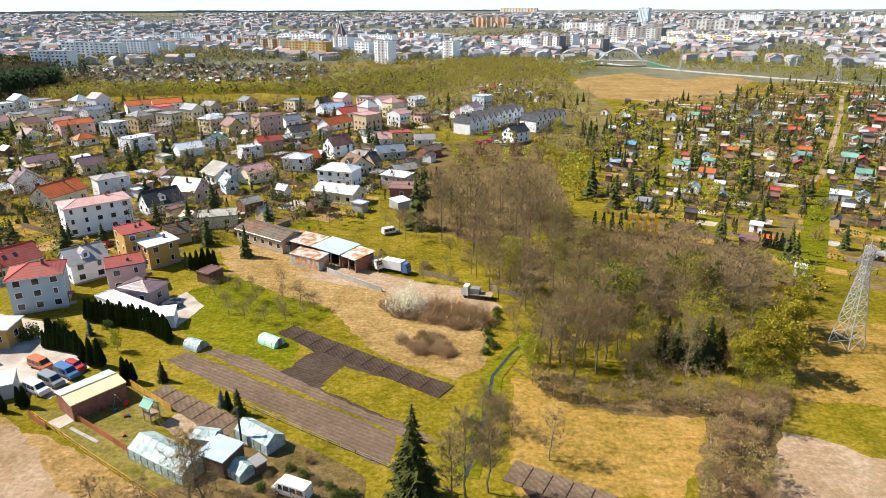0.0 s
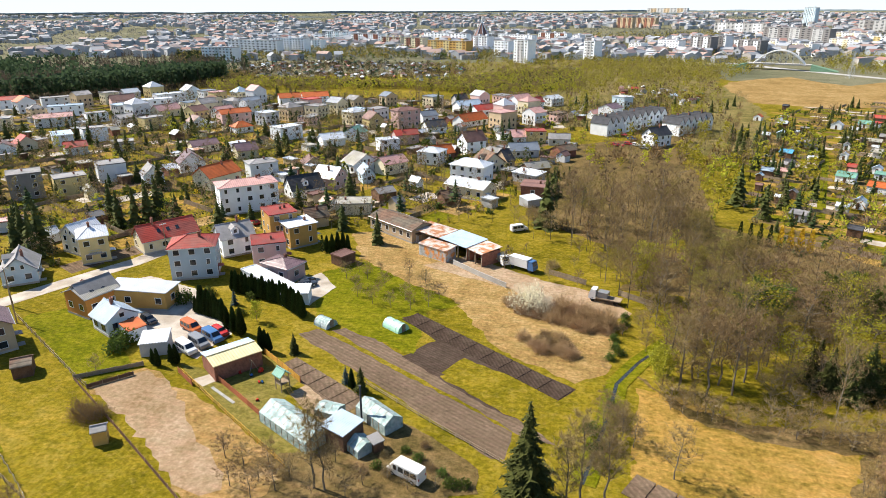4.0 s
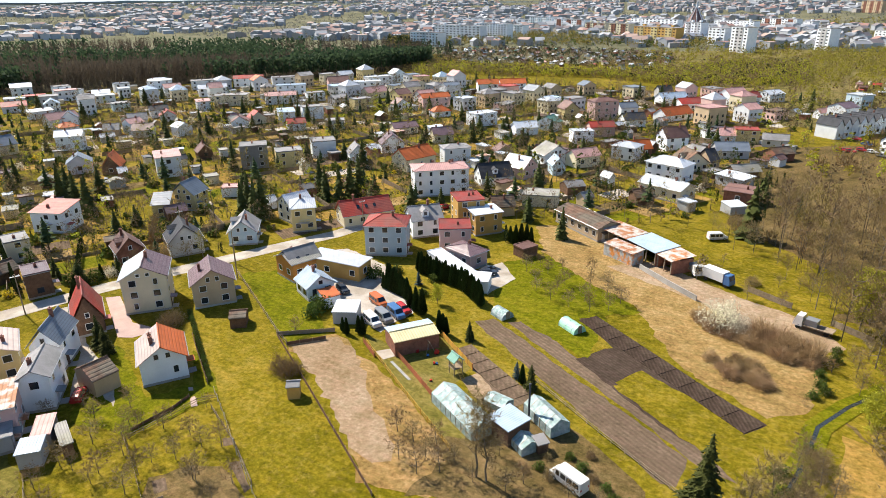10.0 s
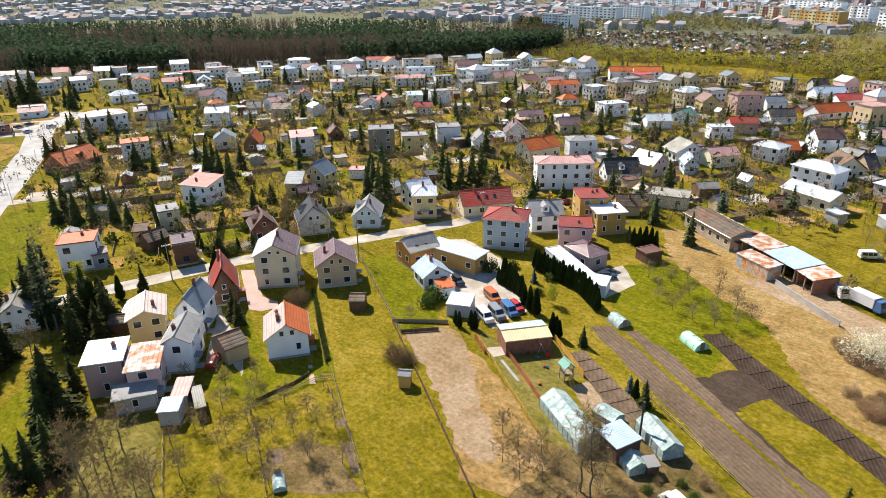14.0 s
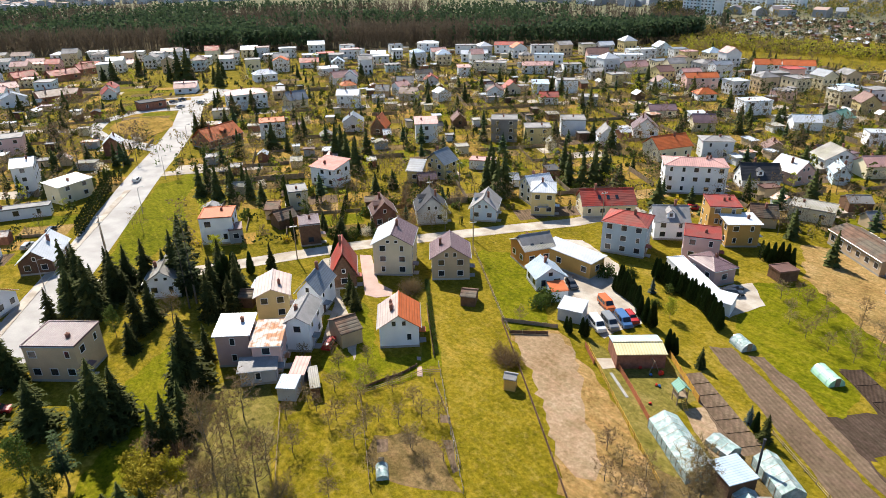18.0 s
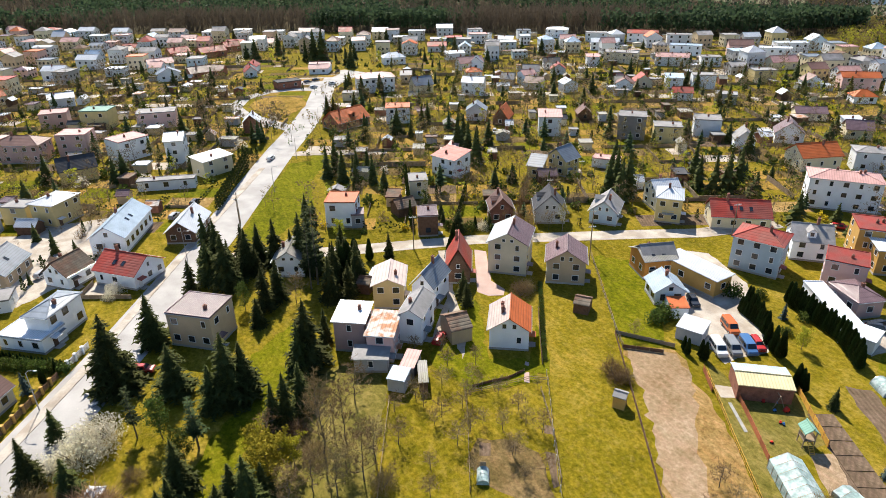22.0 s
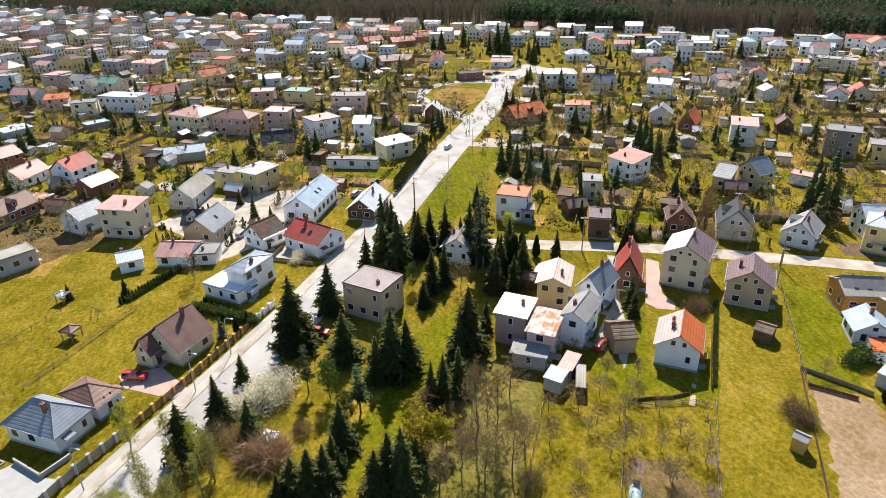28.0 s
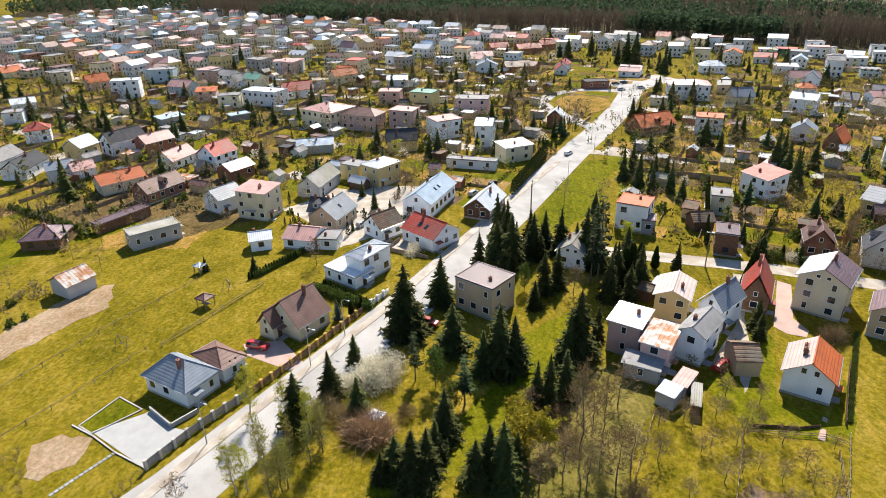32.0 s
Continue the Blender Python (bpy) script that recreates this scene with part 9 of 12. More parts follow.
grove([(199.0, 440.3), (301.4, 438.9), (396.4, 584.4), (371.7, 637.5), (226.2, 503.6)], 60, 147, ('spruce', 'pine', 'alder', 'bare'), 5, 9, 4, "allotment trees")
wood([(-40.3, 490.3), (102.0, 544.7), (109.7, 415.1), (80.1, 297.0), (59.4, 261.7), (54.8, 297.2), (37.0, 361.3), (-7.6, 352.4)], 150, 148, ('sallow', 'alder', 'bare', 'willow', 'leafy', 'bare'), 3, 8, 3.5, "brown budding scrub behind the terrace")
grove([(-214.0, -54.8), (-215.5, -1.2), (-165.6, -3.2), (-155.0, -11.9), (-152.8, -30.3), (-164.7, -44.2)], 40, 161, ('thuja', 'bare', 'leafbush', 'fruit', 'spruce', 'thuja', 'sallow'), 2.5, 6.5, 2.4, "garden trees")
grove([(-222.4, -150.7), (-239.9, -119.3), (-220.4, -56.2), (-196.7, -51.1), (-193.2, -71.2), (-200.2, -93.1), (-169.1, -103.7), (-158.7, -112.7)], 50, 162, ('bare', 'thuja', 'alder', 'leafbush', 'spruce', 'fruit', 'sallow'), 2.5, 7, 2.6, "garden trees")
grove([(-162.0, 95.5), (-154.7, 126.3), (-126.7, 108.4), (-131.0, 79.5)], 14, 163, ('thuja', 'bare', 'fruit', 'leafbush'), 2.5, 6, 2.4, "garden trees")
grove([(-182.5, 81.3), (-152.4, 118.9), (-119.9, 97.1), (-142.4, 68.4)], 24, 164, ('thuja', 'bare', 'spruce', 'sallow', 'fruit'), 2.5, 7, 2.6, "garden trees")
for k in range(33):
    plant("thuja", -182.5 + 1.182 * k, 81.3 + -0.494 * k, 4.2 * (1 + 0.1 * math.sin(k * 2.3)), "dark thuja row between plots")
for k in range(31):
    plant("thuja", -124.4 + -1.239 * k, 65.0 + 0.876 * k, 3.2 * (1 + 0.1 * math.sin(k * 2.3)), "dark thuja row between plots")
for k in range(19):
    plant("sallow", -127.9 + -1.696 * k, 86.8 + 1.361 * k, 4.0 * (1 + 0.1 * math.sin(k * 2.3)), "bare shrubs along the plot")
for k in range(26):
    plant("leafbush", -104.2 + 0.924 * k, 77.3 + -0.625 * k, 0.9 * (1 + 0.1 * math.sin(k * 2.3)), "dark hedge beside the pasture")
for k in range(10):
    plant("thuja", -76.1 + 0.957 * k, 108.5 + -0.637 * k, 4.6 * (1 + 0.1 * math.sin(k * 2.3)), "thuja hedge by the yard")
plant("thuja", -54.5, 93.5, 4.8)
plant("thuja", -53.7, 93.5, 4.4)
plant("thuja", -65.1, 100.2, 4.7)
plant("thuja", -63.2, 99.3, 5.3)
plant("thuja", -61.3, 98.6, 5.6)
plant("thuja", -63.0, 143.8, 4.6)
plant("thuja", -61.7, 143.7, 4.4)
plant("thuja", -60.2, 143.7, 4.9)
plant("thuja", -58.7, 143.8, 5.5)
plant("thuja", -57.3, 143.9, 5.5)
plant("thuja", -56.0, 143.7, 5.0)
plant("spruce", -141.7, 32.9, 8.6)
plant("spruce", -143.8, 37.3, 9.6)
plant("spruce", -143.9, 13.1, 7.1)
plant("spruce", -140.0, 15.1, 7.9)
plant("spruce", -142.8, 18.8, 8.9)
plant("spruce", -136.8, 9.6, 8.9)
plant("spruce", -139.0, 24.0, 7.1)
wood([(15.9, 142.7), (66.7, 135.6), (49.6, 92.8), (20.7, 92.9), (12.6, 108.8)], 130, 171, ('bush', 'bush', 'bush', 'sallow', 'bare'), 4, 6, 2.2, "undergrowth in the wood")
plant("spruce", -125.4, 37.9, 11.2)
plant("spruce", -127.6, 41.2, 9.9)
plant("spruce", -118.9, 38.8, 9.1)
plant("spruce", -136.1, 43.3, 9.8)
plant("spruce", -119.8, 34.9, 11.1)
plant("spruce", -122.7, 42.0, 11.6)
grove([(-9.4, 318.5), (19.9, 309.5), (48.8, 337.4), (83.7, 379.0), (66.3, 261.1), (40.9, 197.0), (38.5, 255.7), (4.1, 244.3)], 150, 181, ('alder', 'leafy', 'bare', 'willow', 'sallow', 'bare', 'alder'), 3.5, 9, 2.6, "garden trees")
grove([(-29.5, 357.6), (4.4, 395.4), (100.7, 463.7), (95.1, 391.0), (65.5, 375.6), (4.3, 328.9), (-23.1, 315.9)], 60, 182, ('alder', 'leafy', 'bare', 'spruce', 'thuja', 'sallow'), 3, 8, 3, "garden trees")
grove([(-27.2, 217.0), (-4.2, 238.1), (7.9, 223.9), (4.0, 168.8), (-12.0, 175.5)], 40, 183, ('bare', 'fruit', 'alder', 'spruce', 'sallow', 'thuja'), 3, 7, 2.8, "garden trees")
plant("willow", 57.6, 248.5, 8.3)
plant("spruce", 63.0, 275.4, 9.6)
plant("spruce", 66.9, 281.5, 10.9)
plant("spruce", 67.3, 261.3, 9.5)


# ---- forest, distant woods and town ----
def forest():
    """The wood behind the houses: pines and bare trunks by the hundred."""
    rnd = random.Random(8)
    poly = [(-850, -520), (-840, -290), (-670, -95), (-600, 60), (-530, 175), (-455, 270), (-400, 345), (-320, 430), (-300, 515), (-330, 620), (-480, 640), (-760, 520), (-1000, 250), (-1150, -100), (-1100, -600)]
    edge = poly[1:9]
    P, B, T = Mesh(), Mesh(), Mesh()
    n = 0
    while n < 8000:
        if n < 2600:
            k = rnd.randrange(len(edge) - 1)
            f, back = rnd.random(), abs(rnd.gauss(0, 1)) * 28
            x = edge[k][0] + f * (edge[k + 1][0] - edge[k][0]) - back * 0.84 + rnd.uniform(-3, 3)
            y = edge[k][1] + f * (edge[k + 1][1] - edge[k][1]) + back * 0.54 + rnd.uniform(-3, 3)
        else:
            x, y = rnd.uniform(-1150, -300), rnd.uniform(-600, 640)
            if not inside(x, y, poly):
                continue
        n += 1
        h = rnd.uniform(14.5, 18)
        stand = noise.noise((x / 130, y / 130, 3.0)) + (0.16 if n >= 2600 else -0.06)
        T.rod((x, y, 0), (x + rnd.uniform(-0.5, 0.5), y, h * 0.8), 0.2, 0.06, 3)
        if stand > 0.03:
            for j in range(13):
                u = 0.3 + 0.68 * (j + rnd.random()) / 13
                r = 3.0 * math.sin(math.pi * min(1.0, (u - 0.2) / 0.88)) + 0.4
                a = rnd.uniform(0, 6.28)
                leaf(P, Vector((x + math.cos(a) * r * rnd.uniform(0.3, 1), y + math.sin(a) * r * rnd.uniform(0.3, 1), h * u)), rnd.uniform(1.7, 3.0), rnd)
        else:
            for j in range(34):
                u = rnd.uniform(0.25, 0.95)
                a = rnd.uniform(0, 6.28)
                r = rnd.uniform(0.2, 2.4) * (1.25 - u)
                p = Vector((x + math.cos(a) * r, y + math.sin(a) * r, h * u))
                q = p + Vector((math.cos(a) * rnd.uniform(0.1, 0.9), math.sin(a) * rnd.uniform(0.1, 0.9), rnd.uniform(1.2, 3.2)))
                sliver(B, p, q, 0.2, rnd)
    top = new("forest")
    part("trunks", T, material("forest_bark", (0.11, 0.085, 0.062), 0.95), top)["kind"] = "stuff"
    part("pine_crowns", P, leaf_material("forest_needles", (0.05, 0.075, 0.036), 0.3, 0.4), top)["kind"] = "stuff"
    part("bare_crowns", B, leaf_material("forest_twigs", (0.135, 0.11, 0.075), 0.3, 0.3), top)["kind"] = "stuff"
    tagged(top, "dense wood of pines and bare trees behind the houses", "forest", "", "stuff")
    # floor kept very dark, so gaps between the sparse trees don't read pale
    sheet("forest_floor", poly, ground_material("dark_forest_floor", [(0.03, 0.026, 0.012), (0.05, 0.04, 0.02), (0.08, 0.06, 0.032)], 8), 0.02, "very dark brown forest floor")


forest()


def clumps(name, label, poly, n, seed, mat, h0, h1, leaves=26, size=0.9, category="wood", tall=1.0):
    """Distant scrub: many low crowns of loose leaf blades, as one piece of stuff."""
    rnd = random.Random(seed)
    C = Mesh()
    for x, y in scatter(poly, n, seed, 2.5):
        h = rnd.uniform(h0, h1)
        r = h * rnd.uniform(0.36, 0.55)
        for k in range(leaves):
            a, e, q = rnd.uniform(0, 6.283), rnd.uniform(-0.7, 1.4), rnd.uniform(0.45, 1)
            p = Vector((x + math.cos(a) * math.cos(e) * r * q, y + math.sin(a) * math.cos(e) * r * q, h * (0.5 + 0.5 * q * math.sin(e))))
            leaf(C, p, size * rnd.uniform(0.6, 1.4), rnd)
        for k in range(1):
            C.rod((x + rnd.uniform(-0.3, 0.3), y, 0), (x + rnd.uniform(-1, 1) * r * 0.4, y + rnd.uniform(-1, 1) * r * 0.4, h * 0.75), 0.12, 0.04, 3)
    ob = part(name, C, mat)
    return tagged(ob, label, category, "", "stuff")


def hut(x, y, rot, w, kind, roof, wall):
    """A garden hut: boarded walls, roof, one door and a window."""
    w *= 0.86
    d = w * 0.8
    top = house(x, y, rot, w, d, 2.2, kind, {"e": w * 0.22, "g": w * 0.32, "m": 0.5}[kind], roof, wall, fine=0, chimney=0, group="allotment huts", name="garden_hut", category="hut", over=0.2)
    door_on(top, 0, -d / 2 + 0.2, 0, True, 0.9, 1.9)
    return top


def huts(poly, n, seed, turn, apart, group):
    rnd = random.Random(seed)
    roofs = ["white"] * 4 + ["grey"] * 5 + ["eternit"] * 4 + ["brown", "brown", "red", "green", "dark", "dark", "pink", "tile", "tile", "blue"]
    walls = ["white", "wood", "wood", "tan", "grey", "green", "cream", "brick"]
    for x, y in scatter(poly, n, seed, apart):
        if math.hypot(x, y) > 330:
            w = rnd.uniform(3.4, 5.6)
            far_house(x, y, turn + rnd.choice((0, 90)) + rnd.uniform(-8, 8), w, w * 0.8, 2.3, rnd.choice("eef"), 1.1, rnd.choice(roofs), rnd.choice(walls))
            continue
        hut(x, y, turn + rnd.choice((0, 90, 180, 270)) + rnd.uniform(-8, 8), rnd.uniform(3.2, 5.6), rnd.choice("eegm"), rnd.choice(roofs), rnd.choice(walls))


BANDS = {}
def block(x, y, rot, w, d, h, wall, band_wall):
    """A block of flats: bays in two tones, window bands by storey, parapet and stair heads."""
    h *= 1.4 if math.hypot(x, y) < 1000 else 1.0
    top = new("apartment_block")
    top.matrix_basis = at(x, y, rise_at(math.hypot(x, y)), rot)
    W = Mesh(); W.box(-w / 2, -d / 2, -3.0, w / 2, d / 2, h)
    part("wall", W, WALL[wall], top)
    R = Mesh(); R.box(-w / 2 - 0.3, -d / 2 - 0.3, h + 0.004, w / 2 + 0.3, d / 2 + 0.3, h + 0.5)
    part("roof", R, ROOF["grey"], top)
    bays = max(1, min(3, round(w / 18)))
    for k in range(bays):
        u = (k + 0.5) / bays * w - w / 2
        B = Mesh(); B.box(-w / bays * 0.22, -d / 2 - 0.5, 0, w / bays * 0.22, -d / 2 + 0.1, h - 0.6)
        part("bay", B, WALL[band_wall], top, m=at(u, 0))
        S = Mesh(); S.box(-1.6, -1.6, 0, 1.6, 1.6, 2.2)
        part("stair_head", S, WALL[wall], top, m=at(u, 0, h + 0.5))
    floors = max(2, int(h / 2.9))
    nx = max(2, min(12, int(w / 5.5)))
    wd = Mesh()
    for f in range(floors):
        for k in range(nx):
            u = (k + 0.5) / nx * w - w / 2
            q = (u + w / 2) / w * bays % 1
            y0, z0, hw = -d / 2 - (0.52 if 0.28 < q < 0.72 else 0.02), f * h / floors + 0.9, w / nx * 0.22
            wd.box(u - hw, y0 - 0.06, z0, u + hw, y0 + 0.05, z0 + 1.3)
    part("glazing", wd, GLASS, top)["kind"] = "stuff"
    tagged(top, "distant block of flats with rows of windows and a flat roof", "apartment block", "flats")


def town():
    """The far town as loose small houses and tree crowns, out to the horizon."""
    rnd = random.Random(12)
    H, C, D = Mesh(), Mesh(), Mesh()
    for k in range(14500):
        a = radians(rnd.uniform(42, 176))
        r = 820 + 3000 * rnd.random() ** 1.1
        x, y = math.cos(a) * r, math.sin(a) * r
        if x < -380 and y < 760 and r < 1250:
            continue
        built = noise.noise((x / 420, y / 420, 0.5)) + noise.noise((x / 130, y / 130, 4.5)) * 0.5
        grow, base = 1.0 + r / 4200, rise_at(r)
        if built > -0.2 and k % 5 < 3:
            w, d, h = rnd.uniform(8, 15) * grow, rnd.uniform(8, 12) * grow, rnd.uniform(5, 9) * (1 + 0.3 * (r > 2000))
            c, s = math.cos(k), math.sin(k)
            def P(u, v, z):
                return (x + u * c - v * s, y + u * s + v * c, z + base)
            rz = h + rnd.choice((0.5, 2.5, 3.5))
            H.face([P(-w / 2, -d / 2, 0), P(w / 2, -d / 2, 0), P(w / 2, -d / 2, h), P(-w / 2, -d / 2, h)])
            H.face([P(w / 2, d / 2, 0), P(-w / 2, d / 2, 0), P(-w / 2, d / 2, h), P(w / 2, d / 2, h)])
            H.face([P(w / 2, -d / 2, 0), P(w / 2, d / 2, 0), P(w / 2, d / 2, h), P(w / 2, 0, rz), P(w / 2, -d / 2, h)])
            H.face([P(-w / 2, d / 2, 0), P(-w / 2, -d / 2, 0), P(-w / 2, -d / 2, h), P(-w / 2, 0, rz), P(-w / 2, d / 2, h)])
            D.face([P(-w / 2 - .3, -d / 2 - .3, h), P(w / 2 + .3, -d / 2 - .3, h), P(w / 2 + .3, 0, rz + .2), P(-w / 2 - .3, 0, rz + .2)])
            D.face([P(w / 2 + .3, d / 2 + .3, h), P(-w / 2 - .3, d / 2 + .3, h), P(-w / 2 - .3, 0, rz + .2), P(w / 2 + .3, 0, rz + .2)])
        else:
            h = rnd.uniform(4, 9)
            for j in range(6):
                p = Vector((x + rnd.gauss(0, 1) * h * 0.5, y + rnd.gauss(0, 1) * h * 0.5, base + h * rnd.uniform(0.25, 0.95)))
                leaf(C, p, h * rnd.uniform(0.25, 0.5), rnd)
    # haze is mixed into these greyed wall, roof and foliage colours
    m = bpy.data.materials.new("hazed_town_walls"); r = bpy.data.materials.new("hazed_town_roofs")
    for mat, stops in ((m, ((0.40, 0.41, 0.43), (0.52, 0.53, 0.55), (0.38, 0.35, 0.32), (0.30, 0.32, 0.35))), (r, ((0.30, 0.17, 0.14), (0.25, 0.26, 0.28), (0.36, 0.37, 0.39), (0.19, 0.16, 0.16), (0.36, 0.25, 0.21), (0.30, 0.32, 0.35)))):
        mat.use_nodes = True
        nt, li = mat.node_tree.nodes, mat.node_tree.links.new
        geo, ramp = nt.new("ShaderNodeNewGeometry"), nt.new("ShaderNodeValToRGB")
        li(geo.outputs["Random Per Island"], ramp.inputs[0]); li(ramp.outputs[0], nt["Principled BSDF"].inputs["Base Color"])
        ramp.color_ramp.interpolation = "CONSTANT"
        e = ramp.color_ramp.elements
        while len(e) < len(stops):
            e.new(0.5)
        for k, c in enumerate(stops):
            e[k].position, e[k].color = k / len(stops), (*c, 1)
        nt["Principled BSDF"].inputs["Roughness"].default_value = 0.8
    t = new("distant_town")
    part("far_walls", H, m, t)["kind"] = "stuff"
    part("far_roofs", D, r, t)["kind"] = "stuff"
    part("far_trees", C, leaf_material("hazed_town_foliage", (0.20, 0.20, 0.165), 0.25, 0.5), t)["kind"] = "stuff"
    tagged(t, "distant town of pale houses among trees, greyed for haze", "town", "", "stuff")
    # added glowing ring for bright hazy sky low over the horizon, far behind everything
    glow = bpy.data.materials.new("horizon_sky_glow")
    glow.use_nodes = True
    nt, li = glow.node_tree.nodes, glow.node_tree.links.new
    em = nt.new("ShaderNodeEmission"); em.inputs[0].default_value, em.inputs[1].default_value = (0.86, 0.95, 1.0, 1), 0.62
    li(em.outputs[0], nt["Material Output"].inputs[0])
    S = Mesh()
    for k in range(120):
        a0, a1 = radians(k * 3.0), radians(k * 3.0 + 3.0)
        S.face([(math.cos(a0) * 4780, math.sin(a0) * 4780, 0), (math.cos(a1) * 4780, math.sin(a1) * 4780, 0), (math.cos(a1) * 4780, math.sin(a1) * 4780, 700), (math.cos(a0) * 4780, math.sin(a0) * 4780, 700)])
    tagged(part("backdrop", S, glow), "glowing backdrop for the pale hazy sky low over the horizon", "sky", "", "structure")
    # wooded ridges along the horizon, one behind the other, coloured paler and bluer for haze
    for q, (rr, lift, haze_tone) in enumerate(((3300, 5.0, (0.10, 0.12, 0.115)), (3900, 7.0, (0.115, 0.14, 0.145)), (4650, 8.0, (0.13, 0.16, 0.175)))):
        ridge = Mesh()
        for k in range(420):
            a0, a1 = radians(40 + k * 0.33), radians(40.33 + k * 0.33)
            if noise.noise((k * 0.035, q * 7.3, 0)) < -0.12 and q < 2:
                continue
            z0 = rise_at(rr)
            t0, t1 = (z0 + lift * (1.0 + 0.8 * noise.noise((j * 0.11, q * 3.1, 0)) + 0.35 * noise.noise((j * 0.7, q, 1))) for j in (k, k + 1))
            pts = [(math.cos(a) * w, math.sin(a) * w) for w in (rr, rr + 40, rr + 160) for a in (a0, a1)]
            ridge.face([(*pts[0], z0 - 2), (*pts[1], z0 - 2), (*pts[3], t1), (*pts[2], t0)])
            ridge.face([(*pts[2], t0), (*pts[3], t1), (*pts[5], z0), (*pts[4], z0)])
        tagged(part("backdrop", ridge, ground_material("hazed_distant_woods", [tuple(c * f for c in haze_tone) for f in (0.7, 1.0, 1.3)], 40, 0.05, 0.2)), "far wooded ridge on the horizon, haze put into its colour", "hills", "", "structure")

clumps("scrub", "belt of yellow-green budding scrub", [(-263.8, 433.1), (-256.0, 469.1), (-201.4, 476.2), (-143.4, 491.9), (-75.1, 466.4), (-35.4, 481.8), (-0.1, 507.3), (-0.1, 645.1), (-71.8, 618.8), (-92.4, 548.0), (-150.9, 519.0), (-292.8, 531.0), (-345.7, 542.0)], 1250, 51, LEAF, 3, 8, 18, 0.88)
clumps("scrub", "belt of bare brown scrub", [(-263.8, 433.1), (-256.0, 469.1), (-201.4, 476.2), (-143.4, 491.9), (-75.1, 466.4), (-35.4, 481.8), (-0.1, 507.3), (-0.1, 645.1), (-71.8, 618.8), (-92.4, 548.0), (-150.9, 519.0), (-292.8, 531.0), (-345.7, 542.0)], 520, 52, TWIG_FAR, 4, 9, 18, 0.88)
clumps("scrub", "brown budding scrub beside the meadow", [(-0.1, 489.6), (49.1, 567.4), (107.5, 577.8), (165.7, 688.0), (187.7, 704.3), (179.4, 875.0), (109.1, 851.3), (20.6, 806.5), (-0.1, 785.3)], 700, 53, TWIG_WARM, 4, 9, 18, 0.88)
clumps("scrub", "yellow-green scrub beside the meadow", [(-0.1, 489.6), (49.1, 567.4), (107.5, 577.8), (165.7, 688.0), (109.1, 851.3), (20.6, 806.5), (-0.1, 785.3)], 400, 54, LEAF, 4, 8, 18, 0.88)
clumps("scrub", "brown scrub beyond the road", [(229.2, 721.1), (259.5, 669.8), (300.9, 616.8), (329.3, 585.6), (381.3, 561.4), (578.8, 863.8), (452.8, 922.7), (316.3, 926.8)], 700, 55, TWIG_WARM, 4, 9, 20, 0.95)
clumps("scrub", "yellow scrub beyond the road", [(229.2, 721.1), (259.5, 669.8), (300.9, 616.8), (329.3, 585.6), (381.3, 561.4), (578.8, 863.8), (452.8, 922.7), (316.3, 926.8)], 400, 56, LEAF, 4, 9, 20, 0.95)
clumps("scrub", "budding trees at the edge of the pine wood", [(-322.2, 470.0), (-327.9, 552.1), (-285.8, 530.9), (-405.5, 653.5), (-463.0, 685.4)], 320, 57, TWIG_WARM, 5, 10, 28, 0.8)
clumps("scrub", "dark pine wood", [(-383.6, 563.9), (-385.8, 599.1), (-406.2, 684.1), (-501.7, 819.9), (-551.8, 821.2)], 260, 58, NEEDLE_PINE, 6, 10, 30, 1.0)
clumps("scrub", "budding trees between the flats", [(-463.0, 685.4), (-374.5, 746.2), (-226.6, 791.0), (-0.1, 807.1), (-0.1, 999.9), (-287.3, 1009.0), (-515.1, 951.5), (-567.3, 845.0)], 900, 151, TWIG_WARM, 5, 11, 13, 1.6)
clumps("scrub", "green trees between the flats", [(-463.0, 685.4), (-374.5, 746.2), (-226.6, 791.0), (-0.1, 807.1), (-0.1, 999.9), (-287.3, 1009.0), (-515.1, 951.5), (-567.3, 845.0)], 500, 152, LEAF_DEEP, 4, 9, 13, 1.5)
clumps("scrub", "budding trees before the town", [(-0.1, 807.1), (149.6, 875.8), (316.3, 926.8), (472.2, 922.1), (578.8, 863.8), (1200.3, 1815.5), (624.0, 1850.1), (-0.1, 1676.8)], 1100, 153, TWIG_WARM, 5, 11, 13, 1.6)
clumps("scrub", "yellow-green trees before the town", [(-0.1, 807.1), (149.6, 875.8), (316.3, 926.8), (472.2, 922.1), (578.8, 863.8), (1200.3, 1815.5), (624.0, 1850.1), (-0.1, 1676.8)], 500, 154, LEAF, 5, 10, 13, 1.5)
clumps("scrub", "belt of budding olive scrub", [(-263.8, 433.1), (-256.0, 469.1), (-201.4, 476.2), (-143.4, 491.9), (-75.1, 466.4), (-35.4, 481.8), (-0.1, 507.3), (-0.1, 645.1), (-71.8, 618.8), (-92.4, 548.0), (-150.9, 519.0), (-292.8, 531.0), (-345.7, 542.0)], 800, 59, TWIG_WARM, 3, 9, 18, 0.88)
clumps("scrub", "dark conifers in the scrub belt", [(-263.8, 433.1), (-256.0, 469.1), (-201.4, 476.2), (-143.4, 491.9), (-75.1, 466.4), (-35.4, 481.8), (-0.1, 507.3), (-0.1, 645.1), (-71.8, 618.8), (-92.4, 548.0), (-150.9, 519.0), (-292.8, 531.0), (-345.7, 542.0)], 240, 60, NEEDLE_PINE, 4, 9, 18, 0.88)
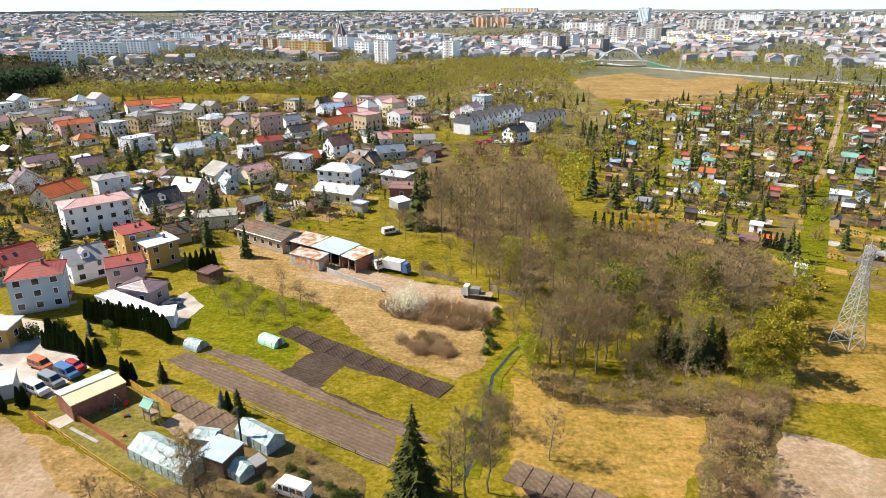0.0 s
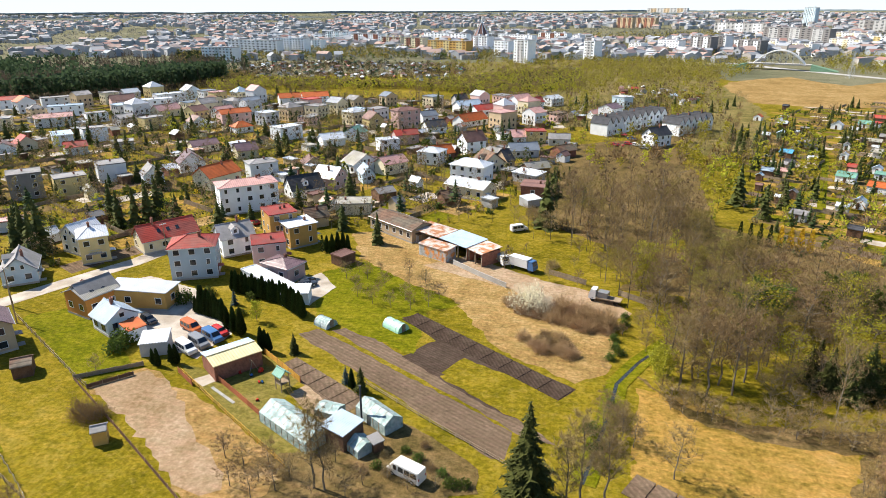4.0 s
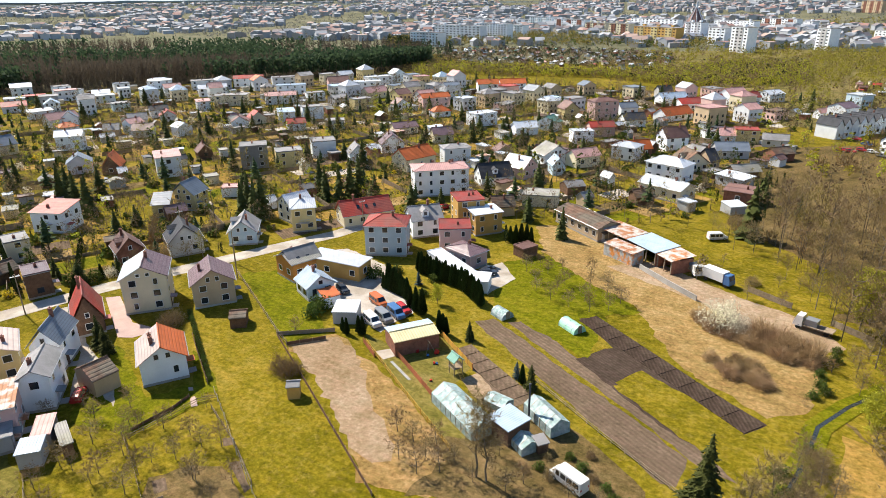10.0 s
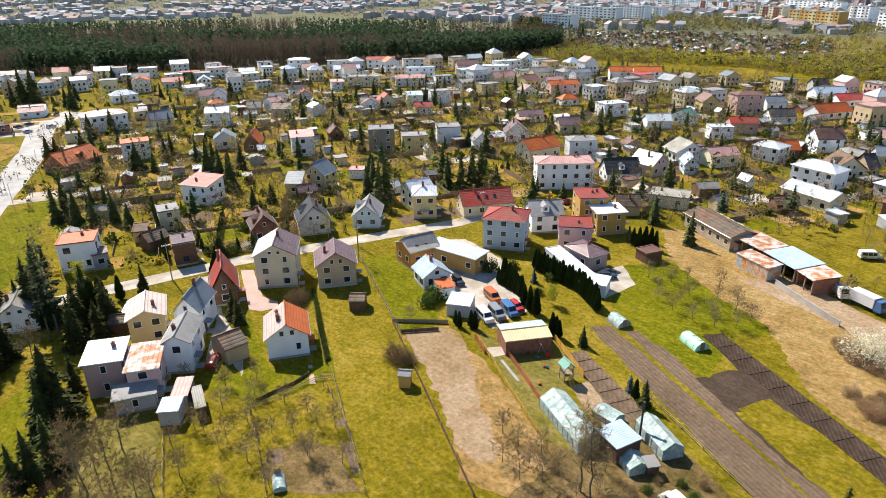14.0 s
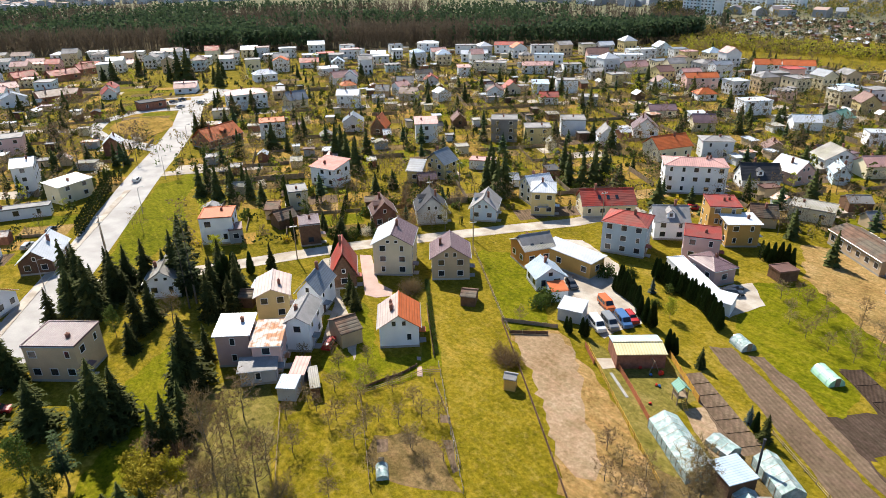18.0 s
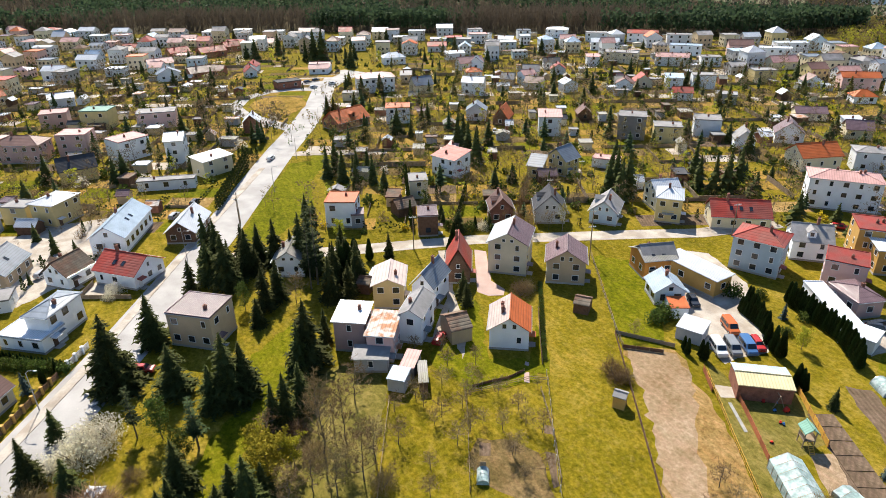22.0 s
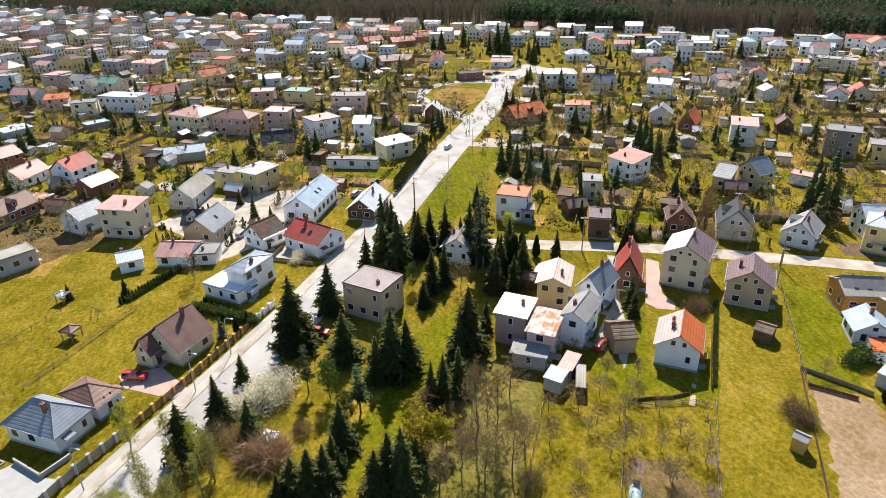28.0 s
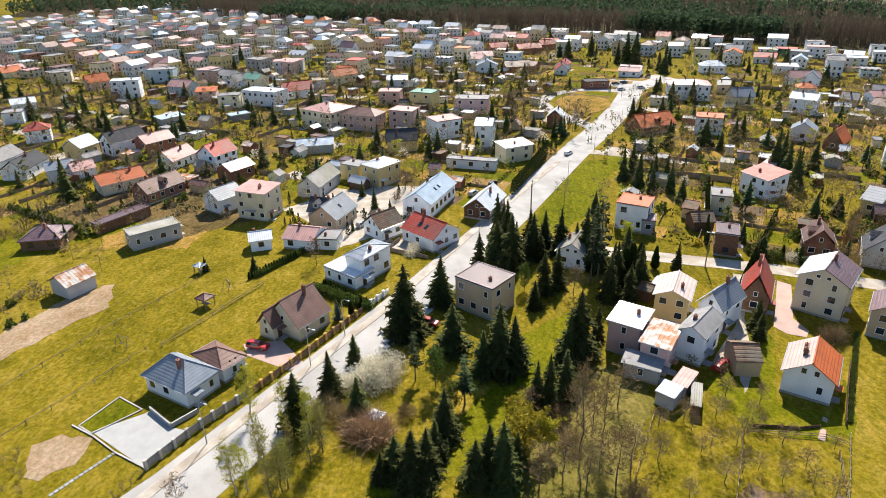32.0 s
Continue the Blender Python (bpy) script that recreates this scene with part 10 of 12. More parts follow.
clumps("scrub", "olive budding scrub behind the houses", [(-168.2, 725.7), (-36.7, 818.7), (107.8, 819.1), (130.2, 692.2), (74.7, 368.2), (54.8, 372.1), (34.1, 374.9), (-5.4, 396.1), (-58.9, 513.0), (-128.4, 557.6)], 520, 155, TWIG_WARM, 3, 8, 18, 0.88)
clumps("scrub", "yellow-green scrub behind the houses", [(-168.2, 725.7), (-36.7, 818.7), (107.8, 819.1), (130.2, 692.2), (74.7, 368.2), (54.8, 372.1), (34.1, 374.9), (-5.4, 396.1), (-58.9, 513.0), (-128.4, 557.6)], 480, 156, LEAF, 3, 8, 18, 0.88)
clumps("scrub", "bare scrub behind the houses", [(-168.2, 725.7), (-36.7, 818.7), (107.8, 819.1), (130.2, 692.2), (74.7, 368.2), (54.8, 372.1), (34.1, 374.9), (-5.4, 396.1), (-58.9, 513.0), (-128.4, 557.6)], 160, 157, TWIG_FAR, 4, 9, 18, 0.88)
huts([(-312.4, 541.4), (-241.0, 550.6), (-135.4, 548.8), (-103.9, 619.4), (-128.0, 711.4), (-210.0, 731.2), (-317.9, 733.7), (-373.4, 683.4)], 190, 61, 60, 7.5, "allotment huts by the flats")
clumps("scrub", "bare allotment fruit trees", [(-312.4, 541.4), (-241.0, 550.6), (-135.4, 548.8), (-103.9, 619.4), (-128.0, 711.4), (-210.0, 731.2), (-317.9, 733.7), (-373.4, 683.4)], 420, 62, TWIG_FAR, 3, 7, 18, 0.88)
clumps("scrub", "allotment conifers", [(-312.4, 541.4), (-241.0, 550.6), (-135.4, 548.8), (-103.9, 619.4), (-128.0, 711.4), (-210.0, 731.2), (-317.9, 733.7), (-373.4, 683.4)], 330, 63, NEEDLE_PINE, 3, 8, 18, 0.88)
# ---- allotment gardens ----
hut(74.6, 251.5, -32, 4.6, "e", "pink", "tan")
hut(85.3, 286.5, -32, 6.2, "e", "teal", "wood")
hut(81.5, 268.0, -32, 4.6, "e", "dark", "green")
hut(106.8, 285.3, -32, 3.7, "g", "white", "white")
hut(102.6, 263.1, -32, 5.4, "e", "red", "wood")
hut(94.7, 247.3, -32, 7.5, "e", "green", "white")
hut(99.7, 233.9, -32, 7.0, "e", "orange", "white")
hut(79.6, 206.3, -32, 4.4, "e", "white", "grey")
hut(86.5, 212.6, -32, 5.3, "g", "blue", "white")
hut(97.5, 217.1, -32, 4.5, "e", "white", "grey")
hut(92.6, 202.6, -32, 3.2, "g", "teal", "wood")
hut(75.3, 183.9, -32, 4.4, "e", "dark", "wood")
hut(89.4, 171.5, -32, 4.3, "m", "white", "white")
hut(82.0, 159.8, -32, 5.6, "m", "brown", "wood")
hut(112.6, 208.4, -32, 4.7, "e", "red", "brick")
hut(108.6, 201.8, -32, 5.1, "e", "brown", "wood")
hut(121.1, 227.6, -32, 5.4, "e", "white", "grey")
hut(141.0, 246.1, -32, 5.6, "g", "red", "wood")
hut(140.3, 269.8, -32, 5.0, "g", "orange", "white")
hut(151.5, 263.0, -32, 6.6, "e", "green", "green")
hut(158.0, 273.8, -32, 6.2, "e", "orange", "wood")
hut(166.7, 285.3, -32, 5.4, "g", "red", "white")
hut(198.8, 356.2, -32, 6.2, "e", "orange", "wood")
hut(208.5, 362.3, -32, 5.9, "e", "white", "white")
hut(193.7, 369.7, -32, 7.5, "e", "white", "white")
hut(174.3, 340.7, -32, 5.4, "g", "green", "white")
hut(178.2, 322.4, -32, 6.4, "e", "red", "wood")
hut(187.8, 317.1, -32, 6.0, "g", "white", "white")
hut(261.4, 443.2, -32, 6.7, "e", "red", "white")
hut(132.2, 203.7, -32, 7.5, "m", "white", "blue")
hut(138.4, 201.5, -32, 5.1, "g", "slate", "white")
hut(125.9, 189.0, -32, 4.3, "e", "white", "wood")
hut(157.8, 231.7, -32, 7.5, "e", "green", "white")
hut(169.8, 252.3, -32, 6.0, "g", "red", "wood")
hut(168.7, 259.6, -32, 7.5, "e", "green", "grey")
hut(214.6, 317.2, -32, 7.5, "e", "red", "white")
hut(196.4, 289.8, -32, 7.5, "e", "brown", "wood")
hut(294.4, 458.6, -32, 7.5, "e", "red", "white")
hut(239.3, 349.7, -32, 6.9, "e", "red", "wood")
hut(130.0, 363.6, -32, 6.3, "g", "white", "white")
hut(145.6, 370.4, -32, 7.5, "e", "green", "white")
hut(160.2, 391.1, -32, 6.9, "e", "red", "wood")
hut(96.9, 384.0, -32, 5.2, "g", "orange", "white")
hut(123.6, 431.6, -32, 4.4, "e", "dark", "wood")
hut(61.2, 228.3, -32, 3.0, "e", "brown", "wood")
hut(64.7, 242.8, -32, 3.0, "g", "blue", "wood")
hut(69.6, 220.5, -32, 3.6, "g", "grey", "wood")
hut(63.7, 213.9, -32, 3.0, "e", "white", "wood")
hut(64.5, 196.1, -32, 5.7, "m", "grey", "grey")
hut(126.5, 273.9, -32, 5.6, "e", "orange", "wood")
hut(110.4, 262.5, -32, 4.1, "g", "blue", "white")
hut(146.3, 307.4, -32, 4.8, "e", "dark", "wood")
hut(131.4, 281.5, -32, 5.1, "e", "grey", "wood")
hut(139.0, 312.0, -32, 4.1, "e", "white", "white")
hut(131.1, 262.3, -32, 4.2, "e", "grey", "wood")
hut(108.2, 252.8, -32, 5.4, "m", "green", "white")
hut(151.5, 220.5, -32, 5.9, "e", "grey", "wood")
hut(85.2, 139.7, -32, 3.2, "m", "white", "grey")
hut(108.6, 148.4, -32, 4.6, "e", "grey", "wood")
hut(87.3, 160.3, -32, 3.1, "m", "orange", "wood")
huts([(64.4, 244.7), (83.9, 244.6), (111.5, 326.1), (110.8, 389.2), (77.5, 306.3)], 14, 64, -32, 8, "allotment huts")
huts([(89.9, 244.5), (111.2, 238.2), (125.9, 226.7), (143.6, 244.1), (183.9, 305.3), (274.1, 456.4), (242.1, 456.9), (188.8, 420.2), (142.5, 374.4), (104.6, 288.1)], 55, 65, -32, 7.5, "allotment huts")
huts([(111.1, 171.5), (126.7, 171.4), (312.4, 455.8), (284.8, 456.2), (177.8, 279.2), (141.2, 226.6)], 40, 66, -32, 7.5, "allotment huts")
huts([(126.7, 171.4), (152.3, 171.3), (333.3, 401.7), (299.9, 436.6)], 40, 67, -32, 8, "allotment huts")
huts([(23.3, 440.5), (72.6, 439.8), (88.5, 503.6), (30.9, 530.0)], 26, 68, 10, 9, "allotment huts")
grove([(45.9, 182.4), (64.3, 182.3), (111.5, 326.1), (110.8, 389.2), (73.8, 306.4)], 90, 71, ('fruit', 'spruce', 'thuja', 'leafbush', 'fruit', 'bush'), 2.5, 5.5, 2.6, "allotment trees")
grove([(68.9, 182.2), (98.7, 182.1), (112.2, 185.7), (145.1, 244.1), (183.9, 305.3), (274.1, 456.4), (188.8, 420.2), (142.5, 374.4), (104.6, 288.1)], 420, 72, ('fruit', 'fruit', 'thuja', 'spruce', 'leafbush', 'bush', 'gold', 'fruit'), 2.2, 5.5, 2.8, "allotment trees")
grove([(106.4, 165.1), (136.8, 165.0), (348.5, 455.3), (284.8, 456.2), (177.8, 279.2), (141.2, 226.6)], 320, 73, ('fruit', 'fruit', 'thuja', 'leafbush', 'bush', 'gold'), 2.2, 4.5, 2.4, "allotment trees")
grove([(24.9, 422.4), (74.7, 421.8), (92.8, 529.0), (27.8, 530.1)], 80, 74, ('fruit', 'spruce', 'thuja', 'bush'), 2.5, 6, 4, "allotment trees")
grove([(68.9, 182.2), (98.7, 182.1), (112.2, 185.7), (145.1, 244.1), (183.9, 305.3), (274.1, 456.4), (188.8, 420.2), (142.5, 374.4), (104.6, 288.1)], 210, 75, ('spruce', 'bare', 'alder', 'pine', 'green', 'bare', 'leafy'), 4.5, 9.5, 4.0, "allotment trees")
grove([(106.4, 165.1), (136.8, 165.0), (348.5, 455.3), (284.8, 456.2), (177.8, 279.2), (141.2, 226.6)], 150, 76, ('spruce', 'bare', 'alder', 'pine', 'green'), 4.5, 9, 4.0, "allotment trees")
grove([(45.9, 182.4), (64.3, 182.3), (111.5, 326.1), (110.8, 389.2), (73.8, 306.4)], 60, 77, ('spruce', 'leafy', 'willow', 'bare', 'pine'), 5, 11, 4.0, "allotment trees")
# ---- flats and the distant town ----
block(-430.1, 730.3, -15.5, 50.9, 13, 12.0, "white", "blue")
block(-450.0, 855.6, -18.3, 94.2, 13, 14.0, "white", "white")
block(-412.6, 888.3, -21.1, 67.2, 13, 15.0, "white", "white")
block(-406.7, 957.9, -23.0, 43.3, 13, 16.0, "white", "blue")
block(-478.7, 1261.4, -25.2, 63.6, 13, 18.0, "white", "blue")
block(-390.7, 1176.2, -27.6, 77.7, 13, 17.0, "white", "brick")
block(-315.7, 1086.8, -29.8, 46.8, 13, 15.0, "cream", "brick")
block(-244.9, 961.4, -31.7, 39.3, 13, 14.0, "cream", "brick")
block(-176.2, 872.3, -34.6, 73.3, 13, 14.0, "ochre", "yellow")
block(-263.5, 1277.9, -34.4, 118.9, 13, 15.0, "white", "white")
block(-142.0, 947.7, -37.5, 29.0, 13, 16.0, "white", "grey")
block(-102.1, 869.8, -39.3, 26.5, 13, 14.0, "white", "white")
block(-67.3, 770.6, -41.0, 22.8, 13, 18.0, "white", "grey")
block(-119.8, 1216.3, -40.4, 87.3, 13, 15.0, "white", "white")
block(-57.7, 1326.1, -43.5, 79.1, 13, 15.0, "white", "brick")
block(-9.8, 1210.7, -45.5, 16.0, 13, 15.0, "white", "white")
block(-613.0, 1321.0, -21.1, 226.6, 13, 12.0, "white", "white")
block(-764.4, 2171.3, -26.6, 191.3, 13, 15.0, "white", "white")
block(350.6, 1653.2, -58.0, 158.1, 13, 24.0, "grey", "white")
block(359.2, 1258.3, -61.9, 146.6, 13, 26.0, "dark", "grey")
block(159.0, 960.0, -55.4, 37.1, 13, 16.0, "dark", "white")
block(185.4, 962.3, -56.9, 17.6, 13, 17.0, "white", "dark")
block(225.0, 996.3, -58.7, 53.2, 13, 17.0, "dark", "white")
block(688.9, 1719.1, -67.8, 186.4, 13, 26.0, "grey", "dark")
block(957.6, 2083.6, -70.7, 95.8, 13, 30.0, "grey", "blue")
block(283.8, 1089.7, -60.6, 22.3, 13, 12.0, "white", "cream")
block(301.1, 1014.6, -62.5, 40.2, 13, 12.0, "white", "cream")
block(402.0, 1145.2, -65.3, 63.5, 13, 13.0, "white", "cream")
block(505.7, 1419.0, -65.6, 91.7, 13, 13.0, "white", "cream")
block(505.8, 1237.5, -68.2, 101.0, 13, 13.0, "white", "yellow")
block(680.2, 1408.5, -71.8, 175.1, 13, 13.0, "white", "cream")
block(633.8, 2124.3, -62.6, 42.9, 13, 50.0, "blue", "blue")
block(113.2, 2002.4, -49.2, 63.0, 13, 28.0, "tan", "brick")
block(171.4, 1995.4, -50.9, 75.6, 13, 28.0, "tan", "brick")
block(459.8, 4113.8, -52.4, 315.6, 13, 26.0, "grey", "tan")
block(76.8, 1006.8, -50.4, 25.0, 13, 12.0, "white", "white")
block(120.5, 988.4, -53.0, 40.2, 13, 12.0, "white", "white")
block(167.0, 1255.2, -53.6, 26.7, 13, 12.0, "white", "white")
block(1265.6, 2039.0, -77.8, 78.1, 13, 22.0, "white", "grey")
block(1446.1, 2234.0, -78.9, 67.8, 13, 20.0, "white", "grey")
block(10.4, 822.3, -46.7, 17.8, 13, 16.0, "white", "grey")
block(33.0, 1201.2, -47.6, 85.6, 13, 10.0, "grey", "dark")
town()
clumps("shrubs", "leafless garden shrubs", [(-330, 60), (-330, 240), (-240, 330), (-120, 340), (-20, 300), (0, 215), (-40, 165), (-95, 155), (-115, 118), (-150, 40), (-215, 58)], 468, 400, TWIG_FAR, 1.2, 3.6, 12, 0.48, "shrubs")
clumps("shrubs", "budding garden shrubs and hedges", [(-330, 60), (-330, 240), (-240, 330), (-120, 340), (-20, 300), (0, 215), (-40, 165), (-95, 155), (-115, 118), (-150, 40), (-215, 58)], 312, 401, TWIG_WARM, 1.2, 3.6, 12, 0.48, "shrubs")
clumps("shrubs", "green garden shrubs", [(-330, 60), (-330, 240), (-240, 330), (-120, 340), (-20, 300), (0, 215), (-40, 165), (-95, 155), (-115, 118), (-150, 40), (-215, 58)], 260, 402, LEAF_DEEP, 1.2, 3.6, 12, 0.48, "shrubs")
clumps("shrubs", "leafless garden shrubs", [(-185, 5), (-300, 85), (-400, 60), (-400, -60), (-330, -140), (-220, -110), (-190, -40)], 263, 410, TWIG_FAR, 1.2, 3.6, 12, 0.48, "shrubs")
clumps("shrubs", "budding garden shrubs and hedges", [(-185, 5), (-300, 85), (-400, 60), (-400, -60), (-330, -140), (-220, -110), (-190, -40)], 175, 411, TWIG_WARM, 1.2, 3.6, 12, 0.48, "shrubs")
clumps("shrubs", "green garden shrubs", [(-185, 5), (-300, 85), (-400, 60), (-400, -60), (-330, -140), (-220, -110), (-190, -40)], 146, 412, LEAF_DEEP, 1.2, 3.6, 12, 0.48, "shrubs")
clumps("shrubs", "leafless garden shrubs", [(-400, 90), (-400, -100), (-330, -260), (-560, -400), (-780, -400), (-640, -90), (-560, 40), (-440, 230), (-330, 330), (-320, 180)], 643, 420, TWIG_FAR, 1.2, 3.6, 12, 0.48, "shrubs")
clumps("shrubs", "budding garden shrubs and hedges", [(-400, 90), (-400, -100), (-330, -260), (-560, -400), (-780, -400), (-640, -90), (-560, 40), (-440, 230), (-330, 330), (-320, 180)], 429, 421, TWIG_WARM, 1.2, 3.6, 12, 0.48, "shrubs")
clumps("shrubs", "green garden shrubs", [(-400, 90), (-400, -100), (-330, -260), (-560, -400), (-780, -400), (-640, -90), (-560, 40), (-440, 230), (-330, 330), (-320, 180)], 357, 422, LEAF_DEEP, 1.2, 3.6, 12, 0.48, "shrubs")
clumps("shrubs", "leafless garden shrubs", [(-120, 340), (-300, 330), (-290, 450), (-100, 440), (60, 430), (40, 330)], 292, 430, TWIG_FAR, 1.2, 3.6, 12, 0.48, "shrubs")
clumps("shrubs", "budding garden shrubs and hedges", [(-120, 340), (-300, 330), (-290, 450), (-100, 440), (60, 430), (40, 330)], 195, 431, TWIG_WARM, 1.2, 3.6, 12, 0.48, "shrubs")
clumps("shrubs", "green garden shrubs", [(-120, 340), (-300, 330), (-290, 450), (-100, 440), (60, 430), (40, 330)], 162, 432, LEAF_DEEP, 1.2, 3.6, 12, 0.48, "shrubs")


# ---- vehicles ----
PAINT = {n: material(n + "_car_paint", c, 0.25, 0.04, 2, 3, 0.0, spec=0.6, jitter=0.03) for n, c in
         {"white": (0.75, 0.75, 0.74), "grey": (0.22, 0.23, 0.24), "silver": (0.42, 0.43, 0.45), "blue": (0.06, 0.15, 0.33), "red": (0.42, 0.03, 0.03), "orange": (0.55, 0.13, 0.03), "dark": (0.03, 0.035, 0.045)}.items()}
LAMP_GLASS = material("headlight_glass", (0.75, 0.75, 0.7), 0.15, 0.05, 1, 3, 0.0, spec=0.6)
TAIL = material("tail_light_glass", (0.4, 0.02, 0.02), 0.2, 0.05, 1, 3, 0.0, spec=0.6)


VEH = {}
def vehicle_meshes(kind, colour):
    """Body, glass band and wheel of a car, van or minibus; x runs along it, the nose at +x."""
    L, W, Hh = {"car": (4.2, 1.72, 1.45), "van": (4.9, 1.9, 1.95), "minibus": (5.4, 1.95, 2.2)}[kind]
    body = Mesh()
    prof = {"car": [(-0.5, .62, .62), (-0.47, .64, .95), (-0.30, .66, 1.0), (0.12, .66, 1.0), (0.22, .66, .66), (0.46, .62, .60), (0.5, .5, .45)],
            "van": [(-0.5, .80, .98), (-0.45, .9, 1.0), (0.10, .9, 1.0), (0.20, .88, .98), (0.33, .84, .62), (0.47, .8, .52), (0.5, .7, .4)],
            "minibus": [(-0.5, .86, .99), (-0.46, .95, 1.0), (0.2, .95, 1.0), (0.28, .93, .97), (0.38, .86, .56), (0.47, .82, .46), (0.5, .7, .38)]}[kind]
    secs = []
    for x, wt, ht in prof:
        zb, zm, zt = 0.28, Hh * 0.42, Hh * ht
        zm = min(zm, zt - 0.08)
        w, tw = W / 2, W / 2 * (wt if ht > 0.75 else 0.94)
        secs.append([(x * L, -w * 0.92, zb), (x * L, -w, zm), (x * L, -tw, zt - 0.08), (x * L, -tw + 0.1, zt), (x * L, tw - 0.1, zt), (x * L, tw, zt - 0.08), (x * L, w, zm), (x * L, w * 0.92, zb)])
    loft(body, secs)
    wheel = Mesh(); wheel.rod((0, -0.1, 0), (0, 0.1, 0), 0.32, 0.32, 12)
    rim = Mesh(); rim.rod((0, -0.11, 0), (0, 0.11, 0), 0.19, 0.19, 8)
    glass = []
    roofz = Hh * 1.0
    spans = {"car": ((-0.44, -0.18), (-0.16, 0.10)), "van": ((-0.45, -0.22), (-0.2, 0.0), (0.02, 0.2)), "minibus": ((-0.45, -0.27), (-0.25, -0.07), (-0.05, 0.12), (0.15, 0.27))}[kind]
    z0, z1 = Hh * (0.62 if kind == "car" else 0.52), Hh * (0.92 if kind == "car" else 0.86)
    for a, b in spans:
        for s in (-1, 1):
            g = Mesh()
            f0, f1 = {"car": (0.93, 0.74), "van": (0.985, 0.926), "minibus": (0.993, 0.964)}[kind]
            y0, y1 = s * (W / 2 * f0 + 0.02), s * (W / 2 * f1 + 0.02)
            g.face([(a * L, y0, z0), (b * L, y0, z0), (b * L - 0.04, y1, z1), (a * L + 0.04, y1, z1)]); glass.append(g.data("side_window", GLASS))
    nose = {"car": (0.125, 0.215), "van": (0.205, 0.325), "minibus": (0.285, 0.375)}[kind]
    g = Mesh()
    hi, lo = Hh * 0.97, Hh * (0.68 if kind == "car" else 0.62)
    g.face([(nose[1] * L + 0.03, -W * 0.4, lo + 0.02), (nose[1] * L + 0.03, W * 0.4, lo + 0.02), (nose[0] * L + 0.05, W * 0.34, hi), (nose[0] * L + 0.05, -W * 0.34, hi)])
    ws = g.data("windscreen", GLASS)
    hl, tl = Mesh(), Mesh()
    hl.box(-0.04, -0.16, -0.09, 0.04, 0.16, 0.09); tl.box(-0.03, -0.1, -0.16, 0.03, 0.1, 0.16)
    return (L, W, Hh, body.data("body", PAINT[colour]), wheel.data("tyre", BLACK), rim.data("rim", STEEL), glass, ws, hl.data("headlight", LAMP_GLASS), tl.data("tail_light", TAIL))


def vehicle(kind, x, y, rot, colour, label):
    key = (kind, colour)
    if key not in VEH:
        VEH[key] = vehicle_meshes(kind, colour)
    L, W, Hh, body, tyre, rim, glass, ws, hl, tl = VEH[key]
    top = new({"car": "car", "van": "van", "minibus": "minibus"}[kind])
    top.matrix_basis = at(x, y, 0.14, rot)
    part("body", body, None, top)
    part("windscreen", ws, None, top)
    for g in glass:
        part("side_window", g, None, top)
    for sx in (-0.31, 0.31):
        for sy in (-1, 1):
            w = part("wheel", tyre, None, top, m=at(sx * L, sy * (W / 2 - 0.1), 0.32))
            part("rim", rim, None, w)
    for sy in (-1, 1):
        part("headlight", hl, None, top, m=at(L * 0.49, sy * W * 0.34, Hh * (0.4 if kind == "car" else 0.33)))
        part("tail_light", tl, None, top, m=at(-L * 0.5, sy * W * 0.38, Hh * 0.5))
    return tagged(top, label, kind)


def truck(x, y, rot, colour, label, load="flat"):
    top = new("truck")
    top.matrix_basis = at(x, y, 0.1, rot)
    c = Mesh()
    loft(c, [[(1.9, -1.1, .6), (1.9, 1.1, .6), (1.9, 1.05, 2.7), (1.9, -1.05, 2.7)], [(3.1, -1.1, .6), (3.1, 1.1, .6), (3.0, 1.0, 2.7), (3.0, -1.0, 2.7)], [(3.5, -1.1, .6), (3.5, 1.1, .6), (3.4, 1.05, 1.6), (3.4, -1.05, 1.6)]])
    part("cab", c, PAINT[colour], top)
    g = Mesh(); g.face([(3.44, -0.9, 1.65), (3.44, 0.9, 1.65), (3.06, 0.88, 2.55), (3.06, -0.88, 2.55)])
    part("windscreen", g, GLASS, top)
    b = Mesh()
    b.box(-3.4, -1.15, 0.85, 1.8, 1.15, 1.05 if load == "flat" else 3.0)
    part("load_bed" if load == "flat" else "box_body", b, TIMBER if load == "flat" else PAINT["white"], top)
    w = Mesh(); w.rod((0, -0.14, 0), (0, 0.14, 0), 0.45, 0.45, 12)
    wd = w.data("wheel", BLACK)
    for sx in (-2.4, 2.5):
        for sy in (-0.95, 0.95):
            part("wheel", wd, None, top, m=at(sx, sy, 0.45))
    if load == "flat":
        k = Mesh(); k.box(-0.6, -0.9, 1.06, 1.6, 0.9, 2.3)
        part("crate", k, PAINT["grey"], top)
    return tagged(top, label, "truck")


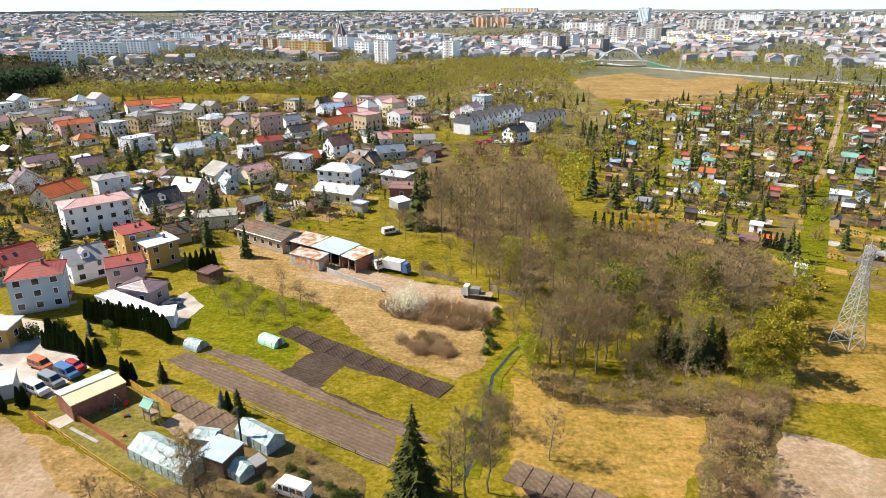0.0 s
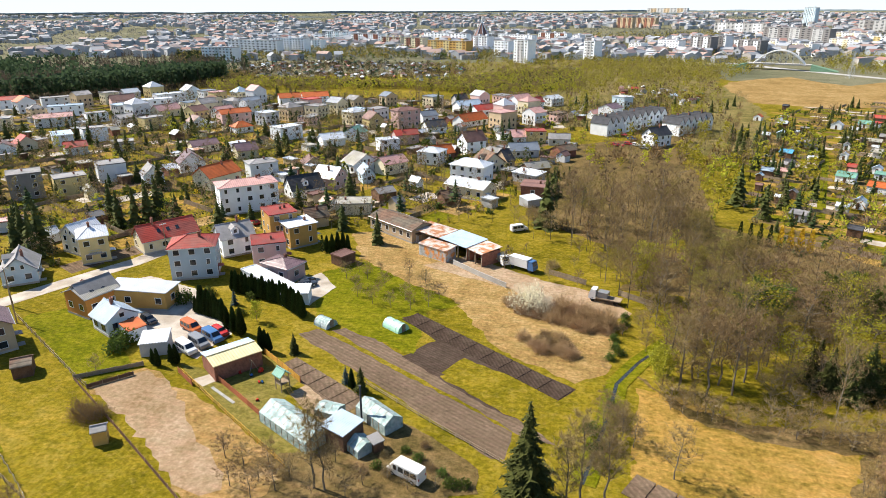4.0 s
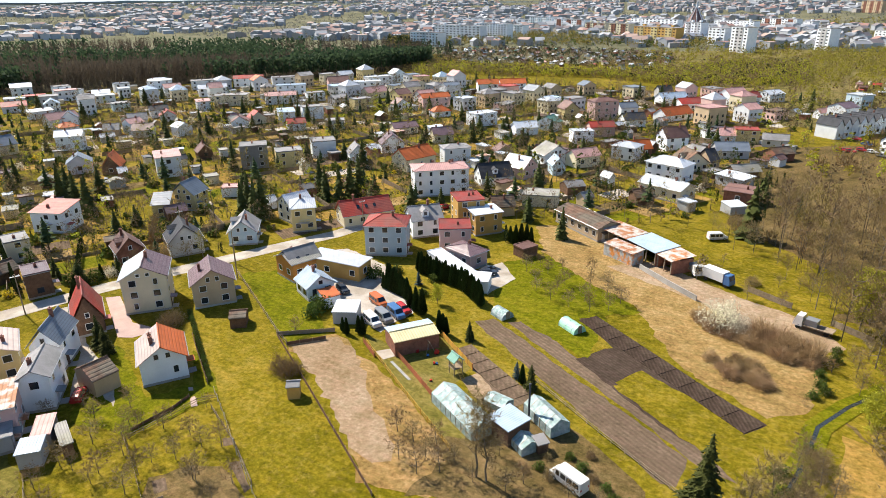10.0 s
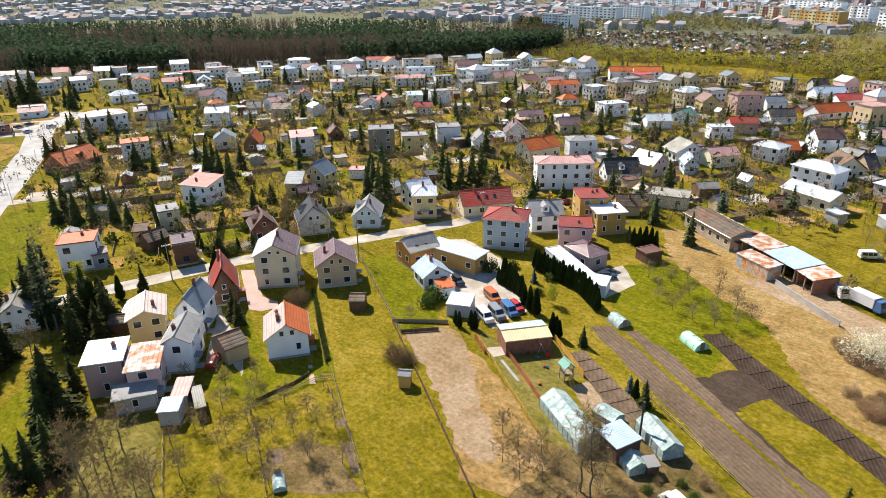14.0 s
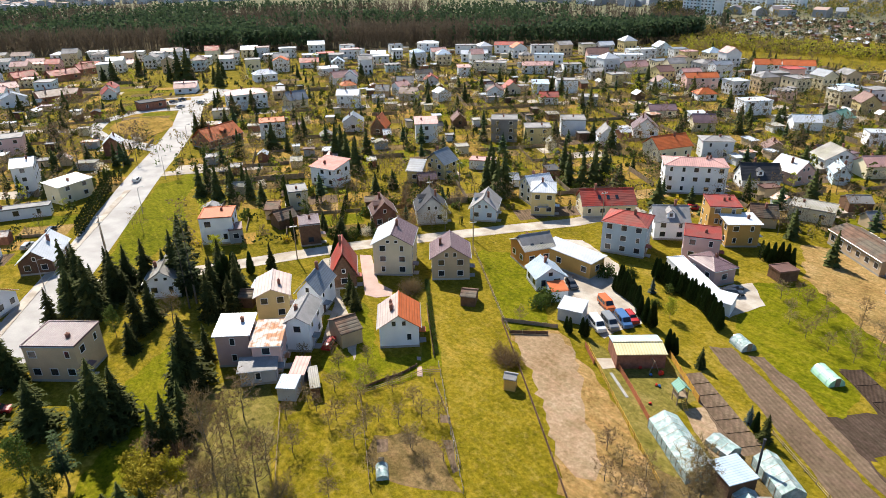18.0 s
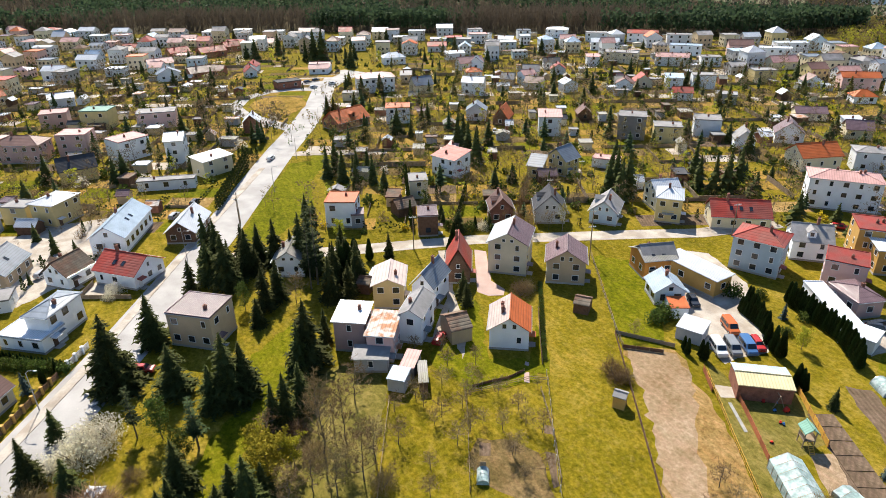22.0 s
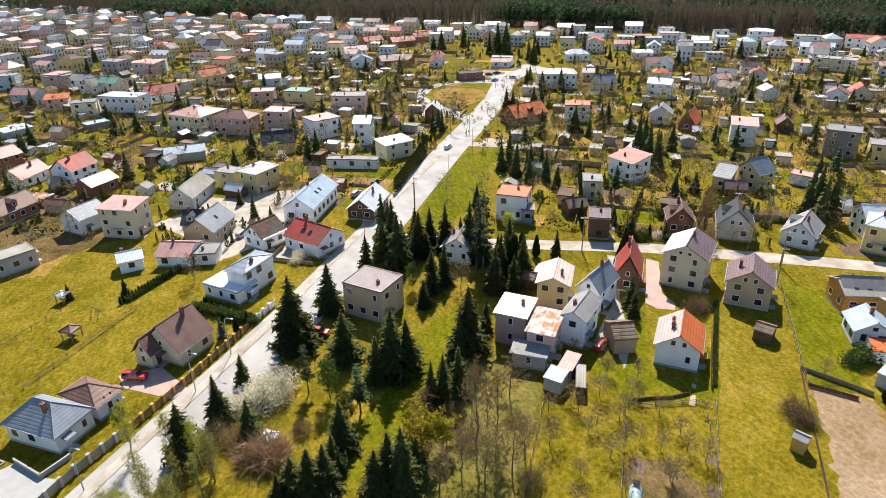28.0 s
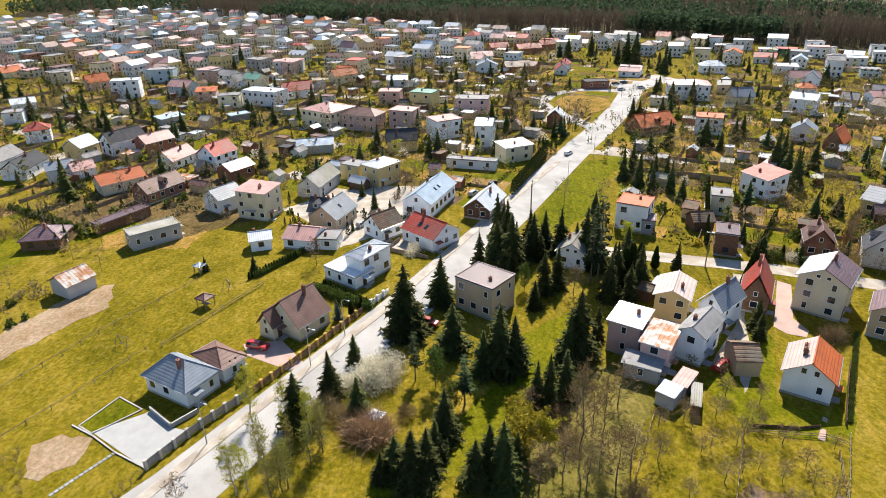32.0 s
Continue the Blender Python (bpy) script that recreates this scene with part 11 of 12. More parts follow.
# ---- glasshouses and garden things ----
def polytunnel(x, y, rot, length, r, mat, label):
    """A film tunnel over hoops, with closed ends and a door."""
    top = new("polytunnel")
    top.matrix_basis = at(x, y, 0, rot)
    F = Mesh()
    n = 10
    arc = [(math.cos(math.pi * k / n) * r, math.sin(math.pi * k / n) * r * 1.05) for k in range(n + 1)]
    secs = max(4, int(length / 0.9))
    for s in range(secs):
        for k in range(n):
            sag = lambda q: 0.985 if q % 2 else 1.0
            F.face([(s * length / secs - length / 2, arc[k][0] * sag(s), arc[k][1] * sag(s)), ((s + 1) * length / secs - length / 2, arc[k][0] * sag(s + 1), arc[k][1] * sag(s + 1)),
                    ((s + 1) * length / secs - length / 2, arc[k + 1][0] * sag(s + 1), arc[k + 1][1] * sag(s + 1)), (s * length / secs - length / 2, arc[k + 1][0] * sag(s), arc[k + 1][1] * sag(s))])
    for e in (-length / 2 + 0.02, length / 2 - 0.02):
        F.face([(e, a, b) for a, b in arc])
    part("film", F, mat, top)
    for s in range(0, secs + 1, 2):
        Hp = Mesh()
        loft(Hp, [[(-0.03, p[0] * 1.0, p[1] * 1.0), (0.03, p[0] * 1.0, p[1] * 1.0), (0.03, p[0] * 1.03, p[1] * 1.03), (-0.03, p[0] * 1.03, p[1] * 1.03)] for p in arc])
        part("hoop", Hp, STEEL, top, m=at(s * length / secs - length / 2, 0))
    d = Mesh(); d.box(length / 2, -0.45, 0, length / 2 + 0.04, 0.45, 1.7)
    part("door", d, TIMBER, top)
    return tagged(top, label, "greenhouse")


def greenhouse(x, y, rot, w, d, h, rise, label):
    """A gabled greenhouse of timber bars with sagging film or glass panels; ridge along x."""
    top = new("greenhouse")
    top.matrix_basis = at(x, y, 0, rot)
    n = max(3, int(w / 1.3))
    post = Mesh(); post.box(-0.04, -0.04, 0, 0.04, 0.04, h)
    pd = post.data("post", TIMBER)
    rnd = random.Random(int(abs(x * 10)))
    for s in (-1, 1):
        P = Mesh()
        P.face([(0, 0, 0), (w / n - 0.06, 0, 0), (w / n - 0.06, 0, h), (0, 0, h)])
        pan = P.data("wall_panel", FOIL)
        L = math.hypot(d / 2, rise)
        for k in range(n):
            u = -w / 2 + k * w / n
            part("wall_panel", pan, None, top, m=at(u + 0.03, s * d / 2, 0.05))
            part("post", pd, None, top, m=at(u, s * d / 2))
            R = Mesh()
            sg = rnd.uniform(0.03, 0.12)
            a, b, c2 = (u + 0.03, s * d / 2, h + 0.05), (u + w / (2 * n), s * d / 4, h + 0.05 + rise / 2 - sg), (u + 0.03, 0, h + 0.05 + rise)
            R.face([a, (u + w / (2 * n), s * d / 2, h + 0.03), b]); R.face([(u + w / (2 * n), s * d / 2, h + 0.03), (u + w / n - 0.03, s * d / 2, h + 0.05), b])
            R.face([(u + w / n - 0.03, s * d / 2, h + 0.05), (u + w / n - 0.03, 0, h + 0.05 + rise), b]); R.face([(u + w / n - 0.03, 0, h + 0.05 + rise), c2, b]); R.face([c2, a, b])
            part("roof_panel", R, FOIL, top)
            B = Mesh(); B.rod((u, s * d / 2, h), (u, 0, h + rise + 0.06), 0.035, 0.035, 4)
            part("rafter", B, TIMBER, top)
    for e in (-w / 2, w / 2):
        E = Mesh(); E.face([(e, -d / 2, 0), (e, d / 2, 0), (e, d / 2, h), (e, 0, h + rise), (e, -d / 2, h)])
        part("end_panel", E, FOIL, top)
    return tagged(top, label, "greenhouse")


def pylon(x, y, rot, h, label):
    """A lattice tower with three pairs of arms."""
    top = new("pylon")
    top.matrix_basis = at(x, y, 0, rot)
    b = h * 0.085
    wz = lambda z: b * (1 - 0.86 * min(z / (h * 0.75), 1)) + 0.28
    levels = [h * f for f in (0, .12, .23, .33, .42, .5, .57, .64, .7, .76, .82, .88, .94)]
    for sx, sy in ((-1, -1), (1, -1), (1, 1), (-1, 1)):
        Lg = Mesh()
        for z0, z1 in zip(levels, levels[1:]):
            Lg.rod((sx * wz(z0), sy * wz(z0), z0), (sx * wz(z1), sy * wz(z1), z1), 0.09, 0.09, 4)
        part("leg", Lg, STEEL, top)
    for z0, z1 in zip(levels, levels[1:]):
        B = Mesh()
        for k in range(4):
            c0 = ((-1, -1), (1, -1), (1, 1), (-1, 1))[k]; c1 = ((-1, -1), (1, -1), (1, 1), (-1, 1))[(k + 1) % 4]
            B.rod((c0[0] * wz(z0), c0[1] * wz(z0), z0), (c1[0] * wz(z1), c1[1] * wz(z1), z1), 0.05, 0.05, 3)
            B.rod((c1[0] * wz(z0), c1[1] * wz(z0), z0), (c0[0] * wz(z1), c0[1] * wz(z1), z1), 0.05, 0.05, 3)
            B.rod((c0[0] * wz(z1), c0[1] * wz(z1), z1), (c1[0] * wz(z1), c1[1] * wz(z1), z1), 0.05, 0.05, 3)
        part("bracing", B, STEEL, top)["kind"] = "stuff"
    for z, r in ((h * 0.70, 0.16), (h * 0.82, 0.12)):
        for s in (-1, 1):
            A = Mesh(); t = (s * h * r, 0, z + 0.2)
            for sy in (-1, 1):
                A.rod((s * wz(z), sy * wz(z), z), t, 0.06, 0.04, 3); A.rod((s * wz(z), sy * wz(z), z + h * 0.05), t, 0.05, 0.04, 3)
            part("arm", A, STEEL, top)
            I = Mesh()
            for k in range(5):
                I.rod((t[0], 0, t[2] - 0.15 - k * 0.22), (t[0], 0, t[2] - 0.3 - k * 0.22), 0.1, 0.06, 6)
            part("insulator", I, GLASS, top)
    tp = Mesh(); tp.rod((0, 0, levels[-1]), (0, 0, h), 0.1, 0.05, 4)
    part("peak", tp, STEEL, top)
    return tagged(top, label, "pylon")


LAMP = {}
def street_lamp(x, y, rot, h=7.5):
    if not LAMP:
        p = Mesh(); p.rod((0, 0, 0), (0, 0, h), 0.1, 0.06, 6)
        a = Mesh(); a.rod((0, 0, h), (0.5, 0, h + 0.45), 0.045, 0.045, 5); a.rod((0.5, 0, h + 0.45), (1.4, 0, h + 0.5), 0.045, 0.04, 5)
        l = Mesh(); loft(l, [[(1.3, -0.06, h + .44), (1.3, .06, h + .44), (1.3, .06, h + .54), (1.3, -.06, h + .54)], [(1.6, -.14, h + .42), (1.6, .14, h + .42), (1.6, .1, h + .56), (1.6, -.1, h + .56)], [(1.95, -.08, h + .46), (1.95, .08, h + .46), (1.95, .06, h + .54), (1.95, -.06, h + .54)]])
        LAMP["m"] = (p.data("pole", CONCRETE), a.data("arm", STEEL), l.data("lamp_head", STEEL))
    top = new("street_lamp")
    top.matrix_basis = at(x, y, 0.1, rot)
    for n, d in zip(("pole", "arm", "lamp_head"), LAMP["m"]):
        part(n, d, None, top)
    return tagged(top, "tall grey street lamp on a concrete pole", "street lamp", "street lamps")


def utility_pole(x, y, rot, h=9):
    top = new("utility_pole")
    top.matrix_basis = at(x, y, 0, rot)
    p = Mesh(); p.rod((0, 0, 0), (0, 0, h), 0.14, 0.09, 7)
    part("pole", p, TIMBER, top)
    c = Mesh(); c.box(-0.9, -0.06, h - 0.6, 0.9, 0.06, h - 0.45)
    part("crossarm", c, STEEL, top)
    for k in (-0.75, -0.25, 0.25, 0.75):
        i = Mesh(); i.rod((k, 0, h - 0.45), (k, 0, h - 0.25), 0.05, 0.04, 5)
        part("insulator", i, FRAME, top)
    return tagged(top, "weathered wooden utility pole with a crossarm", "utility pole", "utility poles")


def gazebo(x, y, rot, w, h, roof, label):
    top = new("gazebo")
    top.matrix_basis = at(x, y, 0, rot)
    for sx in (-1, 1):
        for sy in (-1, 1):
            p = Mesh(); p.box(-0.07, -0.07, 0, 0.07, 0.07, h)
            part("post", p, TIMBER, top, m=at(sx * w * 0.4, sy * w * 0.4))
    part("roof", roof_mesh("h", w, w, w * 0.3), ROOF[roof], top, m=at(0, 0, h + 0.1))
    b = Mesh(); b.box(-w * 0.3, -w * 0.2, 0.7, w * 0.3, w * 0.2, 0.77); b.rod((0, 0, 0), (0, 0, 0.7), 0.08, 0.08, 6)
    part("table", b, TIMBER, top)
    return tagged(top, label, "gazebo")


def swing(x, y, rot):
    top = new("garden_swing")
    top.matrix_basis = at(x, y, 0, rot)
    for s in (-1, 1):
        for f in (-1, 1):
            l = Mesh(); l.rod((s * 1.4, f * 0.9, 0), (s * 1.2, 0, 2.2), 0.06, 0.05, 5)
            part("leg", l, TIMBER, top)
    b = Mesh(); b.rod((-1.4, 0, 2.2), (1.4, 0, 2.2), 0.06, 0.06, 6)
    part("beam", b, TIMBER, top)
    for u in (-0.6, 0.6):
        s = Mesh(); s.box(u - 0.22, -0.09, 0.5, u + 0.22, 0.09, 0.54)
        part("seat", s, PAINT["blue"], top)
        for e in (-0.2, 0.2):
            r = Mesh(); r.rod((u + e, 0, 0.54), (u + e, 0, 2.2), 0.015, 0.015, 3)
            part("rope", r, TIMBER, top)
    return tagged(top, "wooden garden swing frame with two seats", "swing")


def play_tower(x, y, rot):
    top = new("play_tower")
    top.matrix_basis = at(x, y, 0, rot)
    for sx in (-1, 1):
        for sy in (-1, 1):
            p = Mesh(); p.box(-0.06, -0.06, 0, 0.06, 0.06, 2.9)
            part("post", p, TIMBER, top, m=at(sx * 0.8, sy * 0.8))
    d = Mesh(); d.box(-0.9, -0.9, 1.3, 0.9, 0.9, 1.4)
    part("deck", d, TIMBER, top)
    for s in (-1, 1):
        g = Mesh(); g.box(-0.74, s * 0.8 - 0.02, 1.5, 0.74, s * 0.8 + 0.02, 2.1)
        part("railing", g, TIMBER, top)
    part("roof", roof_mesh("e", 2.4, 2.2, 0.9), ROOF["green"], top, m=at(0, 0, 2.9))
    l = Mesh()
    l.rod((-2.4, -0.35, 0), (-0.9, -0.35, 1.4), 0.05, 0.05, 4); l.rod((-2.4, 0.35, 0), (-0.9, 0.35, 1.4), 0.05, 0.05, 4)
    part("ladder_rails", l, YELLOW_TIMBER, top)
    for k in range(6):
        f = (k + 0.5) / 6
        r = Mesh(); r.box(-2.4 + 1.5 * f - 0.06, -0.35, 1.4 * f - 0.02, -2.4 + 1.5 * f + 0.06, 0.35, 1.4 * f + 0.03)
        part("rung", r, YELLOW_TIMBER, top)
    return tagged(top, "wooden play tower with a green roof and ladder", "play tower")


def stepping_stones(x0, y0, x1, y1, n):
    top = new("stepping_stones")
    s = Mesh(); s.box(-0.27, -0.25, -0.1, 0.27, 0.25, 0.05)
    sd = s.data("stone", SLAB)
    ang = math.degrees(math.atan2(y1 - y0, x1 - x0))
    for k in range(n):
        part("stone", sd, None, top, m=at(x0 + (x1 - x0) * k / (n - 1), y0 + (y1 - y0) * k / (n - 1), 0.05, ang))
    return tagged(top, "row of pale square stepping stones", "stepping stones", "", "structure")


def solid_wall(pts, h, mat, label, thick=0.16):
    top = new("garden_wall")
    for a, b in zip(pts, pts[1:]):
        d = math.hypot(b[0] - a[0], b[1] - a[1])
        w = Mesh(); w.box(0, -thick / 2, -0.2, d, thick / 2, h); w.box(-0.04, -thick / 2 - 0.04, h, d + 0.04, thick / 2 + 0.04, h + 0.06)
        part("wall_run", w, mat, top, m=at(a[0], a[1], 0, math.degrees(math.atan2(b[1] - a[1], b[0] - a[0]))))
    return tagged(top, label, "wall", "", "structure")


def panel_fence(pts, label, h=1.5, post_mat=None, panel_mat=None, step=2.6):
    """Brick or concrete posts with panels between."""
    top = new("panel_fence")
    pm = Mesh(); pm.box(-0.22, -0.22, 0, 0.22, 0.22, h + 0.2); pm.box(-0.27, -0.27, h + 0.2, 0.27, 0.27, h + 0.28)
    pd = pm.data("post", post_mat)
    for a, b in zip(pts, pts[1:]):
        d = math.hypot(b[0] - a[0], b[1] - a[1]); n = max(1, round(d / step)); ang = math.degrees(math.atan2(b[1] - a[1], b[0] - a[0]))
        q = Mesh(); ln = d / n
        for k in range(5):
            q.box(0.24, -0.03, 0.12 + k * h / 5, ln - 0.24, 0.03, 0.05 + (k + 1) * h / 5)
        qd = q.data("panel", panel_mat)
        for k in range(n):
            p = (a[0] + (b[0] - a[0]) * k / n, a[1] + (b[1] - a[1]) * k / n)
            part("post", pd, None, top, m=at(*p, 0, ang)); part("panel", qd, None, top, m=at(*p, 0, ang))
    return tagged(top, label, "fence")


def church(x, y, h, w):
    top = new("church")
    top.matrix_basis = at(x, y, 0, 20)
    b = Mesh(); b.box(-w / 2, -w / 2, 0, w / 2, w / 2, h * 0.3)
    part("wall", b, WALL["brick"], top)
    r = Mesh()
    ring = [(math.cos(k * math.pi / 4) * w * 0.62, math.sin(k * math.pi / 4) * w * 0.62) for k in range(8)]
    for k in range(8):
        a, c = ring[k], ring[(k + 1) % 8]
        r.face([(*a, h * 0.3), (*c, h * 0.3), (c[0] * 0.12, c[1] * 0.12, h * 0.82), (a[0] * 0.12, a[1] * 0.12, h * 0.82)])
    part("roof", r, ROOF["brown"], top)
    for k in range(8):
        q = Mesh(); q.rod((ring[k][0], ring[k][1], h * 0.3), (ring[k][0] * 0.12, ring[k][1] * 0.12, h * 0.82), 0.9, 0.5, 4)
        part("rib", q, FRAME, top)
    s = Mesh(); s.rod((0, 0, h * 0.8), (0, 0, h), 1.6, 0.2, 6)
    part("spire", s, FRAME, top)
    return tagged(top, "distant modern church with a steep ribbed roof", "church")


def arch_bridge(x, y, rot, span):
    top = new("arch_bridge")
    top.matrix_basis = at(x, y, 0, rot)
    d = Mesh(); d.box(-span * 0.6, -6, 5, span * 0.6, 6, 6.2)
    part("deck", d, CONCRETE, top)
    for s in (-1, 1):
        a = Mesh()
        for k in range(12):
            f0, f1 = k / 12 * 2 - 1, (k + 1) / 12 * 2 - 1
            a.rod((f0 * span / 2, s * 5.5, 5 + 14 * (1 - f0 * f0)), (f1 * span / 2, s * 5.5, 5 + 14 * (1 - f1 * f1)), 0.7, 0.7, 5)
        part("arch", a, FRAME, top)
        for k in range(1, 8):
            f = k / 8 * 2 - 1
            h = Mesh(); h.rod((f * span / 2, s * 5.5, 6), (f * span / 2, s * 5.5, 5 + 14 * (1 - f * f)), 0.15, 0.15, 4)
            part("hanger", h, STEEL, top)
    for s in (-1, 1):
        e = Mesh(); loft(e, [[(s * span * 0.6, -8, 0), (s * span * 0.6, 8, 0), (s * span * 0.6, 6.5, 6), (s * span * 0.6, -6.5, 6)], [(s * span * 1.1, -8, 0), (s * span * 1.1, 8, 0), (s * span * 1.1, 7, 0.5), (s * span * 1.1, -7, 0.5)]])
        part("ramp", e, WALL["green"], top)
    return tagged(top, "distant white arched road bridge", "bridge")


def plots(zone, origin, turn, across, lo, hi, seed, keep, label):
    """Gardens in plots along the lanes: beds, lawns, drives and dry grass."""
    rnd = random.Random(seed)
    piles = {}
    mats = [("lawn", LAWN)] * 3 + [("dry", MEADOW)] * 4 + [("scrub", SCRUB)] * 5 + [("soil", SOIL_PALE)] * 2 + [("paved", PAVING)] * 2 + [("straw", STRAW)]
    c, s = math.cos(radians(turn)), math.sin(radians(turn))
    for i in range(-60, 60):
        v = i * across
        u = -700.0
        while u < 700:
            w = rnd.uniform(lo, hi)
            for half in (0, 1):
                d = across * 0.44
                u0, u1, v0, v1 = u + 0.3, u + w - 0.3, v + half * across * 0.48 + 0.3, v + half * across * 0.48 + d
                x, y = origin[0] + (u0 + u1) / 2 * c - (v0 + v1) / 2 * s, origin[1] + (u0 + u1) / 2 * s + (v0 + v1) / 2 * c
                if rnd.random() < keep and inside(x, y, zone) and not on_road(x, y):
                    key, mat = rnd.choice(mats)
                    M = piles.setdefault(key, (Mesh(), mat))[0]
                    z = 0.012 + 0.001 * len(key)
                    M.face([(origin[0] + a * c - b * s + rnd.uniform(-.4, .4), origin[1] + a * s + b * c + rnd.uniform(-.4, .4), z) for a, b in ((u0, v0), (u1, v0), (u1, v1), (u0, v1))])
            u += w
    for key, (M, mat) in piles.items():
        tagged(part("garden_ground", M, mat), label % key, "ground", "", "structure")


def vegetable_beds(x0, y0, x1, y1, width, n, mat):
    """Raised beds side by side along a strip, narrow furrows between them."""
    top = new("vegetable_beds")
    ang = math.degrees(math.atan2(y1 - y0, x1 - x0))
    ln = math.hypot(x1 - x0, y1 - y0) / n
    b = Mesh()
    b.slab([(-ln / 2 + 0.1, -width / 2, 0.1), (ln / 2 - 0.1, -width / 2, 0.1), (ln / 2 - 0.1, width / 2, 0.1), (-ln / 2 + 0.1, width / 2, 0.1)], 0.14)
    bd = b.data("bed", mat)
    for k in range(n):
        f = (k + 0.5) / n
        part("bed", bd, None, top, m=at(x0 + (x1 - x0) * f, y0 + (y1 - y0) * f, 0, ang))
    return tagged(top, "row of raised dark soil vegetable beds", "garden bed")

plots([(-150, 45), (-215, 60), (-330, 130), (-560, 60), (-660, -90), (-780, -290), (-420, -330), (-260, -200), (-170, -115), (-160, -75), (-200, -40), (-125, -5), (-190, 35), (-250, 75), (-340, 140), (-455, 260), (-310, 430), (-100, 440), (0, 400), (-20, 215), (-40, 170), (-100, 155)], (-250, 120), 62, 17, 5, 15, 19, 0.62, "garden plots of %s ground between the houses")
plots([(48.3, 167.0), (70.1, 158.0), (89.3, 146.0), (99.2, 129.2), (111.4, 123.4), (217.9, 245.5), (367.4, 540.0), (352.4, 585.2), (226.2, 503.6), (118.5, 427.8), (71.9, 290.5)], (110, 260), -32, 11, 4, 10, 23, 0.8, "allotment plots of %s ground")
boundaries([(-150, 45), (-215, 60), (-330, 130), (-560, 60), (-660, -90), (-780, -290), (-420, -330), (-260, -200), (-170, -115), (-160, -75), (-200, -40), (-125, -5), (-190, 35), (-250, 75), (-340, 140), (-455, 260), (-310, 430), (-100, 440), (0, 400), (-20, 215), (-40, 170), (-100, 155)], (-250, 120), 62, 17, 8, 18, 41, 0.5, 0.6)
boundaries([(48.3, 167.0), (70.1, 158.0), (89.3, 146.0), (99.2, 129.2), (111.4, 123.4), (217.9, 245.5), (367.4, 540.0), (352.4, 585.2), (226.2, 503.6), (118.5, 427.8), (71.9, 290.5)], (110, 260), -32, 11, 6, 14, 42, 0.75, 0.5)
stand_woods()
# ---- vehicles ----
vehicle("van", -68.0, 90.7, -28.7, "white", "white delivery van parked in the yard")
vehicle("van", -66.9, 93.1, -28.8, "grey", "grey van parked in the yard")
vehicle("van", -65.7, 95.7, -28.8, "blue", "blue van parked in the yard")
vehicle("car", -65.5, 98.0, -29.4, "red", "red car parked in the yard")
vehicle("van", -71.8, 98.3, -26.4, "orange", "orange van parked in the yard")
vehicle("car", -82.2, 99.8, -29.8, "dark", "dark car parked by the garages")
vehicle("minibus", -20.0, 66.7, 156.7, "white", "white minibus parked on bare ground")
vehicle("car", -58.0, 122.3, 39.2, "dark", "dark car parked beside the pink house")
vehicle("car", -58.7, 123.8, 73.3, "dark", "dark grey car parked on a paved yard")
vehicle("car", -95.6, 48.0, 132.4, "red", "small red car beside the old house")
vehicle("car", -106.2, -34.0, 71.4, "red", "dark red car on the paved drive")
vehicle("car", -221.6, 47.9, 144.2, "white", "white car driving on the street")
vehicle("car", -183.9, 11.6, 147.6, "silver", "silver car on the street")
vehicle("car", -191.7, 18.2, 149.3, "dark", "dark car on the street")
vehicle("car", -162.9, -19.3, 139.4, "silver", "silver car at the street corner")
vehicle("car", -112.6, -2.3, 60.9, "red", "red car under the trees")
vehicle("car", -90.1, 160.5, 38.0, "red", "red car beside the white house")
vehicle("car", -57.2, 217.3, 40.4, "dark", "dark car on the lane")
vehicle("car", -342.3, 97.8, 110.0, "dark", "parked dark car on the square")
vehicle("car", -327.7, 96.7, 109.3, "silver", "parked silver car on the square")
vehicle("car", -331.3, 107.8, 109.3, "silver", "parked silver car on the square")
vehicle("car", -344.7, 103.0, 110.1, "dark", "parked dark car on the square")
vehicle("car", -210.3, 132.1, -30.7, "silver", "silver car parked in a garden drive")
vehicle("car", -207.7, 132.4, -31.0, "white", "white car parked in a garden drive")
vehicle("car", -204.8, 132.4, -31.3, "silver", "silver car parked in a garden drive")
vehicle("car", 21.6, 322.7, -30.8, "red", "parked red car by the white terrace")
vehicle("car", 22.5, 299.9, -27.6, "red", "parked red car by the white terrace")
vehicle("car", 26.0, 298.0, -27.6, "white", "parked white car by the white terrace")
vehicle("car", 18.2, 296.0, -26.7, "red", "parked red car by the white terrace")
vehicle("car", 28.6, 292.7, -27.0, "silver", "parked silver car by the white terrace")
vehicle("car", 32.0, 292.3, -27.2, "dark", "parked dark car by the white terrace")
vehicle("car", 24.6, 313.4, -29.7, "blue", "parked blue car by the white terrace")
vehicle("car", 15.2, 296.7, -26.6, "red", "parked red car by the white terrace")
vehicle("van", -15.0, 170.2, 31.9, "white", "white camper standing on the grass")
truck(-17.1, 145.5, -56.8, "white", "white lorry cab with raised bed on the depot yard")
truck(7.5, 127.5, 163.2, "white", "white flatbed truck with a crate at the yard end")
truck(-11.3, 142.2, -27.9, "blue", "blue truck with a long white box body", "box")
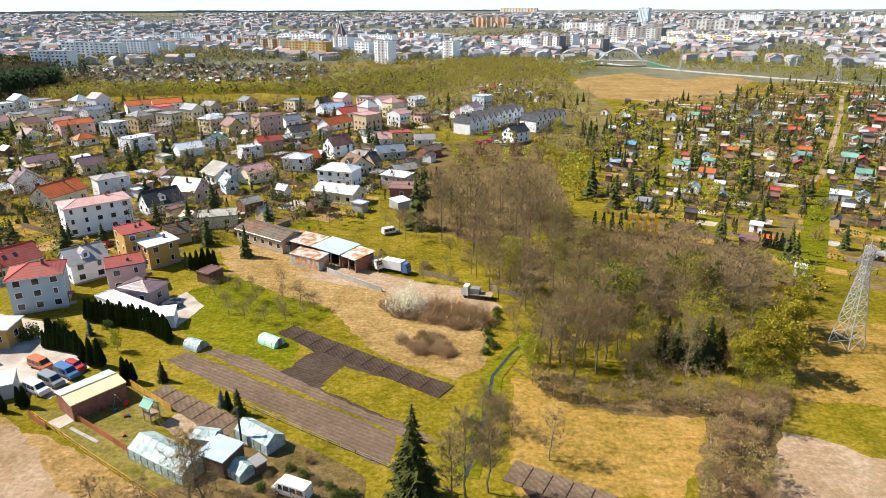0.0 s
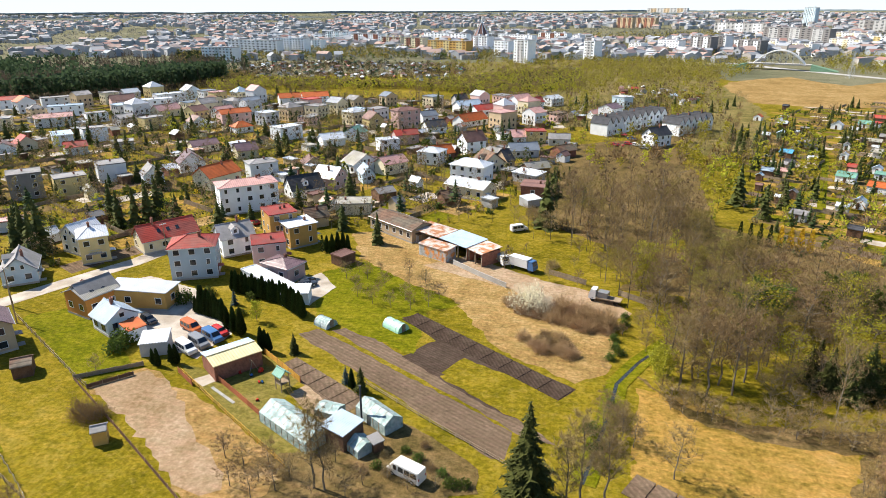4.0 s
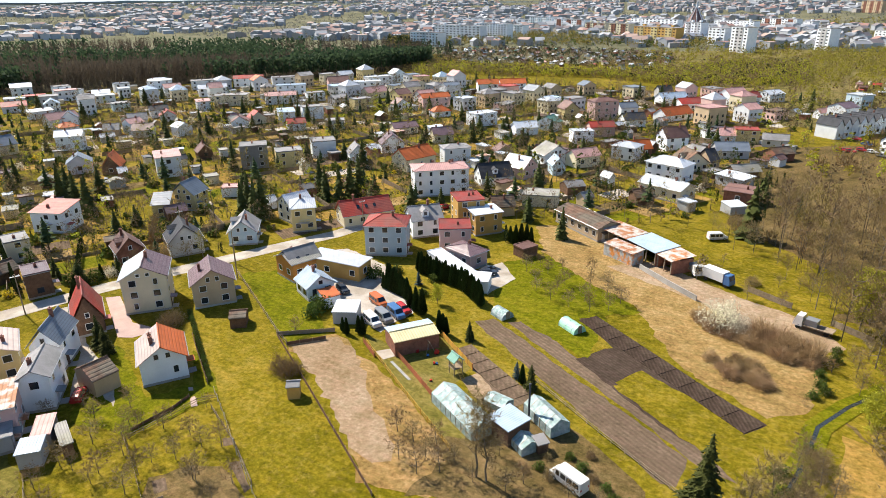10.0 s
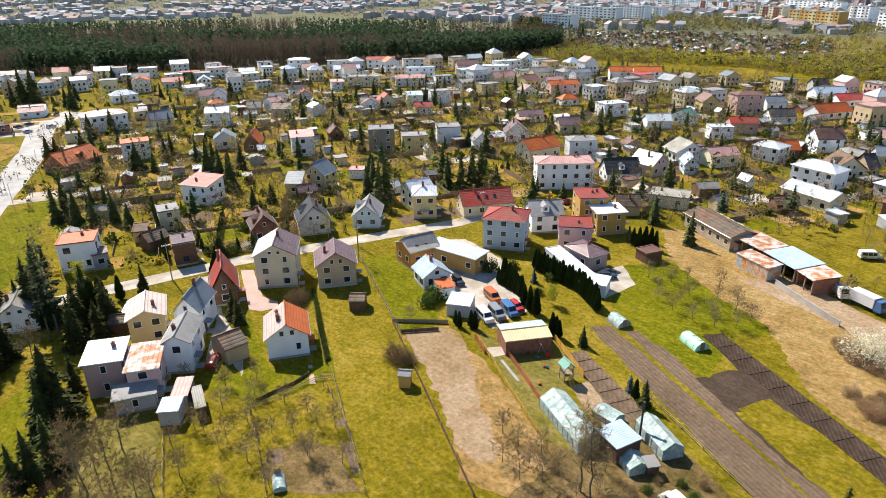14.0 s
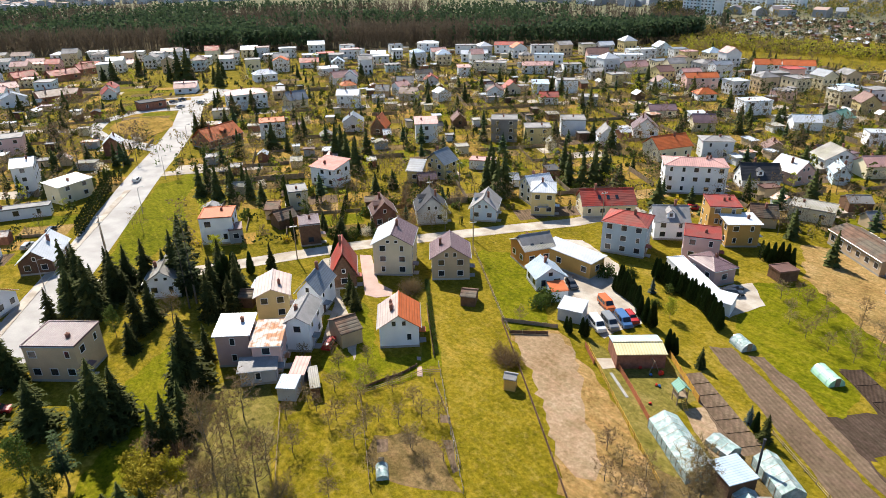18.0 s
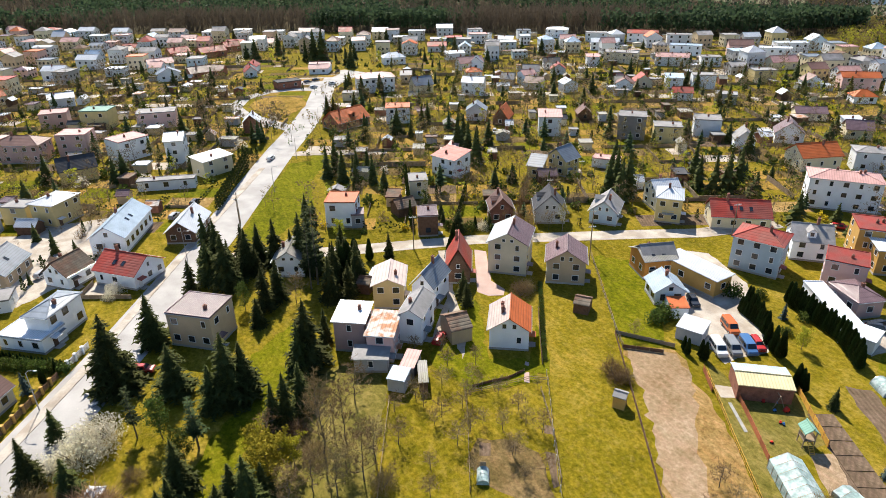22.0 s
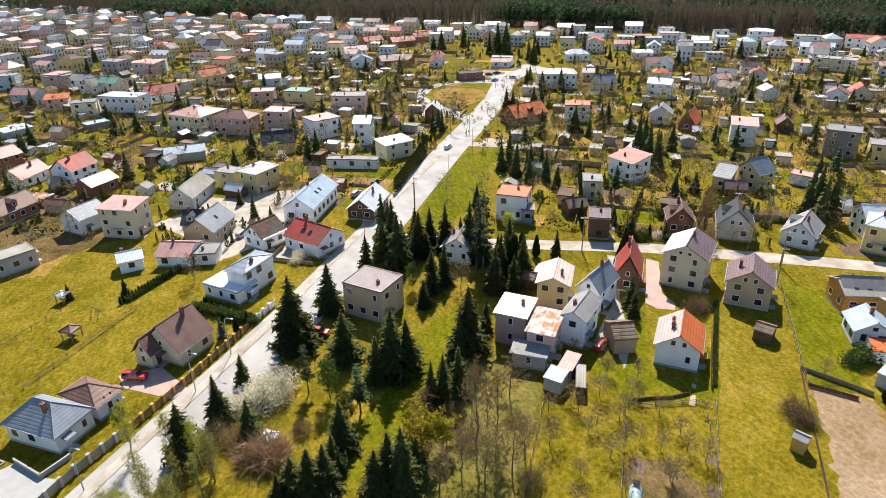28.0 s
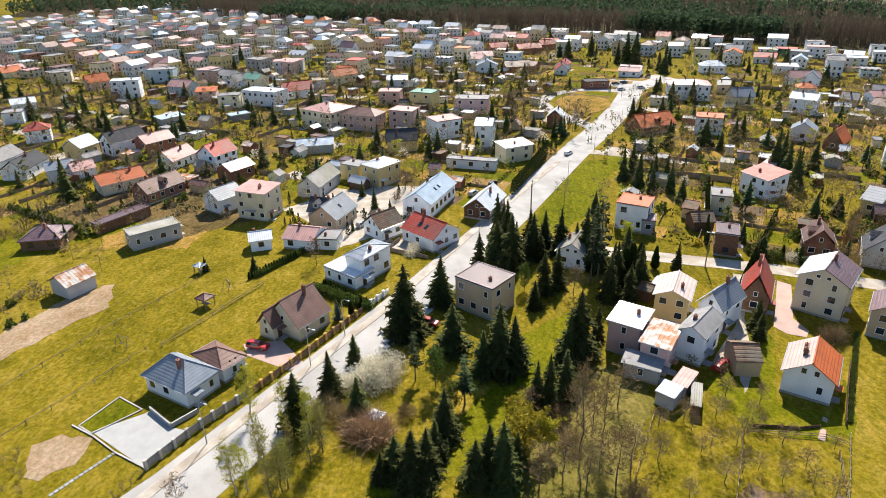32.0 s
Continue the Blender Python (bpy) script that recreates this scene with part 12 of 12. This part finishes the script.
# ---- greenhouses and sheds by the fields ----
polytunnel(-47.0, 105.8, -26.4, 3.6, 1.5, FOIL, "small pale film tunnel greenhouse")
polytunnel(-33.0, 107.3, -32.3, 4.6, 1.5, material("green_film", (0.36, 0.62, 0.46), 0.3, 0.15, 1.2, 3, 0.2), "green film tunnel on the grass")
polytunnel(-62.7, 37.7, 148.7, 2.7, 0.9, FOIL, "low film tunnel in a garden")
greenhouse(-38.8, 73.0, -30.4, 11.6, 4.5, 1.7, 1.3, "long greenhouse with sagging pale green film")
greenhouse(-27.2, 77.7, -34.4, 7.1, 3.4, 1.7, 1.1, "pale film greenhouse beside the field")
greenhouse(-27.7, 70.8, -35.4, 3.0, 3.2, 1.2, 0.8, "small lean-to glasshouse with white bars")
shed(-31.0, 72.4, -25.1, 4.7, 4.4, 2.8, "m", 0.3, "blue", "wood", "plank shed with a pale sheet-metal roof")
shed(-25.7, 71.4, 49.4, 1.9, 2.0, 1.6, "m", 0.3, "grey", "wood", "small grey lean-to of old boards")
greenhouse(-35.3, 78.2, -10.6, 3.8, 3.0, 1.0, 0.6, "low cold frame covered in crumpled film")
tagged(part("chimney_pipe", pipe_mesh(6.5, 0.16), ROOF["dark"], m=at(-29.6, 76.7)), "tall black metal chimney pipe beside a shed", "chimney")
TOY_RED = material("red_plastic", (0.55, 0.035, 0.02), 0.4, 0.1, 1, 3, 0.02)
TOY_BLUE = material("blue_plastic", (0.04, 0.16, 0.42), 0.4, 0.1, 1, 3, 0.02)
def toy(kind, x, y, w, h, mat):
    """A plastic garden toy: a rounded body on two rollers."""
    top = new(kind)
    top.matrix_basis = at(x, y, 0.02, (x * 37) % 180)
    B = Mesh()
    loft(B, [[(u * w, -v * w * 0.32, 0.12), (u * w, v * w * 0.32, 0.12), (u * w, v * w * 0.26, 0.12 + q * h), (u * w, -v * w * 0.26, 0.12 + q * h)] for u, v, q in ((-0.5, 0.8, 0.45), (-0.3, 1, 0.6), (0.0, 1, 1.0), (0.25, 1, 0.95), (0.5, 0.8, 0.35))])
    part("body", B, mat, top)
    for u in (-0.3, 0.3):
        R = Mesh(); R.rod((u * w, -w * 0.36, 0.12), (u * w, w * 0.36, 0.12), 0.12, 0.12, 8)
        part("roller", R, BLACK, top)
    tagged(top, "bright plastic toy lying on the play lawn", "toy", "garden toys")


toy("toy_car", -54.8, 85.9, 0.90, 0.50, TOY_RED)
toy("toy_slide", -51.4, 87.0, 1.00, 0.70, TOY_RED)
toy("toy_box", -52.3, 85.4, 0.50, 0.40, TOY_BLUE)
toy("toy_car", -50.1, 83.8, 0.50, 0.35, TOY_RED)
toy("toy_box", -49.6, 83.9, 0.50, 0.35, TOY_BLUE)
toy("toy_car", -47.9, 78.9, 0.50, 0.30, TOY_RED)
toy("toy_box", -54.6, 86.8, 0.60, 0.50, FRAME)
stepping_stones(-56.9, 80.8, -51.5, 77.7, 12)
swing(-53.7, 87.3, 150)
play_tower(-45.4, 83.0, 150)
vegetable_beds(-31.6, 112.7, 0.4, 90.3, 4.2, 9, SOIL)
vegetable_beds(9.0, 71.4, 21.7, 64.2, 4.6, 5, SOIL_PALE)
vegetable_beds(-48.5, 91.1, -33.0, 81.7, 4.0, 6, SOIL_PALE)
# ---- masts, lamps and poles ----
pylon(76.3, 105.9, 20, 21.5, "grey lattice power pylon standing in the dry meadow")
pylon(331.4, 549.1, 20, 26, "distant grey lattice power pylon")
pylon(231.4, 640.4, 20, 24, "distant slender lattice mast")
street_lamp(-100.0, -23.3, 60)
street_lamp(-109.6, -18.3, 60)
street_lamp(-81.1, -35.8, 60)
street_lamp(-153.9, 10.9, 60)
street_lamp(-189.7, 40.9, 60)
street_lamp(-217.5, 55.8, 60)
street_lamp(-255.5, 76.1, 60)
street_lamp(-238.9, 60.2, 60)
utility_pole(-166.8, 26.0, 70)
utility_pole(-133.5, 60.7, 70)
utility_pole(-146.1, 122.0, 70)
utility_pole(-137.9, 104.3, 70)
utility_pole(-115.0, 100.3, 70)
utility_pole(-108.0, 94.1, 70)
utility_pole(-100.7, 133.3, 70)
utility_pole(-170.7, 26.8, 70)
gazebo(-122.6, -48.6, 60, 3.0, 2.1, "brown", "small brown-roofed wooden gazebo on the grass")
gazebo(-138.1, -54.7, 60, 2.2, 1.9, "white", "small white garden shelter")
gazebo(-84.3, -10.7, 60, 2.4, 1.6, "white", "white-roofed garden shelter under trees")
swing(-129.8, -45.9, 40)
swing(-108.5, -59.7, 70)
stepping_stones(-72.2, -54.3, -79.8, -49.1, 14)
# ---- fences and garden walls ----
fence([(-81.5, 78.4), (-60.2, 64.8), (-41.5, 52.7)], "low dark board fence along the paddock", 0.9, 2.4, TIMBER, WALL["wood"], solid=True)
fence([(-81.5, 78.4), (-72.7, 84.8)], "low grey board fence at the paddock end", 0.9, 2.4, TIMBER, solid=True)
fence([(-64.7, 84.0), (-50.8, 74.4), (-36.8, 65.1)], "yellow wooden post and rail fence", 1.1, 2.4, YELLOW_TIMBER)
fence([(-65.2, 83.9), (-60.6, 80.7)], "short red-brown board fence", 1.2, 2.0, RED_TIMBER, solid=True)
fence([(-58.7, 84.0), (-52.0, 79.6), (-45.7, 75.3)], "red-brown close board fence", 1.2, 2.0, RED_TIMBER, solid=True)
fence([(-54.4, 93.5), (-43.3, 85.2)], "orange-brown close board fence", 1.3, 2.0, RED_TIMBER, YELLOW_TIMBER, solid=True)
fence([(-5.0, 140.4), (3.5, 135.7)], "grey board fence of the depot", 1.4, 2.2, TIMBER, solid=True)
fence([(10.4, 131.5), (17.0, 127.0)], "grey board fence of the depot", 1.4, 2.2, TIMBER, solid=True)
fence([(-32.2, 86.8), (-19.6, 78.9), (-5.9, 70.8)], "low rustic pole fence beside the field", 0.8, 2.6, TIMBER)
fence([(-110.9, 96.7), (-81.3, 78.7), (-77.3, 76.5)], "wire fence on thin posts", 1.2, 2.6, TIMBER)
fence([(-77.3, 76.5), (-72.4, 81.7)], "low dark board fence across the plot", 0.8, 2.4, TIMBER, WALL["wood"], solid=True)
fence([(-79.5, 45.2), (-77.8, 56.2), (-75.9, 58.6)], "low wooden garden fence", 0.8, 2.4, TIMBER)
fence([(-65.7, 22.9), (-74.3, 27.4), (-84.2, 32.7)], "garden fence of old posts", 1.0, 2.8, TIMBER)
fence([(-61.3, 34.8), (-75.6, 42.6), (-80.6, 44.9)], "garden fence of old posts", 1.0, 2.8, TIMBER)
fence([(-74.3, 56.0), (-65.0, 51.7), (-56.7, 46.8)], "garden fence of old posts", 1.0, 2.8, TIMBER)
fence([(-83.3, -67.9), (-93.9, -61.6), (-106.3, -54.7)], "wire pasture fence on wooden posts", 1.1, 3.6, TIMBER, rails=1)
fence([(-95.7, -75.2), (-112.8, -66.4), (-133.8, -54.0)], "wire pasture fence on wooden posts", 1.1, 3.6, TIMBER, rails=1)
fence([(-107.7, -52.4), (-118.6, -46.1), (-131.1, -38.9)], "low garden fence on wooden posts", 1.0, 3.0, TIMBER)
fence([(-209.4, -24.5), (-223.3, -15.9)], "grey wire fence on posts", 1.2, 2.6, STEEL)
panel_fence([(-76.3, -42.9), (-84.8, -37.8), (-92.1, -32.2)], "dark grey panel fence beside the street", 1.5, CONCRETE, WALL["dark"], 2.6)
panel_fence([(-92.6, -32.0), (-102.3, -25.5), (-118.2, -15.5)], "fence of ochre brick posts with dark panels", 1.3, WALL["ochre"], WALL["wood"], 2.4)
panel_fence([(-120.4, -14.1), (-125.8, -10.5)], "white gate and fence of the villa", 1.4, WALL["white"], STEEL, 2.2)
solid_wall([(-86.3, -58.4), (-83.7, -54.0), (-80.0, -49.1), (-76.3, -42.9)], 0.14, CONCRETE, "low pale retaining wall round the terrace")
solid_wall([(-89.3, -47.4), (-85.0, -42.5), (-88.4, -39.5)], 0.8, SLAB, "grey terrace wall of the bungalow", 0.2)
solid_wall([(-86.1, -57.3), (-93.0, -53.9), (-89.6, -48.8), (-86.2, -52.3), (-84.3, -54.5), (-86.1, -57.3)], 0.12, CONCRETE, "pale kerb framing the small lawn", 0.14)
solid_wall([(-28.3, 142.1), (-20.9, 135.9), (-14.0, 130.6)], 1.2, CONCRETE, "concrete boundary wall of the depot")
fence([(-80.7, 46.5), (-80.3, 50.2), (-79.8, 53.2), (-80.1, 56.6)], "low dark picket fence below the white house", 0.6, 2.2, TIMBER, WALL["wood"], solid=True)
fence([(-77.4, 59.4), (-70.6, 55.2), (-62.8, 50.1), (-55.5, 45.7), (-52.7, 44.0)], "thin wire fence on grey posts along the pasture", 1.2, 2.6, STEEL, TIMBER, rails=1)
fence([(-94.8, 70.1), (-89.1, 66.3), (-83.9, 62.9), (-80.3, 60.6)], "dense dark fence overgrown with ivy", 1.3, 2.0, TIMBER, WALL["wood"], solid=True)
# ---- water and far landmarks ----
WATER = material("creek_water", (0.03, 0.035, 0.03), 0.06, 0.2, 2, 2, 0.05, spec=0.6)
band("creek", [(18.8, 112.0), (12.6, 103.1), (8.5, 95.3), (6.9, 85.8), (4.6, 76.4), (3.0, 69.9)], 0.6, WATER, 0.09, "narrow dark creek", "water")
band("creek_bank", [(18.8, 112.0), (12.6, 103.1), (8.5, 95.3), (6.9, 85.8), (4.6, 76.4), (3.0, 69.9)], 3.6, LAWN, 0.085, "lush green creek bank", "ground")
church(-149.4, 978.0, 48, 26)
arch_bridge(193.8, 721.9, -20, 48)
band("track", [(135.5, 226.9), (142.5, 233.5), (164.0, 266.1), (196.3, 317.1), (231.6, 372.9), (289.0, 468.8)], 2.6, DIRT, 0.07, "sandy track through the allotments", "road")
band("track", [(89.4, 143.3), (115.1, 185.7), (139.8, 226.6), (190.4, 305.2), (295.0, 477.2)], 7.0, LAWN, 0.065, "grassy strip under the power line", "ground")
band("track", [(71.2, 198.1), (101.1, 288.2), (120.3, 374.7)], 2.5, LAWN, 0.065, "grassy path between allotments", "ground")
far_houses()
far_plants()
